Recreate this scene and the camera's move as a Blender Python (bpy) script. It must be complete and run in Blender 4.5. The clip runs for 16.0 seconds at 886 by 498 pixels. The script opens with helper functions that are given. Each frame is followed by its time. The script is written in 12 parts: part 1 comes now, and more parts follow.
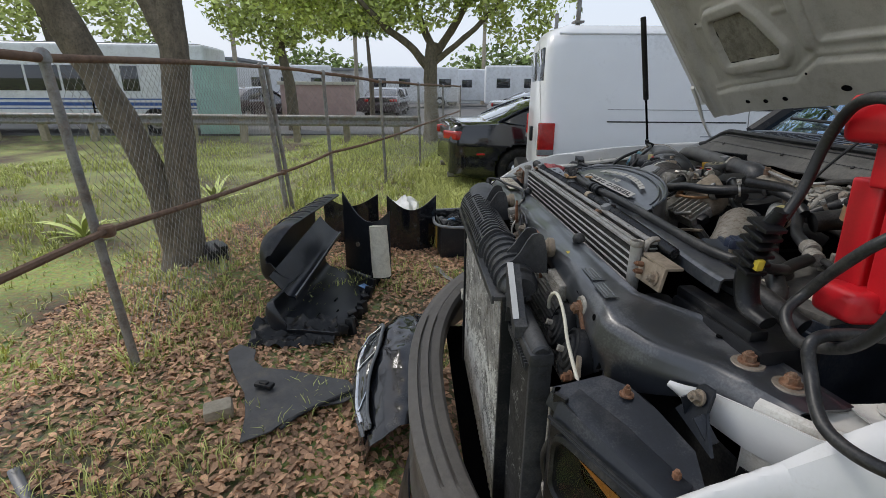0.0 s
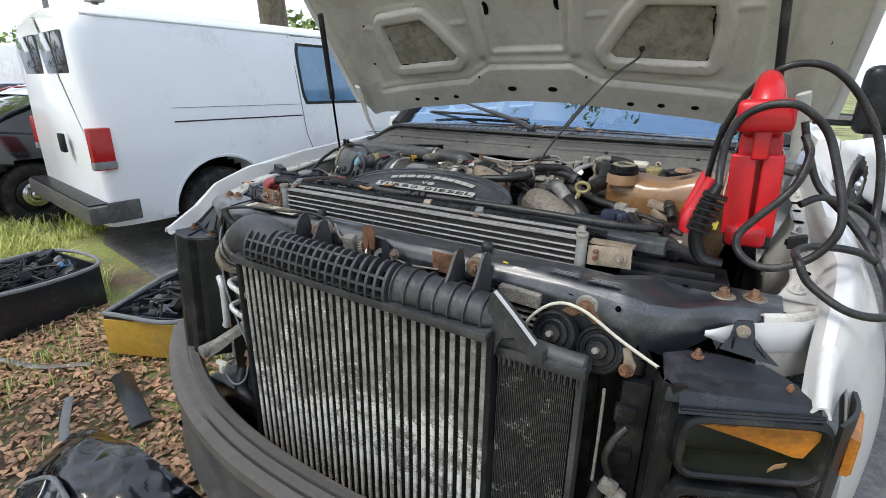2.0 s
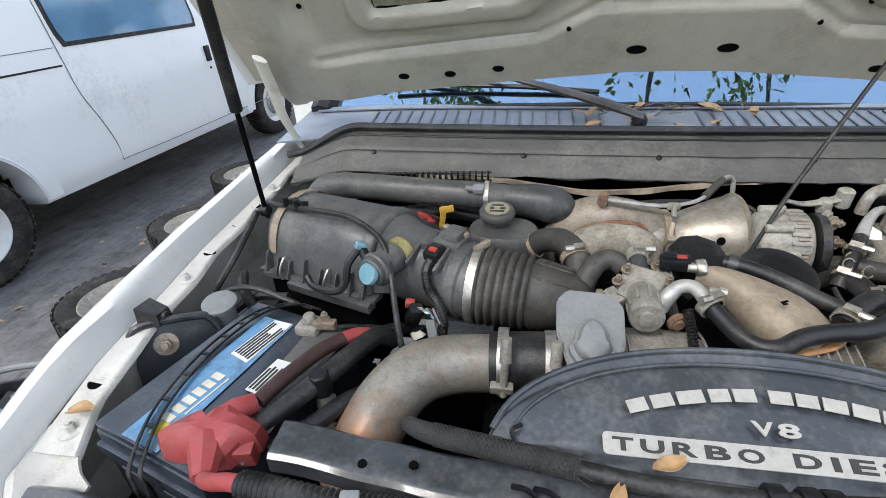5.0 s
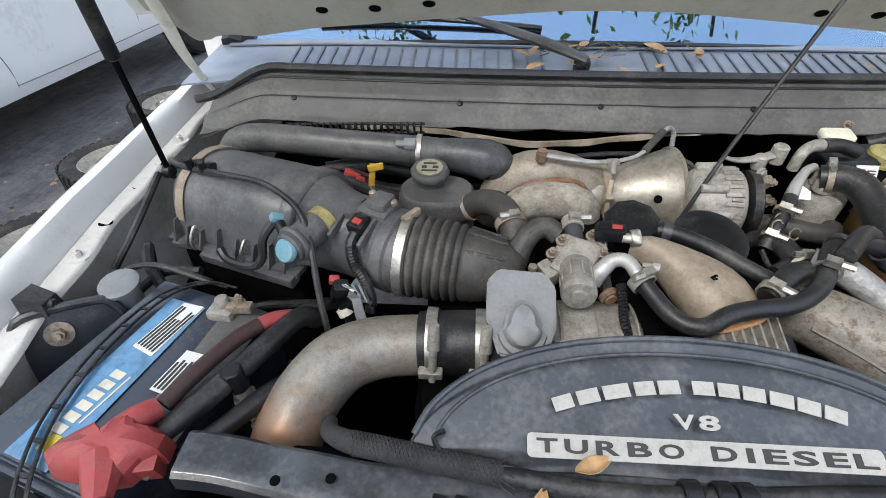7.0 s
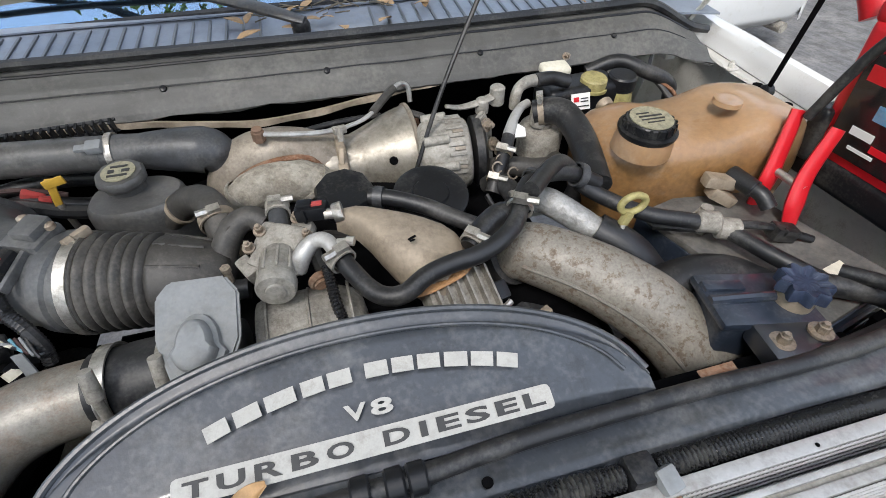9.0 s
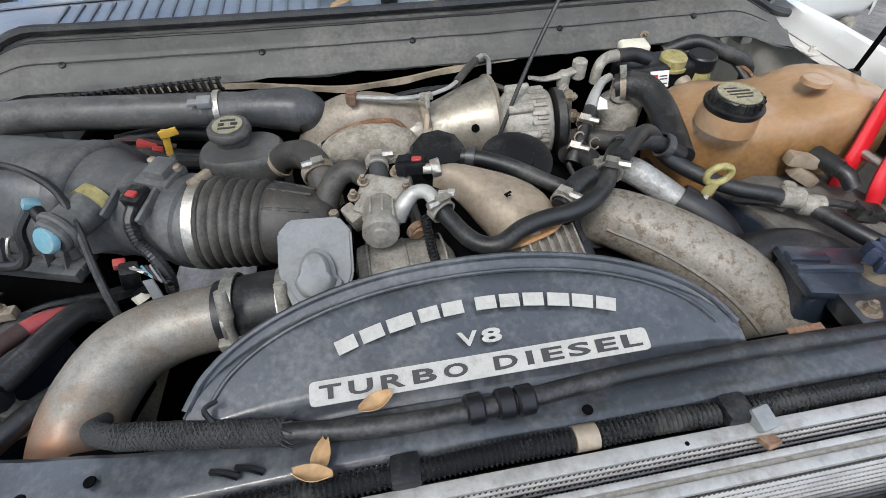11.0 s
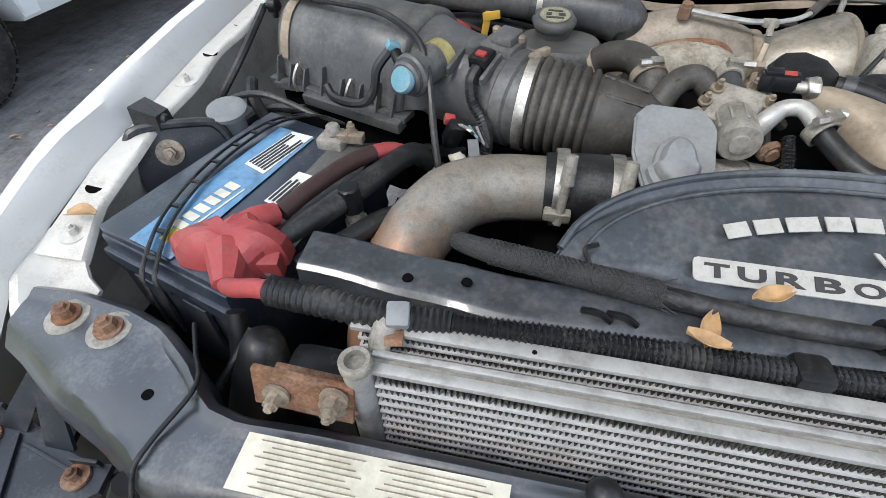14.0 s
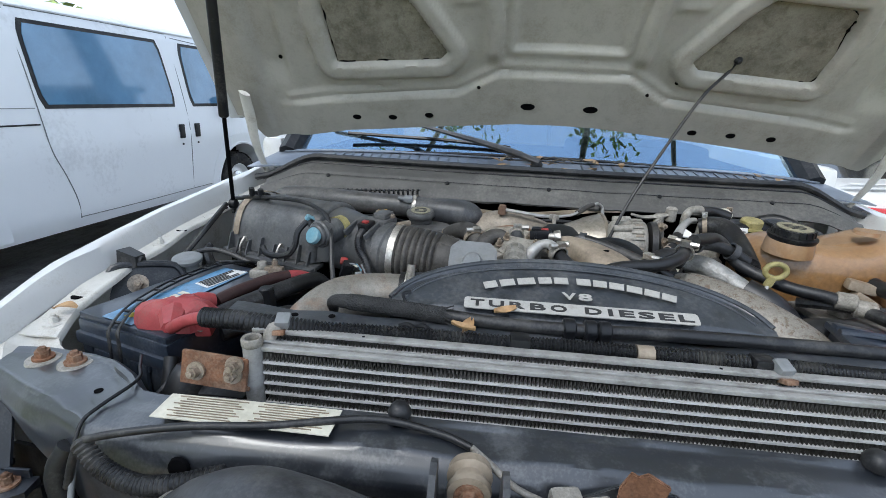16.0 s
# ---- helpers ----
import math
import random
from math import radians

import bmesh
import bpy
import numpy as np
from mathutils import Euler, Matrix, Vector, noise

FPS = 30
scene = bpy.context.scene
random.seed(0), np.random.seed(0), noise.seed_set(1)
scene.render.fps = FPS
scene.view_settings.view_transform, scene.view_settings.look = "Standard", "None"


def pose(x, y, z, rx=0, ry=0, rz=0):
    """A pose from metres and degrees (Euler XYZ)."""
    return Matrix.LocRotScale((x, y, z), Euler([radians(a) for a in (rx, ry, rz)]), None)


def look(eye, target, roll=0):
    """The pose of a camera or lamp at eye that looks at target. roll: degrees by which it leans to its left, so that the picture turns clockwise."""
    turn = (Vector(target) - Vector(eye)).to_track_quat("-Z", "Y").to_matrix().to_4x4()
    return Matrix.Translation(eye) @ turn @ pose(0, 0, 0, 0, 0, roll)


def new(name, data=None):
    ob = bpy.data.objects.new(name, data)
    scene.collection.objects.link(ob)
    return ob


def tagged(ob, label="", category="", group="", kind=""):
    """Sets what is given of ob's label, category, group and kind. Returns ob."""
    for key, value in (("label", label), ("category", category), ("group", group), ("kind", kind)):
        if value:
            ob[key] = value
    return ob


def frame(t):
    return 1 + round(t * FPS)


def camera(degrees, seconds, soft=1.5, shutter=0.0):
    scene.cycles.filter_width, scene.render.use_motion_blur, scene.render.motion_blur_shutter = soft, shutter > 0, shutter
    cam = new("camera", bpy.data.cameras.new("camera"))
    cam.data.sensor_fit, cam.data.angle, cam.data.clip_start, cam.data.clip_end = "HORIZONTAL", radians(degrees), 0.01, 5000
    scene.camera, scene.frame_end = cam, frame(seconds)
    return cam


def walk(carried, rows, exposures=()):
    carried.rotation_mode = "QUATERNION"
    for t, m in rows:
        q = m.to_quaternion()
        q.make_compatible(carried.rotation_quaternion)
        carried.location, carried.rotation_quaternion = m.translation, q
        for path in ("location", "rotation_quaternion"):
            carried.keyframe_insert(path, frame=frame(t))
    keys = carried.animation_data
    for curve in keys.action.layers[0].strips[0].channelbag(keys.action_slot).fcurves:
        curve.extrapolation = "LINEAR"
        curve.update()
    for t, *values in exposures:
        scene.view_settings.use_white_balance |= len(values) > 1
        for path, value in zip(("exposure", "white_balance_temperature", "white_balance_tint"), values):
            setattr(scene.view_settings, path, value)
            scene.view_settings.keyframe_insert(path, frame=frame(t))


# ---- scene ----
cam = camera(85.1, 16.0, 0.85)
PATH = [
    (0, (1.25, -0.437, 1.486), (-0.643, -0.319, 0.849), 0.4),
    (0.5, (1.193, -0.644, 1.485), (-0.58, 0.009, 0.829), -0.2),
    (1, (1.159, -0.76, 1.495), (-0.416, 0.283, 0.84), -0.4),
    (1.5, (0.92, -0.87, 1.485), (-0.397, 0.49, 0.841), 0.1),
    (2, (0.691, -0.97, 1.504), (-0.3, 0.642, 0.857), 0.6),
    (2.5, (0.479, -0.954, 1.51), (-0.185, 0.817, 0.86), 0.8),
    (3, (0.224, -0.811, 1.564), (-0.192, 1.023, 0.884), 0.6),
    (3.5, (0.02, -0.7, 1.605), (-0.208, 1.15, 0.88), 0.4),
    (4, (-0.106, -0.592, 1.608), (-0.261, 1.239, 0.819), -0.2),
    (4.4, (-0.191, -0.412, 1.601), (-0.439, 1.378, 0.744), -1.4),
    (4.5, (-0.218, -0.364, 1.6), (-0.479, 1.416, 0.725), -1.6),
    (4.7, (-0.256, -0.266, 1.609), (-0.574, 1.481, 0.688), -2.4),
    (6.8, (-0.287, -0.161, 1.662), (-0.46, 1.391, 0.413), -0.2),
    (7, (-0.243, -0.144, 1.651), (-0.346, 1.41, 0.397), -0.3),
    (7.5, (-0.134, -0.103, 1.641), (-0.051, 1.414, 0.341), -0.7),
    (8, (-0.047, -0.093, 1.625), (0.208, 1.394, 0.313), -0.6),
    (8.2, (-0.022, -0.094, 1.623), (0.298, 1.373, 0.301), -0.5),
    (10.3, (-0.017, -0.141, 1.603), (0.371, 1.286, 0.256), -1.0),
    (10.5, (-0.044, -0.146, 1.601), (0.297, 1.305, 0.268), -1.4),
    (11, (-0.105, -0.143, 1.611), (0.142, 1.293, 0.242), -0.9),
    (11.5, (-0.133, -0.151, 1.603), (0.01, 1.307, 0.24), -1.4),
    (12, (-0.116, -0.157, 1.574), (-0.012, 1.271, 0.177), -1.6),
    (12.5, (-0.098, -0.161, 1.506), (-0.008, 1.234, 0.075), -1.2),
    (13, (-0.101, -0.163, 1.485), (-0.068, 1.222, 0.043), -0.6),
    (13.5, (-0.174, -0.176, 1.512), (-0.294, 1.192, 0.058), -0.7),
    (14, (-0.328, -0.201, 1.526), (-0.602, 1.161, 0.086), 0.0),
    (14.2, (-0.389, -0.209, 1.514), (-0.746, 1.174, 0.114), -0.2),
    (14.5, (-0.44, -0.226, 1.527), (-0.891, 1.164, 0.161), -0.4),
    (15, (-0.373, -0.263, 1.57), (-0.736, 1.44, 0.586), 1.5),
    (15.4, (-0.256, -0.337, 1.567), (-0.472, 1.538, 0.904), 1.3),
    (15.5, (-0.235, -0.366, 1.571), (-0.394, 1.525, 0.939), 1.5),
    (16, (-0.165, -0.521, 1.505), (-0.323, 1.38, 0.903), 2.8),
]
walk(cam, [(t, look(eye, target, roll)) for t, eye, target, roll in PATH],
     [(0.0, -0.35, 6550, 11), (0.6, 0.18, 6500, 10), (1.2, 0.28, 6450, 10), (2.4, 0.48, 6400, 10), (3.0, 0.66, 6350, 10), (4.5, 0.8, 6450, 10), (7.0, 0.8, 6450, 10), (7.5, 0.86, 6950, 10), (8.0, 0.76, 6650, 11), (11.0, 0.8, 6350, 10), (12.5, 0.8, 6550, 11), (13.4, 0.98, 6500, 10), (14.1, 0.86, 6400, 10), (14.6, 0.58, 6250, 9), (15.1, 0.4, 6200, 9), (15.5, 0.25, 6150, 8), (16.0, 0.48, 6050, 8)])

# ---- world and light ----
G = -0.05                      # ground level
world = bpy.data.worlds.new("sky")
scene.world = world
world.use_nodes = True
wn, wl = world.node_tree.nodes, world.node_tree.links
wn.clear()
sky = wn.new("ShaderNodeTexSky")
sky.sky_type, sky.sun_disc = "NISHITA", False
sky.sun_elevation, sky.sun_rotation = radians(52), radians(215)
sky.dust_density, sky.air_density, sky.ozone_density = 4.0, 1.3, 2.0
haze = wn.new("ShaderNodeMix")
haze.data_type = "RGBA"
up = wn.new("ShaderNodeTexCoord")
sep = wn.new("ShaderNodeSeparateXYZ")
wl.new(up.outputs["Generated"], sep.inputs[0])
low = wn.new("ShaderNodeMapRange")          # thinner haze overhead, thicker towards the horizon
low.inputs["To Min"].default_value, low.inputs["To Max"].default_value = 0.78, 0.42
wl.new(sep.outputs["Z"], low.inputs["Value"])
wl.new(low.outputs[0], haze.inputs["Factor"])
haze.inputs[7].default_value = (8.3, 9.2, 10.6, 1)
wl.new(sky.outputs[0], haze.inputs[6])
bg = wn.new("ShaderNodeBackground")
bg.inputs["Strength"].default_value = 0.14
wl.new(haze.outputs[2], bg.inputs["Color"])
wo = wn.new("ShaderNodeOutputWorld")
wl.new(bg.outputs[0], wo.inputs[0])
sun_data = bpy.data.lights.new("sun", "SUN")
sun_data.energy, sun_data.angle, sun_data.color = 1.9, radians(12), (1.0, 0.97, 0.93)
sun = new("sun", sun_data)
sun.matrix_world = look((-4.0, -6.0, 9.0), (0, 0, 0))

# ---- small building kit ----
ORIGIN = {}


def thing(name, loc, label, category, group="", kind=""):
    ob = new(name)
    ob.location = loc
    ob.empty_display_size = 0.1
    ORIGIN[ob.name] = Vector(loc)
    return tagged(ob, label, category, group, kind)


def part(name, bm, material, parent=None, label="", smooth=40):
    """Links a bmesh, given in the place's own metres, as one mesh object."""
    me = bpy.data.meshes.new(name)
    org = ORIGIN.get(parent.name, Vector()) if parent else Vector()
    if org.length:
        bmesh.ops.translate(bm, verts=bm.verts, vec=-org)
    bmesh.ops.recalc_face_normals(bm, faces=bm.faces)
    bm.to_mesh(me)
    bm.free()
    for m in material if isinstance(material, (list, tuple)) else [material]:
        me.materials.append(m)
    if smooth:
        me.polygons.foreach_set("use_smooth", [True] * len(me.polygons))
        me.set_sharp_from_angle(angle=radians(smooth))
    ob = new(name, me)
    if parent:
        ob.parent = parent
        ORIGIN[ob.name] = org
    if label:
        ob["label"] = label
    return ob


def solo(name, bm, material, label, category, group="", kind="", smooth=40):
    return tagged(part(name, bm, material, None, "", smooth), label, category, group, kind)


def B():
    return bmesh.new()


def V(*a):
    return Vector(a)


def frame_of(axis, up=(0, 0, 1)):
    z = Vector(axis).normalized()
    u = Vector(up)
    if abs(z.dot(u.normalized())) > 0.97:
        u = V(0, 1, 0) if abs(z.y) < 0.9 else V(1, 0, 0)
    x = u.cross(z).normalized()
    return x, z.cross(x), z


def box(bm, c, s, rot=(0, 0, 0), bev=0.0, segs=2, m=None):
    t = bmesh.new()
    bmesh.ops.create_cube(t, size=1.0)
    bmesh.ops.scale(t, verts=t.verts, vec=s)
    if bev:
        bmesh.ops.bevel(t, geom=list(t.edges), offset=min(bev, min(s) * 0.45), segments=segs, affect="EDGES", profile=0.6)
    mat = m if m is not None else pose(*c, *rot)
    bmesh.ops.transform(t, matrix=mat, verts=t.verts)
    add(bm, t)


def add(bm, t):
    me = bpy.data.meshes.new("tmp")
    t.to_mesh(me)
    t.free()
    bm.from_mesh(me)
    bpy.data.meshes.remove(me)


def rings(bm, rr, closed=True, cap=True, loop=False):
    """Skins a list of rings of points."""
    vv = [[bm.verts.new(p) for p in r] for r in rr]
    n = len(vv[0])
    pairs = list(zip(vv, vv[1:])) + ([(vv[-1], vv[0])] if loop else [])
    for a, b in pairs:
        for i in range(n if closed else n - 1):
            j = (i + 1) % n
            bm.faces.new((a[i], a[j], b[j], b[i]))
    if cap and closed and not loop:
        bm.faces.new(vv[0])
        bm.faces.new(list(reversed(vv[-1])))
    return vv


def spline(pts, k=6):
    P = [Vector(p) for p in pts]
    if len(P) < 3:
        return [P[0].lerp(P[-1], i / max(k, 1)) for i in range(k + 1)]
    P = [2 * P[0] - P[1]] + P + [2 * P[-1] - P[-2]]
    out = []
    for a, b, c, d in zip(P, P[1:], P[2:], P[3:]):
        for i in range(k):
            t = i / k
            out.append(0.5 * ((2 * b) + (c - a) * t + (2 * a - 5 * b + 4 * c - d) * t * t + (3 * b - a - 3 * c + d) * t ** 3))
    return out + [P[-2]]


def tube(bm, pts, r, n=10, k=6, flat=1.0, ripple=0.0, pitch=0.006, cap=True):
    """A hose along a smooth line; r may be one radius or one for each point; ripple: a corrugated hose."""
    P = spline(pts, k)
    if ripple:
        fine = []
        for a, b in zip(P, P[1:]):
            m = max(1, int((b - a).length / (pitch / 2) + 0.5))
            fine += [a.lerp(b, i / m) for i in range(m)]
        P = fine + [P[-1]]
    rad = [r] * len(P) if not isinstance(r, (list, tuple)) else [float(np.interp(i / (len(P) - 1), np.linspace(0, 1, len(r)), r)) for i in range(len(P))]
    if ripple:
        rad = [q + (ripple if i % 2 else 0.0) for i, q in enumerate(rad)]
    T = [(P[min(i + 1, len(P) - 1)] - P[max(i - 1, 0)]).normalized() for i in range(len(P))]
    x, y, z = frame_of(T[0])
    rr = []
    for p, t, q in zip(P, T, rad):
        x = (x - t * x.dot(t)).normalized()
        y = t.cross(x)
        rr.append([p + x * (q * math.cos(2 * math.pi * i / n)) + y * (q * flat * math.sin(2 * math.pi * i / n)) for i in range(n)])
    rings(bm, rr, cap=cap)


def cyl(bm, p0, p1, r0, r1=None, n=20, bev=0.0):
    p0, p1 = Vector(p0), Vector(p1)
    r1 = r0 if r1 is None else r1
    L = (p1 - p0).length
    prof = [(r0, 0), (r1, L)] if not bev else [(r0 - bev, 0), (r0, bev), (r1, L - bev), (r1 - bev, L)]
    lathe(bm, prof, p0, p1 - p0, n)


def lathe(bm, prof, p0, axis, n=24, cap=True):
    p0 = Vector(p0)
    x, y, z = frame_of(axis)
    rings(bm, [[p0 + z * h + x * (r * math.cos(2 * math.pi * i / n)) + y * (r * math.sin(2 * math.pi * i / n)) for i in range(n)] for r, h in prof], cap=cap)


def slab(bm, poly, thick, m=None, bev=0.0):
    """A flat plate with the outline poly (x, y), from z = -thick to 0 of the pose m."""
    t = bmesh.new()
    f = t.faces.new([t.verts.new((p[0], p[1], 0)) for p in poly])
    ext = bmesh.ops.extrude_face_region(t, geom=[f])
    bmesh.ops.translate(t, verts=[v for v in ext["geom"] if isinstance(v, bmesh.types.BMVert)], vec=(0, 0, -thick))
    if bev:
        bmesh.ops.bevel(t, geom=list(t.edges), offset=bev, segments=2, affect="EDGES")
    if m is not None:
        bmesh.ops.transform(t, matrix=m, verts=t.verts)
    add(bm, t)


def sheet(bm, f, nu, nv, thick=0.0):
    """A surface f(u, v), u and v from 0 to 1, given a thickness along its normal."""
    P = [[Vector(f(i / nu, j / nv)) for j in range(nv + 1)] for i in range(nu + 1)]

    def lay(Q, flip):
        vv = [[bm.verts.new(p) for p in r] for r in Q]
        for i in range(nu):
            for j in range(nv):
                q = (vv[i][j], vv[i + 1][j], vv[i + 1][j + 1], vv[i][j + 1])
                bm.faces.new(q[::-1] if flip else q)
        return vv
    a = lay(P, False)
    if thick:
        Q = []
        for i in range(nu + 1):
            row = []
            for j in range(nv + 1):
                du = P[min(i + 1, nu)][j] - P[max(i - 1, 0)][j]
                dv = P[i][min(j + 1, nv)] - P[i][max(j - 1, 0)]
                row.append(P[i][j] - du.cross(dv).normalized() * thick)
            Q.append(row)
        b = lay(Q, True)
        for i in range(nu):
            bm.faces.new((a[i + 1][0], a[i][0], b[i][0], b[i + 1][0]))
            bm.faces.new((a[i][nv], a[i + 1][nv], b[i + 1][nv], b[i][nv]))
        for j in range(nv):
            bm.faces.new((a[0][j], a[0][j + 1], b[0][j + 1], b[0][j]))
            bm.faces.new((a[nu][j + 1], a[nu][j], b[nu][j], b[nu][j + 1]))


def basis(o, x, y):
    """The pose with its origin at o, its x axis along x and its y axis near y."""
    x = Vector(x).normalized()
    z = x.cross(Vector(y)).normalized()
    y = z.cross(x)
    m = Matrix((x, y, z)).transposed().to_4x4()
    m.translation = Vector(o)
    return m


def bolt(bm, p, axis=(0, 0, 1), r=0.009, washer=0.018):
    p, a = Vector(p), Vector(axis).normalized()
    if washer:
        cyl(bm, p, p + a * 0.003, washer, n=18)
    cyl(bm, p, p + a * 0.012, r, r * 0.95, n=6)
    cyl(bm, p + a * 0.012, p + a * 0.016, r * 0.6, r * 0.5, n=8)


# ---- materials ----
def material(name, color, rough=0.5, metal=0.0, vary=0.25, scale=18.0, bump=0.15, fine=220.0, dirt=None, dirty=0.0, dirt_scale=7.0, coat=0.0, rand=0.0, sub=0.0, streak=None, island=False, grime=None):
    """A painted, moulded or cast surface: grain at two scales, stains and a fine relief."""
    m = bpy.data.materials.new(name)
    m.use_nodes = True
    n, l = m.node_tree.nodes, m.node_tree.links
    p = n["Principled BSDF"]
    tc = n.new("ShaderNodeTexCoord")
    vec = tc.outputs["Object"]
    if streak:
        mp = n.new("ShaderNodeMapping")
        mp.inputs["Scale"].default_value = streak
        l.new(vec, mp.inputs["Vector"])
        vec = mp.outputs[0]
    a = n.new("ShaderNodeTexNoise")
    a.inputs["Scale"].default_value, a.inputs["Detail"].default_value, a.inputs["Roughness"].default_value = scale, 5.0, 0.62
    b = n.new("ShaderNodeTexNoise")
    b.inputs["Scale"].default_value, b.inputs["Detail"].default_value = fine, 2.0
    for t in (a, b):
        l.new(vec, t.inputs["Vector"])
    c = n.new("ShaderNodeMix")
    c.data_type = "RGBA"
    c.inputs[6].default_value = (*[max(0.0, v * (1 - vary)) for v in color], 1)
    c.inputs[7].default_value = (*[min(1.0, v * (1 + vary)) for v in color], 1)
    e = n.new("ShaderNodeMath")
    e.operation = "MULTIPLY_ADD"
    e.inputs[1].default_value = 0.4
    l.new(b.outputs["Fac"], e.inputs[0])
    l.new(a.outputs["Fac"], e.inputs[2])
    f = n.new("ShaderNodeMapRange")
    f.inputs["From Min"].default_value, f.inputs["From Max"].default_value = 0.45, 0.95
    l.new(e.outputs[0], f.inputs["Value"])
    l.new(f.outputs[0], c.inputs["Factor"])
    out = c.outputs[2]
    if dirty:
        d = n.new("ShaderNodeTexNoise")
        d.inputs["Scale"].default_value, d.inputs["Detail"].default_value, d.inputs["Roughness"].default_value = dirt_scale, 8.0, 0.66
        l.new(tc.outputs["Object"], d.inputs["Vector"])
        g = n.new("ShaderNodeTexNoise")
        g.inputs["Scale"].default_value, g.inputs["Detail"].default_value = dirt_scale * 20, 4.0
        l.new(tc.outputs["Object"], g.inputs["Vector"])
        w = n.new("ShaderNodeMath")
        w.operation = "MULTIPLY_ADD"
        w.inputs[1].default_value = 0.4
        l.new(g.outputs["Fac"], w.inputs[0])
        l.new(d.outputs["Fac"], w.inputs[2])
        r = n.new("ShaderNodeMapRange")
        r.name = "dirt_range"
        r.inputs["From Min"].default_value, r.inputs["From Max"].default_value = 0.80 - dirty * 0.34, 1.12 - dirty * 0.30
        r.inputs["To Max"].default_value = 0.8
        l.new(w.outputs[0], r.inputs["Value"])
        k = n.new("ShaderNodeMix")
        k.data_type = "RGBA"
        k.inputs[7].default_value = (*dirt, 1)
        l.new(r.outputs[0], k.inputs["Factor"])
        l.new(out, k.inputs[6])
        out = k.outputs[2]
        rm = n.new("ShaderNodeMapRange")
        rm.inputs["To Min"].default_value, rm.inputs["To Max"].default_value = rough, min(1.0, rough + 0.35)
        l.new(r.outputs[0], rm.inputs["Value"])
        l.new(rm.outputs[0], p.inputs["Roughness"])
        if metal:
            mm = n.new("ShaderNodeMapRange")
            mm.inputs["To Min"].default_value, mm.inputs["To Max"].default_value = metal, metal * 0.2
            l.new(r.outputs[0], mm.inputs["Value"])
            l.new(mm.outputs[0], p.inputs["Metallic"])
    else:
        p.inputs["Roughness"].default_value = rough
        p.inputs["Metallic"].default_value = metal
    if grime is None:
        grime = 0.55 if dirty >= 0.34 else 0.25 if dirty > 0.2 else 0.0
    if grime:
        # oily soil in blotches of a second, finer size
        gn = n.new("ShaderNodeTexNoise")
        gn.inputs["Scale"].default_value, gn.inputs["Detail"].default_value, gn.inputs["Roughness"].default_value = dirt_scale * 3.7, 9.0, 0.72
        l.new(tc.outputs["Object"], gn.inputs["Vector"])
        gr = n.new("ShaderNodeMapRange")
        gr.inputs["From Min"].default_value, gr.inputs["From Max"].default_value, gr.inputs["To Max"].default_value = 0.47, 0.66, grime
        l.new(gn.outputs["Fac"], gr.inputs["Value"])
        gm = n.new("ShaderNodeMix")
        gm.data_type, gm.blend_type = "RGBA", "MULTIPLY"
        gm.inputs[7].default_value = (0.30, 0.27, 0.23, 1)
        l.new(gr.outputs[0], gm.inputs["Factor"])
        l.new(out, gm.inputs[6])
        out = gm.outputs[2]
    if rand:
        i = n.new("ShaderNodeNewGeometry" if island else "ShaderNodeObjectInfo")
        h = n.new("ShaderNodeHueSaturation")
        v = n.new("ShaderNodeMapRange")
        v.inputs["To Min"].default_value, v.inputs["To Max"].default_value = 1 - rand, 1 + rand
        l.new(i.outputs["Random Per Island" if island else "Random"], v.inputs["Value"])
        l.new(v.outputs[0], h.inputs["Value"])
        l.new(out, h.inputs["Color"])
        out = h.outputs[0]
    l.new(out, p.inputs["Base Color"])
    if bump:
        bp = n.new("ShaderNodeBump")
        bp.inputs["Strength"].default_value, bp.inputs["Distance"].default_value = bump, 0.002
        l.new(b.outputs["Fac"], bp.inputs["Height"])
        l.new(bp.outputs[0], p.inputs["Normal"])
    p.inputs["Coat Weight"].default_value = coat
    p.inputs["Coat Roughness"].default_value = 0.08
    if sub:
        p.inputs["Subsurface Weight"].default_value = sub
        p.inputs["Subsurface Radius"].default_value = (0.03, 0.015, 0.006)
    return m


def glass(name, tint, rough=0.0):
    m = bpy.data.materials.new(name)
    m.use_nodes = True
    p = m.node_tree.nodes["Principled BSDF"]
    p.inputs["Base Color"].default_value = (*tint, 1)
    p.inputs["Roughness"].default_value = rough
    p.inputs["Transmission Weight"].default_value = 1.0
    p.inputs["IOR"].default_value = 1.45
    return m


DUST = (0.10, 0.095, 0.086)
WHITE = material("white_paint", (0.66, 0.66, 0.65), 0.3, 0, 0.03, 3, 0.02, dirt=(0.5, 0.48, 0.43), dirty=0.14, dirt_scale=14, coat=0.6)
VANWHITE = material("van_white_paint", (0.78, 0.80, 0.82), 0.32, 0, 0.03, 2, 0.02, dirt=(0.5, 0.51, 0.52), dirty=0.1, dirt_scale=1.5, coat=0.5)
PRIMER = material("inner_body_paint", (0.60, 0.585, 0.54), 0.4, 0, 0.05, 9, 0.04, dirt=(0.27, 0.22, 0.16), dirty=0.22, dirt_scale=20, coat=0.2, grime=0.12)
HOODIN = material("hood_inner_paint", (0.43, 0.41, 0.36), 0.42, 0, 0.08, 5, 0.05, dirt=(0.27, 0.24, 0.19), dirty=0.3, dirt_scale=11, grime=0.14)
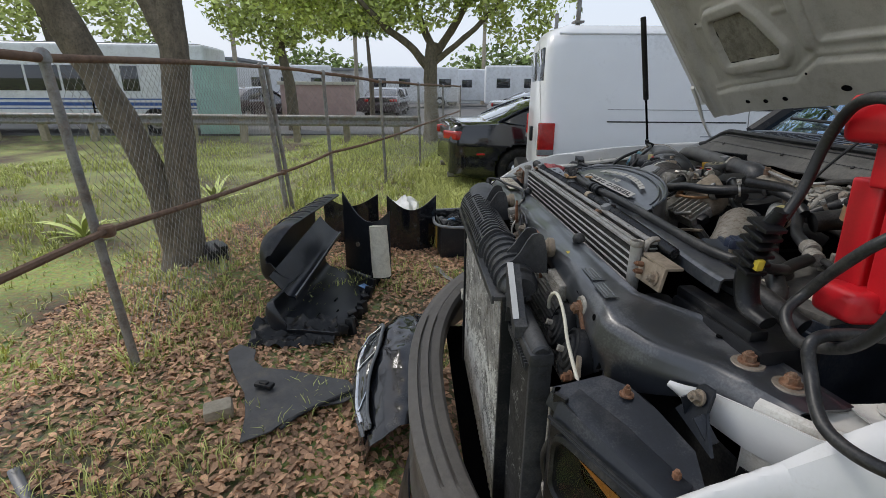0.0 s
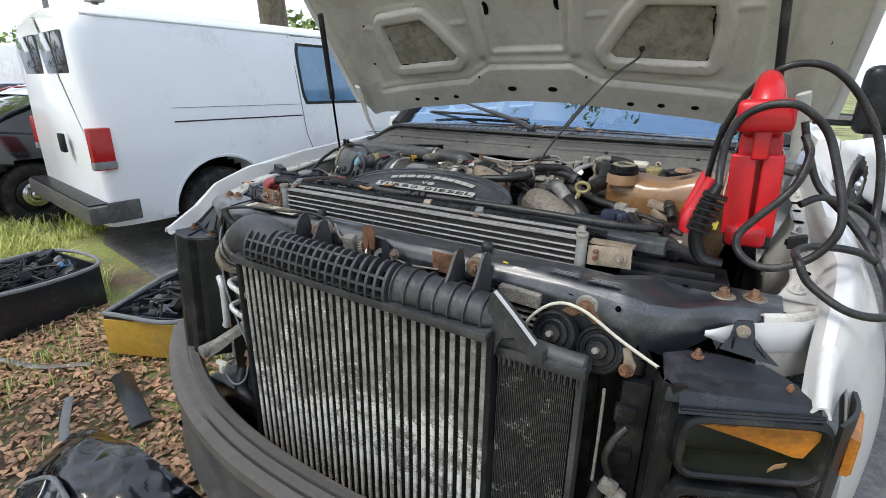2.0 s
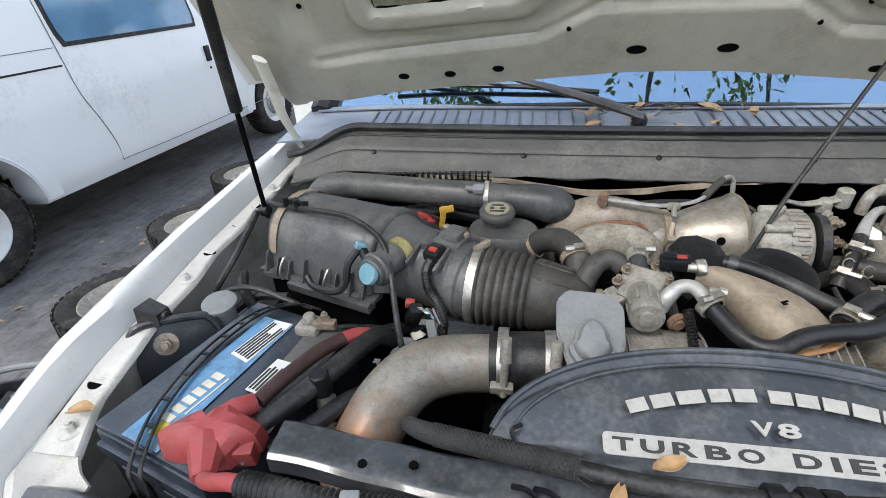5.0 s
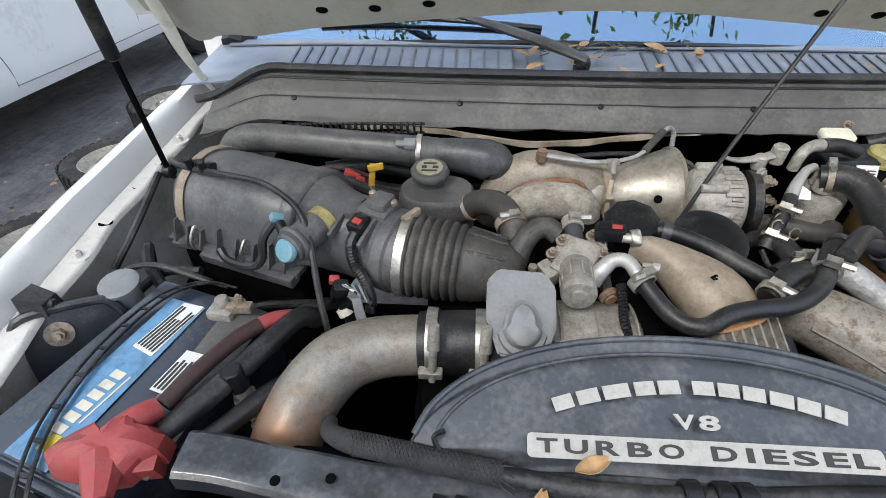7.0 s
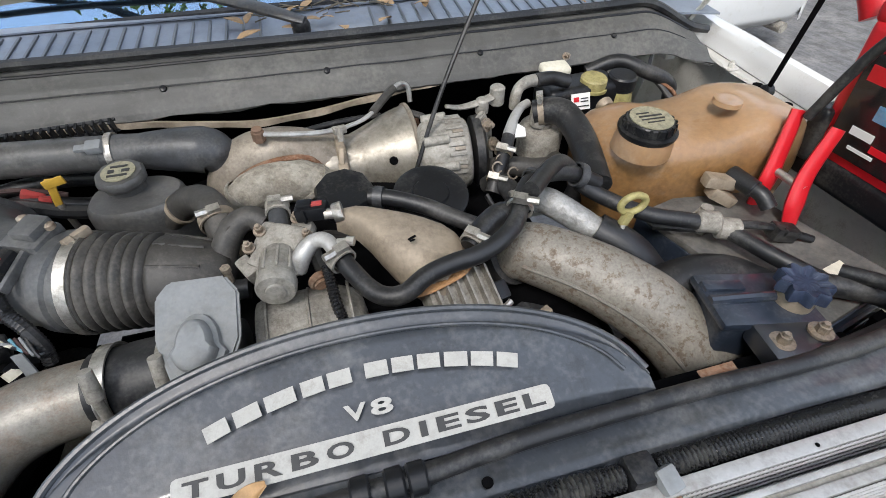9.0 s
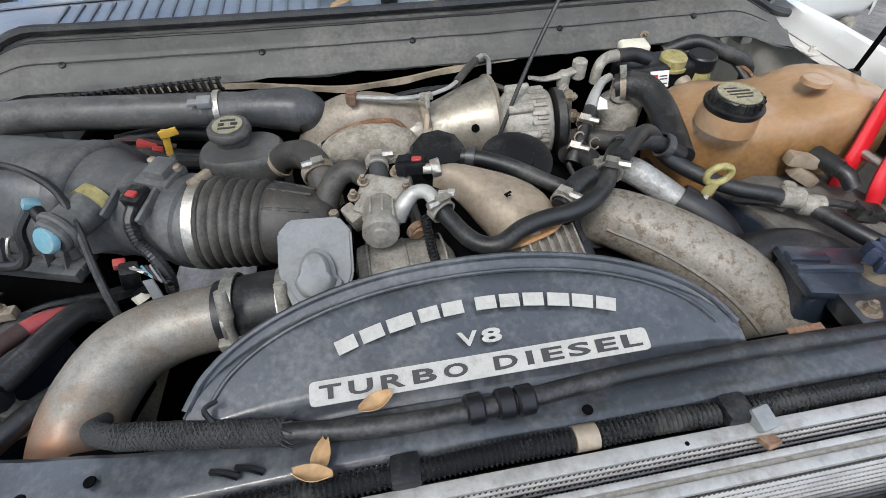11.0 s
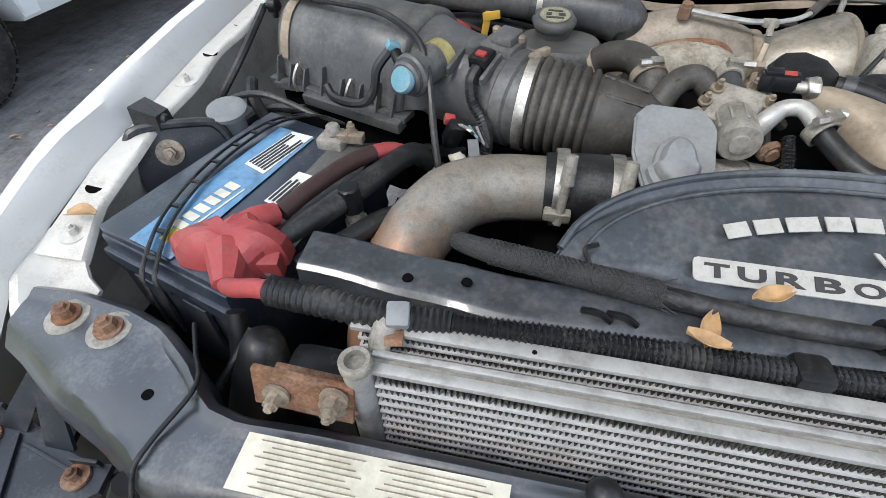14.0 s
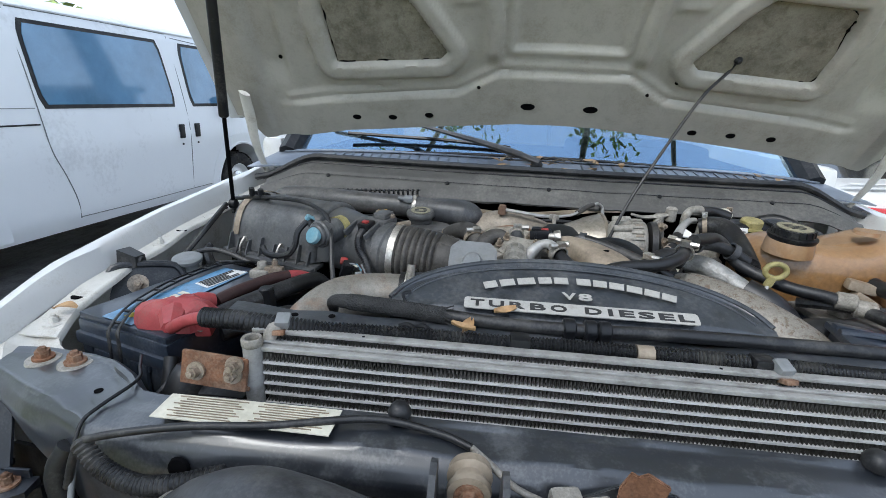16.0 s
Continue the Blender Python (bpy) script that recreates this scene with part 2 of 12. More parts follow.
LINER = material("hood_liner_cloth", (0.27, 0.25, 0.2), 0.95, 0, 0.3, 14, 0.5, 500, dirt=(0.14, 0.125, 0.1), dirty=0.4, dirt_scale=8)
PLASTIC = material("black_plastic", (0.0075, 0.0082, 0.010), 0.38, 0, 0.3, 20, 0.12, 300, dirt=DUST, dirty=0.24, dirt_scale=12)
AIRBOX = material("filter_box_plastic", (0.082, 0.084, 0.086), 0.4, 0, 0.25, 12, 0.1, 260, dirt=(0.21, 0.205, 0.19), dirty=0.38, dirt_scale=8)
BELLOW = material("dusty_rubber", (0.044, 0.041, 0.037), 0.55, 0, 0.35, 14, 0.12, 260, dirt=(0.16, 0.145, 0.125), dirty=0.42, dirt_scale=12)
ALTM = material("corroded_alloy", (0.32, 0.305, 0.27), 0.62, 0.2, 0.25, 30, 0.45, 240, dirt=(0.2, 0.175, 0.14), dirty=0.4, dirt_scale=24)
WRAP = material("crusty_wrap", (0.33, 0.305, 0.255), 0.85, 0, 0.3, 40, 0.9, 160, dirt=(0.19, 0.155, 0.115), dirty=0.42, dirt_scale=18)
SHIELDM = material("dull_steel_shield", (0.33, 0.305, 0.26), 0.42, 0.55, 0.2, 10, 0.2, 150, dirt=(0.2, 0.15, 0.10), dirty=0.42, dirt_scale=9)
SCORCH = material("scorched_plastic", (0.42, 0.22, 0.09), 0.6, 0, 0.3, 30, 0.15, dirt=(0.2, 0.12, 0.07), dirty=0.4, dirt_scale=30)
FADERED = material("faded_red_plastic", (0.40, 0.05, 0.045), 0.5, 0, 0.2, 30, 0.1, dirt=(0.2, 0.12, 0.10), dirty=0.3, dirt_scale=40)
DUSTY = material("dusty_black_plastic", (0.078, 0.077, 0.075), 0.42, 0, 0.25, 12, 0.1, 260, dirt=(0.2, 0.19, 0.17), dirty=0.4, dirt_scale=9)
SUPPORT = material("black_painted_steel", (0.017, 0.020, 0.026), 0.3, 0, 0.2, 9, 0.06, 180, dirt=(0.16, 0.165, 0.17), dirty=0.30, dirt_scale=14, coat=0.85, grime=0.3)
BRACKET = material("blue_black_plastic", (0.013, 0.016, 0.022), 0.34, 0, 0.25, 12, 0.08, 240, dirt=(0.10, 0.10, 0.10), dirty=0.27, dirt_scale=16)
SATINB = material("black_parts_and_gap_fill", (0.012, 0.013, 0.015), 0.5, 0, 0.3, 9, 0.12, 220, dirt=(0.09, 0.085, 0.075), dirty=0.3, dirt_scale=12)
GREYSAT = material("dull_grey_plastic", (0.06, 0.06, 0.062), 0.42, 0, 0.3, 9, 0.12, 220, dirt=(0.16, 0.14, 0.11), dirty=0.3, dirt_scale=10)
TANKP = material("dusty_grey_plastic", (0.046, 0.048, 0.052), 0.42, 0, 0.3, 16, 0.14, 260, dirt=(0.15, 0.145, 0.135), dirty=0.36, dirt_scale=15)
SHROUD = material("shroud_plastic", (0.042, 0.048, 0.057), 0.3, 0, 0.2, 10, 0.1, 240, dirt=(0.17, 0.17, 0.168), dirty=0.42, dirt_scale=8, coat=0.4)
RUBBER = material("black_rubber", (0.012, 0.0125, 0.014), 0.42, 0, 0.3, 25, 0.08, 300, dirt=(0.11, 0.105, 0.097), dirty=0.36, dirt_scale=14)
TYRE = material("tyre_rubber", (0.022, 0.022, 0.023), 0.8, 0, 0.3, 12, 0.25, 200, dirt=(0.13, 0.115, 0.095), dirty=0.35, dirt_scale=10)
COWLM = material("grey_cowl_plastic", (0.082, 0.080, 0.074), 0.55, 0, 0.25, 7, 0.15, 300, dirt=(0.21, 0.2, 0.18), dirty=0.36, dirt_scale=7, streak=(1, 5, 5), grime=0.3)
# grey plastic painted paler and bluer for the sky it mirrors
GRILLE = material("cowl_grille_plastic", (0.21, 0.24, 0.29), 0.32, 0, 0.1, 8, 0.06, dirt=(0.3, 0.29, 0.27), dirty=0.25)
ALU = material("bright_aluminium", (0.43, 0.425, 0.41), 0.42, 0.4, 0.14, 24, 0.08, 500, dirt=(0.27, 0.25, 0.22), dirty=0.38, dirt_scale=8)
PIPE = material("aluminium_pipe", (0.25, 0.235, 0.205), 0.42, 0.3, 0.3, 14, 0.10, 420, dirt=(0.21, 0.125, 0.07), dirty=0.40, dirt_scale=22, grime=0.4)
PITTED = material("pitted_pipe", (0.25, 0.23, 0.195), 0.5, 0.2, 0.3, 10, 0.35, 260, dirt=(0.13, 0.09, 0.058), dirty=0.40, dirt_scale=85, grime=0.4)
FOIL = material("crinkled_foil", (0.34, 0.34, 0.33), 0.5, 0.4, 0.3, 30, 0.9, 130, dirt=(0.2, 0.19, 0.17), dirty=0.4, dirt_scale=20)
LOOMP = material("glossy_conduit", (0.014, 0.0145, 0.016), 0.26, 0, 0.3, 20, 0.08, 300, dirt=(0.12, 0.115, 0.1), dirty=0.16, dirt_scale=14)
CAST = material("cast_alloy", (0.31, 0.292, 0.255), 0.65, 0.2, 0.25, 30, 0.4, 240, dirt=(0.15, 0.13, 0.105), dirty=0.42, dirt_scale=26)
HEATSHIELD = material("heat_shield_steel", (0.27, 0.235, 0.19), 0.5, 0.3, 0.25, 8, 0.2, 150, dirt=(0.2, 0.165, 0.125), dirty=0.45, dirt_scale=14)
BEIGE = material("dusty_brown_cover", (0.34, 0.28, 0.21), 0.55, 0.3, 0.2, 12, 0.15, 200, dirt=(0.2, 0.165, 0.125), dirty=0.4)
GREYP = material("grey_plastic_shield", (0.2, 0.21, 0.215), 0.55, 0, 0.12, 15, 0.1, dirt=(0.27, 0.265, 0.25), dirty=0.3, dirt_scale=12)
RUST = material("rusty_steel", (0.20, 0.095, 0.05), 0.85, 0.1, 0.5, 40, 0.5, 300, dirt=(0.34, 0.27, 0.2), dirty=0.42, dirt_scale=16)
BOLTM = material("zinc_bolt", (0.34, 0.29, 0.23), 0.5, 0.6, 0.35, 60, 0.2, dirt=(0.24, 0.13, 0.07), dirty=0.34, dirt_scale=50)
STEEL = material("clamp_steel", (0.6, 0.58, 0.54), 0.4, 0.95, 0.15, 50, 0.1, dirt=(0.3, 0.25, 0.19), dirty=0.35, dirt_scale=30)
CAPLAB = material("faded_cap_label", (0.30, 0.28, 0.19), 0.6, 0, 0.3, 40, 0.05, dirt=(0.12, 0.115, 0.1), dirty=0.4, dirt_scale=40)
# dirty cooler fins, made near-black for the shade deep between the tubes
CORE = material("shaded_cooler_fins", (0.010, 0.0095, 0.009), 0.8, 0.2, 0.5, 40, 0.5, 700, dirt=(0.07, 0.064, 0.055), dirty=0.28, dirt_scale=16)
TUBEB = material("bare_tube_edge", (0.66, 0.655, 0.64), 0.4, 0.3, 0.1, 24, 0.05, 500, dirt=(0.4, 0.38, 0.34), dirty=0.3, dirt_scale=8)
# fins coloured darker than bare aluminium: the gaps' shade is in the colour
FINS = material("shaded_aluminium_fins", (0.075, 0.072, 0.066), 0.5, 0.3, 0.5, 60, 0.2, 900, dirt=(0.05, 0.045, 0.038), dirty=0.4, dirt_scale=7)
TUBEM = material("cooler_tube", (0.34, 0.325, 0.295), 0.6, 0.2, 0.6, 9, 0.3, 300, dirt=(0.86, 0.84, 0.77), dirty=0.36, dirt_scale=9, streak=(1, 1, 2.2), grime=0.85)
FLAKY = material("flaking_fins", (0.068, 0.064, 0.058), 0.75, 0.1, 0.5, 40, 0.4, 700, dirt=(0.55, 0.54, 0.5), dirty=0.17, dirt_scale=10)
PAD = material("bumper_pad", (0.13, 0.118, 0.103), 0.62, 0, 0.15, 8, 0.2, 300, dirt=(0.2, 0.18, 0.15), dirty=0.3, dirt_scale=10, streak=(0.4, 2, 2))
AMBERBOT = material("amber_bottle_plastic", (0.25, 0.135, 0.052), 0.34, 0, 0.4, 9, 0.06, 120, dirt=(0.36, 0.29, 0.22), dirty=0.38, dirt_scale=5, sub=0.05)
OLDRED = material("old_red_sleeve", (0.04, 0.016, 0.014), 0.6, 0, 0.3, 20, 0.1, dirt=(0.1, 0.09, 0.08), dirty=0.35, dirt_scale=20)
RED = material("red_plastic", (0.55, 0.012, 0.02), 0.34, 0, 0.1, 8, 0.05, 300)
REDCOVER = material("faded_red_rubber", (0.33, 0.05, 0.052), 0.55, 0, 0.2, 22, 0.15, dirt=(0.24, 0.13, 0.11), dirty=0.28, dirt_scale=24)
YELLOW = material("yellow_plastic", (0.62, 0.47, 0.05), 0.45, 0, 0.15, 20, 0.1)
DIPY = material("pale_yellow_ring", (0.33, 0.29, 0.115), 0.5, 0, 0.25, 30, 0.1, dirt=(0.2, 0.17, 0.1), dirty=0.36, dirt_scale=30)
GOLD = material("yellow_fascia_paint", (0.55, 0.33, 0.045), 0.4, 0, 0.12, 4, 0.05, dirt=(0.3, 0.22, 0.1), dirty=0.3)
CREAM = material("cream_label", (0.66, 0.63, 0.52), 0.7, 0, 0.1, 20, 0.05, dirt=(0.4, 0.37, 0.28), dirty=0.3)
INK = material("printing_ink", (0.03, 0.03, 0.03), 0.6, 0, 0.1, 20, 0)
LETTER = material("white_lettering", (0.41, 0.40, 0.37), 0.6, 0, 0.1, 30, 0.05, dirt=(0.27, 0.255, 0.225), dirty=0.3, dirt_scale=30)
BLUELAB = material("blue_label", (0.11, 0.27, 0.46), 0.35, 0, 0.15, 10, 0.03, dirt=(0.28, 0.3, 0.32), dirty=0.35, dirt_scale=14)
WLAB = material("white_label", (0.7, 0.7, 0.68), 0.5, 0, 0.08, 20, 0.03)
TEAL = material("teal_cap", (0.13, 0.30, 0.37), 0.5, 0, 0.12, 20, 0.05, dirt=(0.3, 0.36, 0.38), dirty=0.3, dirt_scale=30)
BATT = material("battery_case", (0.022, 0.030, 0.046), 0.32, 0, 0.25, 12, 0.06, dirt=(0.13, 0.135, 0.14), dirty=0.28, dirt_scale=11, coat=0.3)
# a black cap; its blue is mirrored sky put into the colour
CAPBLUE = material("black_cap_with_sky", (0.022, 0.032, 0.06), 0.4, 0, 0.25, 20, 0.06, dirt=(0.14, 0.15, 0.17), dirty=0.26, dirt_scale=30)
BATTOP = material("battery_top", (0.10, 0.098, 0.093), 0.55, 0, 0.3, 14, 0.1, dirt=(0.24, 0.22, 0.19), dirty=0.5)
BRAID = material("braided_sleeve", (0.028, 0.028, 0.028), 0.75, 0, 0.4, 60, 0.9, 480)
AMBER = material("amber_lens", (0.50, 0.17, 0.012), 0.3, 0, 0.45, 22, 0.25, 160, dirt=(0.22, 0.09, 0.02), dirty=0.4, dirt_scale=14, coat=0.5)
DARKLENS = material("dark_lamp_inside", (0.012, 0.012, 0.013), 0.25, 0, 0.3, 10, 0.05, coat=0.5)
CLEAR = glass("clear_lens", (0.95, 0.96, 0.96))
CLEAR.node_tree.nodes["Principled BSDF"].inputs["IOR"].default_value = 1.2
WINDSCREEN = glass("windscreen_glass", (0.42, 0.58, 0.74))
WINDSCREEN.node_tree.nodes["Principled BSDF"].inputs["IOR"].default_value = 3.6
WINDSCREEN.node_tree.nodes["Principled BSDF"].inputs["Specular Tint"].default_value = (0.50, 0.72, 1.0, 1)
# the bright blue holds the sky's reflection as well as the tint
PANE = material("tint_and_sky_van_glass", (0.10, 0.22, 0.36), 0.05, 0, 0.4, 1.5, 0, coat=1.0)
DARKGLASS = material("dark_car_glass", (0.012, 0.016, 0.022), 0.05, 0, 0.3, 2, 0, coat=1.0)
CARBLACK = material("black_car_paint", (0.008, 0.009, 0.012), 0.16, 0, 0.2, 3, 0.01, coat=1.0)
TAIL = material("red_tail_lens", (0.42, 0.012, 0.012), 0.2, 0, 0.25, 30, 0.1, coat=0.8)
CHROME = material("dull_chrome", (0.62, 0.63, 0.64), 0.22, 1.0, 0.08, 20, 0.03)
# near-black for black parts, and for cavities whose shade it carries in its colour
DARKIN = material("black_and_shade", (0.0035, 0.0035, 0.004), 0.95, 0, 0.3, 5, 0.1)
SEAT = material("seat_cloth", (0.36, 0.33, 0.28), 0.9, 0, 0.15, 10, 0.2)
LEAFBROWN = material("dead_leaf", (0.46, 0.275, 0.16), 0.7, 0, 0.3, 8, 0.1, rand=0.55, island=True)
LEAFORANGE = material("orange_leaf", (0.40, 0.25, 0.12), 0.65, 0, 0.35, 60, 0.2)
GRASS = material("grass_blade", (0.50, 0.53, 0.17), 0.65, 0, 0.3, 3, 0, rand=0.35, island=True)
CANOPY = material("tree_leaf", (0.24, 0.31, 0.10), 0.6, 0, 0.3, 2, 0, rand=0.6, island=True)
LIME = material("light_green_leaf", (0.50, 0.57, 0.18), 0.6, 0, 0.3, 2, 0, rand=0.5, island=True)
BARK = material("tree_bark", (0.185, 0.155, 0.115), 0.92, 0, 0.45, 9, 1.0, 60, dirt=(0.08, 0.075, 0.055), dirty=0.5, dirt_scale=14, streak=(1, 1, 0.25))
WOOD = material("weathered_wood", (0.33, 0.29, 0.22), 0.9, 0, 0.3, 9, 0.4, 90)
GALV = material("galvanised_post", (0.3, 0.3, 0.29), 0.55, 0.5, 0.3, 12, 0.2, dirt=(0.24, 0.13, 0.07), dirty=0.38, dirt_scale=5)
RUSTPIPE = material("rusty_rail", (0.17, 0.105, 0.07), 0.85, 0.1, 0.4, 20, 0.3)
WIRE = material("chain_link_wire", (0.3, 0.3, 0.29), 0.6, 0.5, 0.2, 10, 0)
# sharp-edged flakes of white corrosion on the coolers
for m, lo, hi in ((TUBEM, 0.69, 0.735), (FLAKY, 0.79, 0.86), (PITTED, 0.73, 0.80)):
    q = m.node_tree.nodes["dirt_range"]
    q.inputs["From Min"].default_value, q.inputs["From Max"].default_value = lo, hi
# the waxy black paint of the radiator support mirrors the sky
SUPPORT.node_tree.nodes["Principled BSDF"].inputs["Coat IOR"].default_value = 1.65
SUPPORT.node_tree.nodes["Principled BSDF"].inputs["Coat Roughness"].default_value = 0.3
# the pipe elbow has an orange bloom of rust on its lower bend
PIPERUST = PIPE.copy()
PIPERUST.name = "rust_bloomed_pipe"
nt = PIPERUST.node_tree
tc = nt.nodes.new("ShaderNodeTexCoord")
dist = nt.nodes.new("ShaderNodeVectorMath")
dist.operation = "DISTANCE"
dist.inputs[1].default_value = (-0.47, -0.335, 0.555)
nt.links.new(tc.outputs["Object"], dist.inputs[0])
speck = nt.nodes.new("ShaderNodeTexNoise")
speck.inputs["Scale"].default_value, speck.inputs["Detail"].default_value = 40.0, 8.0
nt.links.new(tc.outputs["Object"], speck.inputs["Vector"])
fade = nt.nodes.new("ShaderNodeMath")
fade.operation = "MULTIPLY_ADD"
fade.inputs[1].default_value = -0.09
nt.links.new(speck.outputs["Fac"], fade.inputs[0])
nt.links.new(dist.outputs["Value"], fade.inputs[2])
bloom = nt.nodes.new("ShaderNodeMapRange")
bloom.inputs["From Min"].default_value, bloom.inputs["From Max"].default_value = 0.0, 0.055
bloom.inputs["To Min"].default_value, bloom.inputs["To Max"].default_value = 0.8, 0.0
nt.links.new(fade.outputs[0], bloom.inputs["Value"])
rusted = nt.nodes.new("ShaderNodeMix")
rusted.data_type = "RGBA"
base = nt.nodes["Principled BSDF"].inputs["Base Color"]
nt.links.new(base.links[0].from_socket, rusted.inputs[6])
rusted.inputs[7].default_value = (0.36, 0.17, 0.08, 1)
nt.links.new(bloom.outputs[0], rusted.inputs["Factor"])
nt.links.new(rusted.outputs[2], base)
# the coolant bottle is paler above its liquid, with sky sheen painted in
nt = AMBERBOT.node_tree
tc = nt.nodes.new("ShaderNodeTexCoord")
sp = nt.nodes.new("ShaderNodeSeparateXYZ")
nt.links.new(tc.outputs["Object"], sp.inputs[0])
level = nt.nodes.new("ShaderNodeMapRange")
level.inputs["From Min"].default_value, level.inputs["From Max"].default_value, level.inputs["To Max"].default_value = 0.18, 0.25, 0.4
nt.links.new(sp.outputs["Z"], level.inputs["Value"])
pale = nt.nodes.new("ShaderNodeMix")
pale.data_type = "RGBA"
base = nt.nodes["Principled BSDF"].inputs["Base Color"]
nt.links.new(base.links[0].from_socket, pale.inputs[6])
pale.inputs[7].default_value = (0.50, 0.34, 0.22, 1)
nt.links.new(level.outputs[0], pale.inputs["Factor"])
nt.links.new(pale.outputs[2], base)
nt.nodes["Principled BSDF"].inputs["Coat Weight"].default_value = 0.5
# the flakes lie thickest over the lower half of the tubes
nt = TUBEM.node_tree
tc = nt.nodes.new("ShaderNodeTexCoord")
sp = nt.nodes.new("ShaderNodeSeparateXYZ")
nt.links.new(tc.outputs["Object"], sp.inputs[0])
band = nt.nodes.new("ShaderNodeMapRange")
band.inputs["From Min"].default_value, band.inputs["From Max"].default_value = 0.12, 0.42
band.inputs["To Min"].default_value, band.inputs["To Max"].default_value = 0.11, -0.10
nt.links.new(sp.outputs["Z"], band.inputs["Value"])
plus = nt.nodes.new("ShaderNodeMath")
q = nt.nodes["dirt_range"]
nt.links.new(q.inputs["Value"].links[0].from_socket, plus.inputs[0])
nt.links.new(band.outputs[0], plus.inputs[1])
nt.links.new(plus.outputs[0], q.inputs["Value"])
# shine cut so black gaps read as shade; dull cloth and rubber too
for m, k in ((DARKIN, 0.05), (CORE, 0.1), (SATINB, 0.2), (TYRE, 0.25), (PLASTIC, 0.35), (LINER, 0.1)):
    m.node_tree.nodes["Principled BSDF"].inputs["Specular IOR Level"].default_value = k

# ---- ground ----
def ground_material():
    m = bpy.data.materials.new("leafy_soil")
    m.use_nodes = True
    n, l = m.node_tree.nodes, m.node_tree.links
    p = n["Principled BSDF"]
    p.inputs["Roughness"].default_value = 0.95
    tc = n.new("ShaderNodeTexCoord")
    a = n.new("ShaderNodeTexNoise")
    a.inputs["Scale"].default_value, a.inputs["Detail"].default_value = 0.8, 10.0
    b = n.new("ShaderNodeTexNoise")
    b.inputs["Scale"].default_value, b.inputs["Detail"].default_value = 30.0, 5.0
    for t in (a, b):
        l.new(tc.outputs["Object"], t.inputs["Vector"])
    r1 = n.new("ShaderNodeValToRGB")
    r1.color_ramp.elements[0].position, r1.color_ramp.elements[0].color = 0.36, (0.115, 0.085, 0.058, 1)
    r1.color_ramp.elements[1].position, r1.color_ramp.elements[1].color = 0.62, (0.30, 0.34, 0.11, 1)
    l.new(a.outputs["Fac"], r1.inputs["Fac"])
    r2 = n.new("ShaderNodeMix")
    r2.data_type, r2.blend_type = "RGBA", "OVERLAY"
    r2.inputs["Factor"].default_value = 0.8
    l.new(r1.outputs[0], r2.inputs[6])
    l.new(b.outputs["Color"], r2.inputs[7])
    l.new(r2.outputs[2], p.inputs["Base Color"])
    bp = n.new("ShaderNodeBump")
    bp.inputs["Strength"].default_value, bp.inputs["Distance"].default_value = 0.8, 0.02
    l.new(b.outputs["Fac"], bp.inputs["Height"])
    l.new(bp.outputs[0], p.inputs["Normal"])
    return m


def height(x, y):
    """The lie of the land: level round the vehicles, a shallow ditch beyond the fence."""
    d = max(0.0, min(1.0, (-y - 2.4) / 2.5)) * max(0.0, min(1.0, (16 + x) / 8)) * max(0.0, min(1.0, (2.0 - x) / 2))
    ditch = -0.25 * math.sin(math.pi * d)
    near = max(0.0, 1 - math.hypot(x + 2, y) / 9)
    return G + ditch + 0.012 * near * noise.noise((x * 1.7, y * 1.7, 0))


bm = B()
N = 120
span = [(-1 if i < N // 2 else 1) * abs((i - N / 2) / (N / 2)) ** 2.6 * 900 for i in range(N + 1)]
vv = [[bm.verts.new((x - 2, y - 1, height(x - 2, y - 1))) for y in span] for x in span]
for i in range(N):
    for j in range(N):
        bm.faces.new((vv[i][j], vv[i + 1][j], vv[i + 1][j + 1], vv[i][j + 1]))
solo("ground", bm, ground_material(), "leaf-strewn soil and patchy grass", "ground", kind="structure")
SLABM = material("worn_dark_concrete", (0.105, 0.105, 0.11), 0.75, 0, 0.45, 3.0, 0.3, 60, dirt=(0.27, 0.265, 0.255), dirty=0.5, dirt_scale=2.6, streak=(6.0, 0.5, 1))
bm = B()
slab(bm, [(-5.3, 1.5), (-4.6, 1.15), (-3.3, 0.95), (-2.4, 0.62), (-1.6, 0.45), (-0.9, 0.5), (0.2, 0.42), (1.3, 0.3), (3.0, 0.2), (12, 0.0), (12, 16), (-5.3, 16)], 0.1, pose(0, 0, G + 0.02))
solo("pavement", bm, SLABM, "worn dark concrete paving with pale streaks", "pavement", kind="structure")
ROADM = material("far_asphalt", (0.13, 0.13, 0.13), 0.9, 0, 0.2, 0.6, 0.2, 30)
bm = B()
slab(bm, [(-15.5, -60), (-60, -60), (-60, 60), (-15.5, 60)], 0.1, pose(0, 0, G + 0.02))
solo("road", bm, ROADM, "pale grey asphalt of the far lot", "road", kind="structure")

# ---- pickup truck: body ----
truck = thing("pickup_truck", (0, 0.6, G), "white pickup truck with its front stripped and bonnet open", "truck")


def smooth01(t):
    t = max(0.0, min(1.0, t))
    return t * t * (3 - 2 * t)


def fender_top(y):
    return float(np.interp(y, (-0.24, -0.15, -0.05, 0.04, 0.2, 0.47, 0.88, 1.6), (1.03, 1.06, 1.108, 1.166, 1.207, 1.238, 1.264, 1.30)))


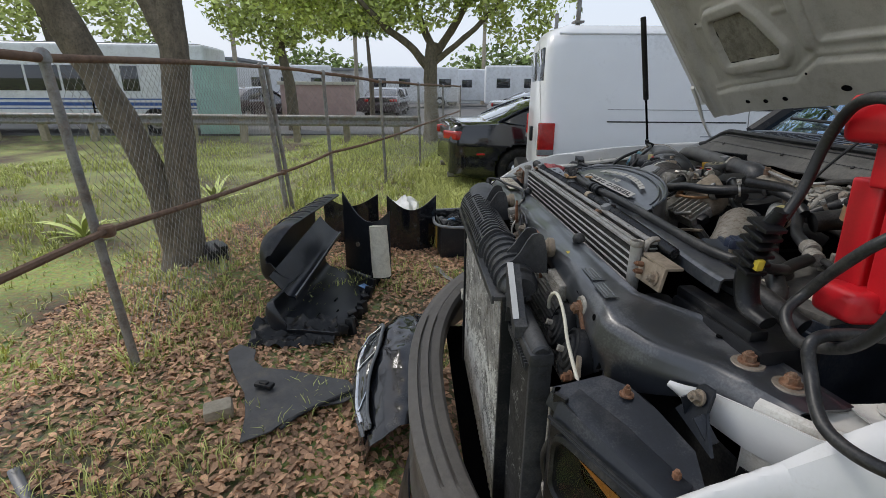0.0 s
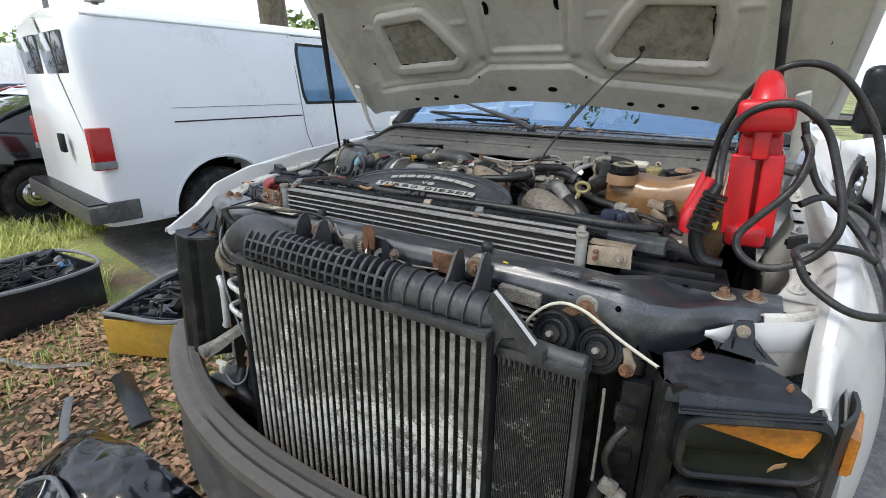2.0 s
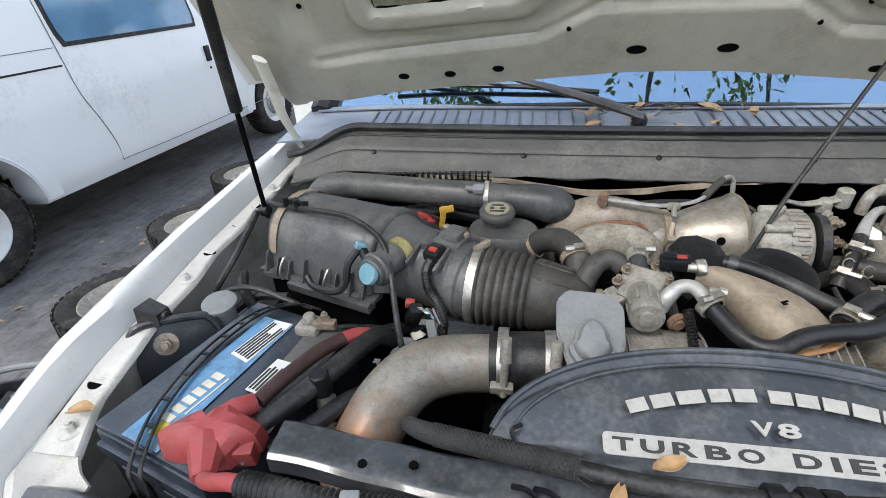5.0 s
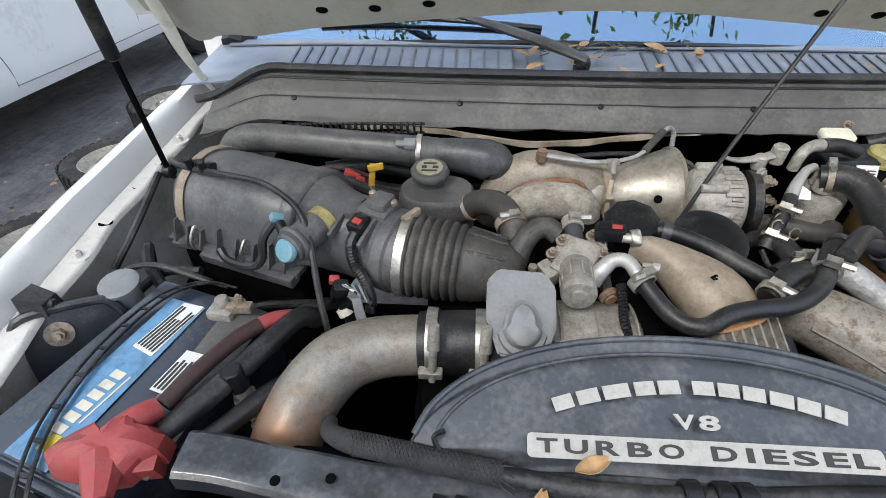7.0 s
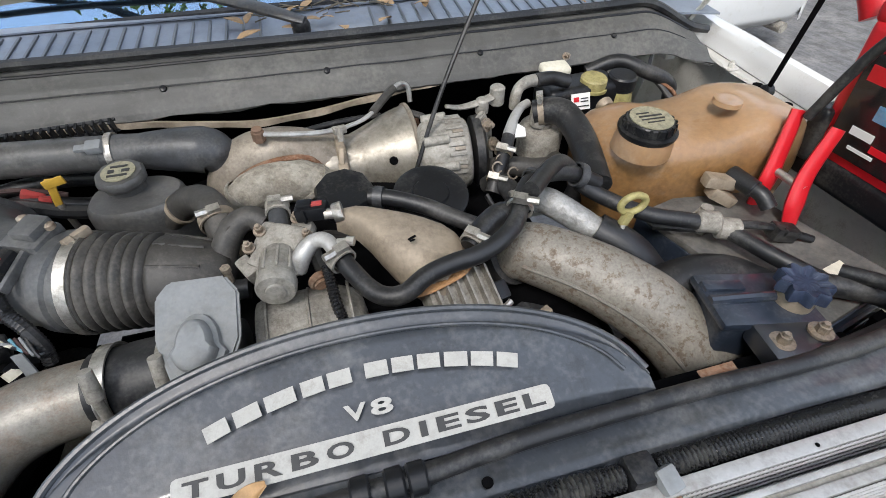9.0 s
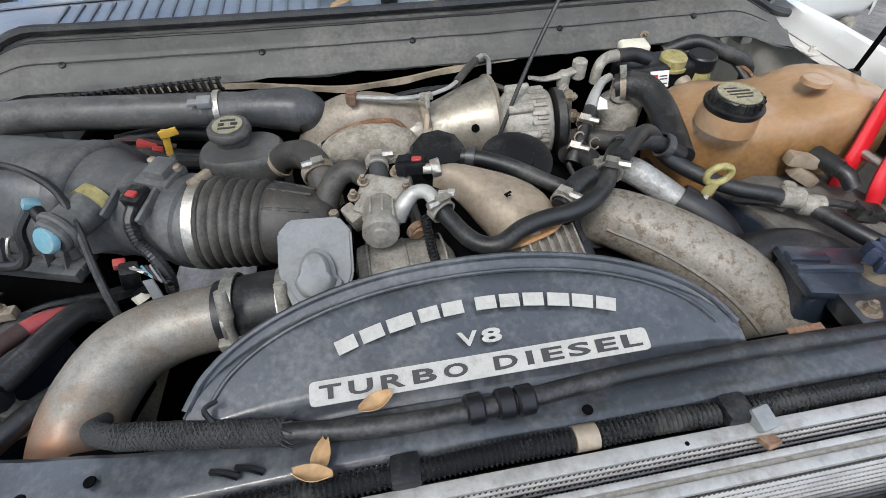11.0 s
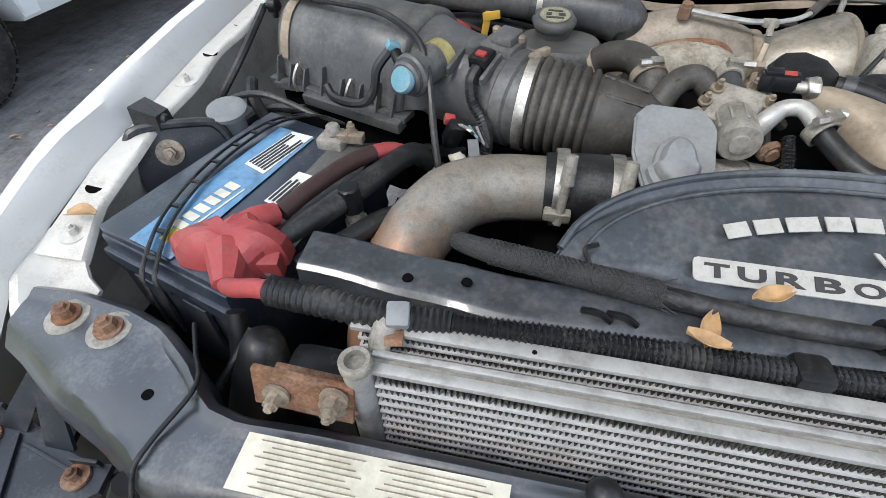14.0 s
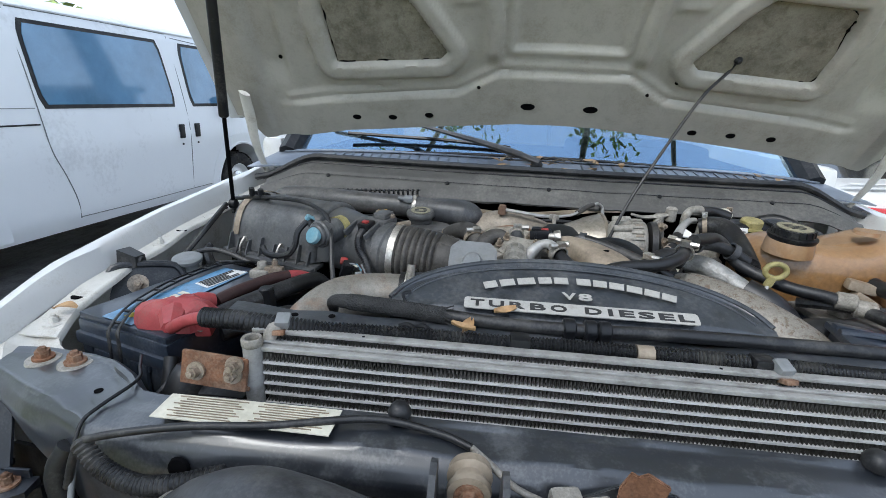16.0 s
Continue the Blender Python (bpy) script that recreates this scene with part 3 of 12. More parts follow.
def fender(side):
    def profile(y):
        zt = fender_top(y)
        arch = 0.49
        q = (y - 0.58) / arch
        zb = 0.38 + (arch * math.sqrt(1 - q * q) if abs(q) < 1 else 0)
        zb = max(zb, 0.62) if y < 0.58 else max(zb, 0.42)
        k = 0.36 + 0.64 * smooth01((y + 0.17) / 0.34)
        lip = float(np.interp(y, (-0.16, -0.05, 0.05, 0.2), (0.832, 0.848, 0.862, 0.856)))
        pts = [(lip, zt - 0.045), (0.5 * lip + 0.433, zt - 0.03), (0.872, zt - 0.002), (0.89, zt), (0.915, zt - 0.02), (0.955, zt - 0.09), (0.99, zt - 0.2), (1.005, 0.5 * (zt + zb) - 0.05), (1.0, zb + 0.04), (0.985, zb)]
        pts = [V(0.842 + (x - 0.842) * k if x > 0.842 else x, y, z) for x, z in pts]
        return pts[:3] + spline(pts[3:], 6)

    def at(pts, v):
        d = [0.0]
        for a, b in zip(pts, pts[1:]):
            d.append(d[-1] + (b - a).length)
        return [float(np.interp(v * d[-1], d, [p[i] for p in pts])) for i in range(3)]

    def body(u, v):
        x, y, z = at(profile(-0.05 + 1.23 * u), v)
        return (side * x, y, z)

    def tip(u, v):
        y = -0.165 + 0.115 * u
        foot = min(1.04, fender_top(y) - 0.006)
        pts = profile(y)
        keep = [V(p.x, p.y, max(p.z, foot)) for p in pts[:4]]
        for a, b in zip(pts[3:], pts[4:]):
            if b.z < foot:
                if a.z > foot:
                    keep.append(a.lerp(b, (a.z - foot) / (a.z - b.z)))
                break
            keep.append(b)
        x, y, z = at(keep, v)
        return (side * x, y, z)
    bm = B()
    sheet(bm, body, 90, 40, 0.004)
    sheet(bm, tip, 16, 24, 0.004)
    return bm


for s in (-1, 1):
    part("fender", fender(s), WHITE, truck, "white front wing panel")
    # rail inside the wing, with its holes and bolts
    bm = B()

    def rail(u, v, s=s):
        y = 0.075 + 0.925 * u
        zt = fender_top(y) - 0.035
        xin = float(np.interp(y, (0.075, 0.10, 0.15, 0.25, 1.0), (0.790, 0.796, 0.810, 0.816, 0.832))) - 0.003 * math.sin(y * 37)
        x = float(np.interp(v, (0, 0.24, 0.28, 0.34, 0.62, 1), (0.854, xin + 0.004, xin, xin + 0.026, 0.856, 0.79)))
        z = float(np.interp(v, (0, 0.24, 0.28, 0.34, 0.62, 1), (zt - 0.011, zt - 0.010, zt - 0.014, zt - 0.030, zt - 0.13, zt - 0.36)))
        return (s * x, y, z + 0.004 * math.sin(y * 26) * (v > 0.4))
    sheet(bm, rail, 60, 50, 0.003)
    part("inner_rail", bm, PRIMER, truck, "dusty pale inner wing rail")
    for y in (0.105, 0.383, 0.72):
        bm = B()
        bolt(bm, (s * (0.822 + 0.010 * (y > 0.2)), y, fender_top(y) - 0.0455), r=0.007, washer=0.016)
        part("rail_bolt", bm, PRIMER, truck)
    for y, q in ((0.17, 0.012), (0.46, 0.011), (0.56, 0.009), (0.64, 0.01)):
        bm = B()
        zz = fender_top(y) - 0.0415
        lathe(bm, [(q, 0), (q, 0.0022)], (s * 0.834, y, zz - 0.0035), (0, 0, 1), 14)
        part("rail_hole", bm, DARKIN, truck)
    bm = B()
    zb = fender_top(0.286) - 0.045
    rings(bm, [[V(s * x, y, zb + h) for x, y, h in ((0.842, 0.27, 0.0), (0.842, 0.305, 0.0), (0.838, 0.305, 0.030 * k), (0.838, 0.27, 0.034 * k))] if k == 1 else [V(s * x, y, zb + h) for x, y, h in ((0.806, 0.272, 0.0), (0.806, 0.303, 0.0), (0.806, 0.300, 0.019), (0.806, 0.274, 0.021))] for k in (1, 0)])
    cyl(bm, (s * 0.807, 0.287, zb + 0.011), (s * 0.801, 0.287, zb + 0.011), 0.008, 0.006, 14)
    part("bonnet_bump_stop", bm, RUBBER, truck, "black rubber bump stop")
    # rounded white corner of the inner body in front of the rail
    bm = B()

    def corner(u, v, s=s):
        k = u * 4
        i = min(int(k), 3)
        t = k - i
        out = ((0.868, 0.11), (0.872, 0.08), (0.860, 0.042), (0.825, 0.004), (0.775, -0.026))
        inn = ((0.800, 0.11), (0.798, 0.09), (0.783, 0.072), (0.768, 0.058), (0.745, 0.045))
        o = V(*out[i], 0).lerp(V(*out[i + 1], 0), t)
        n = V(*inn[i], 0).lerp(V(*inn[i + 1], 0), t)
        d = (o - n).normalized()
        z0 = float(np.interp(u, (0, 0.3, 1), (1.135, 1.128, 1.126)))
        if v < 0.5:
            q = v / 0.5
            p = n.lerp(o - d * 0.012, q)
            return (s * p.x, p.y, z0 - 0.012 * math.sin(math.pi * q) * smooth01(u * 2))
        q = (v - 0.5) / 0.5
        p = o - d * (0.012 * (1 - min(1.0, q * 4)) ** 2) + d * 0.004 * math.sin(q * 3)
        return (s * p.x, p.y, z0 - 0.13 * max(0.0, q - 0.06))
    sheet(bm, corner, 24, 22, 0.004)
    part("corner_panel", bm, PRIMER, truck, "rounded white inner corner")
    bm = B()
    slab(bm, [(-0.018, -0.006), (0.014, -0.008), (0.019, 0.005), (-0.013, 0.008)], 0.003, basis((s * 0.79, 0.03, 1.1195), (1, -s * 0.5, 0), (0, 1, 0)))
    part("corner_slot", bm, DARKIN, truck)
    if s > 0:
        bm = B()
        gx, gy = (0.862, 0.835, 0.78, 0.73, 0.688), (0.05, 0.008, -0.026, -0.052, -0.08)
        gt, gb = (1.118, 1.118, 1.116, 1.11, 1.096), (1.062, 1.06, 1.06, 1.068, 1.09)

        def apron(u, v):
            x, y, top, low = (float(np.interp(u * 4, range(5), q)) for q in (gx, gy, gt, gb))
            return (x, y - 0.004 * math.sin(v * 3.1), low + (top - low) * v)
        sheet(bm, apron, 20, 5, 0.003)
        part("corner_apron", bm, WHITE, truck, "white apron below the inner corner")
    # dark wall under the rail, closing the wheel house; its shade is in the colour
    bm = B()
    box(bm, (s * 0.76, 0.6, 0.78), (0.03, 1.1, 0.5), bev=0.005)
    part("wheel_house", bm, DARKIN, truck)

# radiator support: long black channel with swept ends
bm = B()


SUP = {
    -1: ((0, 0.50, 0.572, 0.599, 0.645, 0.697, 0.768, 0.80), (-0.128, -0.132, -0.128, -0.112, -0.09, -0.072, -0.035, -0.022),
         (0, 0.45, 0.517, 0.552, 0.59, 0.636, 0.679, 0.753, 0.80), (-0.066, -0.066, -0.067, -0.059, -0.024, 0.005, 0.019, 0.031, 0.03),
         (0, 0.45, 0.56, 0.66, 0.80), (1.162, 1.162, 1.155, 1.147, 1.14)),
    1: ((0, 0.46, 0.58, 0.65, 0.703, 0.77, 0.80), (-0.128, -0.138, -0.14, -0.098, -0.045, -0.008, 0.004),
        (0, 0.45, 0.52, 0.56, 0.60, 0.65, 0.70, 0.80), (-0.064, -0.064, -0.055, -0.02, 0.026, 0.044, 0.06, 0.085),
        (0, 0.45, 0.56, 0.66, 0.80), (1.162, 1.162, 1.152, 1.136, 1.127)),
}


def support(u, v):
    """Section by section: back wall, top, rounded front edge, front face with its gussets."""
    x = -0.80 + 1.6 * u
    a = abs(x)
    xf, yf, xb, yb, xz, zz = SUP[1 if x > 0 else -1]
    front, back, zc = float(np.interp(a, xf, yf)), float(np.interp(a, xb, yb)), float(np.interp(a, xz, zz))
    drop = float(np.interp(a, (0, 0.36, 0.44, 0.50, 0.54, 0.58, 0.64, 0.70, 0.74, 0.8), (0.04, 0.042, 0.062, 0.088, 0.108, 0.112, 0.085, 0.05, 0.034, 0.022)))
    pts = [(back, zc - 0.06), (back, zc - 0.006), (back - 0.006, zc), (back - 0.016, zc - 0.003), (front + 0.03, zc - 0.003), (front + 0.012, zc - 0.006), (front + 0.002, zc - 0.016), (front - 0.006, zc - 0.018 - drop * 0.3), (front - 0.004, zc - 0.004 - drop)]
    k = v * (len(pts) - 1)
    i = min(int(k), len(pts) - 2)
    t = k - i
    y, z = (pts[i][0] + (pts[i + 1][0] - pts[i][0]) * t, pts[i][1] + (pts[i + 1][1] - pts[i][1]) * t)
    dent = 0.004 * math.exp(-((a - 0.61) / 0.03) ** 2) + 0.0015 * math.sin(x * 31)
    return (x, y, z - dent * (0.3 < v < 0.65))


sheet(bm, support, 120, 32, 0.004)
part("radiator_support", bm, SUPPORT, truck, "worn black painted radiator support")
for p in ((-0.739, 0.0, 1.139), (-0.685, -0.008, 1.143), (0.705, 0.012, 1.129), (0.755, 0.034, 1.127)):
    bm = B()
    cyl(bm, p, V(*p) + V(0, 0, 0.0065), 0.022, 0.021, n=20, bev=0.001)
    part("support_washer", bm, ALTM if p[0] < 0 else HEATSHIELD, truck, "stained steel washer")
    bm = B()
    bolt(bm, V(*p) + V(0, 0, 0.0065), r=0.0095, washer=0.013)
    part("support_bolt", bm, RUST, truck, "rusty bolt head")
for p in ((-0.709, 0.0, 1.139), (0.73, 0.024, 1.128), (0.64, 0.012, 1.138), (-0.61, -0.06, 1.147)):
    bm = B()
    lathe(bm, [(0.005, 0.0), (0.005, 0.0022)], p, (0, 0, 1), 14)
    part("support_hole", bm, DARKIN, truck)
for p in ((0.495, -0.142, 1.12), (-0.535, -0.14, 1.05)):
    bm = B()
    cyl(bm, p, V(*p) + V(0, -0.006, 0), 0.022, 0.02, n=20, bev=0.001)
    part("gusset_washer", bm, CAST, truck, "stained steel washer")
    bm = B()
    bolt(bm, V(*p) + V(0, -0.006, 0), (0, -1, 0), 0.010, 0.014)
    part("gusset_bolt", bm, RUST, truck, "rusty bolt head")

# lower cross member and upright posts that carry the cooler stack
bm = B()
for s in (-1, 1):
    box(bm, (s * 0.60, -0.05, 0.75), (0.05, 0.05, 0.5), bev=0.008)
box(bm, (0, -0.12, 0.5), (1.5, 0.1, 0.08), bev=0.01)
part("support_frame", bm, SUPPORT, truck)
# sheets added to fill the gaps beside the cooler with darkness
for s in (-1, 1):
    bm = B()
    sheet(bm, lambda u, v: (s * (0.50 + 0.29 * u), -0.075 + 0.05 * u, 0.42 + (0.63 - 0.02 * u) * v + 0.0), 8, 10, 0.006)
    part("side_gap_fill", bm, SATINB, truck, "black sheet added to fill the dark gap beside the cooler")
for x, z, r in ((-0.458, 1.128, 0.012), (-0.36, 1.128, 0.006), (0.115, 1.128, 0.011), (0.462, 1.127, 0.011), (0.55, 1.128, 0.006), (0.585, 1.062, 0.009)):
    bm = B()
    lathe(bm, [(r, 0), (r * 0.9, 0.004)], (x, float(np.interp(abs(x), (0, 0.4, 0.46, 0.6), (-0.1315, -0.136, -0.1405, -0.1405))), z), (0, -1, 0.1), 16)
    part("support_hole", bm, DARKIN, truck)

# unseen plate added to keep light from below out of the bay
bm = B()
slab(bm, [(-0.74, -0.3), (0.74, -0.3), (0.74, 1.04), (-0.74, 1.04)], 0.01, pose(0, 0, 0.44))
part("bay_light_stop", bm, DARKIN, truck)

# bumper: grooved pad on top of a swept beam
bm = B()


def pad(u, v):
    x = -0.98 + 1.96 * u
    yf = -0.462 + 0.24 * (abs(x) / 0.86) ** 2.3
    groove = [(0.0, -0.03), (0.0, 0.0), (0.028, 0.006), (0.030, -0.006), (0.036, -0.006), (0.038, 0.006), (0.062, 0.008), (0.064, -0.004), (0.070, -0.004), (0.072, 0.008), (0.098, 0.004), (0.108, -0.01), (0.11, -0.05)]
    k = v * (len(groove) - 1)
    i = min(int(k), len(groove) - 2)
    t = k - i
    d = groove[i][0] + (groove[i + 1][0] - groove[i][0]) * t
    h = groove[i][1] + (groove[i + 1][1] - groove[i][1]) * t
    if 0.41 < abs(x) and abs(h) < 0.007 and 0.02 < d < 0.08:
        h = 0.006
    return (x * (1 - 0.02 * d), yf + d, 0.652 + h)


sheet(bm, pad, 70, 48, 0.003)
part("bumper_pad", bm, PAD, truck, "brown-grey grooved bumper top pad")
bm = B()


def beam(u, v):
    x = -0.98 + 1.96 * u
    yf = -0.462 + 0.24 * (abs(x) / 0.86) ** 2.3
    return (x, yf + 0.004 + 0.012 * math.sin(v * 3.1), 0.63 - 0.22 * v)


sheet(bm, beam, 60, 8, 0.004)
part("bumper_beam", bm, DUSTY, truck)

# headlamps: the driver's one whole, the passenger's one only its black housing
M = basis((0.676, -0.243, 0.0), (0.2, 0.082, 0.0), (0, 0, 1))


def on_lamp(x, z, d=0.0):
    """A point of the lamp's front: x along it, z up, d in front of it."""
    return M @ V(x, z, d)


bm = B()
slab(bm, [(0.0, 0.74), (0.225, 0.76), (0.225, 1.035), (0.0, 1.03)], 0.014, M @ pose(0, 0, -0.06), 0.003)
headlight = part("headlight", bm, DARKLENS, truck, "dark headlight with an amber reflector")


def lamp_ring(x0, x1, z0, z1, w, name, tilt=0.0):
    """A rounded frame round one window of the lamp."""
    bm = B()
    rr = []
    for dx, dd in ((w, -0.055), (w, -0.004), (w * 0.85, 0.004), (w * 0.35, 0.007), (0.0, 0.003), (-0.002, -0.05)):
        ring = []
        for cx, cz, a0 in ((x1, z1, 0), (x0, z1, 90), (x0, z0, 180), (x1, z0, 270)):
            r = 0.022
            sx, sz = (-1 if cx == x1 else 1), (-1 if cz == z1 else 1)
            for a in np.linspace(radians(a0), radians(a0 + 90), 6):
                px = cx + sx * r + (r + dx) * math.cos(a)
                ring.append(on_lamp(px, cz + sz * r + (r + dx) * math.sin(a) + tilt * (px - x0), dd))
        rr.append(ring)
    rings(bm, rr, cap=False)
    return part(name, bm, PLASTIC, headlight, "dusty black plastic lamp frame")


lamp_ring(0.018, 0.212, 0.918, 1.012, 0.014, "lamp_frame", 0.05)
lamp_ring(0.020, 0.205, 0.765, 0.872, 0.018, "lower_frame", 0.03)
bm = B()
rr = [[on_lamp(x, z, d + dd) for x, z, d in ((0.022, 1.012, -0.008), (0.207, 1.020, -0.006), (0.208, 0.998, -0.006), (0.196, 0.958, -0.012), (0.184, 0.956, -0.014), (0.12, 0.976, -0.014), (0.03, 1.002, -0.012))] for dd in (0.0, -0.012)]
rings(bm, rr)
part("amber_reflector", bm, AMBER, headlight, "amber turn reflector")
bm = B()
slab(bm, [(0.0, 0.0), (0.012, 0.008), (0.026, 0.006), (0.036, 0.018), (0.02, 0.02), (0.006, 0.012)], 0.0012, M @ pose(0.150, 0.926, -0.008, 20, -15, 40))
part("caught_leaf", bm, LEAFORANGE, headlight, "dead orange leaf behind the lens")
bm = B()
lathe(bm, [(0.05, 0.0), (0.045, -0.015), (0.03, -0.03), (0.01, -0.036), (0.001, -0.036)], on_lamp(0.08, 0.80, -0.016), M.to_3x3() @ V(0, 0, 1), 24, cap=False)
part("lamp_bowl", bm, CHROME, headlight, "silver reflector bowl")
for z0, z1, x1 in ((0.907, 1.008, 0.216), (0.76, 0.875, 0.21)):
    bm = B()
    slab(bm, [(0.018, z0), (x1, z0 + 0.008), (x1, z1 + 0.008), (0.018, z1)], 0.002, M @ pose(0, 0, 0.0))
    part("lens", bm, CLEAR, headlight, "clear lens").visible_shadow = False
# ledge over the lens, wrap-round end and amber side marker
bm = B()
rings(bm, [[on_lamp(0.0, 1.024, 0.0), on_lamp(0.0, 1.058, -0.012), on_lamp(-0.004, 1.066, -0.05), on_lamp(-0.004, 1.05, -0.07), on_lamp(0.0, 1.01, -0.06)], [on_lamp(0.09, 1.028, 0.002), on_lamp(0.09, 1.055, -0.012), on_lamp(0.09, 1.064, -0.05), on_lamp(0.09, 1.05, -0.09), on_lamp(0.09, 1.01, -0.06)], [on_lamp(0.2, 1.034, 0.0), on_lamp(0.2, 1.05, -0.012), on_lamp(0.19, 1.055, -0.05), on_lamp(0.18, 1.045, -0.07), on_lamp(0.2, 1.01, -0.06)]])
part("top_ledge", bm, BRACKET, headlight)
bm = B()
tube(bm, [on_lamp(0.0, 1.036, 0.004), on_lamp(0.1, 1.04, 0.005), on_lamp(0.2, 1.044, 0.003)], 0.003, 6, 4)
part("ledge_seam", bm, PLASTIC, headlight)
bm = B()
sheet(bm, lambda u, v: (0.886 + 0.034 * u + 0.012 * math.sin(math.pi * u), -0.165 + 0.135 * u, 0.74 + (0.295 - 0.006 * u) * v), 8, 10, 0.006)
part("wrap_panel", bm, PLASTIC, headlight)
bm = B()
rr = []
for k, off in ((1.0, 0.0), (0.96, 0.008), (0.85, 0.012)):
    c = V(0.922, -0.078, 0.965)
    rr.append([c + (V(*p) - c) * k + V(off, -off * 0.5, 0) for p in ((0.907, -0.125, 0.928), (0.922, -0.034, 0.945), (0.922, -0.034, 1.006), (0.908, -0.118, 0.995))])
rings(bm, rr)
part("side_marker", bm, AMBER, headlight, "amber side marker lens")
# bracket plates that carry the lamp
bm = B()
PL = [(0.648, -0.234, 1.066), (0.679, -0.222, 1.058), (0.76, -0.187, 1.056), (0.835, -0.152, 1.046), (0.832, -0.108, 1.052), (0.79, -0.098, 1.066), (0.72, -0.112, 1.074), (0.668, -0.128, 1.076), (0.634, -0.155, 1.074)]
rings(bm, [[V(x, y, z - d) for x, y, z in PL] for d in (0.0, 0.008)])
top = part("headlight_bracket", bm, BRACKET, truck, "blue-black plastic headlight bracket", smooth=20)
bm = B()
sheet(bm, lambda u, v: (0.652 + 0.183 * u, -0.236 + 0.083 * u - 0.006 * v, 1.062 - 0.018 * u - 0.022 * v), 12, 3, 0.004)
part("folded_edge", bm, BRACKET, top)
bm = B()
FL = [(0.681, -0.226), (0.664, -0.238), (0.650, -0.236), (0.646, -0.218), (0.638, -0.205), (0.641, -0.186), (0.632, -0.17), (0.634, -0.155), (0.612, -0.15)]
rings(bm, [[V(x, y, z) for x, y in FL] + [V(x - 0.004, y + 0.006, z) for x, y in reversed(FL)] for z in (0.70, 0.88, 1.066)])
part("bracket_side", bm, PLASTIC, top, "fluted black side panel", smooth=20)
bm = B()
box(bm, (0.602, -0.163, 0.88), (0.05, 0.03, 0.27), (0, 0, 10), 0.008)
for z in (0.79, 0.86, 0.95):
    box(bm, (0.594, -0.182, z), (0.04, 0.02, 0.035), (8, 0, 12), 0.005)
part("adjuster_housing", bm, PLASTIC, top)
bm = B()
rings(bm, [[V(x, -0.066 - (1.123 - z) * 0.35 + d, z) for x, z in ((0.729, 1.117), (0.733, 1.123), (0.754, 1.127), (0.758, 1.121), (0.763, 1.10), (0.778, 1.085), (0.802, 1.066), (0.714, 1.072), (0.726, 1.095))] for d in (0.0, 0.004)])
mount = part("lamp_mount", bm, BRACKET, truck, "black upright lamp mount", smooth=20)
for p, rt in (((0.733, -0.078, 1.089), (18, 0, -6)), ((0.774, -0.079, 1.084), (18, -40, 0))):
    bm = B()
    box(bm, p, (0.003, 0.016, 0.036), rt, 0.001)
    part("mount_flange", bm, BRACKET, mount)
bm = B()
bolt(bm, (0.744, -0.073, 1.109), (0, -0.95, 0.3), 0.008, 0.011)
part("mount_bolt", bm, BOLTM, mount)
for p in ((0.685, -0.14, 1.074), (0.818, -0.135, 1.05)):
    bm = B()
    bolt(bm, p, r=0.0055, washer=0.010)
    part("bracket_bolt", bm, RUST, top)
# the passenger's housing: an open fluted shell with a bolted top plate
FOLD = [(-0.875, -0.085), (-0.862, -0.135), (-0.845, -0.15), (-0.80, -0.168), (-0.782, -0.156), (-0.752, -0.176), (-0.730, -0.172), (-0.722, -0.150), (-0.706, -0.142), (-0.690, -0.118), (-0.672, -0.10)]
bm = B()
rings(bm, [[V(x + 0.012 * q, y - 0.03 * q, z) for x, y in FOLD] + [V(x + 0.012 * q, y - 0.03 * q + 0.006, z) for x, y in reversed(FOLD)] for z, q in ((1.034, 0.0), (0.85, 0.45), (0.64, 1.0))])
husk_ob = part("headlight_housing", bm, PLASTIC, truck, "empty black headlight housing", smooth=20)
bm = B()
TP = [(-0.868, -0.085), (-0.852, -0.14), (-0.80, -0.166), (-0.742, -0.174), (-0.712, -0.152), (-0.674, -0.118), (-0.678, -0.093), (-0.705, -0.095), (-0.731, -0.089), (-0.736, -0.069), (-0.775, -0.074), (-0.831, -0.062), (-0.842, -0.07)]
rings(bm, [[V(x, y, 1.043 - d - 0.05 * (x + 0.77) * 0.1) for x, y in TP] for d in (0.0, 0.008)])
part("top_plate", bm, BRACKET, husk_ob, smooth=20)
for p, sz, rt in (((-0.831, -0.066, 1.049), (0.022, 0.005, 0.014), (0, 0, 8)), ((-0.70, -0.097, 1.049), (0.03, 0.004, 0.012), (0, 0, 4)), ((-0.77, -0.12, 1.0445), (0.004, 0.08, 0.006), (0, 0, 28)), ((-0.742, -0.1, 1.0445), (0.07, 0.004, 0.006), (0, 0, -12))):
    bm = B()
    box(bm, p, sz, rt, 0.001)
    part("plate_fold", bm, BRACKET, husk_ob)
bm = B()
for foot in ((-0.80, -0.078, 1.044), (-0.738, -0.086, 1.044)):
    a, b = V(-0.757, -0.040, 1.112), V(*foot)
    rings(bm, [[p + V(-w, 0, 0), p + V(w, 0, 0), p + V(w, -0.004, 0), p + V(-w, -0.004, 0)] for p, w in ((a, 0.009), (a.lerp(b, 0.5), 0.014), (b, 0.017))])
part("plate_leg", bm, BRACKET, husk_ob, "forked black leg", smooth=20)
for p in ((-0.818, -0.094, 1.043), (-0.703, -0.110, 1.043)):
    bm = B()
    bolt(bm, p, r=0.007, washer=0.013)
    part("housing_bolt", bm, RUST, husk_ob)

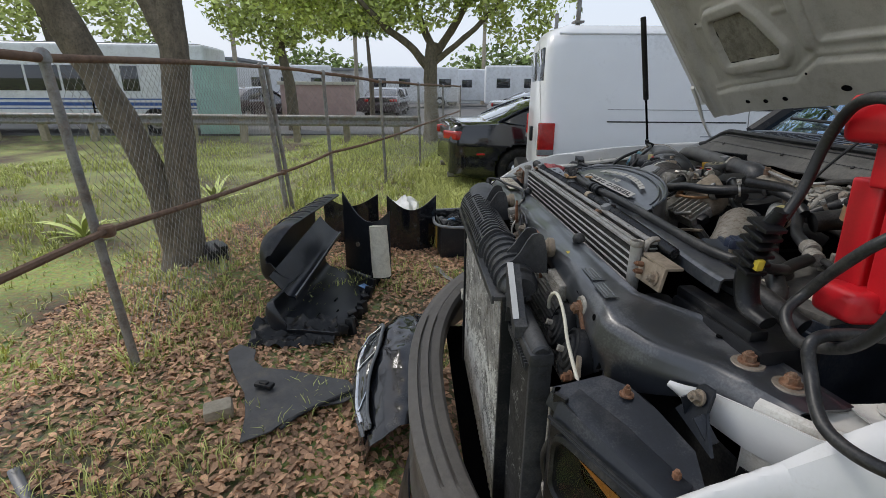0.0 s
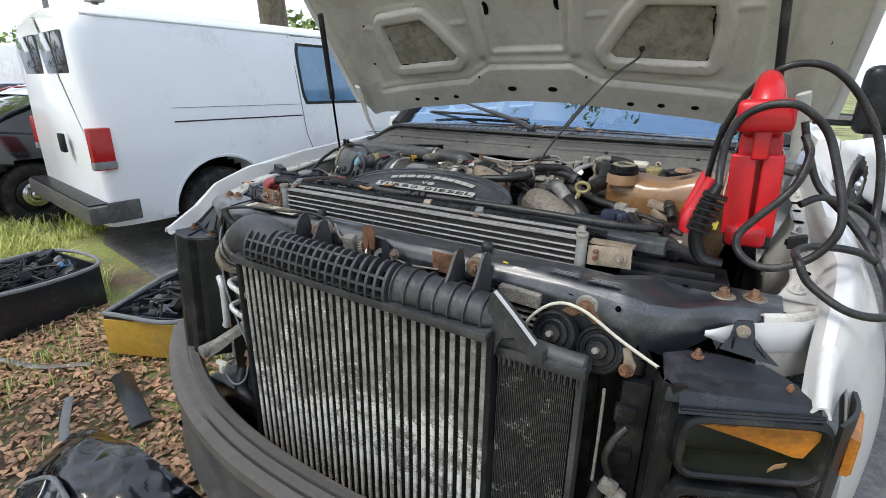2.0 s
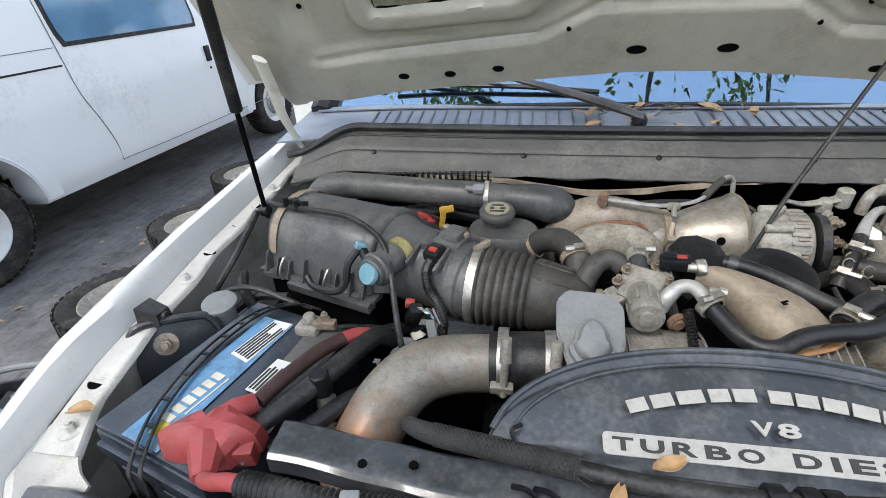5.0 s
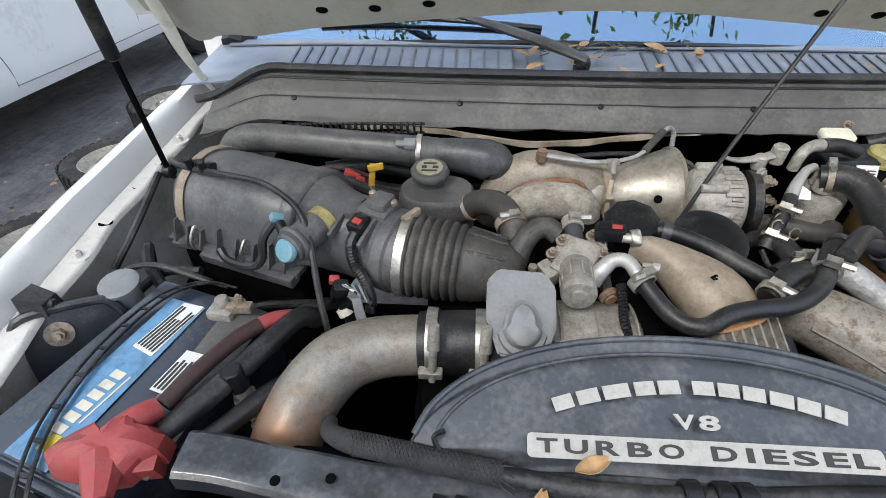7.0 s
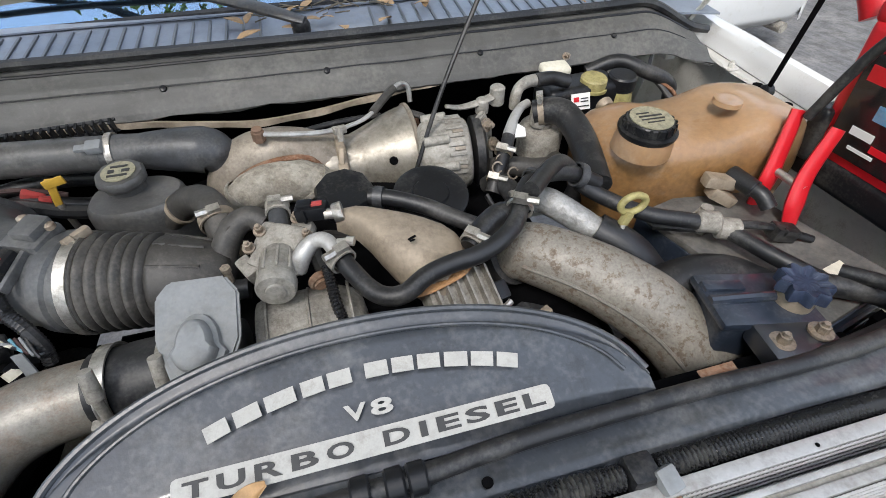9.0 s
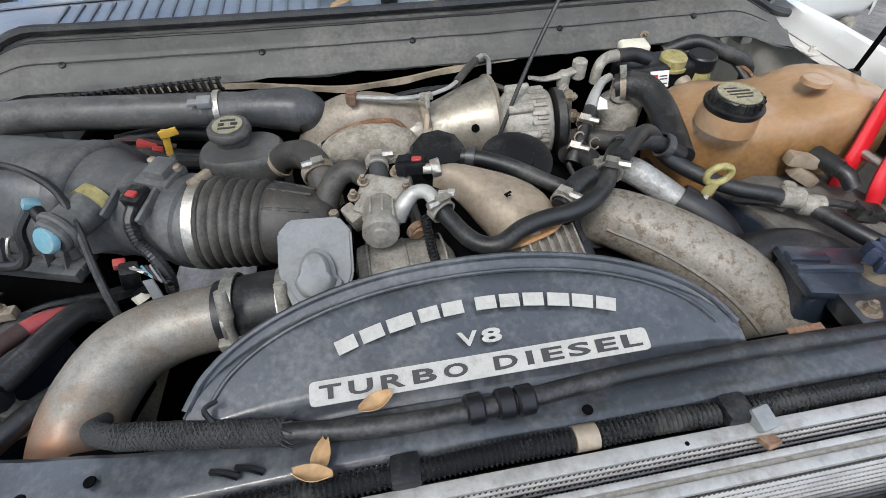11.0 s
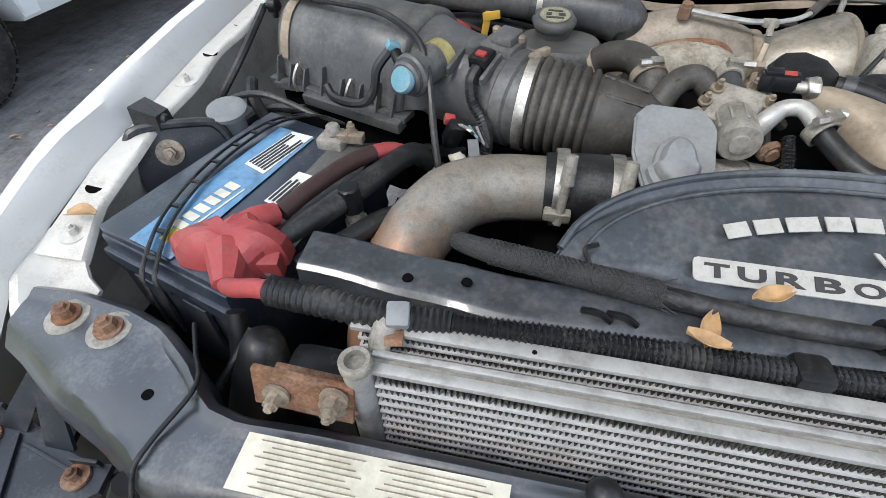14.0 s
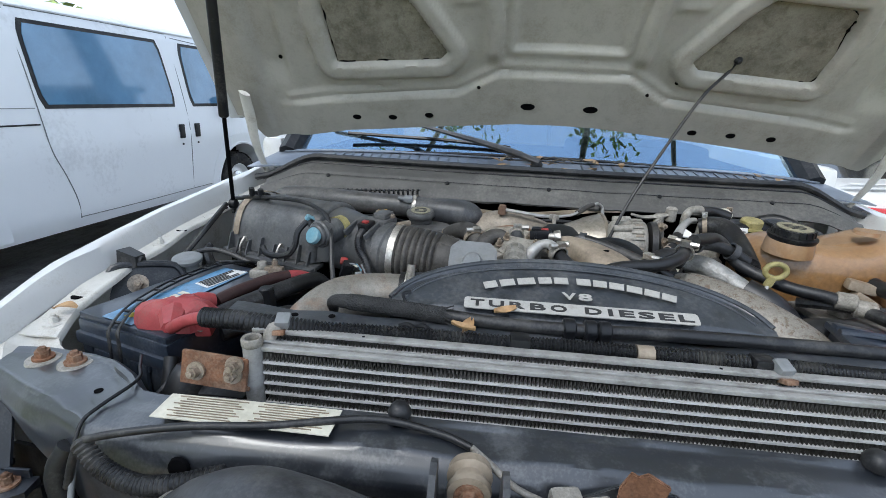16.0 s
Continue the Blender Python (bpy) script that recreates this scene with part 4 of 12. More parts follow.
# wheels
def wheel_parts(root, c, R, w, rim, tyre_m, rim_m, cap_m, face=1, treads=40):
    c = Vector(c)
    ax = V(face, 0, 0)
    bm = B()
    h = w / 2
    lathe(bm, [(rim * 0.97, -h * 0.75), (rim * 1.05, -h * 0.9), (R * 0.86, -h), (R * 0.95, -h * 0.9), (R, -h * 0.6), (R, h * 0.6), (R * 0.95, h * 0.9), (R * 0.86, h), (rim * 1.05, h * 0.9), (rim * 0.97, h * 0.75)], c, ax, 48, cap=False)
    tb = B()
    for i in range(treads):
        a = 2 * math.pi * i / treads
        for k in (-0.5, 0.5) if treads > 4 else ():
            d = V(0, math.cos(a + k * 0.06), math.sin(a + k * 0.06))
            box(tb, (0, 0, 0), (h * 0.85, R * 0.085, 0.010), m=basis(c + V(k * h * 0.9, 0, 0) + d * (R - 0.002), (1, 0, 0), d.cross(V(1, 0, 0))))
    tyre = part("tyre", bm, tyre_m, root)
    if treads > 4:
        tagged(part("tread", tb, tyre_m, tyre), kind="stuff")
    bm = B()
    lathe(bm, [(rim, -h * 0.7), (rim, h * 0.55), (rim * 1.03, h * 0.78), (rim * 0.97, h * 0.8), (rim * 0.9, h * 0.6), (rim * 0.8, h * 0.35), (rim * 0.66, h * 0.5), (rim * 0.3, h * 0.55), (0.001, h * 0.55)], c, ax, 36, cap=False)
    r = part("rim", bm, rim_m, root)
    bm = B()
    lathe(bm, [(rim * 0.62, h * 0.5), (rim * 0.6, h * 0.62), (rim * 0.45, h * 0.72), (rim * 0.42, h * 0.66), (rim * 0.3, h * 0.7), (rim * 0.27, h * 0.9), (rim * 0.2, h * 1.0), (0.001, h * 1.02)], c, ax, 32, cap=False)
    part("hub_cap", bm, cap_m, root)


for s in (-1, 1):
    wheel_parts(truck, (s * 0.86, 0.58, G + 0.41), 0.40, 0.26, 0.215, TYRE, CAST, CHROME, s)

# bonnet, held open: inner panel with pressed ribs, cloth-filled pockets and drain holes
HO = V(0, 0.802, 1.461)
HV = V(0, -0.56, 0.83).normalized()
HN = V(0, -0.83, -0.56).normalized()


def hood_point(x, v, lift=0.0):
    return HO + V(x, 0, 0) + HV * v + HN * lift


def poly_dist(px, py, poly):
    d, inside = 9.0, False
    for (x1, y1), (x2, y2) in zip(poly, poly[1:] + poly[:1]):
        ex, ey = x2 - x1, y2 - y1
        t = max(0.0, min(1.0, ((px - x1) * ex + (py - y1) * ey) / (ex * ex + ey * ey)))
        d = min(d, math.hypot(px - x1 - t * ex, py - y1 - t * ey))
        if (y1 > py) != (y2 > py) and px < (x2 - x1) * (py - y1) / (y2 - y1) + x1:
            inside = not inside
    return -d if inside else d


POCKET_L = [(-0.546, 0.146), (-0.292, 0.165), (-0.276, 0.182), (-0.343, 0.28), (-0.379, 0.319), (-0.545, 0.305), (-0.556, 0.258)]
POCKET_R = [(-x, v) for x, v in reversed(POCKET_L)]
MID = [(-0.121, 0.20), (0.121, 0.20), (0.121, 0.62), (-0.121, 0.62)]
FRONT_L = [(-0.70, 0.46), (-0.2, 0.46), (-0.2, 0.95), (-0.66, 0.95)]
FRONT_R = [(-x, v) for x, v in reversed(FRONT_L)]


def hood_low(x):
    return float(np.interp(abs(x), (0, 0.1, 0.3, 0.55, 0.72, 0.80, 0.86), (0.0, -0.002, -0.022, -0.05, -0.085, -0.10, -0.04)))


def edge(d, w):
    """0 well before an edge, 1 well behind it, over a width of 2 w."""
    return smooth01((d + w) / (2 * w))


def hood_relief(x, v):
    """Pressed shape of the inner panel: rims round the pockets, the middle plate, beams and the hem."""
    h, a = 0.0, abs(x)
    d = poly_dist(-a, v, POCKET_L)
    h += 0.017 * (1 - edge(d - 0.046, 0.007)) + 0.004 * math.exp(-((d - 0.058) / 0.006) ** 2)
    h -= 0.020 * (1 - edge(d - 0.004, 0.006))
    d = poly_dist(-a, v, FRONT_L)
    h -= 0.022 * (1 - edge(d, 0.016))
    d = poly_dist(x, v, MID)
    h -= 0.008 * (1 - edge(d, 0.004))
    h += 0.005 * math.exp(-((d - 0.012) / 0.006) ** 2)
    # two beams beside the plate, slanting out towards the pockets
    bx = 0.165 + 0.10 * max(0.0, v - 0.24)
    h += 0.016 * (edge(a - bx + 0.016, 0.006) - edge(a - bx - 0.016, 0.006)) * edge(v - 0.17, 0.02)
    # ledge that steps down to the hem, high in the middle and low outside
    v0 = float(np.interp(a, (0.15, 0.25, 0.58, 0.72), (0.139, 0.080, 0.045, 0.02)))
    h += 0.015 * (1 - edge(v - v0, 0.008)) * (1 - smooth01((a - 0.66) / 0.08)) + 0.006 * math.exp(-((v - v0 - 0.016) / 0.010) ** 2) * (a < 0.7)
    # outer channel and rolled border
    h -= 0.018 * (edge(a - 0.675, 0.010) - edge(a - 0.745, 0.012)) * smooth01((v - 0.06) / 0.08)
    h += 0.006 * (edge(a - 0.765, 0.006) - edge(a - 0.815, 0.008))
    h -= 0.012 * smooth01((a - 0.82) / 0.05)
    # short pressed bars across the field
    for cx, cv, lx, lv in ((0.235, 0.30, 0.03, 0.007), (0.63, 0.30, 0.028, 0.008), (0.45, 0.098, 0.045, 0.008)):
        h += 0.005 * (1 - edge(max(abs(a - cx) - lx, abs(v - cv) - lv), 0.005))
    return h


bm = B()


def hood_in(u, w):
    x = -0.875 + 1.75 * u
    lo = hood_low(x)
    v = lo + (1.16 - 0.1 * (abs(x) / 0.875) ** 2 - lo) * w
    flare = 1 + 0.06 * w
    return hood_point(x * flare, v, 0.01 + hood_relief(x, v))


sheet(bm, hood_in, 250, 170)
hood = part("bonnet", bm, HOODIN, truck, "open bonnet seen from below, pale dusty inner panel", smooth=60)
bm = B()


def hood_out(u, w):
    x = -0.9 + 1.8 * u
    lo = hood_low(x) - 0.012
    v = lo + (1.19 - 0.1 * (abs(x) / 0.9) ** 2 - lo) * w
    return hood_point(x * (1 + 0.06 * w), v, -0.03 - 0.05 * (1 - (x / 0.9) ** 2) ** 0.7 * min(1.0, 8 * w * (1 - w) + 0.2) + 0.028 * smooth01((abs(x) - 0.8) / 0.1))


sheet(bm, hood_out, 40, 30, 0.003)
part("bonnet_skin", bm, WHITE, hood, "white outer skin")
for poly in (POCKET_L, POCKET_R):
    bm = B()
    poly = [(p.x, p.y) for p in spline([V(*q, 0) for q in poly + poly[:1]], 4)[:-1]]
    slab(bm, poly, 0.004, basis(HO + HN * 0.0085, (-1, 0, 0), HV) @ Matrix.Diagonal((-1, 1, 1, 1)))
    cloth = part("cloth_panel", bm, LINER, hood, "stained grey cloth liner")
    bm = B()
    rim = []
    for (x1, v1), (x2, v2) in zip(poly, poly[1:] + poly[:1]):
        for q in range(6):
            t = q / 6
            x, v = x1 + (x2 - x1) * t, v1 + (v2 - v1) * t
            j = noise.noise((x * 40, v * 40, 3))
            rim.append(hood_point(x, v + 0.005 * j, 0.010 + 0.003 * j))
    tube(bm, rim + rim[:1], [0.0022 + 0.004 * max(0.0, noise.noise((i * 0.23, 1, 0))) for i in range(len(rim) + 1)], 6, 2)
    part("torn_edge", bm, DARKIN, cloth, "torn black edge")
for x, v, a, b in ((-0.52, -0.005, 0.011, 0.007), (-0.423, 0.0, 0.011, 0.007), (-0.326, 0.012, 0.011, 0.007), (-0.076, 0.052, 0.017, 0.009), (0.078, 0.052, 0.017, 0.009), (0.34, 0.0, 0.011, 0.007), (0.435, -0.003, 0.011, 0.007), (0.534, -0.008, 0.011, 0.007), (-0.82, 0.19, 0.012, 0.008), (0.82, 0.19, 0.012, 0.008), (-0.62, 0.43, 0.012, 0.018), (0.62, 0.43, 0.012, 0.018), (-0.125, 0.345, 0.012, 0.02), (0.125, 0.345, 0.012, 0.02), (-0.70, 0.14, 0.005, 0.005), (-0.66, 0.31, 0.005, 0.005), (0.68, 0.2, 0.005, 0.005), (-0.2, 0.1, 0.004, 0.004), (0.2, 0.1, 0.004, 0.004), (0.26, 0.13, 0.004, 0.004)):
    bm = B()
    c = hood_point(x, v, 0.0115 + hood_relief(x, v))
    rr = [[c + V(a * q * math.cos(i * math.pi / 10), 0, 0) + HV * (b * q * math.sin(i * math.pi / 10)) + HN * h for i in range(20)] for q, h in ((1.15, -0.004), (1.0, 0.0), (0.85, -0.001))]
    rings(bm, rr)
    part("drain_hole", bm, DARKIN, hood)
# hinges
for s in (-1, 1):
    bm = B()
    tube(bm, [(s * 0.80, 0.90, 1.20), (s * 0.815, 0.87, 1.26), (s * 0.818, 0.81, 1.35), (s * 0.808, 0.765, 1.43), (s * 0.80, 0.725, 1.49)], [0.010, 0.013, 0.018, 0.022, 0.020], 8, 5, flat=0.35)
    box(bm, (s * 0.8, 0.9, 1.2), (0.03, 0.06, 0.05), bev=0.006)
    part("bonnet_hinge", bm, PRIMER, truck, "pale rusted bonnet hinge")
# gas struts
STRUT_LOW, STRUT_TOP = (0.757, 0.55, 1.24), (0.706, 0.436, 1.742)
for s in (-1, 1):
    a, b = V(s * STRUT_LOW[0], STRUT_LOW[1], STRUT_LOW[2]), V(s * STRUT_TOP[0], STRUT_TOP[1], STRUT_TOP[2])
    bm = B()
    cyl(bm, a, a.lerp(b, 0.44), 0.0045, n=10)
    strut = part("gas_strut", bm, DARKIN, truck, "black gas strut")
    bm = B()
    cyl(bm, a.lerp(b, 0.40), b, 0.0105, n=14, bev=0.003)
    part("strut_barrel", bm, PLASTIC, strut)
    bm = B()
    lathe(bm, [(0.004, -0.012), (0.012, -0.006), (0.012, 0.006), (0.004, 0.012)], a, (1, 0, 0), 12)
    part("strut_joint", bm, PLASTIC, strut)
# lamp wire hanging from the bonnet
bm = B()
tube(bm, [hood_point(0.372, 0.19, 0.012), (0.36, 0.70, 1.585), (0.30, 0.66, 1.53), (0.22, 0.60, 1.42), (0.15, 0.55, 1.31), (0.10, 0.52, 1.2)], 0.0035, 8, 8)
lathe(bm, [(0.004, 0.0), (0.011, 0.006), (0.009, 0.02), (0.004, 0.028)], hood_point(0.372, 0.19, -0.006), HN, 12)
part("lamp_wire", bm, RUBBER, truck, "thin black wire hanging from the bonnet")

# cowl: grey sealing panel, slotted grille and windscreen
def cowl_y(x):
    return 0.775 + 0.10 * (1 - (abs(x) / 0.8) ** 2) * 0.3


bm = B()


def cowl(u, v):
    x = -0.79 + 1.58 * u
    a = abs(x) / 0.83
    end = smooth01((a - 0.78) / 0.22)
    prof = [(0.03, 1.247), (0.0, 1.243), (-0.003, 1.247), (0.002, 1.256), (0.024, 1.283), (0.031, 1.286), (0.036, 1.293), (0.058, 1.310), (0.066, 1.311), (0.086, 1.321)]
    k = v * (len(prof) - 1)
    i = min(int(k), len(prof) - 2)
    t = k - i
    d, z = (prof[i][0] + (prof[i + 1][0] - prof[i][0]) * t, prof[i][1] + (prof[i + 1][1] - prof[i][1]) * t)
    y = 0.735 + 0.03 * a * a
    rag = noise.noise((x * 14, 3.1, 0)) * 0.007 + noise.noise((x * 45, 1.7, 0)) * 0.004
    wob = rag * (1 - smooth01(v / 0.38)) + 0.0015 * noise.noise((x * 11, v * 6, 5))
    return (x, y + d - 0.05 * end * (1 - v), z - end * (0.02 + 0.05 * v) + wob)


sheet(bm, cowl, 90, 64, 0.004)
cowl_ob = part("cowl_panel", bm, COWLM, truck, "dusty grey plastic cowl panel")
bm = B()
tube(bm, [V(*cowl(u, 0.80)) + V(0, -0.0005, 0.0005) for u in np.linspace(0.01, 0.99, 40)], 0.0028, 6, 2)
part("cowl_bead", bm, PLASTIC, cowl_ob)
# thin black line laid along the fold to stand for its shade
bm = B()
tube(bm, [V(*cowl(u, 0.52)) for u in np.linspace(0.03, 0.97, 40)], 0.0016, 6, 2)
part("cowl_fold_shade", bm, PLASTIC, cowl_ob)
# loose weatherstrip sagging in the gap below the panel
bm = B()
sag = spline([(-0.50, 0.748, 1.240), (-0.40, 0.745, 1.243), (-0.32, 0.742, 1.238), (-0.22, 0.735, 1.227), (-0.133, 0.731, 1.219), (-0.03, 0.735, 1.223), (0.06, 0.738, 1.234), (0.135, 0.741, 1.243), (0.22, 0.745, 1.250)], 6)
rings(bm, [[p + V(0, 0, 0.005), p + V(0, -0.004, 0.004), p + V(0, -0.005 + 0.003 * math.sin(p.x * 60), -0.006), p + V(0, 0.002, -0.006)] for p in sag])
part("weatherstrip", bm, BEIGE, truck, "pale loose weatherstrip below the cowl", smooth=50)
bm = B()
slab(bm, [(-0.03, 0.0), (0.028, 0.0), (0.022, 0.02), (0.012, 0.026), (-0.014, 0.026), (-0.024, 0.018)], 0.004, basis((0.457, 0.748, 1.252), (1, 0.05, 0), (0, 0.6, 1)), 0.001)
tab = part("cowl_tab", bm, PRIMER, truck, "pale bracket under the cowl's edge")
bm = B()
bolt(bm, (0.457, 0.752, 1.262), (0, -0.8, 0.5), 0.005, 0.008)
part("tab_bolt", bm, BOLTM, tab)
for u in (0.12, 0.33, 0.5, 0.68, 0.86):
    bm = B()
    lathe(bm, [(0.006, 0.0), (0.0055, 0.003), (0.002, 0.004)], V(*cowl(u, 0.46)), (0, -0.6, 0.8), 10)
    part("cowl_clip", bm, PLASTIC, cowl_ob)
bm = B()
tube(bm, [(x, 0.735 + 0.03 * (x / 0.83) ** 2 + 0.075 - 0.02 * smooth01((abs(x) / 0.83 - 0.78) / 0.22), 1.326 - 0.068 * smooth01((abs(x) / 0.83 - 0.78) / 0.22)) for x in np.linspace(-0.83, 0.83, 40)], 0.009, 8, 2)
part("cowl_seal", bm, RUBBER, truck, "black rubber bonnet seal")
bm = B()


def grille(u, v):
    x = -0.86 + 1.72 * u
    return (x, 0.83 + (0.13 + 0.08 * (x / 0.8) ** 2) * v, 1.316 + 0.02 * v - 0.03 * (abs(x) / 0.86) ** 3)


sheet(bm, grille, 30, 8, 0.004)
part("cowl_grille", bm, GRILLE, truck, "slotted grey cowl grille")
for i in range(44):
    x = -0.64 + 0.0298 * i
    if abs(x) < 0.09:
        continue
    p, q = V(*grille((x + 0.86) / 1.72, 0.12)), V(*grille((x + 0.86) / 1.72, 0.80))
    bm = B()
    box(bm, (p + q) / 2 + V(0, 0, 0.001), (0.0045, (q - p).length, 0.005), (7, 0, 0))
    part("grille_slot", bm, SUPPORT, truck, smooth=0)
bm = B()
for u0 in (0.02, 0.5):
    sheet(bm, lambda u, v: V(*grille(u0 + 0.48 * u, 0.86 + 0.14 * v)) + V(0, 0, 0.006), 20, 2, 0.003)
part("grille_lip", bm, GRILLE, truck)
bm = B()


def screen(u, v):
    x = -0.80 + 1.6 * u
    return (x * (1 - 0.12 * v), 0.958 + 0.70 * v + 0.08 * (x / 0.8) ** 2, 1.337 + 0.52 * v - 0.035 * (abs(x) / 0.8) ** 2 * (1 - v))


sheet(bm, screen, 24, 12, 0.005)
ws = part("windscreen", bm, WINDSCREEN, truck, "sloping windscreen reflecting the sky")
ws.visible_shadow = False
bm = B()
tube(bm, [screen(u, 0.0) for u in np.linspace(0, 1, 14)], 0.012, 8, 2)
for u in (0.0, 1.0):
    tube(bm, [V(*screen(u, v)) + V(0.02 if u else -0.02, 0, 0) for v in np.linspace(0, 1, 8)], 0.035, 8, 2)
part("windscreen_trim", bm, PLASTIC, truck)
# cab behind the glass
bm = B()
box(bm, (0, 1.5, 1.16), (1.66, 0.7, 0.3), bev=0.08)
box(bm, (0.4, 1.5, 1.32), (0.5, 0.3, 0.1), bev=0.04)
part("dashboard", bm, DARKIN, truck)
bm = B()
for x in (-0.45, 0.45):
    box(bm, (x, 2.35, 1.1), (0.55, 0.5, 0.18), bev=0.06)
    box(bm, (x, 2.62, 1.4), (0.52, 0.16, 0.62), (-12, 0, 0), 0.06)
part("cab_seats", bm, SEAT, truck)
bm = B()
box(bm, (0, 2.55, 1.88), (1.5, 1.75, 0.06), bev=0.028)
box(bm, (0, 3.42, 1.25), (1.8, 0.06, 1.3), bev=0.02)
for s in (-1, 1):
    box(bm, (s * 0.93, 2.3, 0.92), (0.08, 2.3, 0.85), bev=0.03)
    box(bm, (s * 0.83, 3.3, 1.6), (0.06, 0.25, 0.6), (0, -s * 10, 0), 0.02)
    box(bm, (s * 0.83, 2.4, 1.6), (0.06, 0.1, 0.6), (0, -s * 10, 0), 0.02)
box(bm, (0, 2.3, 0.5), (1.8, 2.2, 0.06), bev=0.02)
part("cab", bm, WHITE, truck, "white cab")
# firewall's near-black stands in for the shade under the cowl
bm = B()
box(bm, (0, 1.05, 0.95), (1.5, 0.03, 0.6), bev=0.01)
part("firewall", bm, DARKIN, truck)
for s in (-1, 1):
    bm = B()
    box(bm, (s * 1.14, 1.62, 1.46), (0.2, 0.1, 0.26), (0, 0, s * 8), 0.04, 3)
    tube(bm, [(s * 0.92, 1.7, 1.38), (s * 1.05, 1.66, 1.38)], 0.025, 8, 3)
    part("door_mirror", bm, PLASTIC, truck, "black door mirror")
# wiper arm and fallen leaves at the screen's foot are separate small things
bm = B()
tube(bm, [(-0.022, 0.846, 1.343), (-0.09, 0.874, 1.362), (-0.20, 0.915, 1.386), (-0.30, 0.955, 1.404), (-0.42, 1.02, 1.424)], [0.013, 0.017, 0.014, 0.011, 0.007], 10, 6, flat=0.6)
arm = part("wiper", bm, GREYSAT, truck, "weathered brown-grey wiper arm")
bm = B()
lathe(bm, [(0.016, -0.02), (0.017, 0.0), (0.013, 0.008), (0.001, 0.01)], (-0.03, 0.848, 1.338), (0, -0.3, 1), 18)
part("wiper_pivot", bm, PLASTIC, arm)
bm = B()
tube(bm, [(-0.42, 1.02, 1.424), (-0.55, 1.06, 1.425), (-0.7, 1.11, 1.41)], 0.006, 6, 4)
tube(bm, [(-0.62, 1.045, 1.378), (-0.3, 1.005, 1.376), (-0.1, 0.985, 1.366)], 0.006, 6, 4)
part("wiper_blade", bm, PLASTIC, arm, "black wiper blade")

# ---- engine bay ----
def letters(bm, body, width, height, m, deep=0.0008):
    """Built-in letters, fitted to width and height, centred on the pose m."""
    cu = bpy.data.curves.new("letters", "FONT")
    cu.body, cu.size, cu.extrude, cu.resolution_u = body, 1.0, 0.5, 3
    cu.offset = 0.028
    ob = bpy.data.objects.new("letters", cu)
    me = ob.to_mesh()
    t = bmesh.new()
    t.from_mesh(me)
    ob.to_mesh_clear()
    bpy.data.objects.remove(ob)
    bpy.data.curves.remove(cu)
    xs, ys = [v.co.x for v in t.verts], [v.co.y for v in t.verts]
    x0, x1, y0, y1 = min(xs), max(xs), min(ys), max(ys)
    for v in t.verts:
        v.co = V((v.co.x - (x0 + x1) / 2) * width / (x1 - x0), (v.co.y - (y0 + y1) / 2) * height / (y1 - y0), v.co.z * 2 * deep)
    bmesh.ops.transform(t, matrix=m, verts=t.verts)
    add(bm, t)


def bars(parent, name, mat, rows, m, label=""):
    """Rows of unreadable print as thin bars: x, y, width, height."""
    for x, y, w, h in rows:
        bm = B()
        box(bm, (0, 0, 0), (w, h, 0.0012), m=m @ pose(x, y, 0))
        part(name, bm, mat, parent, label, smooth=0)


def clamp(parent, c, axis, r, w=0.012, mat=None, screw=True):
    c, a = Vector(c), Vector(axis).normalized()
    bm = B()
    lathe(bm, [(r, -w / 2), (r + 0.0025, -w / 2), (r + 0.0025, w / 2), (r, w / 2)], c, a, 28, cap=False)
    part("hose_clamp", bm, mat or STEEL, parent)
    if screw:
        x, y, z = frame_of(a)
        bm = B()
        top = c + y * (r + 0.004)
        box(bm, (0, 0, 0), (0.016, 0.01, 0.01), m=basis(top, x, a))
        cyl(bm, top - x * 0.006, top - x * 0.022, 0.0045, n=6)
        part("clamp_screw", bm, STEEL, parent)


engine = thing("diesel_engine", (0, 0.45, 0.55), "dusty turbo diesel engine filling the open bay", "engine")
# block and covers in DARKIN: shade between the engine parts is in their colour
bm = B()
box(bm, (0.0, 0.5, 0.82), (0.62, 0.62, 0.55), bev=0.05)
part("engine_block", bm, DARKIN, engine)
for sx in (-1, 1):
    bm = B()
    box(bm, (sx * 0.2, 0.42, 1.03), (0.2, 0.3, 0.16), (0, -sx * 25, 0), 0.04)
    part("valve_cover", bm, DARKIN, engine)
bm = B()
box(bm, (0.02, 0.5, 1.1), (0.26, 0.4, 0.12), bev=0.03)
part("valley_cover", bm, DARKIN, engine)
bm = B()
lathe(bm, [(0.03, 0.0), (0.058, 0.004), (0.062, 0.012), (0.064, 0.06), (0.062, 0.10), (0.055, 0.118), (0.042, 0.128), (0.02, 0.132)], (-0.142, 0.292, 1.137), (1, 0.02, -0.02), 36)
part("intake_manifold", bm, CAST, engine, "dusty cast intake casting")
for x in (-0.125, -0.078, -0.03):
    bm = B()
    lathe(bm, [(0.0635, -0.002), (0.0655, -0.001), (0.0655, 0.001), (0.0635, 0.002)], (x, 0.2925, 1.1368), (1, 0.02, -0.02), 36, cap=False)
    part("casting_rib", bm, CAST, engine)
bm = B()
box(bm, (-0.118, 0.252, 1.186), (0.032, 0.014, 0.010), (35, 0, 5), 0.003)
box(bm, (-0.076, 0.252, 1.187), (0.007, 0.026, 0.006), (35, 0, 5), 0.002)
part("casting_lug", bm, CAST, engine)

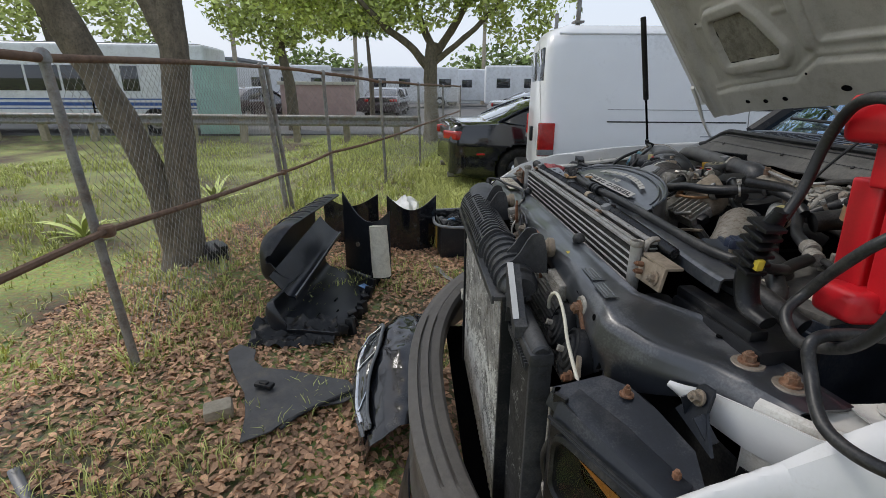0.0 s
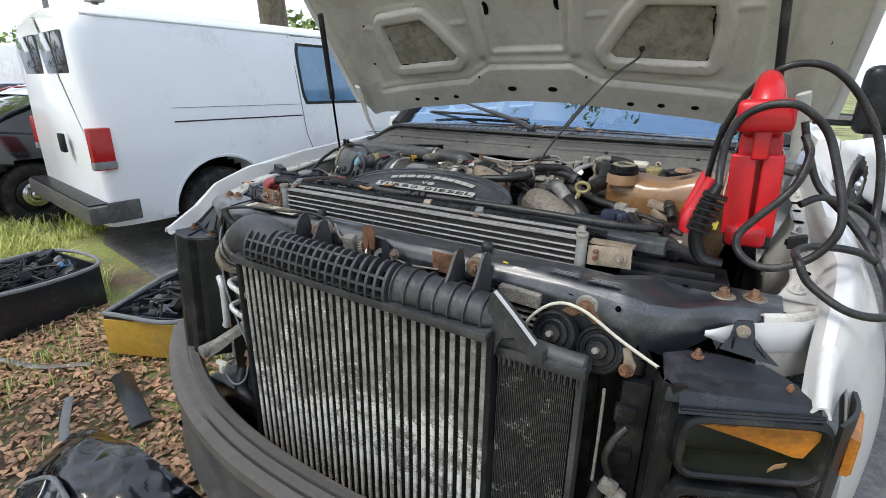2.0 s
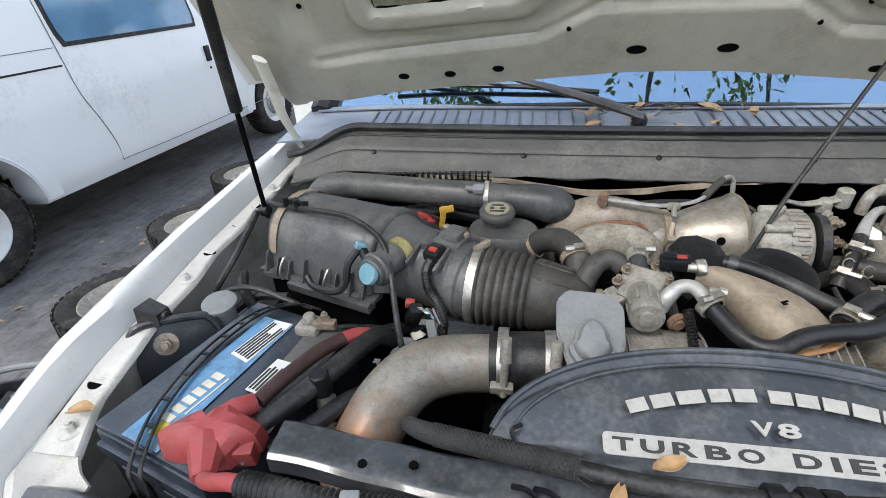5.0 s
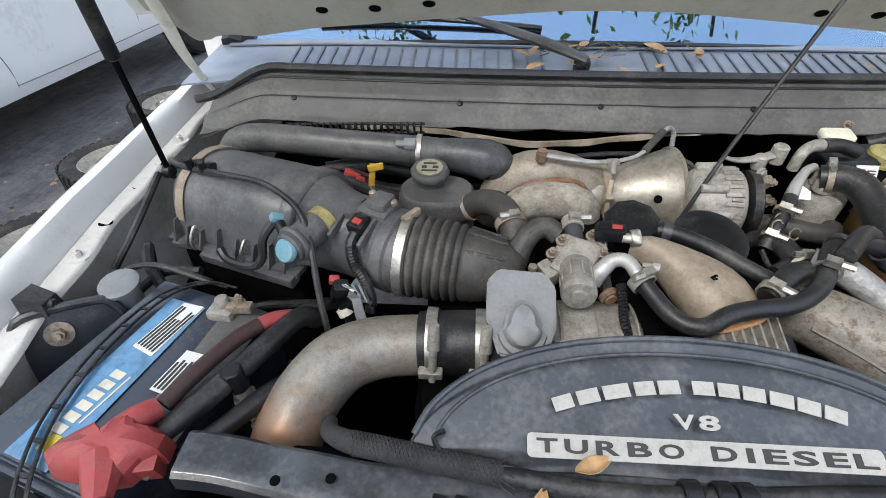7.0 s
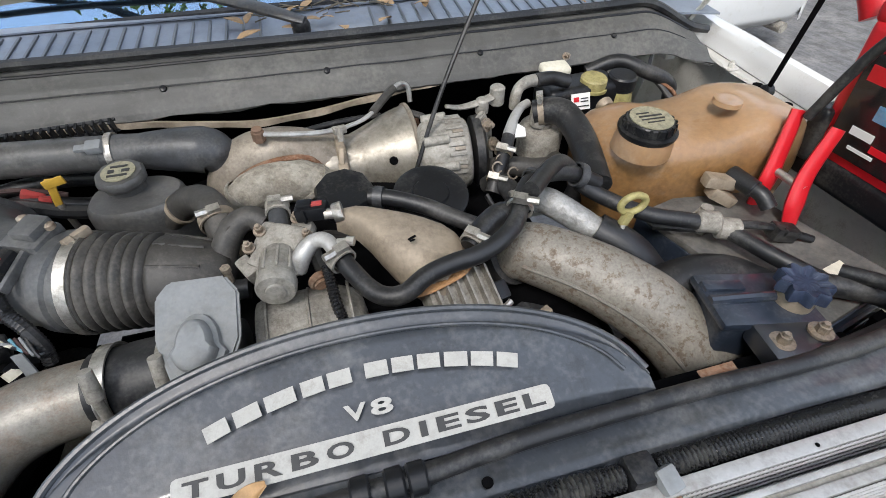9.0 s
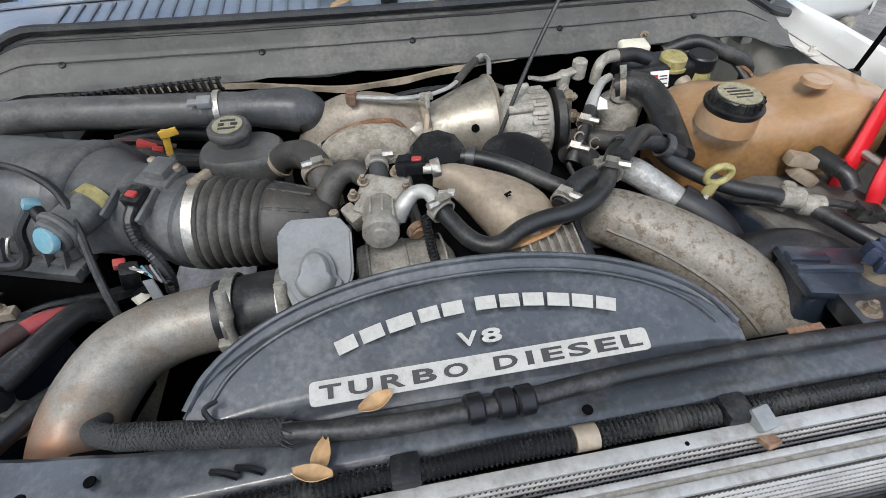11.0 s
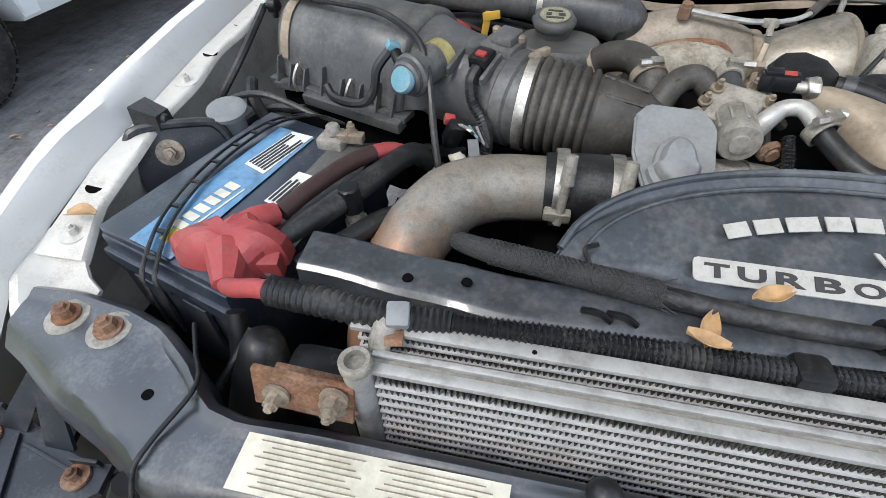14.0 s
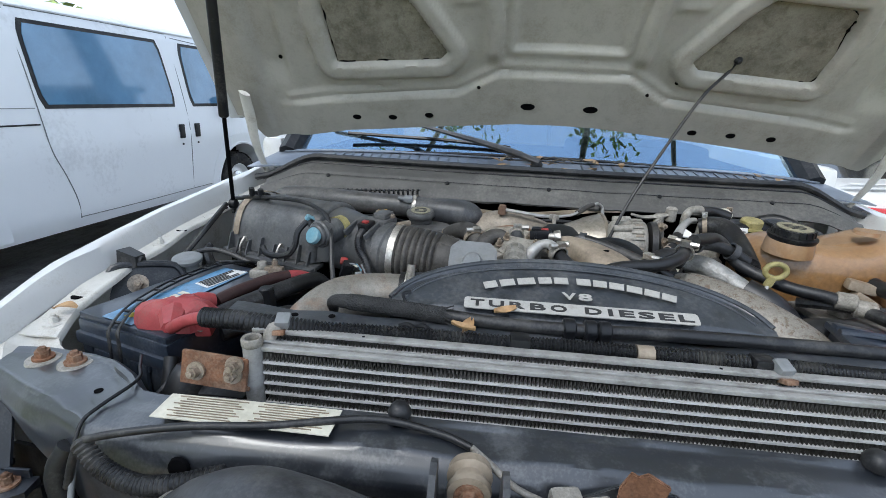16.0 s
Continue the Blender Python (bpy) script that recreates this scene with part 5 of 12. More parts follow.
# left charge pipe, its coupling hose and clamps
bm = B()
tube(bm, [(-0.455, 0.06, 0.95), (-0.458, 0.095, 1.06), (-0.445, 0.16, 1.125), (-0.41, 0.222, 1.155), (-0.36, 0.252, 1.163), (-0.285, 0.262, 1.166)], [0.04, 0.04, 0.042, 0.042, 0.04, 0.038], 24, 7)
part("charge_pipe", bm, PIPERUST, engine, "dull aluminium charge pipe elbow, lightly rusted")
bm = B()
tube(bm, [(-0.30, 0.262, 1.166), (-0.25, 0.263, 1.169), (-0.20, 0.262, 1.172), (-0.15, 0.26, 1.172)], [0.041, 0.042, 0.041, 0.043], 24, 5)
part("coupling_hose", bm, RUBBER, engine, "black rubber coupling hose")
for x in (-0.283, -0.222):
    clamp(engine, (x, 0.263, 1.168), (1, 0, 0.03), 0.043, 0.014, screw=False)
    bm = B()
    cyl(bm, (x + 0.004, 0.222, 1.215), (x + 0.002, 0.214, 1.155), 0.005, n=10)
    cyl(bm, (x + 0.004, 0.232, 1.235), (x + 0.004, 0.221, 1.205), 0.0065, 0.008, n=12)
    box(bm, (x, 0.217, 1.165), (0.03, 0.012, 0.014), (10, 0, 0), 0.003)
    part("clamp_bolt", bm, CAST, engine)

# grey plastic shield with a rounded boss
M = basis((-0.181, 0.205, 1.219), (1, -0.05, 0.02), (0.02, 0.095, 0.047))
bm = B()
slab(bm, [(-0.024, 0.0), (0.012, -0.004), (0.03, 0.006), (0.041, 0.035), (0.041, 0.085), (0.028, 0.104), (-0.028, 0.106), (-0.041, 0.09), (-0.04, 0.045)], 0.008, M, 0.0025)
shield = part("throttle_shield", bm, GREYP, engine, "grey plastic cover plate")
bm = B()
rr = []
for q, h in ((1.0, 0.0), (0.96, 0.007), (0.78, 0.009), (0.72, 0.018), (0.6, 0.021), (0.01, 0.021)):
    rr.append([M @ V(0.002 + q * 0.029 * math.cos(a) * (0.75 + 0.25 * (math.sin(a) < 0)), 0.032 + q * 0.034 * math.sin(a), h) for a in np.linspace(0, 2 * math.pi, 24, endpoint=False)])
rings(bm, rr)
part("boss", bm, GREYP, shield)

# air filter box: a deep rounded lid on a flange, its collar, cone and outlet
airbox = thing("air_filter_box", (-0.6, 0.55, 1.0), "dusty black plastic air filter box beside the battery", "filter box")
A0, AX, AY = V(-0.617, 0.444, 0), V(0.949, -0.316, 0), V(0.316, 0.949, 0)


def air(s, d, z):
    """A point of the filter box: s along it, d back from its front edge."""
    return A0 + AX * s + AY * d + V(0, 0, z)


def abox(bm, s, d, z, size, rot=(0, 0, 0), bev=0.003):
    box(bm, (0, 0, 0), size, m=basis(air(s, d, z), AX, AY) @ pose(0, 0, 0, *rot), bev=bev)


LIDP = spline([V(0, d, z) for d, z in ((-0.002, 1.158), (0.004, 1.185), (0.012, 1.218), (0.030, 1.248), (0.062, 1.264), (0.10, 1.268), (0.138, 1.256), (0.168, 1.232), (0.192, 1.195), (0.205, 1.155))], 3)
LIDP += [V(0, d, 1.15) for d in (0.16, 0.12, 0.08, 0.04)]


def lid_ring(s, k, round_to=0.0, c=(0.072, 1.192), r=0.068):
    """One ring of the lid, drawn in by k, or going over into the round outlet."""
    out = []
    for p in LIDP:
        q = V(0, 0.10 + (p.y - 0.10) * k, 1.16 + (p.z - 1.16) * k)
        if round_to:
            a = math.atan2(p.z - c[1], p.y - 0.095)
            q = q.lerp(V(0, c[0] + r * math.cos(a), c[1] + r * math.sin(a)), round_to)
        out.append(air(s, q.y, q.z))
    return out


bm = B()
rings(bm, [lid_ring(s, k) for s, k in ((-0.142, 0.70), (-0.139, 0.82), (-0.132, 0.91), (-0.118, 0.965), (-0.098, 0.99), (-0.05, 1.0), (0.02, 1.0), (0.078, 1.0), (0.081, 0.985), (0.085, 0.985), (0.087, 1.022), (0.106, 1.022), (0.109, 1.0), (0.112, 0.96))])
lid = part("lid", bm, AIRBOX, airbox)
bm = B()
rings(bm, [lid_ring(s, 0.94, w, r=r) for s, w, r in ((0.108, 0.0, 0.07), (0.116, 0.18, 0.07), (0.13, 0.5, 0.07), (0.145, 0.8, 0.07), (0.16, 0.96, 0.068), (0.175, 1.0, 0.065), (0.20, 1.0, 0.063))])
part("outlet_cone", bm, AIRBOX, airbox)
bm = B()
sheet(bm, lambda u, v: air(-0.118 + 0.016 * v + 0.004 * math.sin(u * 3), LIDP[int(3 + u * 17)].y, LIDP[int(3 + u * 17)].z * 1.0 + 0.0022), 17, 2, 0.0012)
part("pale_band", bm, BEIGE, lid, "pale worn paper band")
for s0 in (-0.088, -0.062):
    bm = B()
    abox(bm, s0, 0.05, 1.272, (0.016, 0.022, 0.016), (-20, 0, 8))
    cyl(bm, air(s0, 0.04, 1.272), air(s0 + 0.002, 0.036, 1.29), 0.007, 0.006, 12)
    part("hose_clip", bm, PLASTIC, lid)
bm = B()
abox(bm, -0.008, 0.002, 1.151, (0.262, 0.03, 0.010))
abox(bm, 0.03, -0.014, 1.144, (0.18, 0.022, 0.018), (8, 0, 0))
abox(bm, -0.10, -0.006, 1.149, (0.05, 0.02, 0.012), (0, 0, 12))
part("flange", bm, AIRBOX, airbox)
for i, s0 in enumerate((-0.118, -0.094, -0.066, -0.03, 0.005, 0.04, 0.072, 0.1)):
    bm = B()
    m = basis(air(s0, -0.008, 1.152), -AY, (0, 0, 1))
    slab(bm, [(-0.012, 0.0), (0.010, 0.0), (0.008, 0.006), (-0.004, 0.03 if i % 3 else 0.04), (-0.012, 0.03 if i % 3 else 0.04)], 0.003, m)
    part("rib", bm, AIRBOX, airbox)
for s0 in (-0.082, 0.02):
    bm = B()
    tube(bm, [air(s0, -0.012, 1.145), air(s0, -0.014, 1.165), air(s0 + 0.004, -0.002, 1.186), air(s0 + 0.006, 0.003, 1.176)], 0.0028, 6, 4)
    part("clip", bm, STEEL, airbox)
bm = B()
abox(bm, -0.01, 0.10, 1.075, (0.25, 0.20, 0.15), bev=0.02)
part("lower_case", bm, DARKIN, airbox)
# outlet barrel with the air sensor on top
P0, P1 = V(-0.452, 0.464, 1.191), V(-0.336, 0.413, 1.190)
ax = (P1 - P0).normalized()
bm = B()
lathe(bm, [(0.060, -0.02), (0.0615, 0.02), (0.0605, 0.07), (0.0605, 0.10), (0.0645, 0.103), (0.0645, 0.12), (0.060, 0.123), (0.059, 0.14)], P0, ax, 36)
part("outlet_barrel", bm, AIRBOX, airbox)
for w in (0.35, 0.75):
    bm = B()
    box(bm, (0, 0, 0), (0.006, 0.05, 0.012), m=basis(P0.lerp(P1, w) + V(-0.02, -0.035, 0.052), ax, (0.3, 0.9, 0.35)), bev=0.002)
    part("barrel_rib", bm, AIRBOX, airbox)
bm = B()
M = basis(V(-0.376, 0.437, 1.252), ax, (0.3, 0.95, 0.1))
box(bm, (0, 0, 0), (0.05, 0.046, 0.018), m=M, bev=0.005)
box(bm, (0, 0, 0), (0.03, 0.034, 0.014), m=M @ pose(0.004, 0.004, 0.013), bev=0.004)
box(bm, (0, 0, 0), (0.022, 0.03, 0.02), m=M @ pose(-0.03, -0.018, -0.002, 0, 0, 15), bev=0.003)
part("airflow_sensor", bm, AIRBOX, airbox)
for dx, dy in ((-0.02, 0.018), (0.02, 0.012)):
    bm = B()
    lathe(bm, [(0.006, 0.0), (0.006, 0.006), (0.003, 0.008)], M @ V(dx, dy, 0.008), M.to_3x3() @ V(0, 0, 1), 10)
    part("sensor_screw", bm, BOLTM, airbox)
bm = B()
box(bm, (0, 0, 0), (0.026, 0.028, 0.017), m=basis(V(-0.398, 0.402, 1.250), ax, (0.5, 0.85, 0.2)), bev=0.003)
part("sensor_plug", bm, PLASTIC, airbox)
bm = B()
box(bm, (0, 0, 0), (0.013, 0.009, 0.004), m=basis(V(-0.399, 0.396, 1.2595), ax, (0.5, 0.85, 0.2)), bev=0.001)
part("red_tab", bm, FADERED, airbox, "faded red locking tab")
# bellows: six rounded folds, then a long taper
bm = B()
dirb = V(0.155, -0.028, -0.004).normalized()
prof = [(0.0615, 0.0), (0.0625, 0.014), (0.060, 0.017)]
for i in range(6):
    r, h = 0.0635 - 0.0009 * i, 0.018 + 0.0128 * i
    prof += [(r - 0.0065, h), (r - 0.001, h + 0.0022), (r, h + 0.0052), (r - 0.0012, h + 0.0085), (r - 0.0062, h + 0.011)]
prof += [(0.0545, 0.096), (0.0565, 0.101), (0.0535, 0.107), (0.0555, 0.112), (0.052, 0.119), (0.0525, 0.124), (0.0495, 0.131), (0.048, 0.142), (0.043, 0.155), (0.037, 0.172), (0.03, 0.18)]
lathe(bm, prof, P1 - dirb * 0.004, dirb, 44)
bel = part("bellows", bm, BELLOW, airbox, "dusty corrugated intake bellows", smooth=50)
for a0 in (0.9, 1.5, 2.1):
    bm = B()
    x, y, z = frame_of(dirb)
    tube(bm, [P1 + dirb * (0.093 + 0.014 * k) + (x * math.cos(a0) + y * math.sin(a0)) * (0.0555 - 0.0022 * k) for k in range(5)], 0.0022, 6, 3)
    part("long_rib", bm, BELLOW, bel)
clamp(airbox, P1 + dirb * 0.004, dirb, 0.0622, 0.013, screw=False)
bm = B()
box(bm, (0, 0, 0), (0.022, 0.012, 0.010), m=basis(V(-0.323, 0.430, 1.252), (0.6, 0.8, 0), (0, 0, 1)), bev=0.003)
cyl(bm, (-0.330, 0.420, 1.253), (-0.336, 0.412, 1.253), 0.006, n=8)
part("clamp_screw", bm, BEIGE, airbox)
# vacuum gauge with a teal face, its plug and lead
bm = B()
cyl(bm, (-0.462, 0.415, 1.2355), (-0.4905, 0.360, 1.2335), 0.024, 0.023, 28, 0.003)
lathe(bm, [(0.025, 0.0), (0.028, 0.003), (0.028, 0.007), (0.025, 0.010)], (-0.482, 0.376, 1.234), (-0.035, -0.065, 0), 28)
part("restriction_gauge", bm, AIRBOX, airbox)
bm = B()
cyl(bm, (-0.455, 0.426, 1.236), (-0.463, 0.412, 1.2354), 0.0262, n=28)
part("gauge_label", bm, DIPY, airbox, "yellowed gauge label")
bm = B()
lathe(bm, [(0.0172, -0.002), (0.0172, 0.003), (0.0155, 0.006), (0.001, 0.0065)], (-0.4915, 0.357, 1.2345), (-0.42, -0.78, 0.42), 24)
part("gauge_face", bm, TEAL, airbox, "pale teal gauge window")
bm = B()
tube(bm, [(-0.512, 0.398, 1.250), (-0.504, 0.388, 1.244), (-0.49, 0.384, 1.238)], 0.008, 10, 4)
part("gauge_port", bm, PLASTIC, airbox)
bm = B()
box(bm, (-0.516, 0.402, 1.256), (0.018, 0.013, 0.012), (20, 30, 35), 0.003)
part("teal_plug", bm, TEAL, airbox)
bm = B()
tube(bm, [(-0.520, 0.398, 1.252), (-0.535, 0.385, 1.232), (-0.540, 0.378, 1.205), (-0.555, 0.378, 1.185), (-0.585, 0.388, 1.176), (-0.612, 0.402, 1.175), (-0.625, 0.414, 1.184)], 0.0065, 8, 6)
part("sensor_lead", bm, RUBBER, airbox)
bm = B()
tube(bm, [(-0.775, 0.58, 1.21), (-0.765, 0.575, 1.245), (-0.735, 0.545, 1.256), (-0.695, 0.515, 1.268), (-0.62, 0.483, 1.276), (-0.555, 0.46, 1.278), (-0.51, 0.432, 1.272), (-0.478, 0.40, 1.262), (-0.46, 0.365, 1.235), (-0.448, 0.33, 1.195), (-0.435, 0.30, 1.15), (-0.42, 0.28, 1.10)], 0.0048, 8, 8)
part("breather_hose", bm, RUBBER, airbox, "thin black hose over the box")
bm = B()
tube(bm, [(-0.402, 0.392, 1.243), (-0.408, 0.378, 1.23), (-0.402, 0.362, 1.21), (-0.388, 0.35, 1.195), (-0.378, 0.34, 1.17), (-0.38, 0.335, 1.145)], 0.0075, 8, 6, ripple=0.001, pitch=0.005)
part("sensor_conduit", bm, RUBBER, airbox)
bm = B()
box(bm, (-0.424, 0.345, 1.172), (0.022, 0.02, 0.04), (20, 15, 20), 0.004)
cyl(bm, (-0.415, 0.335, 1.155), (-0.408, 0.328, 1.13), 0.011, 0.009, 14)
part("wiring_plug", bm, PLASTIC, airbox)
bm = B()
box(bm, (-0.430, 0.349, 1.19), (0.014, 0.011, 0.012), (20, 15, 20), 0.002)
part("red_clip", bm, FADERED, airbox)
bm = B()
cyl(bm, (-0.418, 0.332, 1.152), (-0.413, 0.328, 1.143), 0.0115, n=16)
part("pale_ring", bm, CREAM, airbox)
for i in range(7):
    bm = B()
    tube(bm, [(-0.418 + 0.005 * i, 0.342, 1.188), (-0.405 + 0.005 * i, 0.334 - 0.002 * i, 1.19 - 0.003 * i), (-0.392 + 0.003 * i, 0.338, 1.18 - 0.003 * i), (-0.384, 0.345, 1.185)], 0.0019, 6, 4)
    part("thin_wire", bm, (GREYP, CREAM, RUBBER, TEAL, OLDRED, GREYP, RUBBER)[i], airbox)
bm = B()
slab(bm, [(0, 0), (0.014, 0.002), (0.02, -0.028), (0.012, -0.05), (0.004, -0.03)], 0.002, basis((-0.402, 0.325, 1.178), (1, -0.2, 0.1), (0, 0.3, 1)))
part("pale_tape", bm, GREYP, airbox, "pale torn tape")

# dark intake duct along the cowl, with its soft end
bm = B()
tube(bm, [(-0.72, 0.672, 1.20), (-0.69, 0.682, 1.232), (-0.64, 0.684, 1.240), (-0.5, 0.668, 1.240), (-0.345, 0.652, 1.238)], [0.02, 0.026, 0.027, 0.027, 0.027], 18, 6)
duct = part("cowl_duct", bm, DUSTY, engine, "long dusty black duct")
bm = B()
tube(bm, [(-0.352, 0.652, 1.238), (-0.325, 0.650, 1.236), (-0.30, 0.648, 1.236), (-0.25, 0.645, 1.232), (-0.215, 0.642, 1.228), (-0.198, 0.64, 1.22), (-0.193, 0.64, 1.19)], [0.028, 0.029, 0.027, 0.034, 0.037, 0.034, 0.02], 20, 6)
part("duct_end", bm, TANKP, duct)
bm = B()
box(bm, (-0.352, 0.63, 1.262), (0.022, 0.02, 0.012), (15, 0, 0), 0.003)
box(bm, (-0.368, 0.628, 1.263), (0.018, 0.012, 0.006), (15, 0, 0), 0.002)
part("duct_clip", bm, GREYP, duct)
clamp(engine, (-0.338, 0.651, 1.2375), (1, 0, -0.03), 0.0285, 0.009, screw=False)
TRAY = [(-0.60 + 0.0125 * i, 0.712 - 0.004 * i * 0.3, 1.246 + 0.0009 * i) for i in range(22)]
bm = B()
for p in TRAY:
    box(bm, p, (0.0035, 0.012, 0.022), (20, 0, 0))
for dz in (-0.009, 0.009):
    tube(bm, [V(*p) + V(0, 0.002, dz) for p in TRAY[::7] + TRAY[-1:]], 0.0025, 6, 3)
part("harness_tray", bm, PLASTIC, engine, "slotted black harness channel")

# power steering reservoir
psr = thing("steering_fluid_reservoir", (-0.308, 0.58, 1.1), "dusty black power steering fluid reservoir", "reservoir")
bm = B()
rr = []
for z, k in ((1.09, 0.92), (1.10, 0.97), (1.19, 1.0), (1.205, 1.0), (1.214, 0.97), (1.219, 0.90), (1.220, 0.5)):
    rr.append([V(-0.304 + k * (0.060 + 0.010 * (math.cos(a) > 0)) * math.copysign(abs(math.cos(a)) ** 0.8, math.cos(a)), 0.555 + k * 0.050 * math.copysign(abs(math.sin(a)) ** 0.8, math.sin(a)), z + 0.006 * (math.cos(a) > 0.3) * 0) for a in np.linspace(0, 2 * math.pi, 36, endpoint=False)])
rings(bm, rr)
part("body", bm, DUSTY, psr)
bm = B()
lathe(bm, [(0.026, -0.012), (0.027, 0.004), (0.031, 0.006), (0.0335, 0.010), (0.0335, 0.017), (0.030, 0.0215), (0.001, 0.022)], (-0.312, 0.572, 1.228), (0, -0.12, 1), 10)
part("cap", bm, DUSTY, psr)
bm = B()
lathe(bm, [(0.0225, 0), (0.0225, 0.0012), (0.001, 0.0012)], (-0.312, 0.5695, 1.2499), (0, -0.12, 1), 24)
part("cap_print", bm, CAPLAB, psr, "worn yellow cap printing")
bars(psr, "cap_mark", INK, [(0, 0.010, 0.022, 0.004), (-0.009, 0, 0.008, 0.007), (0.010, 0.0, 0.010, 0.006), (0, -0.010, 0.026, 0.004)], basis((-0.312, 0.5693, 1.2514), (1, 0, 0), (0, 1, 0.12)))
bm = B()
cyl(bm, (-0.262, 0.530, 1.185), (-0.245, 0.527, 1.2), 0.02, n=18)
tube(bm, [(-0.25, 0.528, 1.195), (-0.228, 0.522, 1.214), (-0.20, 0.50, 1.226), (-0.182, 0.468, 1.226), (-0.175, 0.44, 1.212), (-0.173, 0.425, 1.18)], [0.0195, 0.021, 0.0215, 0.021, 0.020, 0.019], 16, 6)
part("return_hose", bm, BELLOW, psr, "dusty return hose")
clamp(psr, (-0.243, 0.527, 1.20), (0.8, -0.2, 0.6), 0.0205, 0.006, BEIGE, screw=False)
for p, d in (((-0.180, 0.455, 1.222), (0.25, -0.8, -0.3)), ((-0.1735, 0.428, 1.19), (0.05, -0.4, -0.9))):
    clamp(psr, p, d, 0.0212, 0.012, BEIGE)

# yellow pull of the oil stick by the reservoir, with red and yellow bits
dip = thing("oil_dipstick", (-0.385, 0.66, 1.1), "small yellow pull handle of a dipstick", "dipstick")
bm = B()
box(bm, (-0.418, 0.598, 1.215), (0.011, 0.005, 0.046), (0, 8, 12), 0.002)
box(bm, (-0.410, 0.597, 1.232), (0.028, 0.005, 0.013), (0, -8, 12), 0.002)
part("handle", bm, GOLD, dip)
bm = B()
cyl(bm, (-0.420, 0.598, 1.195), (-0.40, 0.59, 1.02), 0.005, n=8)
part("stem", bm, STEEL, dip)
bm = B()
box(bm, (-0.462, 0.625, 1.198), (0.03, 0.014, 0.018), (10, 25, 10), 0.004)
box(bm, (-0.448, 0.615, 1.185), (0.016, 0.012, 0.03), (0, 20, 20), 0.003)
box(bm, (-0.535, 0.615, 1.19), (0.022, 0.010, 0.012), (0, -20, 10), 0.003)
part("red_hose_clip", bm, FADERED, engine, "red plug among the hoses")
for a in (((-0.56, 0.60, 1.17), (-0.48, 0.62, 1.19), (-0.40, 0.63, 1.165), (-0.30, 0.65, 1.15)), ((-0.52, 0.66, 1.19), (-0.44, 0.68, 1.19), (-0.34, 0.67, 1.18)), ((-0.24, 0.66, 1.13), (-0.2, 0.62, 1.14), (-0.18, 0.56, 1.15))):
    bm = B()
    tube(bm, a, 0.014, 10, 6)
    part("dark_hose", bm, RUBBER, engine)

# turbocharger behind: steel shield cone, wrapped pipes, oil line
turbo = thing("turbocharger", (-0.03, 0.64, 1.08), "brown heat-stained turbocharger with a steel shield", "turbocharger")
bm = B()
lathe(bm, [(0.036, -0.045), (0.047, -0.03), (0.0505, 0.0), (0.050, 0.035), (0.055, 0.05), (0.064, 0.075), (0.074, 0.10), (0.081, 0.122), (0.084, 0.136), (0.081, 0.140), (0.055, 0.142)], (-0.02, 0.632, 1.168), (1, 0.05, 0.0), 40)
for v in bm.verts:
    v.co += noise.noise_vector(v.co * 22) * 0.0025
tshield = part("shield_cone", bm, SHIELDM, turbo, "bronzed steel shield")
bm = B()
lathe(bm, [(0.084, 0.0), (0.087, 0.002), (0.087, 0.007), (0.083, 0.009)], (0.113, 0.639, 1.168), (1, 0.05, 0), 40, cap=False)
part("rolled_edge", bm, HEATSHIELD, tshield)
bm = B()
cyl(bm, (0.0762, 0.5705, 1.2005), (0.0766, 0.5675, 1.2017), 0.007, n=14)
part("shield_hole", bm, DARKIN, tshield)
bm = B()
tube(bm, [(-0.01, 0.634, 1.172), (-0.05, 0.636, 1.192), (-0.09, 0.640, 1.204), (-0.13, 0.642, 1.203), (-0.165, 0.64, 1.188), (-0.186, 0.632, 1.158), (-0.19, 0.62, 1.11)], [0.046, 0.044, 0.042, 0.042, 0.042, 0.041, 0.038], 24, 7)
for v in bm.verts:
    v.co += noise.noise_vector(v.co * 30) * 0.002
part("up_pipe", bm, HEATSHIELD, turbo)
bm = B()
tube(bm, [(-0.038, 0.578, 1.145), (-0.045, 0.575, 1.172), (-0.068, 0.572, 1.187), (-0.10, 0.570, 1.192), (-0.135, 0.569, 1.188), (-0.16, 0.568, 1.172), (-0.168, 0.566, 1.14)], [0.028, 0.031, 0.032, 0.032, 0.032, 0.031, 0.028], 22, 7)
for v in bm.verts:
    v.co += noise.noise_vector(v.co * 45) * 0.0022
wrapped = part("wrapped_pipe", bm, WRAP, turbo, "pale crusty wrapped exhaust elbow")
bm = B()
tube(bm, [(-0.175, 0.585, 1.175), (-0.165, 0.588, 1.199), (-0.13, 0.590, 1.215), (-0.09, 0.592, 1.220), (-0.055, 0.592, 1.215), (-0.035, 0.59, 1.195)], 0.005, 8, 6, flat=0.7)
part("flange_edge", bm, RUST, wrapped, "rusty flange edge")
for x in (-0.158, -0.058):
    clamp(turbo, (x, 0.571, 1.176 if x < -0.1 else 1.182), (0.6 if x < -0.1 else -0.6, 0, 0.8), 0.0325, 0.008, WRAP, screw=False)
bm = B()
lathe(bm, [(0.053, -0.008), (0.0565, -0.006), (0.0565, 0.006), (0.053, 0.008)], (-0.004, 0.633, 1.168), (1, 0.05, 0), 36, cap=False)
box(bm, (-0.004, 0.578, 1.19), (0.016, 0.014, 0.03), (25, 0, 0), 0.003)
part("band_clamp", bm, BEIGE, turbo, "dusty band clamp")
bm = B()
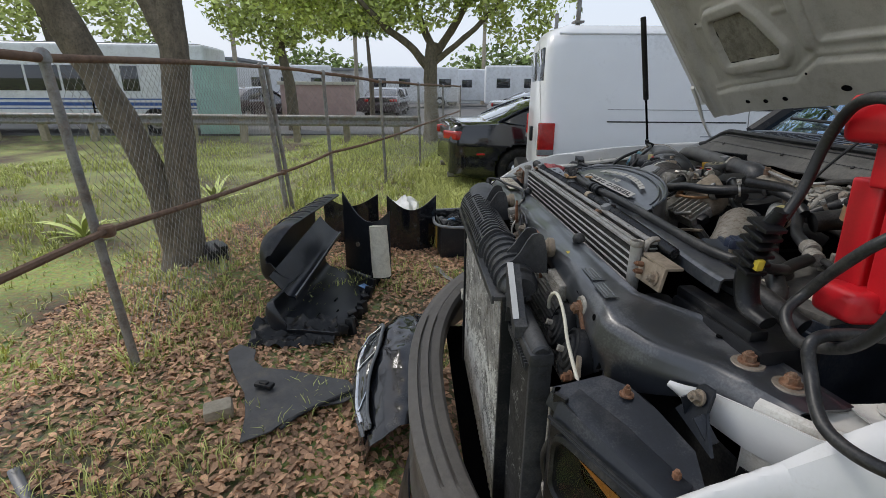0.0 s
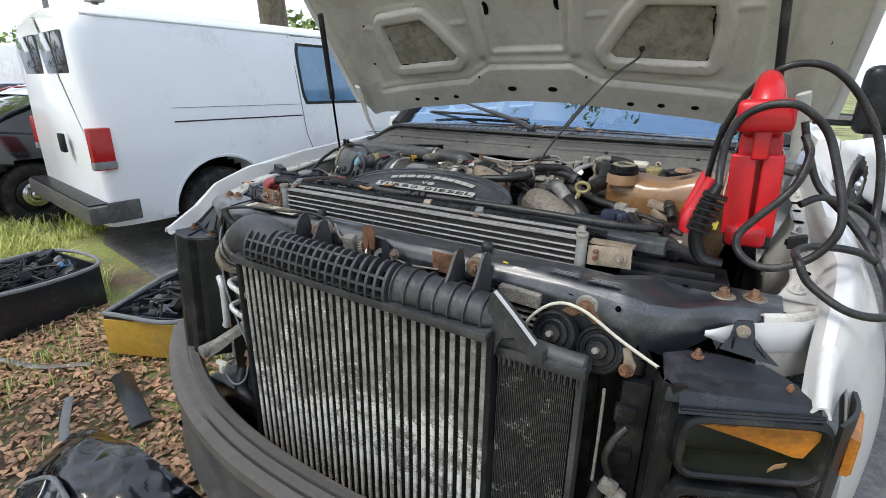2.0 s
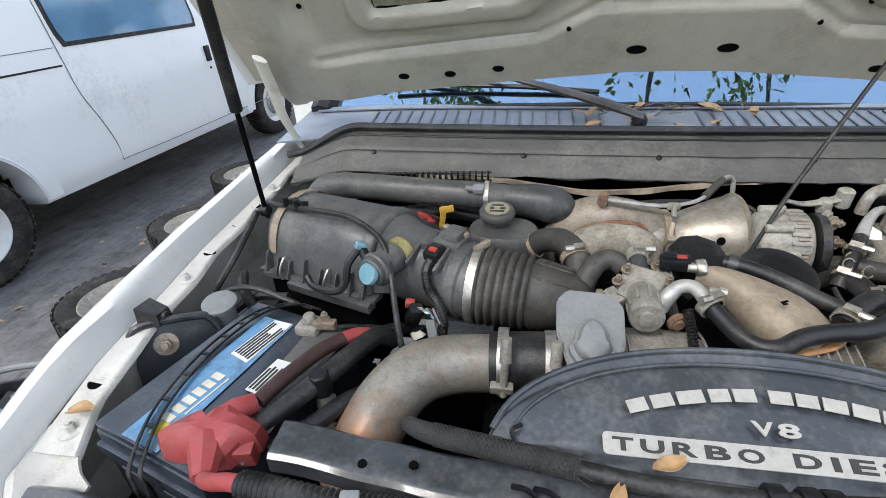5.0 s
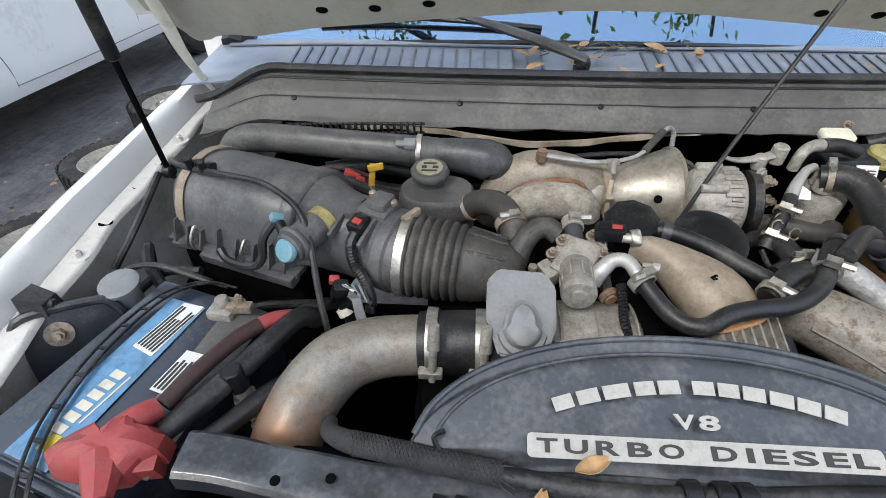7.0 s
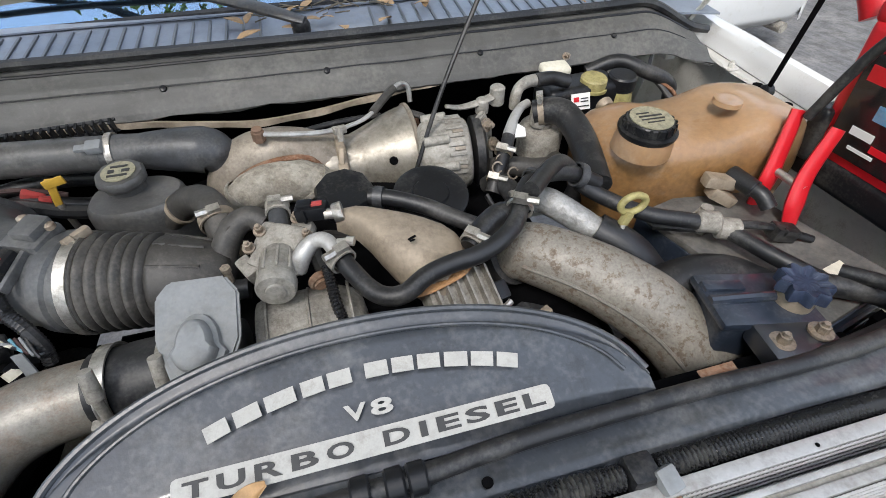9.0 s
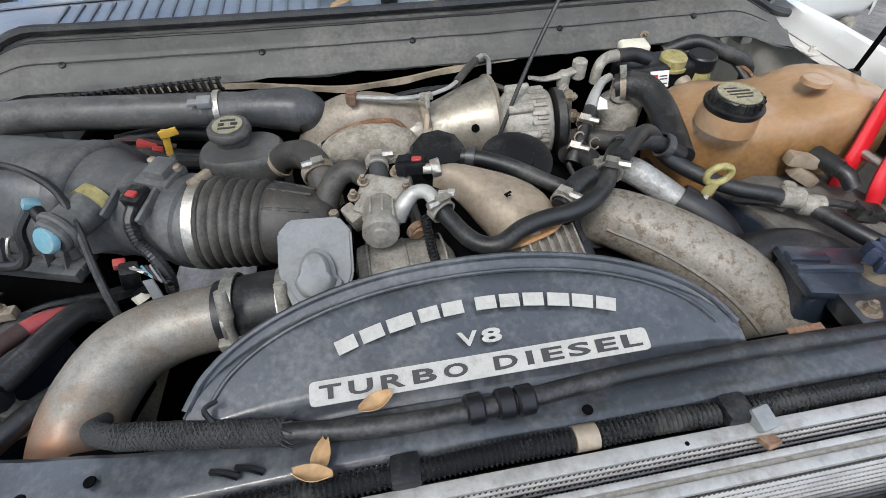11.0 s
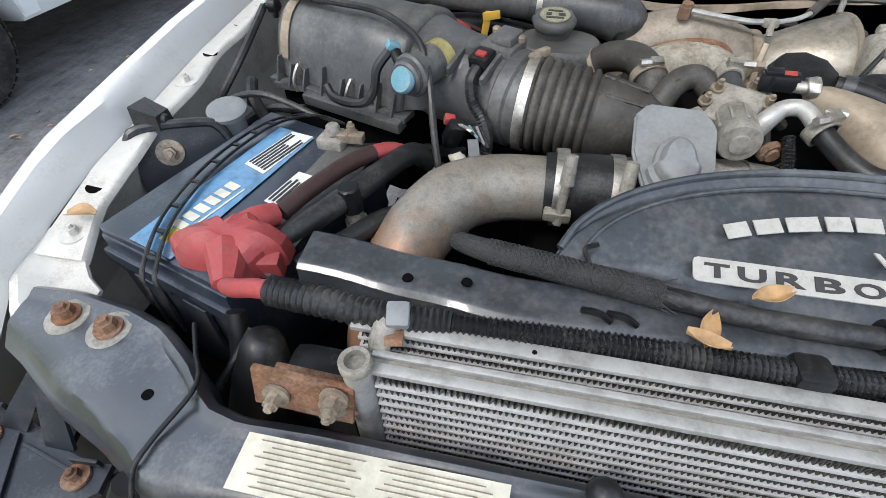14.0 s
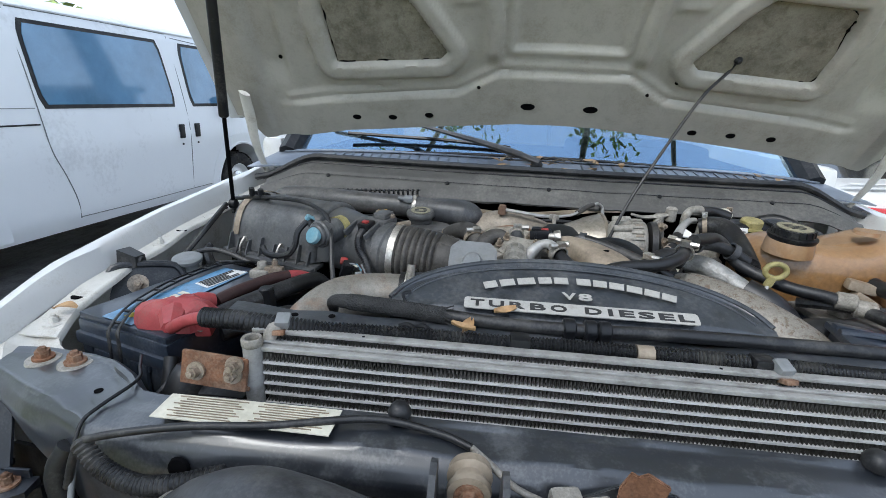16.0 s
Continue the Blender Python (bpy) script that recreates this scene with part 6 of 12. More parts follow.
tube(bm, [(-0.118, 0.613, 1.2555), (-0.08, 0.607, 1.2525), (-0.035, 0.608, 1.2475), (-0.01, 0.612, 1.2465)], 0.0042, 8, 5)
tube(bm, [(0.01, 0.616, 1.2465), (0.04, 0.628, 1.249), (0.062, 0.642, 1.255)], 0.0035, 8, 4)
oil_line = part("oil_line", bm, ALU, turbo, "bright steel oil line")
bm = B()
tube(bm, [(0.058, 0.64, 1.253), (0.085, 0.672, 1.262), (0.105, 0.70, 1.263)], 0.0068, 10, 5)
part("sleeve", bm, BELLOW, oil_line)
bm = B()
tube(bm, [(0.103, 0.698, 1.263), (0.122, 0.72, 1.262), (0.136, 0.728, 1.25), (0.138, 0.722, 1.225)], 0.0045, 8, 6)
part("line_end", bm, ALU, oil_line)
bm = B()
cyl(bm, (-0.122, 0.614, 1.244), (-0.122, 0.612, 1.262), 0.010, n=6, bev=0.001)
cyl(bm, (-0.122, 0.612, 1.261), (-0.122, 0.6115, 1.266), 0.008, n=14)
part("line_fitting", bm, RUSTPIPE, turbo, "rusty banjo bolt")
bm = B()
box(bm, (0.0, 0.611, 1.246), (0.022, 0.012, 0.011), (0, 4, 18), 0.002)
cyl(bm, (0.0, 0.608, 1.25), (0.0, 0.598, 1.232), 0.005, n=8)
part("line_block", bm, CAST, turbo)
bm = B()
tube(bm, [(-0.002, 0.588, 1.225), (-0.006, 0.575, 1.20), (-0.004, 0.57, 1.165), (-0.008, 0.572, 1.14)], 0.005, 8, 5, flat=0.6)
part("drain_strap", bm, BEIGE, turbo)
for p, q in (((0.13, 0.66, 1.22), (0.137, 0.655, 1.19)), ((0.135, 0.66, 1.185), (0.142, 0.645, 1.16))):
    bm = B()
    cyl(bm, p, q, 0.009, 0.008, 6)
    part("flange_nut", bm, RUST, turbo)
bm = B()
tube(bm, [(0.13, 0.65, 1.235), (0.15, 0.64, 1.225), (0.148, 0.63, 1.19), (0.135, 0.62, 1.17)], 0.004, 6, 4)
tube(bm, [(0.12, 0.69, 1.225), (0.155, 0.67, 1.215), (0.16, 0.65, 1.19)], 0.005, 6, 4)
part("actuator_link", bm, BELLOW, turbo)

# alternator: a pale cast barrel with vents, its bracket and the parts beside it
alt = part("alternator", (lambda bm: (lathe(bm, [(0.02, 0.0), (0.046, 0.002), (0.054, 0.008), (0.0575, 0.018), (0.0585, 0.045), (0.0575, 0.07), (0.054, 0.078), (0.05, 0.081), (0.03, 0.082)], (0.118, 0.566, 1.200), (1, -0.12, 0.06), 36), bm)[1])(B()), ALTM, engine, "pale corroded alternator casing")
ALX, ALY, ALZ = frame_of((1, -0.12, 0.06))
for i in range(13):
    a = 0.2 + 0.24 * i
    d = ALX * math.cos(a) + ALY * math.sin(a)
    c = V(0.118, 0.566, 1.200) + ALZ * 0.058
    bm = B()
    box(bm, (0, 0, 0), (0.026, 0.0065, 0.004), m=basis(c + d * 0.0595, ALZ, d.cross(ALZ)), bev=0.001)
    part("casing_rib", bm, ALTM, alt)
    if i % 2:
        bm = B()
        box(bm, (0, 0, 0), (0.016, 0.006, 0.004), m=basis(c + ALZ * 0.004 + (ALX * math.cos(a + 0.12) + ALY * math.sin(a + 0.12)) * 0.0585, ALZ, d.cross(ALZ)), bev=0.001)
        part("vent", bm, HEATSHIELD, alt)
for a, h in ((1.2, 0.022), (2.2, 0.02), (2.9, 0.03), (0.5, 0.03)):
    d = ALX * math.cos(a) + ALY * math.sin(a)
    bm = B()
    cyl(bm, V(0.118, 0.566, 1.200) + ALZ * (h - 0.012) + d * 0.059, V(0.118, 0.566, 1.200) + ALZ * (h + 0.028) + d * 0.0605, 0.0075, n=12, bev=0.002)
    part("through_bolt", bm, ALTM, alt)
bm = B()
lathe(bm, [(0.03, 0.0), (0.056, 0.002), (0.057, 0.014), (0.045, 0.02), (0.02, 0.021)], (0.204, 0.556, 1.205), (1, -0.12, 0.06), 30)
part("dark_ring", bm, PLASTIC, alt)
bm = B()
slab(bm, [(-0.012, -0.045), (0.016, -0.05), (0.02, -0.01), (0.026, 0.02), (0.014, 0.055), (-0.008, 0.05), (-0.002, 0.01)], 0.012, basis((0.226, 0.548, 1.215), (0.75, 0.66, 0), (-0.1, 0.2, 1)), 0.003)
br = part("alternator_bracket", bm, ALTM, engine, "pale cast bracket")
for p in ((0.222, 0.545, 1.255), (0.232, 0.535, 1.18), (0.235, 0.545, 1.22)):
    bm = B()
    bolt(bm, p, (0.5, -0.8, 0.3), 0.007, 0.011)
    part("bracket_bolt", bm, BOLTM, br)
# bracket arm and pale line above
bm = B()
tube(bm, [(0.172, 0.598, 1.268), (0.2, 0.60, 1.262), (0.235, 0.603, 1.266), (0.262, 0.608, 1.272)], [0.005, 0.007, 0.009, 0.010], 10, 5, flat=0.6)
cyl(bm, (0.262, 0.608, 1.255), (0.262, 0.606, 1.288), 0.0125, n=14, bev=0.003)
cyl(bm, (0.235, 0.603, 1.245), (0.235, 0.601, 1.272), 0.011, n=14, bev=0.003)
part("bracket_arm", bm, ALTM, engine)
bm = B()
tube(bm, [(0.292, 0.602, 1.248), (0.292, 0.60, 1.268), (0.300, 0.605, 1.281), (0.318, 0.615, 1.284), (0.335, 0.622, 1.282)], [0.009, 0.009, 0.009, 0.010, 0.0105], 12, 6)
part("vacuum_elbow", bm, ALTM, engine, "pale plastic elbow")
bm = B()
tube(bm, [(0.333, 0.62, 1.282), (0.37, 0.63, 1.278), (0.40, 0.625, 1.27)], 0.012, 12, 4)
part("vacuum_tail", bm, RUBBER, engine)
bm = B()
lathe(bm, [(0.036, 0.0), (0.0365, 0.05), (0.034, 0.054), (0.016, 0.056), (0.016, 0.062), (0.001, 0.063)], (0.326, 0.565, 1.178), (0, -0.1, 1), 30)
filt = part("fuel_filter_can", bm, CAST, engine, "ridged grey filter can")
for i in range(9):
    bm = B()
    lathe(bm, [(0.0363, -0.0012), (0.0376, 0.0), (0.0363, 0.0012)], V(0.326, 0.5655 - 0.0005 * i, 1.184 + 0.005 * i), (0, -0.1, 1), 30, cap=False)
    part("ridge", bm, CAST, filt)
bm = B()
cyl(bm, (0.315, 0.553, 1.238), (0.315, 0.55, 1.256), 0.0135, 0.012, 14, 0.002)
cyl(bm, (0.318, 0.575, 1.238), (0.318, 0.574, 1.262), 0.009, 0.008, 6)
part("can_nipple", bm, ALTM, filt)
# slanting pressure line with its tag, and the dark hoses in front of the can
bm = B()
tube(bm, [(0.205, 0.455, 1.19), (0.222, 0.477, 1.215), (0.243, 0.505, 1.238), (0.252, 0.52, 1.247)], [0.012, 0.011, 0.0105, 0.010], 12, 5)
part("pressure_hose", bm, RUBBER, engine)
bm = B()
tube(bm, [(0.250, 0.517, 1.246), (0.266, 0.54, 1.260), (0.285, 0.56, 1.268), (0.302, 0.572, 1.268)], [0.010, 0.008, 0.007, 0.007], 12, 5)
part("pressure_line", bm, ALU, engine)
bm = B()
slab(bm, [(-0.006, -0.012), (0.014, -0.014), (0.018, 0.0), (0.006, 0.013), (-0.008, 0.01)], 0.003, basis((0.262, 0.522, 1.252), (1, 0.1, 0), (0.2, 0.8, 0.5)))
part("white_clip", bm, WLAB, engine)
for p, d in (((0.214, 0.467, 1.204), (0.5, 0.6, 0.6)), ((0.236, 0.497, 1.231), (0.5, 0.6, 0.5))):
    clamp(engine, p, d, 0.0118, 0.008, BEIGE)
for pts, r in ((((0.225, 0.53, 1.185), (0.25, 0.508, 1.198), (0.285, 0.497, 1.195), (0.318, 0.50, 1.19), (0.34, 0.52, 1.185)), 0.016), (((0.215, 0.50, 1.175), (0.222, 0.47, 1.198), (0.228, 0.44, 1.20), (0.232, 0.415, 1.195), (0.236, 0.395, 1.2)), 0.0155)):
    bm = B()
    tube(bm, pts, r, 14, 6)
    part("dark_hose", bm, RUBBER if r < 0.016 else BELLOW, engine)
clamp(engine, (0.234, 0.404, 1.2), (0.1, -0.9, 0.2), 0.017, 0.009, CREAM)
for p in ((0.216, 0.468, 1.225), (0.235, 0.452, 1.222), (0.228, 0.485, 1.226)):
    bm = B()
    tube(bm, [V(*p) + V(0.008 * math.cos(a), 0.003 * math.sin(a), 0.008 * math.sin(a)) for a in np.linspace(0.4, 5.6, 9)], 0.0014, 5, 2)
    part("spring_clip", bm, BOLTM, engine)
# thick heater hose that bends over the filter
bm = B()
tube(bm, [(0.308, 0.558, 1.258), (0.328, 0.548, 1.264), (0.346, 0.528, 1.264), (0.354, 0.495, 1.252), (0.352, 0.455, 1.238), (0.342, 0.415, 1.232), (0.335, 0.385, 1.225)], [0.019, 0.0205, 0.0215, 0.0215, 0.0215, 0.021, 0.021], 18, 7)
part("heater_hose", bm, RUBBER, engine, "thick black heater hose")
clamp(engine, (0.318, 0.553, 1.262), (0.9, -0.4, 0.2), 0.021, 0.009, BEIGE)

# brown cover of the injection module: narrow neck, flared flat body, burnt lower edge
CST = [((-0.022, 0.378), 0.013, 1.262, 0.013), ((-0.008, 0.372), 0.018, 1.266, 0.018), ((0.006, 0.364), 0.023, 1.266, 0.022), ((0.022, 0.351), 0.031, 1.265, 0.026), ((0.038, 0.338), 0.041, 1.262, 0.030), ((0.054, 0.325), 0.050, 1.257, 0.032), ((0.068, 0.313), 0.055, 1.252, 0.033), ((0.081, 0.300), 0.055, 1.246, 0.034), ((0.091, 0.288), 0.049, 1.240, 0.032), ((0.097, 0.279), 0.038, 1.235, 0.024)]
bm = B()
rr = []
for (x, y), w, zt, h in CST:
    q = V(0.66, 0.75, 0)
    ring = []
    for a in np.linspace(0, 2 * math.pi, 28, endpoint=False):
        c, sn = math.cos(a), math.sin(a)
        u = math.copysign(abs(c) ** 0.75, c) * w
        side = 0.010 * max(0.0, -c) * (w / 0.055)
        ring.append(V(x, y, zt - h) + q * (u + side) + V(0, 0, h * math.copysign(abs(sn) ** 0.6, sn) - 0.012 * abs(c) ** 3 * (sn > 0)))
    rr.append(ring)
rings(bm, rr)
bcov = part("brown_cover", bm, BEIGE, engine, "dusty brown flared cover", smooth=60)
bm = B()
tube(bm, [(0.028, 0.262, 1.216), (0.052, 0.256, 1.222), (0.078, 0.262, 1.224), (0.105, 0.272, 1.228), (0.126, 0.297, 1.234)], 0.006, 8, 6, flat=0.6)
part("burnt_edge", bm, SCORCH, bcov, "orange-brown scorched edge")
bm = B()
tube(bm, [(0.047, 0.300, 1.2635), (0.056, 0.306, 1.2625)], 0.002, 6, 3, flat=0.5)
tube(bm, [(0.048, 0.297, 1.2635), (0.054, 0.300, 1.2625)], 0.0015, 6, 3, flat=0.5)
part("scratch_mark", bm, DARKIN, bcov)
bm = B()
M = basis((0.098, 0.262, 1.188), (0.9, 0.25, -0.12), (-0.2, 0.8, 0.5))
box(bm, (0, 0, 0), (0.085, 0.062, 0.03), m=M, bev=0.005)
ficm = part("module_case", bm, CAST, engine, "finned alloy module")
for i in range(6):
    bm = B()
    box(bm, (0, 0, 0), (0.0028, 0.058, 0.012), m=M @ pose(-0.035 + 0.014 * i, 0, 0.019))
    part("cooling_fin", bm, CAST, ficm)
bm = B()
box(bm, (0, 0, 0), (0.02, 0.024, 0.022), m=M @ pose(0.05, -0.006, 0.004), bev=0.004)
part("module_plug", bm, PLASTIC, ficm)
# neck sensor with its plug and lead
bm = B()
cyl(bm, (-0.030, 0.374, 1.262), (-0.018, 0.374, 1.264), 0.0115, 0.0125, 8, 0.001)
cyl(bm, (-0.040, 0.376, 1.262), (-0.028, 0.374, 1.262), 0.007, n=10)
part("neck_sensor", bm, STEEL, engine)
bm = B()
box(bm, (-0.054, 0.386, 1.262), (0.04, 0.021, 0.019), (0, -6, -12), 0.004)
box(bm, (-0.062, 0.388, 1.272), (0.018, 0.014, 0.006), (0, -6, -12), 0.002)
for k in (-1, 1):
    box(bm, (-0.052 + 0.012 * k, 0.376, 1.262), (0.004, 0.004, 0.018), (0, -6, -12), 0.001)
part("black_plug", bm, PLASTIC, engine)
bm = B()
box(bm, (-0.047, 0.384, 1.2725), (0.013, 0.008, 0.004), (0, -6, -12), 0.001)
part("red_tab", bm, FADERED, engine)
bm = B()
lathe(bm, [(0.038, -0.02), (0.04, 0.0), (0.036, 0.007), (0.020, 0.009), (0.001, 0.0085)], (-0.012, 0.428, 1.252), (0, -0.25, 1), 9)
part("small_cap", bm, PLASTIC, engine, "black scalloped cap")
bm = B()
tube(bm, [(0.018, 0.412, 1.25), (0.045, 0.402, 1.25), (0.085, 0.384, 1.242), (0.12, 0.358, 1.234), (0.15, 0.34, 1.226), (0.18, 0.335, 1.21)], [0.012, 0.011, 0.011, 0.011, 0.011, 0.011], 12, 6)
part("harness", bm, RUBBER, engine)
clamp(engine, (0.03, 0.408, 1.25), (0.9, -0.35, 0), 0.0122, 0.012, TANKP, screw=False)
bm = B()
lathe(bm, [(0.05, -0.022), (0.053, 0.0), (0.0525, 0.005), (0.047, 0.008), (0.026, 0.008), (0.024, 0.011), (0.001, 0.0115)], (0.104, 0.43, 1.222), (0, -0.28, 1), 36)
part("oil_cap", bm, PLASTIC, engine, "large round black cap")
# recirculation valve: tilted barrel in front of a stepped body, with ports and a bright elbow
bm = B()
VA, VB = V(-0.1, 0.352, 1.232), V(-0.1045, 0.289, 1.2335)
lathe(bm, [(0.018, 0.0), (0.0205, 0.004), (0.0205, 0.044), (0.0225, 0.047), (0.0225, 0.058), (0.0205, 0.062), (0.011, 0.0625), (0.0105, 0.0655), (0.001, 0.066)], VA, VB - VA, 28)
valve = part("recirculation_valve", bm, ALTM, engine, "bright cast valve body")
for i in range(9):
    a = 2 * math.pi * i / 9
    bm = B()
    vx, vy, vz = frame_of(VB - VA)
    d = vx * math.cos(a) + vy * math.sin(a)
    box(bm, (0, 0, 0), (0.032, 0.003, 0.003), m=basis(VA.lerp(VB, 0.4) + d * 0.0212, vz, d.cross(vz)), bev=0.0006)
    part("valve_rib", bm, ALTM, valve)
bm = B()
box(bm, (-0.096, 0.368, 1.226), (0.058, 0.05, 0.045), (20, 0, -28), 0.008, 3)
box(bm, (-0.112, 0.356, 1.235), (0.024, 0.05, 0.02), (18, 10, -35), 0.004)
box(bm, (-0.072, 0.375, 1.238), (0.03, 0.03, 0.016), (10, -10, -20), 0.004)
box(bm, (-0.135, 0.345, 1.222), (0.03, 0.018, 0.026), (18, 10, -60), 0.004)
part("valve_body", bm, CAST, valve)
bm = B()
tube(bm, [(-0.096, 0.385, 1.238), (-0.097, 0.405, 1.247), (-0.097, 0.422, 1.25)], [0.014, 0.012, 0.0115], 14, 4)
part("port_hose", bm, TANKP, valve)
clamp(engine, (-0.097, 0.418, 1.2495), (0, 1, 0.2), 0.0128, 0.017, CAST)
for p in ((-0.118, 0.378, 1.25), (-0.075, 0.395, 1.247), (-0.065, 0.362, 1.244), (-0.132, 0.36, 1.242)):
    bm = B()
    bolt(bm, p, (0, -0.4, 1), 0.005, 0.0075)
    part("valve_bolt", bm, BOLTM, valve)
bm = B()
cyl(bm, (-0.062, 0.320, 1.214), (-0.058, 0.312, 1.212), 0.013, n=18, bev=0.002)
cyl(bm, (-0.0585, 0.313, 1.212), (-0.057, 0.308, 1.211), 0.008, n=14)
part("rusty_plug", bm, RUST, engine, "rusty core plug")
bm = B()
tube(bm, [(-0.082, 0.325, 1.228), (-0.072, 0.330, 1.243), (-0.058, 0.337, 1.254), (-0.043, 0.330, 1.259), (-0.034, 0.314, 1.254), (-0.028, 0.302, 1.248)], [0.012, 0.011, 0.0095, 0.009, 0.009, 0.009], 14, 6)
part("bright_elbow", bm, ALU, engine)
bm = B()
cyl(bm, (-0.030, 0.316, 1.266), (-0.018, 0.312, 1.268), 0.0035, n=8)
cyl(bm, (-0.020, 0.312, 1.268), (-0.012, 0.309, 1.268), 0.0055, n=8)
part("bleed_nipple", bm, STEEL, engine)
bm = B()
tube(bm, [(-0.034, 0.312, 1.253), (-0.020, 0.287, 1.244), (-0.006, 0.263, 1.238), (0.010, 0.248, 1.236), (0.030, 0.244, 1.239), (0.056, 0.256, 1.246), (0.085, 0.263, 1.250), (0.12, 0.267, 1.253), (0.152, 0.280, 1.257), (0.178, 0.303, 1.262), (0.196, 0.334, 1.268), (0.214, 0.357, 1.271), (0.242, 0.370, 1.27), (0.285, 0.377, 1.26), (0.325, 0.372, 1.24)], 0.0108, 16, 6)
part("coolant_hose", bm, RUBBER, engine, "black coolant hose in an S bend")
clamp(engine, (-0.030, 0.304, 1.2505), (0.5, -0.9, -0.25), 0.0138, 0.013, CAST)
clamp(engine, (0.187, 0.318, 1.265), (0.5, 0.8, 0.2), 0.0142, 0.005, STEEL)
clamp(engine, (0.222, 0.361, 1.271), (0.9, 0.45, 0), 0.0142, 0.007, TANKP, screw=False)
clamp(engine, (0.296, 0.376, 1.256), (0.9, 0, -0.4), 0.0142, 0.012, TANKP, screw=False)
bm = B()
tube(bm, [(-0.048, 0.318, 1.232), (-0.046, 0.30, 1.218), (-0.044, 0.282, 1.20), (-0.036, 0.262, 1.18), (-0.022, 0.248, 1.165)], 0.006, 10, 6, ripple=0.0011, pitch=0.004)
part("corrugated_lead", bm, LOOMP, engine)
bm = B()
tube(bm, [(0.118, 0.293, 1.240), (0.132, 0.305, 1.246), (0.15, 0.318, 1.252), (0.168, 0.326, 1.254), (0.19, 0.326, 1.246)], [0.013, 0.0145, 0.015, 0.0155, 0.015], 14, 5)
part("short_hose", bm, RUBBER, engine)
clamp(engine, (0.125, 0.299, 1.243), (0.75, 0.65, 0.3), 0.0148, 0.012, CAST)
# breather arch and its branch
bm = B()
tube(bm, [(-0.182, 0.372, 1.165), (-0.176, 0.386, 1.195), (-0.166, 0.402, 1.222), (-0.15, 0.416, 1.238), (-0.131, 0.42, 1.242), (-0.115, 0.412, 1.235)], [0.018, 0.0175, 0.0165, 0.016, 0.0155, 0.015], 16, 6)
part("vent_hose", bm, BELLOW, engine)
for k in range(14):
    t = k / 13
    a = (-0.176, 0.386, 1.195)
    bm = B()
    c = V(-0.178, 0.382, 1.185).lerp(V(-0.155, 0.411, 1.232), t)
    tube(bm, [c + V(-0.012, -0.012, 0.004), c + V(0.0, -0.008, 0.0145), c + V(0.013, 0.008, 0.006)], 0.0012, 5, 3)
    part("hose_ridge", bm, BELLOW, engine)
bm = B()
tube(bm, [(-0.185, 0.36, 1.185), (-0.18, 0.345, 1.2), (-0.166, 0.335, 1.205), (-0.14, 0.333, 1.205)], [0.016, 0.015, 0.013, 0.012], 12, 5)
part("branch_hose", bm, RUBBER, engine)
bm = B()
cyl(bm, (-0.158, 0.338, 1.205), (-0.158, 0.336, 1.236), 0.0045, n=8)
cyl(bm, (-0.158, 0.336, 1.235), (-0.158, 0.3355, 1.241), 0.006, n=6)
part("brass_stud", bm, BOLTM, engine)

# right charge pipe, bright sleeve and yellow ring
bm = B()
tube(bm, [(0.19, 0.345, 1.17), (0.215, 0.315, 1.187), (0.282, 0.266, 1.172), (0.343, 0.209, 1.143), (0.384, 0.158, 1.095), (0.398, 0.130, 1.03), (0.40, 0.12, 0.95)], [0.036, 0.041, 0.045, 0.048, 0.050, 0.048, 0.048], 28, 8, flat=1.0)
rcp = part("right_charge_pipe", bm, PITTED, engine, "dull stained aluminium charge pipe")
for off in (V(-0.032, -0.030, 0.012), V(0.034, 0.030, 0.012)):
    bm = B()
    tube(bm, [V(*p) + off * k for p, k in (((0.215, 0.315, 1.187), 0.92), ((0.282, 0.266, 1.172), 0.98), ((0.343, 0.209, 1.143), 1.03), ((0.384, 0.158, 1.095), 1.07), ((0.398, 0.130, 1.04), 1.07))], 0.0032, 6, 6)
    part("weld_seam", bm, PIPE, rcp)
bm = B()
tube(bm, [(0.183, 0.352, 1.165), (0.195, 0.335, 1.18)], 0.046, 24, 3)
part("coupling_hose", bm, RUBBER, engine)
bm = B()
tube(bm, [(0.225, 0.39, 1.225), (0.255, 0.367, 1.225), (0.303, 0.322, 1.202)], [0.017, 0.019, 0.018], 16, 5)
part("foil_sleeve", bm, FOIL, engine, "bright foil-wrapped sleeve")
bm = B()
tube(bm, [(0.303, 0.322, 1.202), (0.34, 0.29, 1.185), (0.37, 0.27, 1.15)], 0.024, 14, 5)
part("dark_hose", bm, RUBBER, engine)
tdip = thing("transmission_dipstick", (0.338, 0.31, 1.15), "pale yellow ring pull of a dipstick", "dipstick")
bm = B()
rr = []
for a in np.linspace(0, 2 * math.pi, 24, endpoint=False):
    c = V(0.34 + 0.0175 * math.cos(a), 0.31, 1.246 + 0.013 * math.sin(a))
    o = V(math.cos(a), 0, math.sin(a))
    rr.append([c + o * (0.0048 * math.cos(b)) + V(0, 0.0048 * math.sin(b), 0) for b in np.linspace(0, 2 * math.pi, 10, endpoint=False)])
rings(bm, rr, loop=True)
box(bm, (0.332, 0.306, 1.227), (0.012, 0.010, 0.02), (0, 20, 0), 0.003)
part("ring", bm, DIPY, tdip)
bm = B()
tube(bm, [(0.328, 0.303, 1.22), (0.322, 0.295, 1.195), (0.30, 0.285, 1.13)], 0.0035, 8, 4)
part("stem", bm, STEEL, tdip)
bm = B()
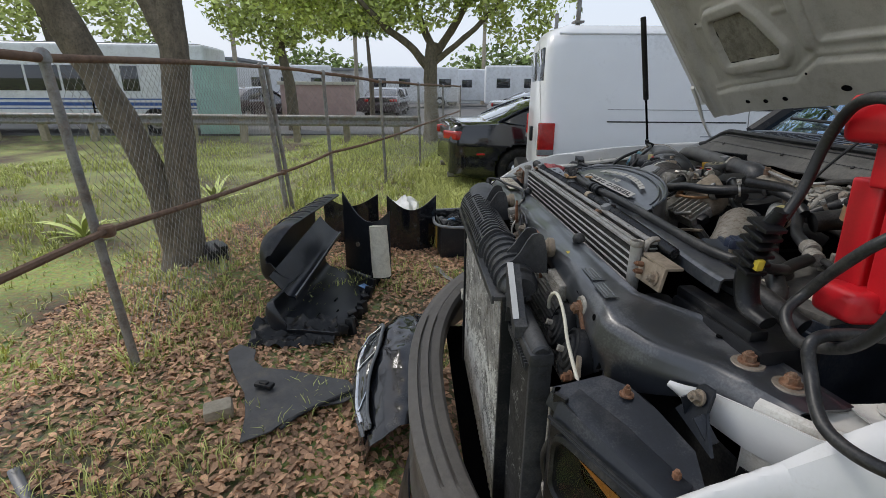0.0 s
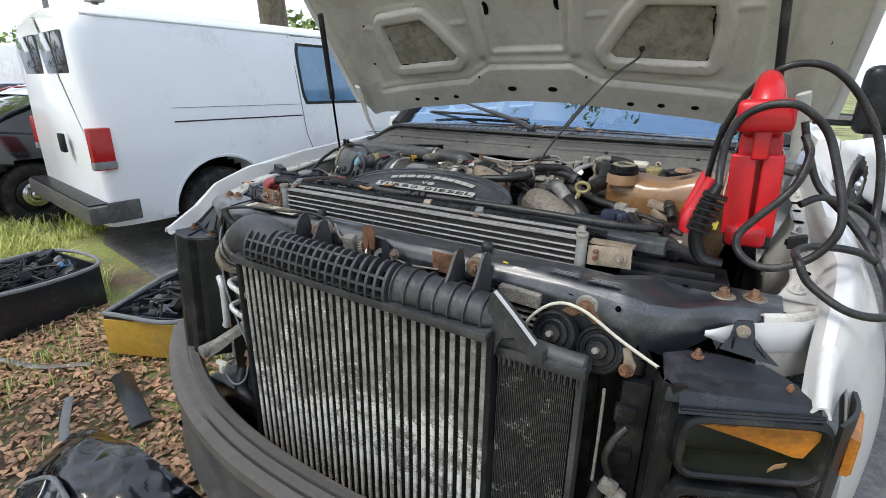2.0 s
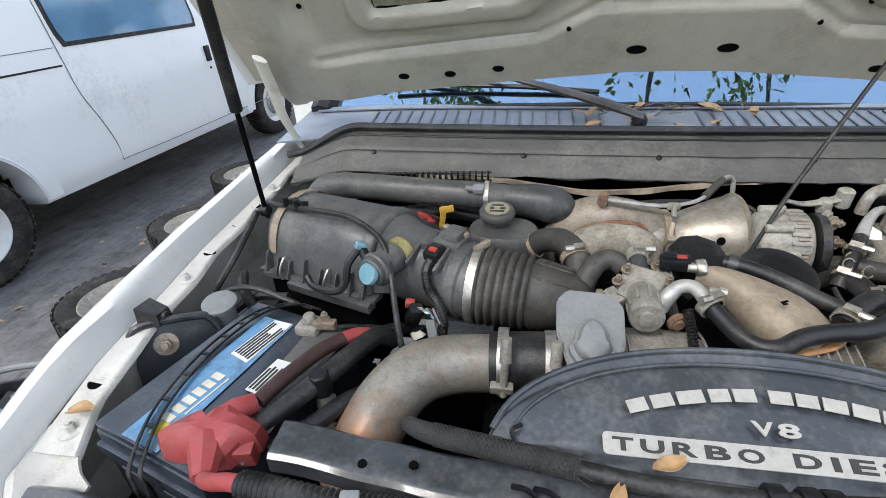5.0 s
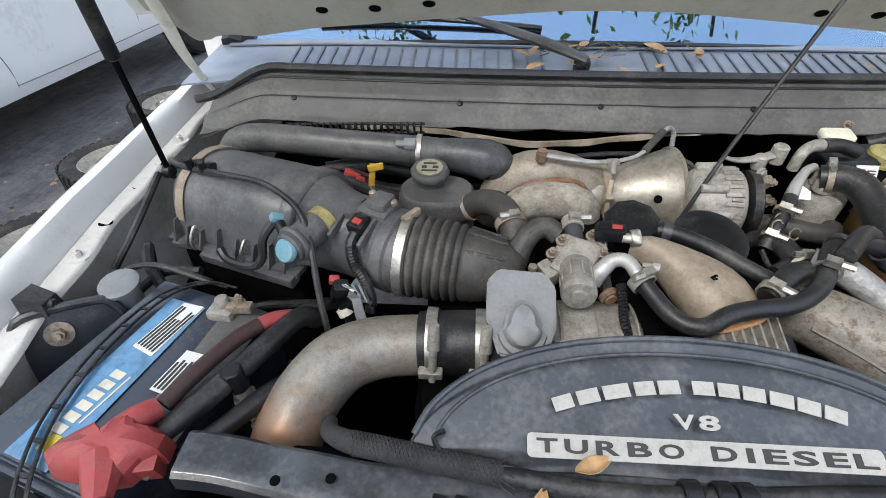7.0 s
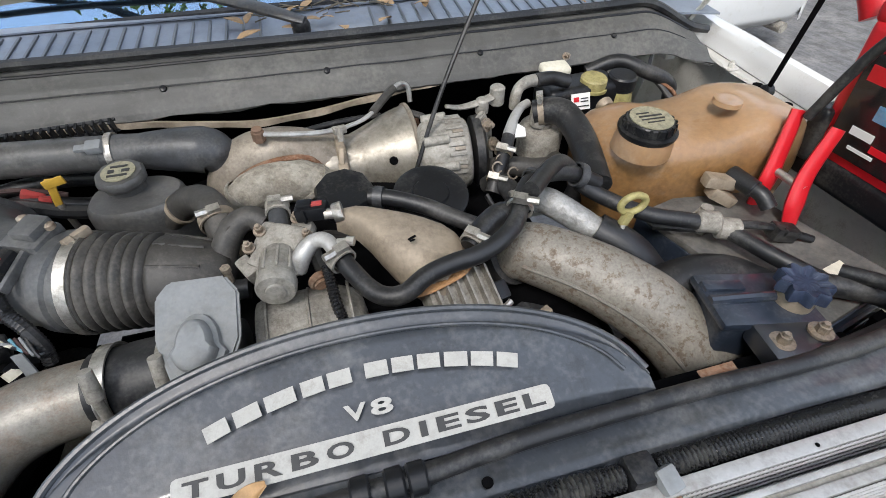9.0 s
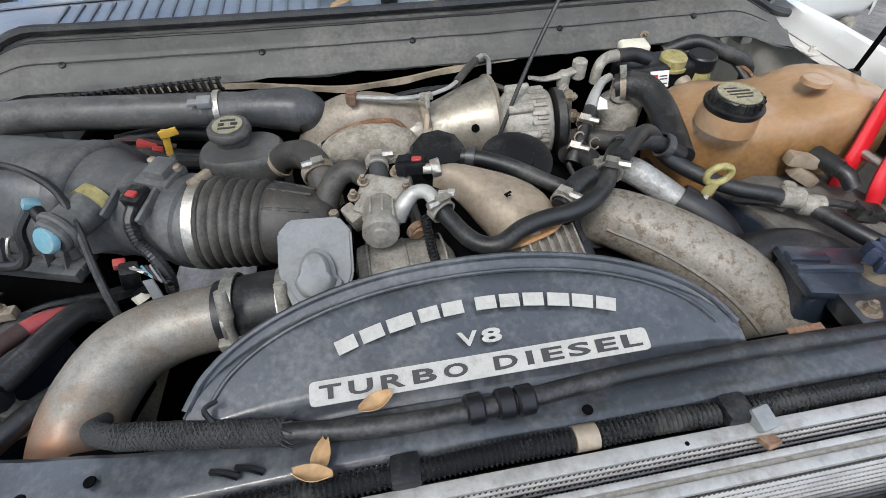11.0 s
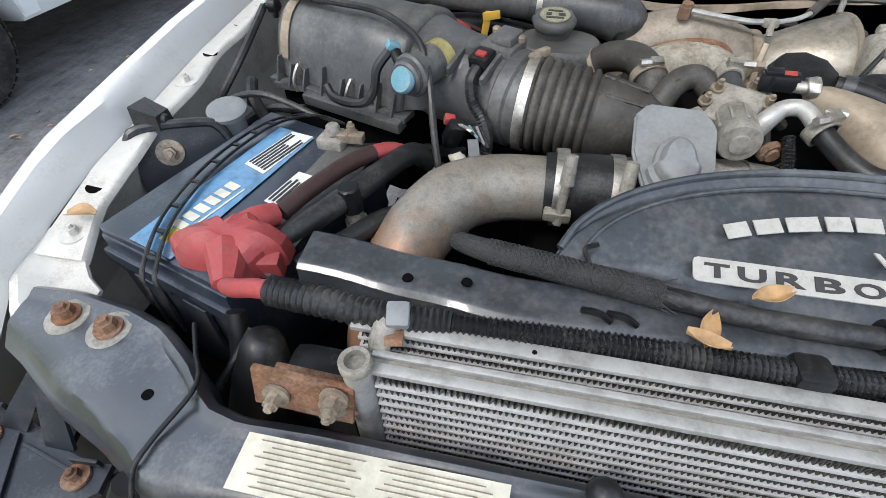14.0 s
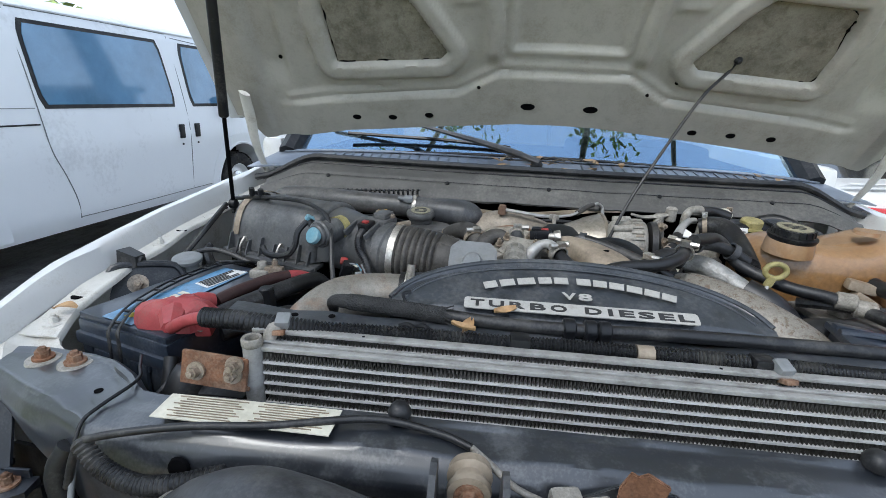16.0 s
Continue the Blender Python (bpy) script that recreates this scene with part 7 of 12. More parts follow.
tube(bm, [(0.20, 0.32, 1.287), (0.27, 0.385, 1.275), (0.31, 0.37, 1.235), (0.37, 0.325, 1.215), (0.43, 0.295, 1.21), (0.47, 0.28, 1.20), (0.50, 0.22, 1.195), (0.53, 0.17, 1.19)], 0.011, 12, 7)
part("vacuum_hose", bm, RUBBER, engine, "long thin black hose")
for p in ((0.45, 0.29, 1.208), (0.475, 0.278, 1.2)):
    bm = B()
    cyl(bm, V(*p) - V(0.014, -0.006, 0), V(*p) + V(0.014, -0.006, 0), 0.015, n=14, bev=0.003)
    part("hose_joint", bm, CAST, engine)
bm = B()
tube(bm, [(0.29, 0.24, 1.12), (0.36, 0.235, 1.155), (0.44, 0.23, 1.16), (0.52, 0.19, 1.13)], 0.034, 18, 6)
part("radiator_hose", bm, RUBBER, engine, "thick black radiator hose")
bm = B()
cyl(bm, (0.17, 0.23, 1.1), (0.2, 0.22, 1.13), 0.03, n=20, bev=0.004)
part("yellow_cap", bm, GOLD, engine, "dirty yellow cap")
bm = B()
cyl(bm, (0.115, 0.215, 1.19), (0.15, 0.235, 1.2), 0.004, n=8)
part("stud", bm, STEEL, engine)
bm = B()
tube(bm, [(0.43, 0.60, 1.18), (0.46, 0.56, 1.15), (0.40, 0.52, 1.14), (0.34, 0.46, 1.13)], 0.016, 10, 6)
tube(bm, [(0.28, 0.47, 1.16), (0.24, 0.42, 1.19), (0.205, 0.40, 1.18)], 0.02, 12, 5)
part("dark_hose", bm, RUBBER, engine)

# coolant bottle
degas = thing("coolant_bottle", (0.49, 0.47, 1.05), "amber translucent coolant bottle with a black cap", "coolant bottle")
bm = B()
rr = []
for z, k, dx in ((1.06, 0.80, 0), (1.08, 0.88, 0), (1.14, 0.95, 0), (1.19, 0.985, 0), (1.22, 0.99, 0), (1.242, 0.965, 0), (1.258, 0.91, 0.006), (1.268, 0.80, 0.014), (1.274, 0.6, 0.02), (1.276, 0.3, 0.026)):
    ring = []
    for a in np.linspace(0, 2 * math.pi, 36, endpoint=False):
        c, s = math.cos(a), math.sin(a)
        e = 0.58
        x = math.copysign(abs(c) ** e, c) * 0.176 * k
        y = math.copysign(abs(s) ** e, s) * 0.09 * k
        rise = 0.030 * smooth01((x + 0.03) / 0.10) * smooth01((z - 1.2) / 0.06) - 0.03 * smooth01((x - 0.12) / 0.06) * (z > 1.2) + 0.008 * smooth01(-(x + 0.05) / 0.05) * smooth01((z - 1.2) / 0.06)
        ring.append(V(0.498 + dx + x, 0.468 + y - 0.05 * (x / 0.18) * 0.5, z + rise))
    rr.append(ring)
rings(bm, rr)
part("bottle", bm, AMBERBOT, degas, smooth=70)
bm = B()
lathe(bm, [(0.040, -0.006), (0.043, 0.0), (0.043, 0.004), (0.036, 0.005), (0.035, 0.017), (0.033, 0.019), (0.001, 0.019)], (0.380, 0.416, 1.298), (0.02, -0.08, 1), 30)
neck = B()
lathe(neck, [(0.044, -0.034), (0.042, -0.012), (0.039, 0.001)], (0.380, 0.416, 1.298), (0.02, -0.08, 1), 30)
part("neck", neck, AMBERBOT, degas)
dcap = part("cap", bm, PLASTIC, degas, "black screw cap")
for i in range(18):
    a = 2 * math.pi * i / 18
    bm = B()
    box(bm, (0.380 + 0.0355 * math.cos(a), 0.415 + 0.0355 * math.sin(a), 1.309), (0.004, 0.005, 0.011), (0, 0, math.degrees(a)))
    part("grip", bm, PLASTIC, dcap)
bm = B()
lathe(bm, [(0.031, 0.0), (0.031, 0.0015), (0.001, 0.0015)], (0.3804, 0.4145, 1.3170), (0.02, -0.08, 1), 24)
part("cap_label", bm, CAPLAB, degas, "yellowed warning label")
bars(degas, "cap_print", INK, [(-0.008, 0.012, 0.02, 0.002), (0.0, 0.004, 0.036, 0.003), (0.0, -0.004, 0.036, 0.002), (0.0, -0.012, 0.026, 0.002)], basis((0.3804, 0.4144, 1.3190), (1, 0, -0.02), (0, 1, 0.08)))
bm = B()
lathe(bm, [(0.022, -0.004), (0.021, 0.003), (0.012, 0.004), (0.001, 0.002)], (0.53, 0.44, 1.312), (0.02, -0.05, 1), 20)
part("moulded_ring", bm, AMBERBOT, degas)
bm = B()
cyl(bm, (0.515, 0.37, 1.225), (0.525, 0.325, 1.222), 0.015, 0.014, 16, 0.002)
part("outlet_stub", bm, RUBBER, degas)
for i, p in enumerate(((0.49, 0.36, 1.222), (0.50, 0.355, 1.195))):
    bm = B()
    box(bm, p, (0.05, 0.022, 0.02), (0, 10 + 20 * i, -12), 0.005)
    part("bracket", bm, BEIGE, degas)
bm = B()
tube(bm, [(0.525, 0.33, 1.222), (0.53, 0.315, 1.218), (0.535, 0.30, 1.205)], 0.012, 10, 4)
part("rubber_plug", bm, RUBBER, degas)

# brake master cylinder behind the bottle
degas.location.x += 0.034
degas.scale = (0.97, 0.97, 0.94)
brake = thing("brake_fluid_reservoir", (0.47, 0.64, 1.1), "black brake fluid reservoir with a pale cap", "reservoir")
bm = B()
box(bm, (0.44, 0.66, 1.225), (0.15, 0.07, 0.06), (0, 0, 4), 0.014, 3)
part("body", bm, PLASTIC, brake)
bm = B()
cyl(bm, (0.462, 0.648, 1.24), (0.462, 0.645, 1.264), 0.025, 0.024, 24, 0.003)
lathe(bm, [(0.028, 0.0), (0.028, 0.005), (0.025, 0.006)], (0.462, 0.648, 1.24), (0, -0.05, 1), 24)
part("cap", bm, DIPY, brake, "pale yellow cap")
bm = B()
cyl(bm, (0.52, 0.648, 1.235), (0.52, 0.645, 1.262), 0.027, 0.026, 24, 0.003)
part("second_cap", bm, PLASTIC, brake)
bm = B()
cyl(bm, (0.52, 0.64, 1.18), (0.52, 0.648, 1.236), 0.026, 0.024, 20)
part("neck", bm, DIPY, brake, "yellowed plastic neck")
bm = B()
slab(bm, [(-0.018, -0.014), (0.018, -0.014), (0.018, 0.014), (-0.018, 0.014)], 0.002, basis((0.425, 0.615, 1.235), (1, 0, 0), (0, 0.4, 1)))
part("label", bm, WLAB, brake, "white warning label")
bars(brake, "print", RED, [(-0.009, 0.004, 0.010, 0.008)], basis((0.425, 0.6145, 1.2352), (1, 0, 0), (0, 0.4, 1)))
bars(brake, "print", INK, [(0.007, 0.005, 0.014, 0.002), (0.007, 0.0, 0.014, 0.002), (0.0, -0.008, 0.03, 0.002)], basis((0.425, 0.6145, 1.2352), (1, 0, 0), (0, 0.4, 1)))
bm = B()
cyl(bm, (0.47, 0.615, 1.225), (0.472, 0.6, 1.222), 0.016, 0.014, 16, 0.002)
cyl(bm, (0.472, 0.6, 1.222), (0.472, 0.598, 1.2215), 0.009, n=12)
part("port", bm, BEIGE, brake)
bm = B()
box(bm, (0.41, 0.70, 1.262), (0.055, 0.035, 0.02), (10, 0, 0), 0.01, 3)
part("cowl_bracket", bm, CREAM, truck, "pale dusty bracket on the cowl")
bm = B()
tube(bm, [(0.50, 0.74, 1.23), (0.56, 0.73, 1.25), (0.61, 0.70, 1.235), (0.66, 0.69, 1.21), (0.70, 0.72, 1.15)], 0.014, 10, 6)
tube(bm, [(0.59, 0.73, 1.24), (0.63, 0.70, 1.22), (0.65, 0.65, 1.19)], 0.006, 8, 5)
part("wiring_loom", bm, RUBBER, truck)
bm = B()
tube(bm, [(0.62, 0.70, 1.225), (0.66, 0.665, 1.2), (0.68, 0.66, 1.15)], 0.004, 6, 5)
part("orange_wire", bm, RUST, truck)

bm = B()
sheet(bm, lambda u, v: V(-0.832 + 0.034 * u, 0.118 + 0.022 * (v - 0.5) * math.sin(math.pi * (0.1 + 0.8 * u)) + 0.006 * u, fender_top(0.118) - 0.030 + 0.006 * math.sin(u * 3) + 0.006 * abs(v - 0.5)), 10, 6, 0.0006)
solo("fallen_leaf", bm, LEAFORANGE, "dry orange leaf lying on the wing rail", "leaf")
# washer bottle cap box and second battery on the driver's side
wash = thing("power_steering_box", (0.40, 0.16, 1.1), "black plastic fluid box with a scalloped black cap", "fluid box")
bm = B()
box(bm, (0.428, 0.166, 1.160), (0.115, 0.072, 0.06), (0, 4, -10), 0.01, 3)
part("body", bm, BATT, wash)
bm = B()
box(bm, (0.426, 0.165, 1.193), (0.124, 0.080, 0.012), (0, 4, -10), 0.005)
part("lid", bm, BATT, wash, "glossy blue-black lid")
bm = B()
tube(bm, [(0.366, 0.172, 1.203), (0.415, 0.164, 1.203), (0.455, 0.158, 1.200)], 0.006, 8, 4)
box(bm, (0.395, 0.188, 1.202), (0.05, 0.016, 0.008), (0, 4, -10), 0.003)
part("lid_rib", bm, BATT, wash)
bm = B()
rr = []
for q, h in ((0.7, 0), (1.0, 0.002), (1.0, 0.014), (0.92, 0.018), (0.5, 0.014), (0.3, 0.015), (0.01, 0.015)):
    rr.append([V(0.462, 0.150, 1.214) + V(q * (0.026 + 0.0035 * math.cos(9 * a)) * math.cos(a), q * (0.026 + 0.0035 * math.cos(9 * a)) * math.sin(a), h) for a in np.linspace(0, 2 * math.pi, 72, endpoint=False)])
rings(bm, rr)
part("cap", bm, CAPBLUE, wash, "scalloped black cap with sky blue painted in")
bm = B()
cyl(bm, (0.462, 0.152, 1.185), (0.462, 0.150, 1.215), 0.021, n=20)
part("neck", bm, BEIGE, wash)
bm = B()
box(bm, (0.43, 0.105, 1.185), (0.09, 0.05, 0.025), (0, 4, -8), 0.006)
part("mounting_plate", bm, SUPPORT, wash)
for x in (0.405, 0.455):
    bm = B()
    bolt(bm, (x, 0.105, 1.197), r=0.007, washer=0.013)
    part("mount_bolt", bm, BOLTM, wash)


# small fittings and wires among the engine parts
for pts, r, m, nm in ((((-0.58, 0.22, 1.13), (-0.517, 0.28, 1.142), (-0.465, 0.34, 1.14), (-0.43, 0.38, 1.11)), 0.012, RUBBER, "thick_wire"), (((-0.62, 0.31, 1.12), (-0.558, 0.345, 1.13), (-0.516, 0.36, 1.125), (-0.47, 0.39, 1.10)), 0.007, RUBBER, "thin_wire"), (((-0.53, 0.62, 1.2), (-0.47, 0.605, 1.195), (-0.42, 0.60, 1.18), (-0.37, 0.60, 1.17)), 0.011, RUBBER, "thick_wire"), (((-0.54, 0.64, 1.2), (-0.50, 0.635, 1.208), (-0.46, 0.63, 1.205), (-0.42, 0.63, 1.19)), 0.004, OLDRED, "red_wire"), (((-0.1, 0.70, 1.2), (0.0, 0.70, 1.215), (0.08, 0.715, 1.21)), 0.005, RUBBER, "thin_wire"), (((0.45, 0.30, 1.19), (0.50, 0.28, 1.2), (0.55, 0.27, 1.19), (0.60, 0.25, 1.175)), 0.006, RUBBER, "thin_wire"), (((0.40, 0.33, 1.185), (0.44, 0.30, 1.195), (0.50, 0.29, 1.19)), 0.009, RUBBER, "thin_hose"), (((-0.02, 0.40, 1.20), (-0.045, 0.385, 1.22), (-0.06, 0.36, 1.225), (-0.055, 0.34, 1.20)), 0.008, BELLOW, "thin_hose"), (((0.19, 0.44, 1.2), (0.2, 0.42, 1.185), (0.21, 0.40, 1.195)), 0.004, RUBBER, "thin_wire"), (((0.17, 0.24, 1.17), (0.19, 0.25, 1.15), (0.21, 0.27, 1.12)), 0.012, RUBBER, "thin_hose")):
    bm = B()
    tube(bm, pts, r, 8, 6)
    part(nm, bm, m, engine)
for p, rot, sz, m in (((-0.42, 0.30, 1.12), (0, 0, 30), (0.045, 0.03, 0.022), PLASTIC), ((0.56, 0.265, 1.185), (0, 12, -10), (0.035, 0.022, 0.02), PLASTIC), ((-0.486, 0.18, 1.125), (0, 20, 40), (0.05, 0.012, 0.004), STEEL), ((0.175, 0.225, 1.165), (0, -12, 20), (0.06, 0.012, 0.006), BEIGE)):
    bm = B()
    box(bm, p, sz, rot, 0.002)
    box(bm, V(*p) + V(0, -sz[1] * 0.45, sz[2] * 0.35), (sz[0] * 0.5, sz[1] * 0.4, sz[2] * 0.4), rot, 0.001)
    part("connector", bm, m, engine)


def battery(origin, yaw, w, l, h, label, blue):
    root = thing("car_battery", (0, 0, 0), label, "battery")
    bm = B()
    box(bm, (w / 2, l / 2, -h / 2), (w, l, h), bev=0.006)
    part("case", bm, BATT, root)
    bm = B()
    box(bm, (w / 2, l / 2, 0.004), (w * 0.97, l * 0.98, 0.012), bev=0.003)
    part("top", bm, BATT if blue else BATTOP, root)
    bm = B()
    box(bm, (w / 2, 0.0, -0.03), (w * 1.01, 0.012, 0.02), bev=0.004)
    part("front_rib", bm, BATT, root)
    for x in (0.3, 0.7):
        bm = B()
        box(bm, (w * x, -0.004, -0.075), (w * 0.18, 0.006, 0.07), bev=0.002)
        part("case_rib", bm, BATT, root)
    root.matrix_basis = pose(*origin, 0, 0, yaw)
    return root


bat = battery((-0.777, 0.099, 1.155), -17.2, 0.193, 0.278, 0.19, "black car battery with a blue label and strap", True)
bat_in = bat.matrix_basis.inverted()


def onbat(x, y, z=1.167):
    """A point of the place in the battery's own metres."""
    return bat_in @ V(x, y, z)


def sticker(name, pts, z, material, label="", parent=bat):
    bm = B()
    rings(bm, [[onbat(x, y, z + d) for x, y in pts] for d in (0.0, 0.0008)])
    return part(name, bm, material, parent, label, smooth=0)


def print_rows(a, b, c, rows, z, mat, fill=0.9, seed=1):
    """Lines of small print on a sticker with corners a, b (along the lines) and c (down)."""
    rng = random.Random(seed)
    a, b, c = V(*a, 0), V(*b, 0), V(*c, 0)
    for k in range(rows):
        q = (k + 0.7) / (rows + 0.6)
        end = fill * rng.uniform(0.7, 1.0)
        h = 0.22 / rows
        p = [a.lerp(b, u) + (c - a) * (q + w) for u, w in ((0.06, -h), (end, -h), (end, h), (0.06, h))]
        sticker("print", [(v.x, v.y) for v in p], z, mat)


sticker("blue_label", [(-0.724, 0.088), (-0.66, 0.322), (-0.605, 0.306), (-0.664, 0.070)], 1.1664, BLUELAB, "bright blue label")
sticker("grey_cover", [(-0.612, 0.085), (-0.572, 0.312), (-0.512, 0.292), (-0.556, 0.068)], 1.1666, BATTOP, "dusty grey end of the top")
for k in range(6):
    q = V(-0.683, 0.118, 0).lerp(V(-0.660, 0.190, 0), k / 5)
    d, e = V(0.0042, 0.0118, 0) * 0.42, V(0.0085, -0.003, 0)
    sticker("brand_bar", [((q + u * d + w * e).x, (q + u * d + w * e).y) for u, w in ((-1, -1), (1, -1), (1, 1), (-1, 1))], 1.1674, CREAM, "pale yellow maker's mark" if k == 0 else "")
sticker("brand_mark", [(-0.693, 0.094), (-0.686, 0.112), (-0.672, 0.108), (-0.680, 0.091)], 1.1674, YELLOW)
sticker("thin_line", [(-0.666, 0.125), (-0.644, 0.188), (-0.642, 0.187), (-0.664, 0.124)], 1.1674, CREAM)
sticker("white_sticker", [(-0.667, 0.234), (-0.638, 0.313), (-0.607, 0.307), (-0.635, 0.219)], 1.1674, WLAB, "white printed sticker")
print_rows((-0.667, 0.234), (-0.638, 0.313), (-0.635, 0.219), 6, 1.1684, INK, 0.95, 2)
sticker("white_sticker", [(-0.611, 0.172), (-0.594, 0.231), (-0.563, 0.224), (-0.581, 0.163)], 1.1676, WLAB, "white printed sticker")
print_rows((-0.611, 0.172), (-0.594, 0.231), (-0.581, 0.163), 5, 1.1686, INK, 0.9, 3)
# hold-down strap: two rails joined by rungs, round the front edge
STRAP = [(-0.668, 0.038, 1.09), (-0.669, 0.040, 1.15), (-0.673, 0.050, 1.171), (-0.697, 0.12, 1.173), (-0.701, 0.205, 1.173), (-0.687, 0.28, 1.173), (-0.662, 0.328, 1.174), (-0.622, 0.352, 1.172), (-0.585, 0.35, 1.165)]
line = spline(STRAP, 8)
for off in (-0.007, 0.007):
    bm = B()
    tube(bm, [bat_in @ (p + V(off, 0, 0)) for p in line[::2]], 0.0032, 8, 2, flat=0.6)
    part("strap_rail", bm, PLASTIC, bat, "black hold-down strap")
for p in line[18:60:4]:
    bm = B()
    box(bm, bat_in @ p, (0.016, 0.005, 0.003), (0, 0, 12), 0.0008)
    part("strap_rung", bm, PLASTIC, bat)
for k in range(6):
    bm = B()
    q = V(-0.758, 0.093, 1.118).lerp(V(-0.606, 0.045, 1.118), k / 5)
    box(bm, bat_in @ q, (0.018, 0.006, 0.03), bev=0.002)
    part("case_tooth", bm, BATT, bat)
bm = B()
box(bm, onbat(-0.573, 0.301, 1.172), (0.036, 0.036, 0.016), (0, 0, 10), 0.004)
cyl(bm, onbat(-0.573, 0.301, 1.18), onbat(-0.573, 0.301, 1.194), 0.010, 0.009, n=14, bev=0.002)
clampm = part("terminal_clamp", bm, CAST, bat, "corroded terminal clamp")
bm = B()
box(bm, onbat(-0.548, 0.297, 1.181), (0.034, 0.014, 0.012), (0, 0, 20), 0.002)
bolt(bm, onbat(-0.548, 0.300, 1.185), r=0.006, washer=0.008)
part("clamp_bolt", bm, BOLTM, clampm)
# red terminal cover: a stepped hood with two wings, a block and a front skirt
HOODR = [(-0.668, 0.076), (-0.660, 0.100), (-0.634, 0.118), (-0.618, 0.108), (-0.604, 0.122), (-0.586, 0.136), (-0.575, 0.118), (-0.556, 0.116), (-0.542, 0.108), (-0.540, 0.088), (-0.556, 0.078), (-0.566, 0.060), (-0.584, 0.056), (-0.606, 0.064), (-0.628, 0.060), (-0.652, 0.062)]
bm = B()
c = V(-0.600, 0.092, 0)
rings(bm, [[bat_in @ V(c.x + (x - c.x) * k, c.y + (y - c.y) * k, z + 0.004 * math.sin(40 * x + 55 * y) * (k < 0.95)) for x, y in HOODR] for k, z in ((0.95, 1.166), (0.94, 1.173), (0.88, 1.188), (0.74, 1.197), (0.55, 1.202), (0.3, 1.203))])
hood_r = part("red_terminal_cover", bm, REDCOVER, bat, "faded red rubber terminal cover", smooth=25)
bm = B()
box(bm, onbat(-0.560, 0.088, 1.172), (0.024, 0.034, 0.028), (10, 0, 28), 0.004)
part("side_block", bm, REDCOVER, hood_r, smooth=30)
bm = B()
tube(bm, [onbat(-0.602, 0.108, 1.186), onbat(-0.589, 0.124, 1.187), onbat(-0.578, 0.140, 1.182)], [0.015, 0.015, 0.013], 10, 5)
part("cable_sleeve", bm, REDCOVER, hood_r)
bm = B()
tube(bm, [onbat(-0.600, 0.080, 1.188), onbat(-0.588, 0.058, 1.188), onbat(-0.577, 0.036, 1.188)], [0.022, 0.018, 0.0125], 8, 4, flat=0.75)
part("front_spout", bm, REDCOVER, hood_r, smooth=30)
# cables from the battery (in the place's own metres)
bm = B()
tube(bm, [(-0.585, 0.055, 1.186), (-0.576, 0.036, 1.188), (-0.556, 0.024, 1.202), (-0.535, 0.020, 1.212), (-0.508, 0.015, 1.220)], 0.0085, 12, 6)
part("red_cable", bm, REDCOVER, truck, "red battery cable")
bm = B()
tube(bm, [(-0.517, 0.016, 1.219), (-0.47, 0.011, 1.222), (-0.43, 0.008, 1.222), (-0.395, 0.009, 1.221), (-0.365, 0.012, 1.219)], [0.0112, 0.0112, 0.0105, 0.010, 0.009], 14, 6, ripple=0.0022, pitch=0.006)
part("cable_conduit", bm, RUBBER, truck, "corrugated cable conduit", smooth=25)
bm = B()
tube(bm, [(-0.575, 0.145, 1.180), (-0.56, 0.178, 1.184), (-0.53, 0.235, 1.186), (-0.508, 0.265, 1.184)], 0.0105, 12, 6)
part("red_cable", bm, OLDRED, truck, "old dull red battery cable")
bm = B()
tube(bm, [(-0.510, 0.263, 1.184), (-0.493, 0.281, 1.18), (-0.475, 0.300, 1.165)], 0.010, 12, 5)
part("red_sleeve", bm, REDCOVER, truck, "red cable sleeve")
for a, r in ((((-0.565, 0.120, 1.165), (-0.545, 0.150, 1.170), (-0.511, 0.205, 1.174), (-0.470, 0.290, 1.170), (-0.455, 0.32, 1.14)), 0.0145), (((-0.545, 0.100, 1.150), (-0.51, 0.140, 1.152), (-0.475, 0.19, 1.15), (-0.45, 0.24, 1.12)), 0.012)):
    bm = B()
    tube(bm, a, r, 12, 6)
    part("black_cable", bm, RUBBER, truck, "thick black cable")
bm = B()
cyl(bm, (-0.507, 0.188, 1.10), (-0.511, 0.188, 1.160), 0.010, 0.011, 14)
cyl(bm, (-0.509, 0.188, 1.135), (-0.5095, 0.188, 1.143), 0.015, n=6)
part("pressure_valve", bm, CAST, truck)
bm = B()
cyl(bm, (-0.511, 0.188, 1.158), (-0.513, 0.188, 1.192), 0.0135, 0.0125, n=8, bev=0.002)
part("valve_cap", bm, PLASTIC, truck)
for a in (((-0.50, 0.175, 1.13), (-0.47, 0.19, 1.14), (-0.45, 0.22, 1.12)), ((-0.49, 0.16, 1.125), (-0.46, 0.15, 1.135), (-0.43, 0.17, 1.11))):
    bm = B()
    tube(bm, a, 0.006, 8, 4)
    box(bm, V(*a[1]), (0.034, 0.014, 0.01), (0, 10, 35), 0.002)
    part("wire_clip", bm, CAST, truck)
bm = B()
tube(bm, [(-0.585, 0.040, 1.14), (-0.58, 0.015, 1.10), (-0.585, -0.005, 1.05)], 0.010, 10, 4)
tube(bm, [(-0.566, 0.03, 1.13), (-0.575, 0.0, 1.115), (-0.59, -0.03, 1.09)], 0.004, 8, 4)
part("black_cable", bm, RUBBER, truck)
bm = B()
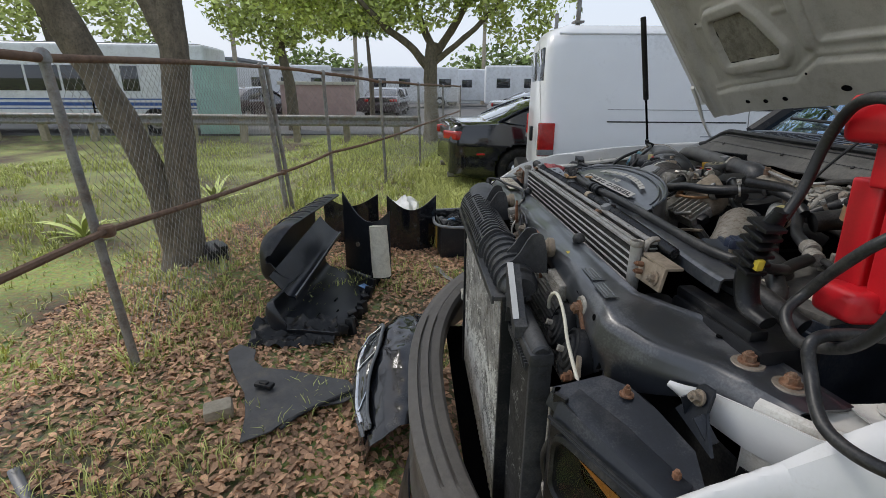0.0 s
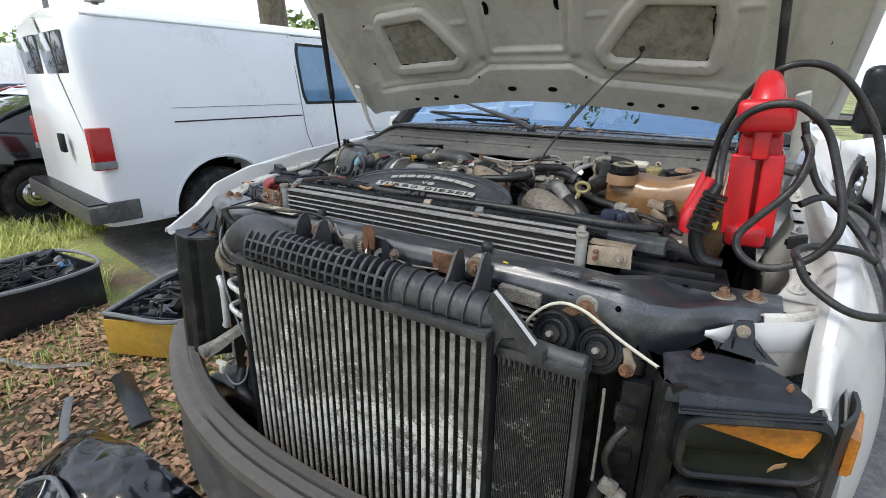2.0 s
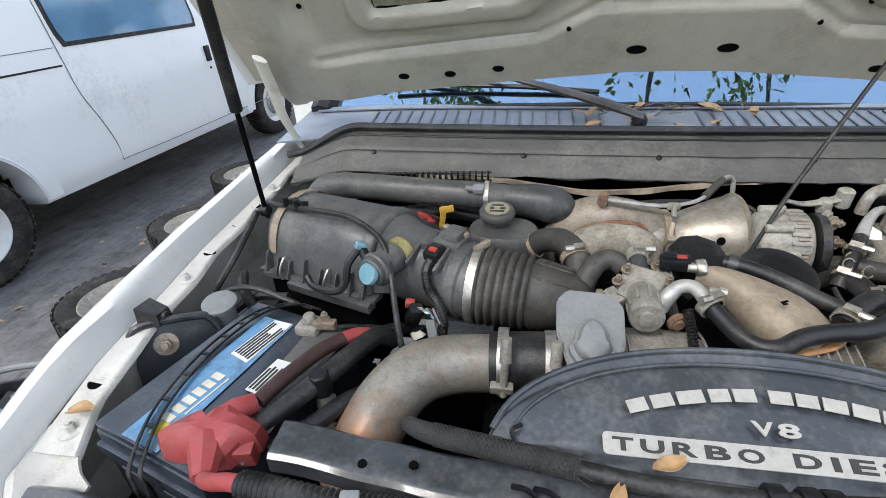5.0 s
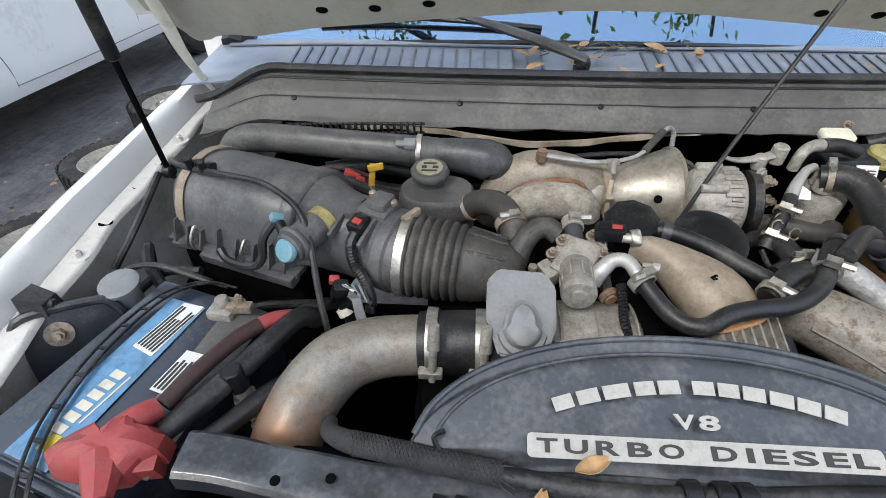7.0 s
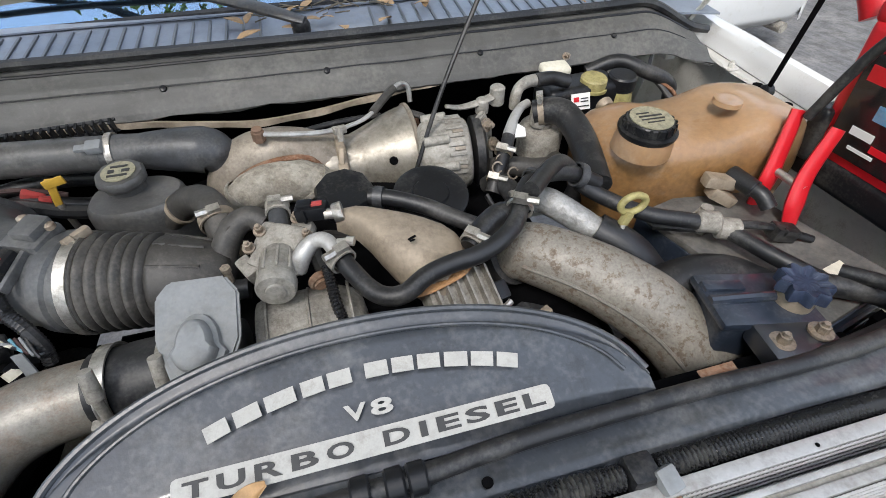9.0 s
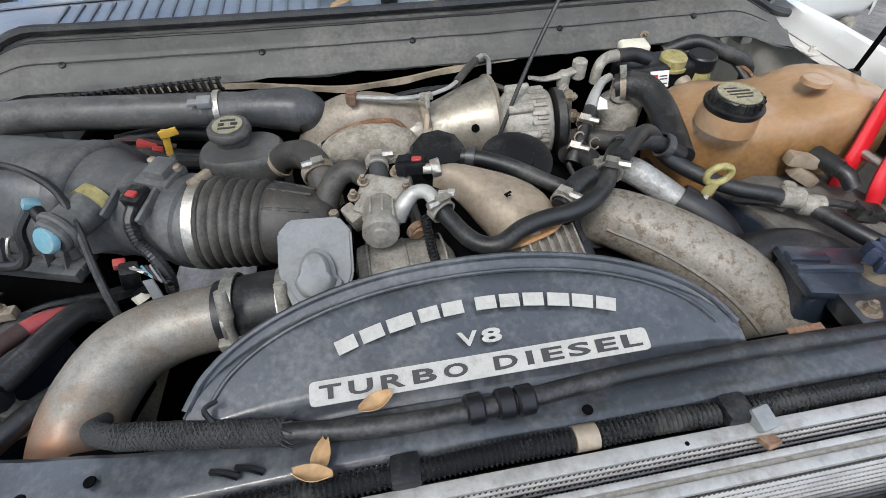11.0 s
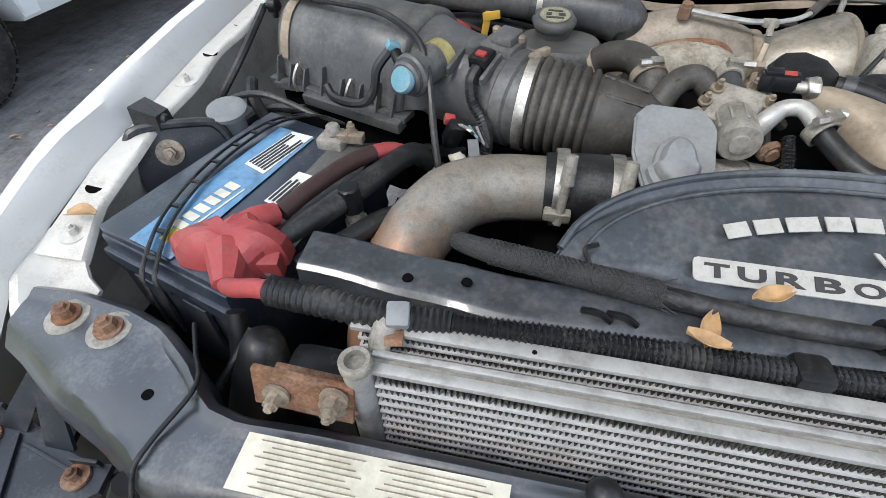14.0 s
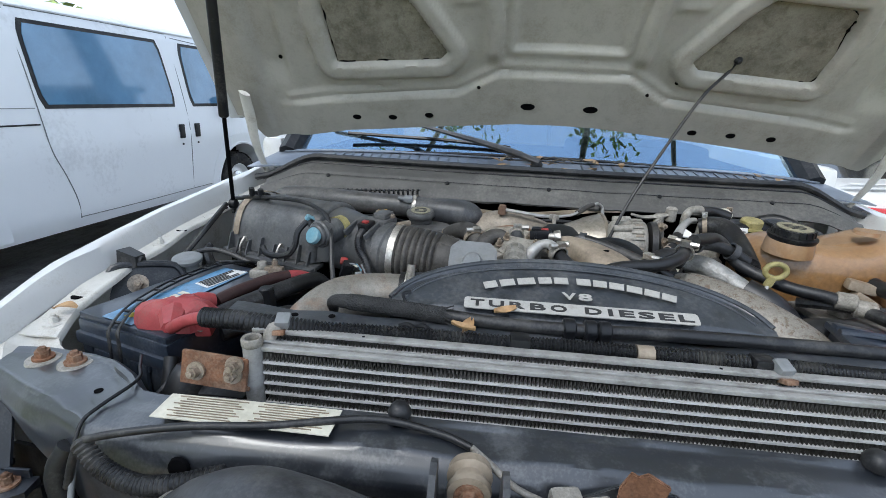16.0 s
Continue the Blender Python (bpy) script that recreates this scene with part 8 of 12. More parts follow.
lathe(bm, [(0.036, 0.0), (0.034, 0.03), (0.028, 0.075), (0.021, 0.105), (0.016, 0.116), (0.008, 0.120)], (-0.556, -0.018, 1.035), (0.12, 0.3, 1), 22)
part("horn_boot", bm, RUBBER, truck, "black rubber boot")
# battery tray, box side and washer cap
# tray in DARKIN, the shade under the battery put into its colour
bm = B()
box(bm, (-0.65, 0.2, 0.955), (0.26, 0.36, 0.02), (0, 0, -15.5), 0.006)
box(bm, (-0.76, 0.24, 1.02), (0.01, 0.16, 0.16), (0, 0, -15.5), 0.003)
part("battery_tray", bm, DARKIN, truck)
mb = basis((-0.832, 0.225, 1.085), (0.82, 0.57, 0), (-0.2, 0.35, 1))
OUT = [(0, 0), (0.118, 0.0), (0.128, 0.05), (0.118, 0.082), (0.095, 0.092), (0.022, 0.098), (0.002, 0.082)]
bm = B()
slab(bm, OUT, 0.005, mb, 0.0015)
bplate = part("battery_bracket", bm, BRACKET, truck, "blue-black plastic battery bracket")
bm = B()
tube(bm, [mb @ V(x, y, 0.004) for x, y in OUT[1:]], 0.0065, 8, 3)
part("raised_lip", bm, BRACKET, bplate)
bm = B()
bolt(bm, mb @ V(0.048, 0.06, 0.0), mb.to_3x3() @ V(0, 0, 1), 0.009, 0.018)
part("bracket_bolt", bm, BOLTM, bplate)
bm = B()
lathe(bm, [(0.027, 0), (0.028, 0.007), (0.022, 0.010), (0.012, 0.0085), (0.001, 0.0085)], (-0.748, 0.341, 1.168), (0.05, -0.15, 1), 22)
cyl(bm, (-0.748, 0.345, 1.1), (-0.748, 0.341, 1.168), 0.02, n=16)
part("washer_cap", bm, GREYP, truck, "grey washer bottle cap")
for a, r in ((((-0.79, 0.33, 1.14), (-0.76, 0.37, 1.17), (-0.70, 0.37, 1.185), (-0.62, 0.36, 1.165)), 0.005), (((-0.80, 0.40, 1.15), (-0.77, 0.44, 1.2), (-0.765, 0.50, 1.23), (-0.77, 0.54, 1.24)), 0.006), (((-0.77, 0.33, 1.12), (-0.73, 0.40, 1.14), (-0.66, 0.40, 1.15)), 0.007), (((-0.78, 0.45, 1.12), (-0.755, 0.43, 1.17), (-0.74, 0.40, 1.16), (-0.71, 0.37, 1.14)), 0.009)):
    bm = B()
    tube(bm, a, r, 8, 6)
    part("wiring_lead", bm, RUBBER, truck)
bat2 = battery((0.475, 0.115, 1.16), 14, 0.19, 0.27, 0.19, "dusty second battery under the jump starter", False)
for p in ((0.06, 0.05), (0.13, 0.05)):
    bm = B()
    slab(bm, [(p[0] - 0.02, p[1] - 0.009), (p[0] + 0.015, p[1] - 0.012), (p[0] + 0.02, p[1] + 0.009), (p[0] - 0.016, p[1] + 0.01)], 0.001, pose(0, 0, 0.0116))
    part("paper_scrap", bm, CREAM, bat2, "torn paper label")
bm = B()
box(bm, (0.05, 0.2, 0.02), (0.04, 0.03, 0.02), (0, 0, 10), 0.004)
cyl(bm, (0.05, 0.2, 0.03), (0.05, 0.2, 0.045), 0.009, n=8)
part("terminal_clamp", bm, CAST, bat2)
bm = B()
box(bm, (0.55, 0.22, 0.955), (0.28, 0.36, 0.02), (0, 0, 14), 0.006)
part("battery_tray", bm, DARKIN, truck)
bm = B()
tube(bm, [(0.40, 0.075, 1.185), (0.48, 0.08, 1.19), (0.58, 0.095, 1.185), (0.66, 0.12, 1.16)], 0.016, 12, 6)
tube(bm, [(0.52, 0.17, 1.19), (0.57, 0.14, 1.19), (0.60, 0.12, 1.178), (0.60, 0.085, 1.17)], 0.014, 12, 6)
part("black_cable", bm, RUBBER, truck)
bm = B()
box(bm, (0.61, 0.06, 1.13), (0.2, 0.10, 0.05), (0, 0, 6), 0.012)
box(bm, (0.60, 0.03, 1.16), (0.17, 0.03, 0.02), (0, 0, 5), 0.006)
part("fuse_tray", bm, PLASTIC, truck, "black plastic tray")

# ---- fan shroud with its printed dome ----
shroud = thing("fan_shroud", (0, 0.1, 1.0), "black plastic fan shroud with white lettering", "shroud")
bm = B()


def strip(u, v):
    x = -0.515 + 1.105 * u
    a = [(0.030, 1.19), (0.031, 1.209), (0.037, 1.213), (0.075, 1.2145), (0.08, 1.21), (0.082, 1.17)]
    k = v * (len(a) - 1)
    i = min(int(k), len(a) - 2)
    t = k - i
    dip = 0.012 * smooth01((-x - 0.36) / 0.08) + 0.004 * math.sin(x * 14)
    return (x, a[i][0] + (a[i + 1][0] - a[i][0]) * t + 0.026 * smooth01((-x - 0.3) / 0.2), a[i][1] + (a[i + 1][1] - a[i][1]) * t - dip)


sheet(bm, strip, 60, 20, 0.003)
part("front_strip", bm, SHROUD, shroud)


def dome_y(x):
    """The back edge of the dome."""
    t = (x + 0.032) / (0.258 if x < -0.032 else 0.262)
    t = min(1.0, abs(t))
    return 0.078 + 0.115 * math.sqrt(max(0.0, 1 - t ** 2.1))


bm = B()


def dome(u, v):
    x = -0.288 + 0.516 * u
    yb = dome_y(x)
    y = 0.076 + (yb - 0.076) * min(1.0, v / 0.8)
    z = 1.2145 + (0.0127 + 0.39 * (y - 0.083)) * smooth01(v / 0.15)
    edge = smooth01((v - 0.66) / 0.06) * (1 - smooth01((v - 0.74) / 0.05))
    z -= 0.003 * edge
    if v > 0.8:
        q = (v - 0.8) / 0.2
        y += 0.006 * min(1.0, q * 3)
        z -= 0.12 * max(0.0, q - 0.2) / 0.8
    return (x, y, z)


sheet(bm, dome, 60, 40, 0.002)
part("dome", bm, SHROUD, shroud)
bm = B()
tube(bm, [(x, dome_y(x) + 0.001, 1.2145 + 0.0127 + 0.39 * (dome_y(x) - 0.083) + 0.001) for x in np.linspace(-0.287, 0.227, 48)], 0.0035, 8, 2)
part("dome_rim", bm, SHROUD, shroud)
bm = B()
tube(bm, [(-0.030 + (x + 0.030) * 0.93, 0.078 + (dome_y(x) - 0.078) * 0.88, 1.2145 + 0.0127 + 0.39 * (0.078 + (dome_y(x) - 0.078) * 0.88 - 0.083) + 0.0005) for x in np.linspace(-0.284, 0.224, 48)], 0.0022, 8, 2)
part("dome_step", bm, SHROUD, shroud)
# back of the shroud, near-black for the shade behind it
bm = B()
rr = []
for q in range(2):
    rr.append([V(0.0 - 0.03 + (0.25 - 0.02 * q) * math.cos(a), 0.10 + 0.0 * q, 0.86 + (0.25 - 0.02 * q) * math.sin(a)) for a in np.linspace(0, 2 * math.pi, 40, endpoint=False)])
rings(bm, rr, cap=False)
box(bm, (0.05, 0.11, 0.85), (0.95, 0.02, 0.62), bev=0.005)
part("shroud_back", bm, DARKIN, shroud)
# writing on the dome: plate with dark letters, V8, and plain marks for the maker's words
DM = basis((-0.027, 0.0915, 1.2365), (1, 0.004, 0.002), (0, 1, 0.39))
bm = B()
slab(bm, [(sx * 0.152 + 0.004 * math.cos(a), sy * 0.0065 + 0.004 * math.sin(a)) for sx, sy, a0 in ((1, 1, 0), (-1, 1, 90), (-1, -1, 180), (1, -1, 270)) for a in (math.radians(a0), math.radians(a0 + 45), math.radians(a0 + 90))], 0.0016, DM @ pose(0, 0, 0.0026), 0.0)
part("name_plate", bm, LETTER, shroud, "white plate with dark words")
for ch, x, wd in (("T", -0.138, 0.019), ("U", -0.112, 0.021), ("R", -0.084, 0.021), ("B", -0.056, 0.021), ("O", -0.028, 0.022), ("D", 0.018, 0.022), ("I", 0.0405, 0.006), ("E", 0.062, 0.02), ("S", 0.0875, 0.021), ("E", 0.114, 0.02), ("L", 0.139, 0.019)):
    bm = B()
    letters(bm, ch, wd, 0.0122, DM @ pose(x, 0, 0.0030), 0.0005)
    part("letter", bm, INK, shroud, "letter %s" % ch, smooth=0)
for ch, x in (("V", -0.0115), ("8", 0.0105)):
    bm = B()
    letters(bm, ch, 0.019, 0.0135, DM @ pose(x, 0.0262, 0.0026), 0.0006)
    part("letter", bm, LETTER, shroud, "letter %s" % ch, smooth=0)
for i, (x, wd) in enumerate(((-0.121, 0.019), (-0.097, 0.021), (-0.070, 0.025), (-0.043, 0.019), (-0.020, 0.02), (0.012, 0.02), (0.035, 0.019), (0.058, 0.02), (0.082, 0.021), (0.105, 0.02), (0.127, 0.019))):
    bm = B()
    y = 0.058 - 1.25 * (x - 0.003) ** 2
    slab(bm, [(-wd / 2, -0.0065), (wd / 2, -0.0065), (wd / 2, 0.0065), (-wd / 2, 0.0065)], 0.0012, DM @ pose(x, y, 0.0028, 0, 0, -math.degrees(2.5 * (x - 0.003))), 0.0)
    part("word_mark", bm, LETTER, shroud, "plain white mark", smooth=0)
# hose lying on the strip: braided sleeve, plain hose, joint
bm = B()
tube(bm, [(-0.38, 0.13, 1.19), (-0.372, 0.105, 1.215), (-0.345, 0.09, 1.224), (-0.28, 0.079, 1.2255), (-0.205, 0.067, 1.2255)], [0.007, 0.009, 0.0105, 0.0105, 0.011], 14, 7)
sleeve = part("braided_hose", bm, BRAID, shroud, "frayed braided black sleeve")
SL = spline([(-0.345, 0.09, 1.224), (-0.28, 0.079, 1.2255), (-0.205, 0.067, 1.2255)], 30)
for d in (-1, 1):
    for k in range(8):
        bm = B()
        pts = []
        for i, p in enumerate(SL):
            a = d * i * 0.42 + k * math.pi / 4
            pts.append(p + V(0.15 * math.sin(a) * 0.0, 0.0108 * math.cos(a), 0.0108 * math.sin(a)))
        tube(bm, pts, 0.0013, 5, 1, flat=0.6)
        part("braid_strand", bm, BRAID, sleeve)
bm = B()
tube(bm, [(-0.21, 0.067, 1.226), (-0.12, 0.057, 1.2255), (-0.02, 0.058, 1.2255), (0.096, 0.066, 1.2255), (0.264, 0.068, 1.225), (0.38, 0.066, 1.224), (0.49, 0.072, 1.222), (0.555, 0.095, 1.22), (0.565, 0.13, 1.215), (0.545, 0.17, 1.205)], 0.0088, 12, 7)
part("top_hose", bm, RUBBER, shroud, "black hose lying on the shroud")
for x in (-0.045, -0.018, 0.0):
    bm = B()
    cyl(bm, (x - 0.008, 0.058, 1.226), (x + 0.008, 0.0585, 1.226), 0.0135, n=18, bev=0.002)
    part("hose_joint", bm, PLASTIC, shroud)
for i in range(10):
    bm = B()
    a = 0.6 * i
    tube(bm, [(-0.208, 0.067 + 0.010 * math.cos(a), 1.226 + 0.010 * math.sin(a)), (-0.196, 0.066 + 0.017 * math.cos(a + 0.3), 1.227 + 0.014 * math.sin(a + 0.2))], 0.0007, 4, 2)
    part("frayed_thread", bm, BRAID, shroud)
for x in (-0.265, -0.245):
    bm = B()
    tube(bm, [(x, 0.05, 1.214), (x + 0.012, 0.045, 1.219), (x + 0.022, 0.042, 1.214)], 0.003, 6, 4)
    part("cable_tie", bm, PLASTIC, shroud)
bm = B()
tube(bm, [(-0.262, 0.082, 1.232), (-0.268, 0.09, 1.242), (-0.258, 0.096, 1.244)], 0.0025, 6, 4)
part("clip_pin", bm, PLASTIC, shroud)
bm = B()
slab(bm, [(-0.02, -0.006), (0.02, -0.008), (0.022, 0.005), (-0.018, 0.007)], 0.001, pose(0.30, 0.083, 1.218, 0, 0, 4))
part("warning_label", bm, RUST, shroud, "orange and white warning label")
for x, y in ((-0.41, 0.055), (0.055, 0.045), (-0.36, 0.06)):
    bm = B()
    lathe(bm, [(0.005, 0), (0.0045, 0.0015)], (x, y, 1.2135), (0, 0, 1), 12)
    part("strip_hole", bm, DARKIN, shroud)
# corrugated loom in front of the strip
loom = thing("wiring_loom", (0, 0.018, 1.2), "black corrugated wiring loom tied along the radiator", "wiring loom")
for a, b in (((-0.37, 0.012, 1.218), (-0.12, 0.018, 1.219)), ((-0.10, 0.018, 1.219), (0.03, 0.019, 1.22)), ((0.052, 0.019, 1.22), (0.16, 0.018, 1.22)), ((0.19, 0.018, 1.219), (0.48, 0.016, 1.212))):
    bm = B()
    tube(bm, [a, V(*a).lerp(V(*b), 0.5) + V(0, 0.001, 0.001), b], 0.008, 14, 6, ripple=0.0026, pitch=0.0046)
    part("conduit", bm, LOOMP, loom, smooth=25)
bm = B()
cyl(bm, (0.03, 0.019, 1.22), (0.05, 0.019, 1.22), 0.0108, n=16)
part("tape", bm, BEIGE, loom, "pale tape wrap")
for x in (-0.11, 0.175):
    bm = B()
    box(bm, (x, 0.018, 1.219), (0.026, 0.026, 0.024), (0, 0, 0), 0.006)
    part("loom_clip", bm, PLASTIC, loom)
for x, z in ((0.19, 1.222), (-0.404, 1.226)):
    bm = B()
    box(bm, (x, 0.006, z), (0.018, 0.02, 0.02), (20, 0, 10), 0.003)
    part("grey_clip", bm, GREYP, loom)
    bm = B()
    box(bm, (x, -0.008, z - 0.006), (0.014, 0.018, 0.006), (-20, 0, 10), 0.001)
    part("rust_clip", bm, RUST, loom)
for x, y, z, a in ((-0.176, 0.038, 1.224, 75), (-0.128, 0.074, 1.234, 20), (-0.18, 0.024, 1.2295, 170)):
    bm = B()

    def leaf_f(u, v):
        return pose(x, y, z, 8, 5, a) @ V((u - 0.5) * 0.030, (v - 0.5) * 0.013 * math.sin(math.pi * (0.08 + 0.84 * u)) * 1.1, 0.012 * (v - 0.5) ** 2 * 4 * 0.4 + 0.006 * u * u)
    sheet(bm, leaf_f, 10, 6, 0.0006)
    solo("fallen_leaf", bm, LEAFORANGE, "dry orange leaf lying on the shroud", "leaf", "leaves on the shroud")

# ---- cooler stack ----
pack = thing("radiator_pack", (0, -0.05, 0.5), "aluminium radiator and condenser with dusty fins", "radiator")


def zigzag(x0, x1, pitch, y0, y1, z0, z1, th=0.0007):
    """A row of slanting fins between two tubes."""
    bm = B()
    n = int((x1 - x0) / pitch)
    for i in range(n):
        xa, xb = x0 + pitch * i, x0 + pitch * (i + 1)
        if i % 2:
            xa, xb = xb, xa
        q = [bm.verts.new(p) for p in ((xa - th, y0, z0), (xa + th, y0, z0), (xb + th, y0, z1), (xb - th, y0, z1), (xa - th, y1, z0), (xa + th, y1, z0), (xb + th, y1, z1), (xb - th, y1, z1))]
        for f in ((0, 1, 2, 3), (0, 3, 7, 4), (1, 5, 6, 2)):
            bm.faces.new([q[k] for k in f])
    return bm


bm = B()
box(bm, (0.0, -0.0005, 1.2185), (0.88, 0.0125, 0.005), bev=0.0012)
part("radiator_top_bar", bm, ALU, pack, "bright aluminium top bar")
for x in (-0.30, 0.12, 0.33):
    bm = B()
    lathe(bm, [(0.002, 0.0), (0.002, 0.0004)], (x, -0.002, 1.2211), (0, 0, 1), 8)
    part("bar_hole", bm, DARKIN, pack)
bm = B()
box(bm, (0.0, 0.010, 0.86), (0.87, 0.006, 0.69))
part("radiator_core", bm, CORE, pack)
for i in range(6):
    bm = B()
    box(bm, (0.0, 0.001, 1.2065 - 0.0115 * i), (0.87, 0.0150, 0.0026))
    part("radiator_tube", bm, TUBEB, pack)
    tagged(part("fin_strip", zigzag(-0.432, 0.436, 0.0023, -0.0050, 0.006, 1.2074 - 0.0115 * i, 1.2171 - 0.0115 * i, 0.00045), FINS, pack, smooth=0), kind="stuff")
# condenser top: two flanges with a rusty groove between them
bm = B()
box(bm, (0.012, -0.0325, 1.2115), (0.86, 0.009, 0.006), bev=0.0015)
box(bm, (0.012, -0.0205, 1.2115), (0.86, 0.006, 0.006), bev=0.0015)
part("condenser_header", bm, ALU, pack, "wide silver condenser bar")
bm = B()
box(bm, (0.012, -0.026, 1.2085), (0.86, 0.006, 0.004))
part("header_groove", bm, CAST, pack, "dirty brown groove")
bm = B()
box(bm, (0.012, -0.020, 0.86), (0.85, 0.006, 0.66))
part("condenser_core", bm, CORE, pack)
for i in range(19):
    bm = B()
    box(bm, (0.012, -0.0295, 1.1945 - 0.0138 * i), (0.85, 0.0165, 0.0030))
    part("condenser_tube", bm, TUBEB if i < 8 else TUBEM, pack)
    if i < 10:
        tagged(part("fin_strip", zigzag(-0.41, 0.435, 0.0023, -0.0358, -0.024, 1.1955 - 0.0138 * i, 1.2074 - 0.0138 * i, 0.00045), FINS, pack, smooth=0), kind="stuff")
for s, x in ((-1, -0.425), (1, 0.445)):
    bm = B()
    cyl(bm, (x, -0.036, 0.55), (x, -0.036, 1.216), 0.0112, n=20)
    tank = part("condenser_tank", bm, ALU, pack)
    bm = B()
    lathe(bm, [(0.0112, -0.002), (0.0125, 0.0), (0.0125, 0.007), (0.011, 0.009), (0.008, 0.008), (0.008, 0.001), (0.001, 0.001)], (x, -0.036, 1.2175), (0, 0, 1), 20)
    part("tank_plug", bm, CAST, tank)
    bm = B()
    tube(bm, [(x - s * 0.01, -0.018, 1.15), (x - s * 0.01, -0.016, 1.205), (x - s * 0.012, -0.006, 1.222), (x - s * 0.014, 0.008, 1.224)], 0.009, 10, 5, flat=0.6)
    part("end_bracket", bm, CAST, pack)
bm = B()
box(bm, (-0.466, -0.05, 1.186), (0.08, 0.006, 0.04), (-12, 4, 0), 0.0015)
box(bm, (-0.466, -0.035, 1.166), (0.08, 0.03, 0.005), (0, 4, 0), 0.0015)
rbr = part("left_bracket", bm, RUST, pack, "rusty mounting bracket")
for x in (-0.486, -0.441, -0.438):
    bm = B()
    bolt(bm, (x, -0.054, 1.186 + 0.012 * (x > -0.44)), (0, -1, 0.2), 0.007, 0.011)
    part("bracket_bolt", bm, BOLTM, rbr)
bm = B()
box(bm, (0.5, -0.032, 1.184), (0.085, 0.006, 0.04), (-12, -4, 0), 0.0015)
box(bm, (0.5, -0.015, 1.206), (0.085, 0.03, 0.005), (0, 0, 0), 0.0015)
rbr = part("right_bracket", bm, BEIGE, pack, "pale mounting bracket with rusty rivets")
for x, z, q in ((0.475, 1.186, 0), (0.475, 1.172, 0), (0.522, 1.178, 1)):
    bm = B()
    bolt(bm, (x, -0.036, z + 0.006), (0, -1, 0.2), 0.008 if q else 0.005, 0.013 if q else 0.0)
    part("bracket_bolt", bm, BOLTM if q else RUST, rbr)
for s in (-1, 1):
    bm = B()
    box(bm, (s * 0.485, 0.005, 0.84), (0.07, 0.05, 0.58), bev=0.015)
    part("side_tank", bm, PLASTIC, pack)

# front cooler with vertical tubes under a ribbed plastic tank
cooler = thing("charge_air_cooler", (-0.03, -0.25, 0.5), "dirty charge air cooler with vertical silver tubes", "cooler")
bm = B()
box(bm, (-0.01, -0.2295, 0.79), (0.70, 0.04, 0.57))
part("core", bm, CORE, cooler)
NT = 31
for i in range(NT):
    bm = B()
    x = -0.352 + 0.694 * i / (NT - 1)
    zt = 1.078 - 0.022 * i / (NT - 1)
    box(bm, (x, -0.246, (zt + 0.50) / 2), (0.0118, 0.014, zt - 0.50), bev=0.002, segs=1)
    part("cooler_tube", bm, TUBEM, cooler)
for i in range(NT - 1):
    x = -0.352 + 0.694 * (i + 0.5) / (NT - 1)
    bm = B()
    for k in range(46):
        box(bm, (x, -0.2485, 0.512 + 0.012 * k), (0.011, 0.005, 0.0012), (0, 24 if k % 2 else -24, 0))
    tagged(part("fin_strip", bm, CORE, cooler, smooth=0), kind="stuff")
for x in (-0.368, 0.356):
    bm = B()
    box(bm, (x, -0.235, 0.785), (0.012, 0.05, 0.59), bev=0.003)
    part("side_plate", bm, SATINB, cooler)


def tank_at(x, a, d=0.0):
    """A point of the top tank: along x, round it by a (0 in front, 90 degrees on top), d above its skin."""
    hy = float(np.interp(x, (-0.30, 0.10, 0.14, 0.33, 0.358), (0.046, 0.045, 0.043, 0.040, 0.030))) + d
    hz = float(np.interp(x, (-0.30, 0.10, 0.14, 0.33, 0.358), (0.052, 0.050, 0.048, 0.038, 0.028))) + d
    zc = float(np.interp(x, (-0.30, 0.358), (1.106, 1.092)))
    return V(x, -0.222 - hy * math.cos(a), zc + hz * math.sin(a) * (1.0 if math.sin(a) > 0 else 0.45))


def tank_rib(x, w, a0, a1, d, taper=0.0):
    bm = B()
    aa = np.linspace(a0, a1, 14)
    rings(bm, [[tank_at(x + o, a, d * (1 - taper * smooth01((a - 1.2) / 0.7))) for a in aa] + [tank_at(x + o, a, -0.006) for a in aa[::-1]] for o in (-w, w)])
    return bm


bm = B()
rings(bm, [[tank_at(x, a, 0.003 * abs(math.sin((x - 0.125) / 0.0335 * math.pi)) * (x > 0.125)) for a in np.linspace(0, 2 * math.pi, 24, endpoint=False)] for x in np.linspace(-0.30, 0.358, 90)])
tank = part("top_tank", bm, TANKP, cooler, "black ribbed plastic tank")
# dark sheet laid in the cells to stand for the shade between ribs
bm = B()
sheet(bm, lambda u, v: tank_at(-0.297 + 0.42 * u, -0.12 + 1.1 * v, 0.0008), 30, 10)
part("cell_shade", bm, DARKIN, tank)
bm = B()
box(bm, (-0.002, -0.238, 1.0815), (0.72, 0.078, 0.011), (0, 0.85, 0), 0.003)
part("tank_rail", bm, TANKP, cooler)
bm = B()
box(bm, (-0.002, -0.279, 1.0795), (0.72, 0.006, 0.018), (0, 0.85, 0), 0.002)
part("rail_lip", bm, TANKP, cooler)
for i in range(20):
    part("rib", tank_rib(-0.298 + 0.0223 * i, 0.0034, -0.5, 1.0 if i < 3 else 2.0, 0.016, 0.9), TANKP, tank)
for i in range(7):
    part("rib", tank_rib(0.136 + 0.0335 * i, 0.0014, -0.5, 2.2, 0.0085), TANKP, tank)
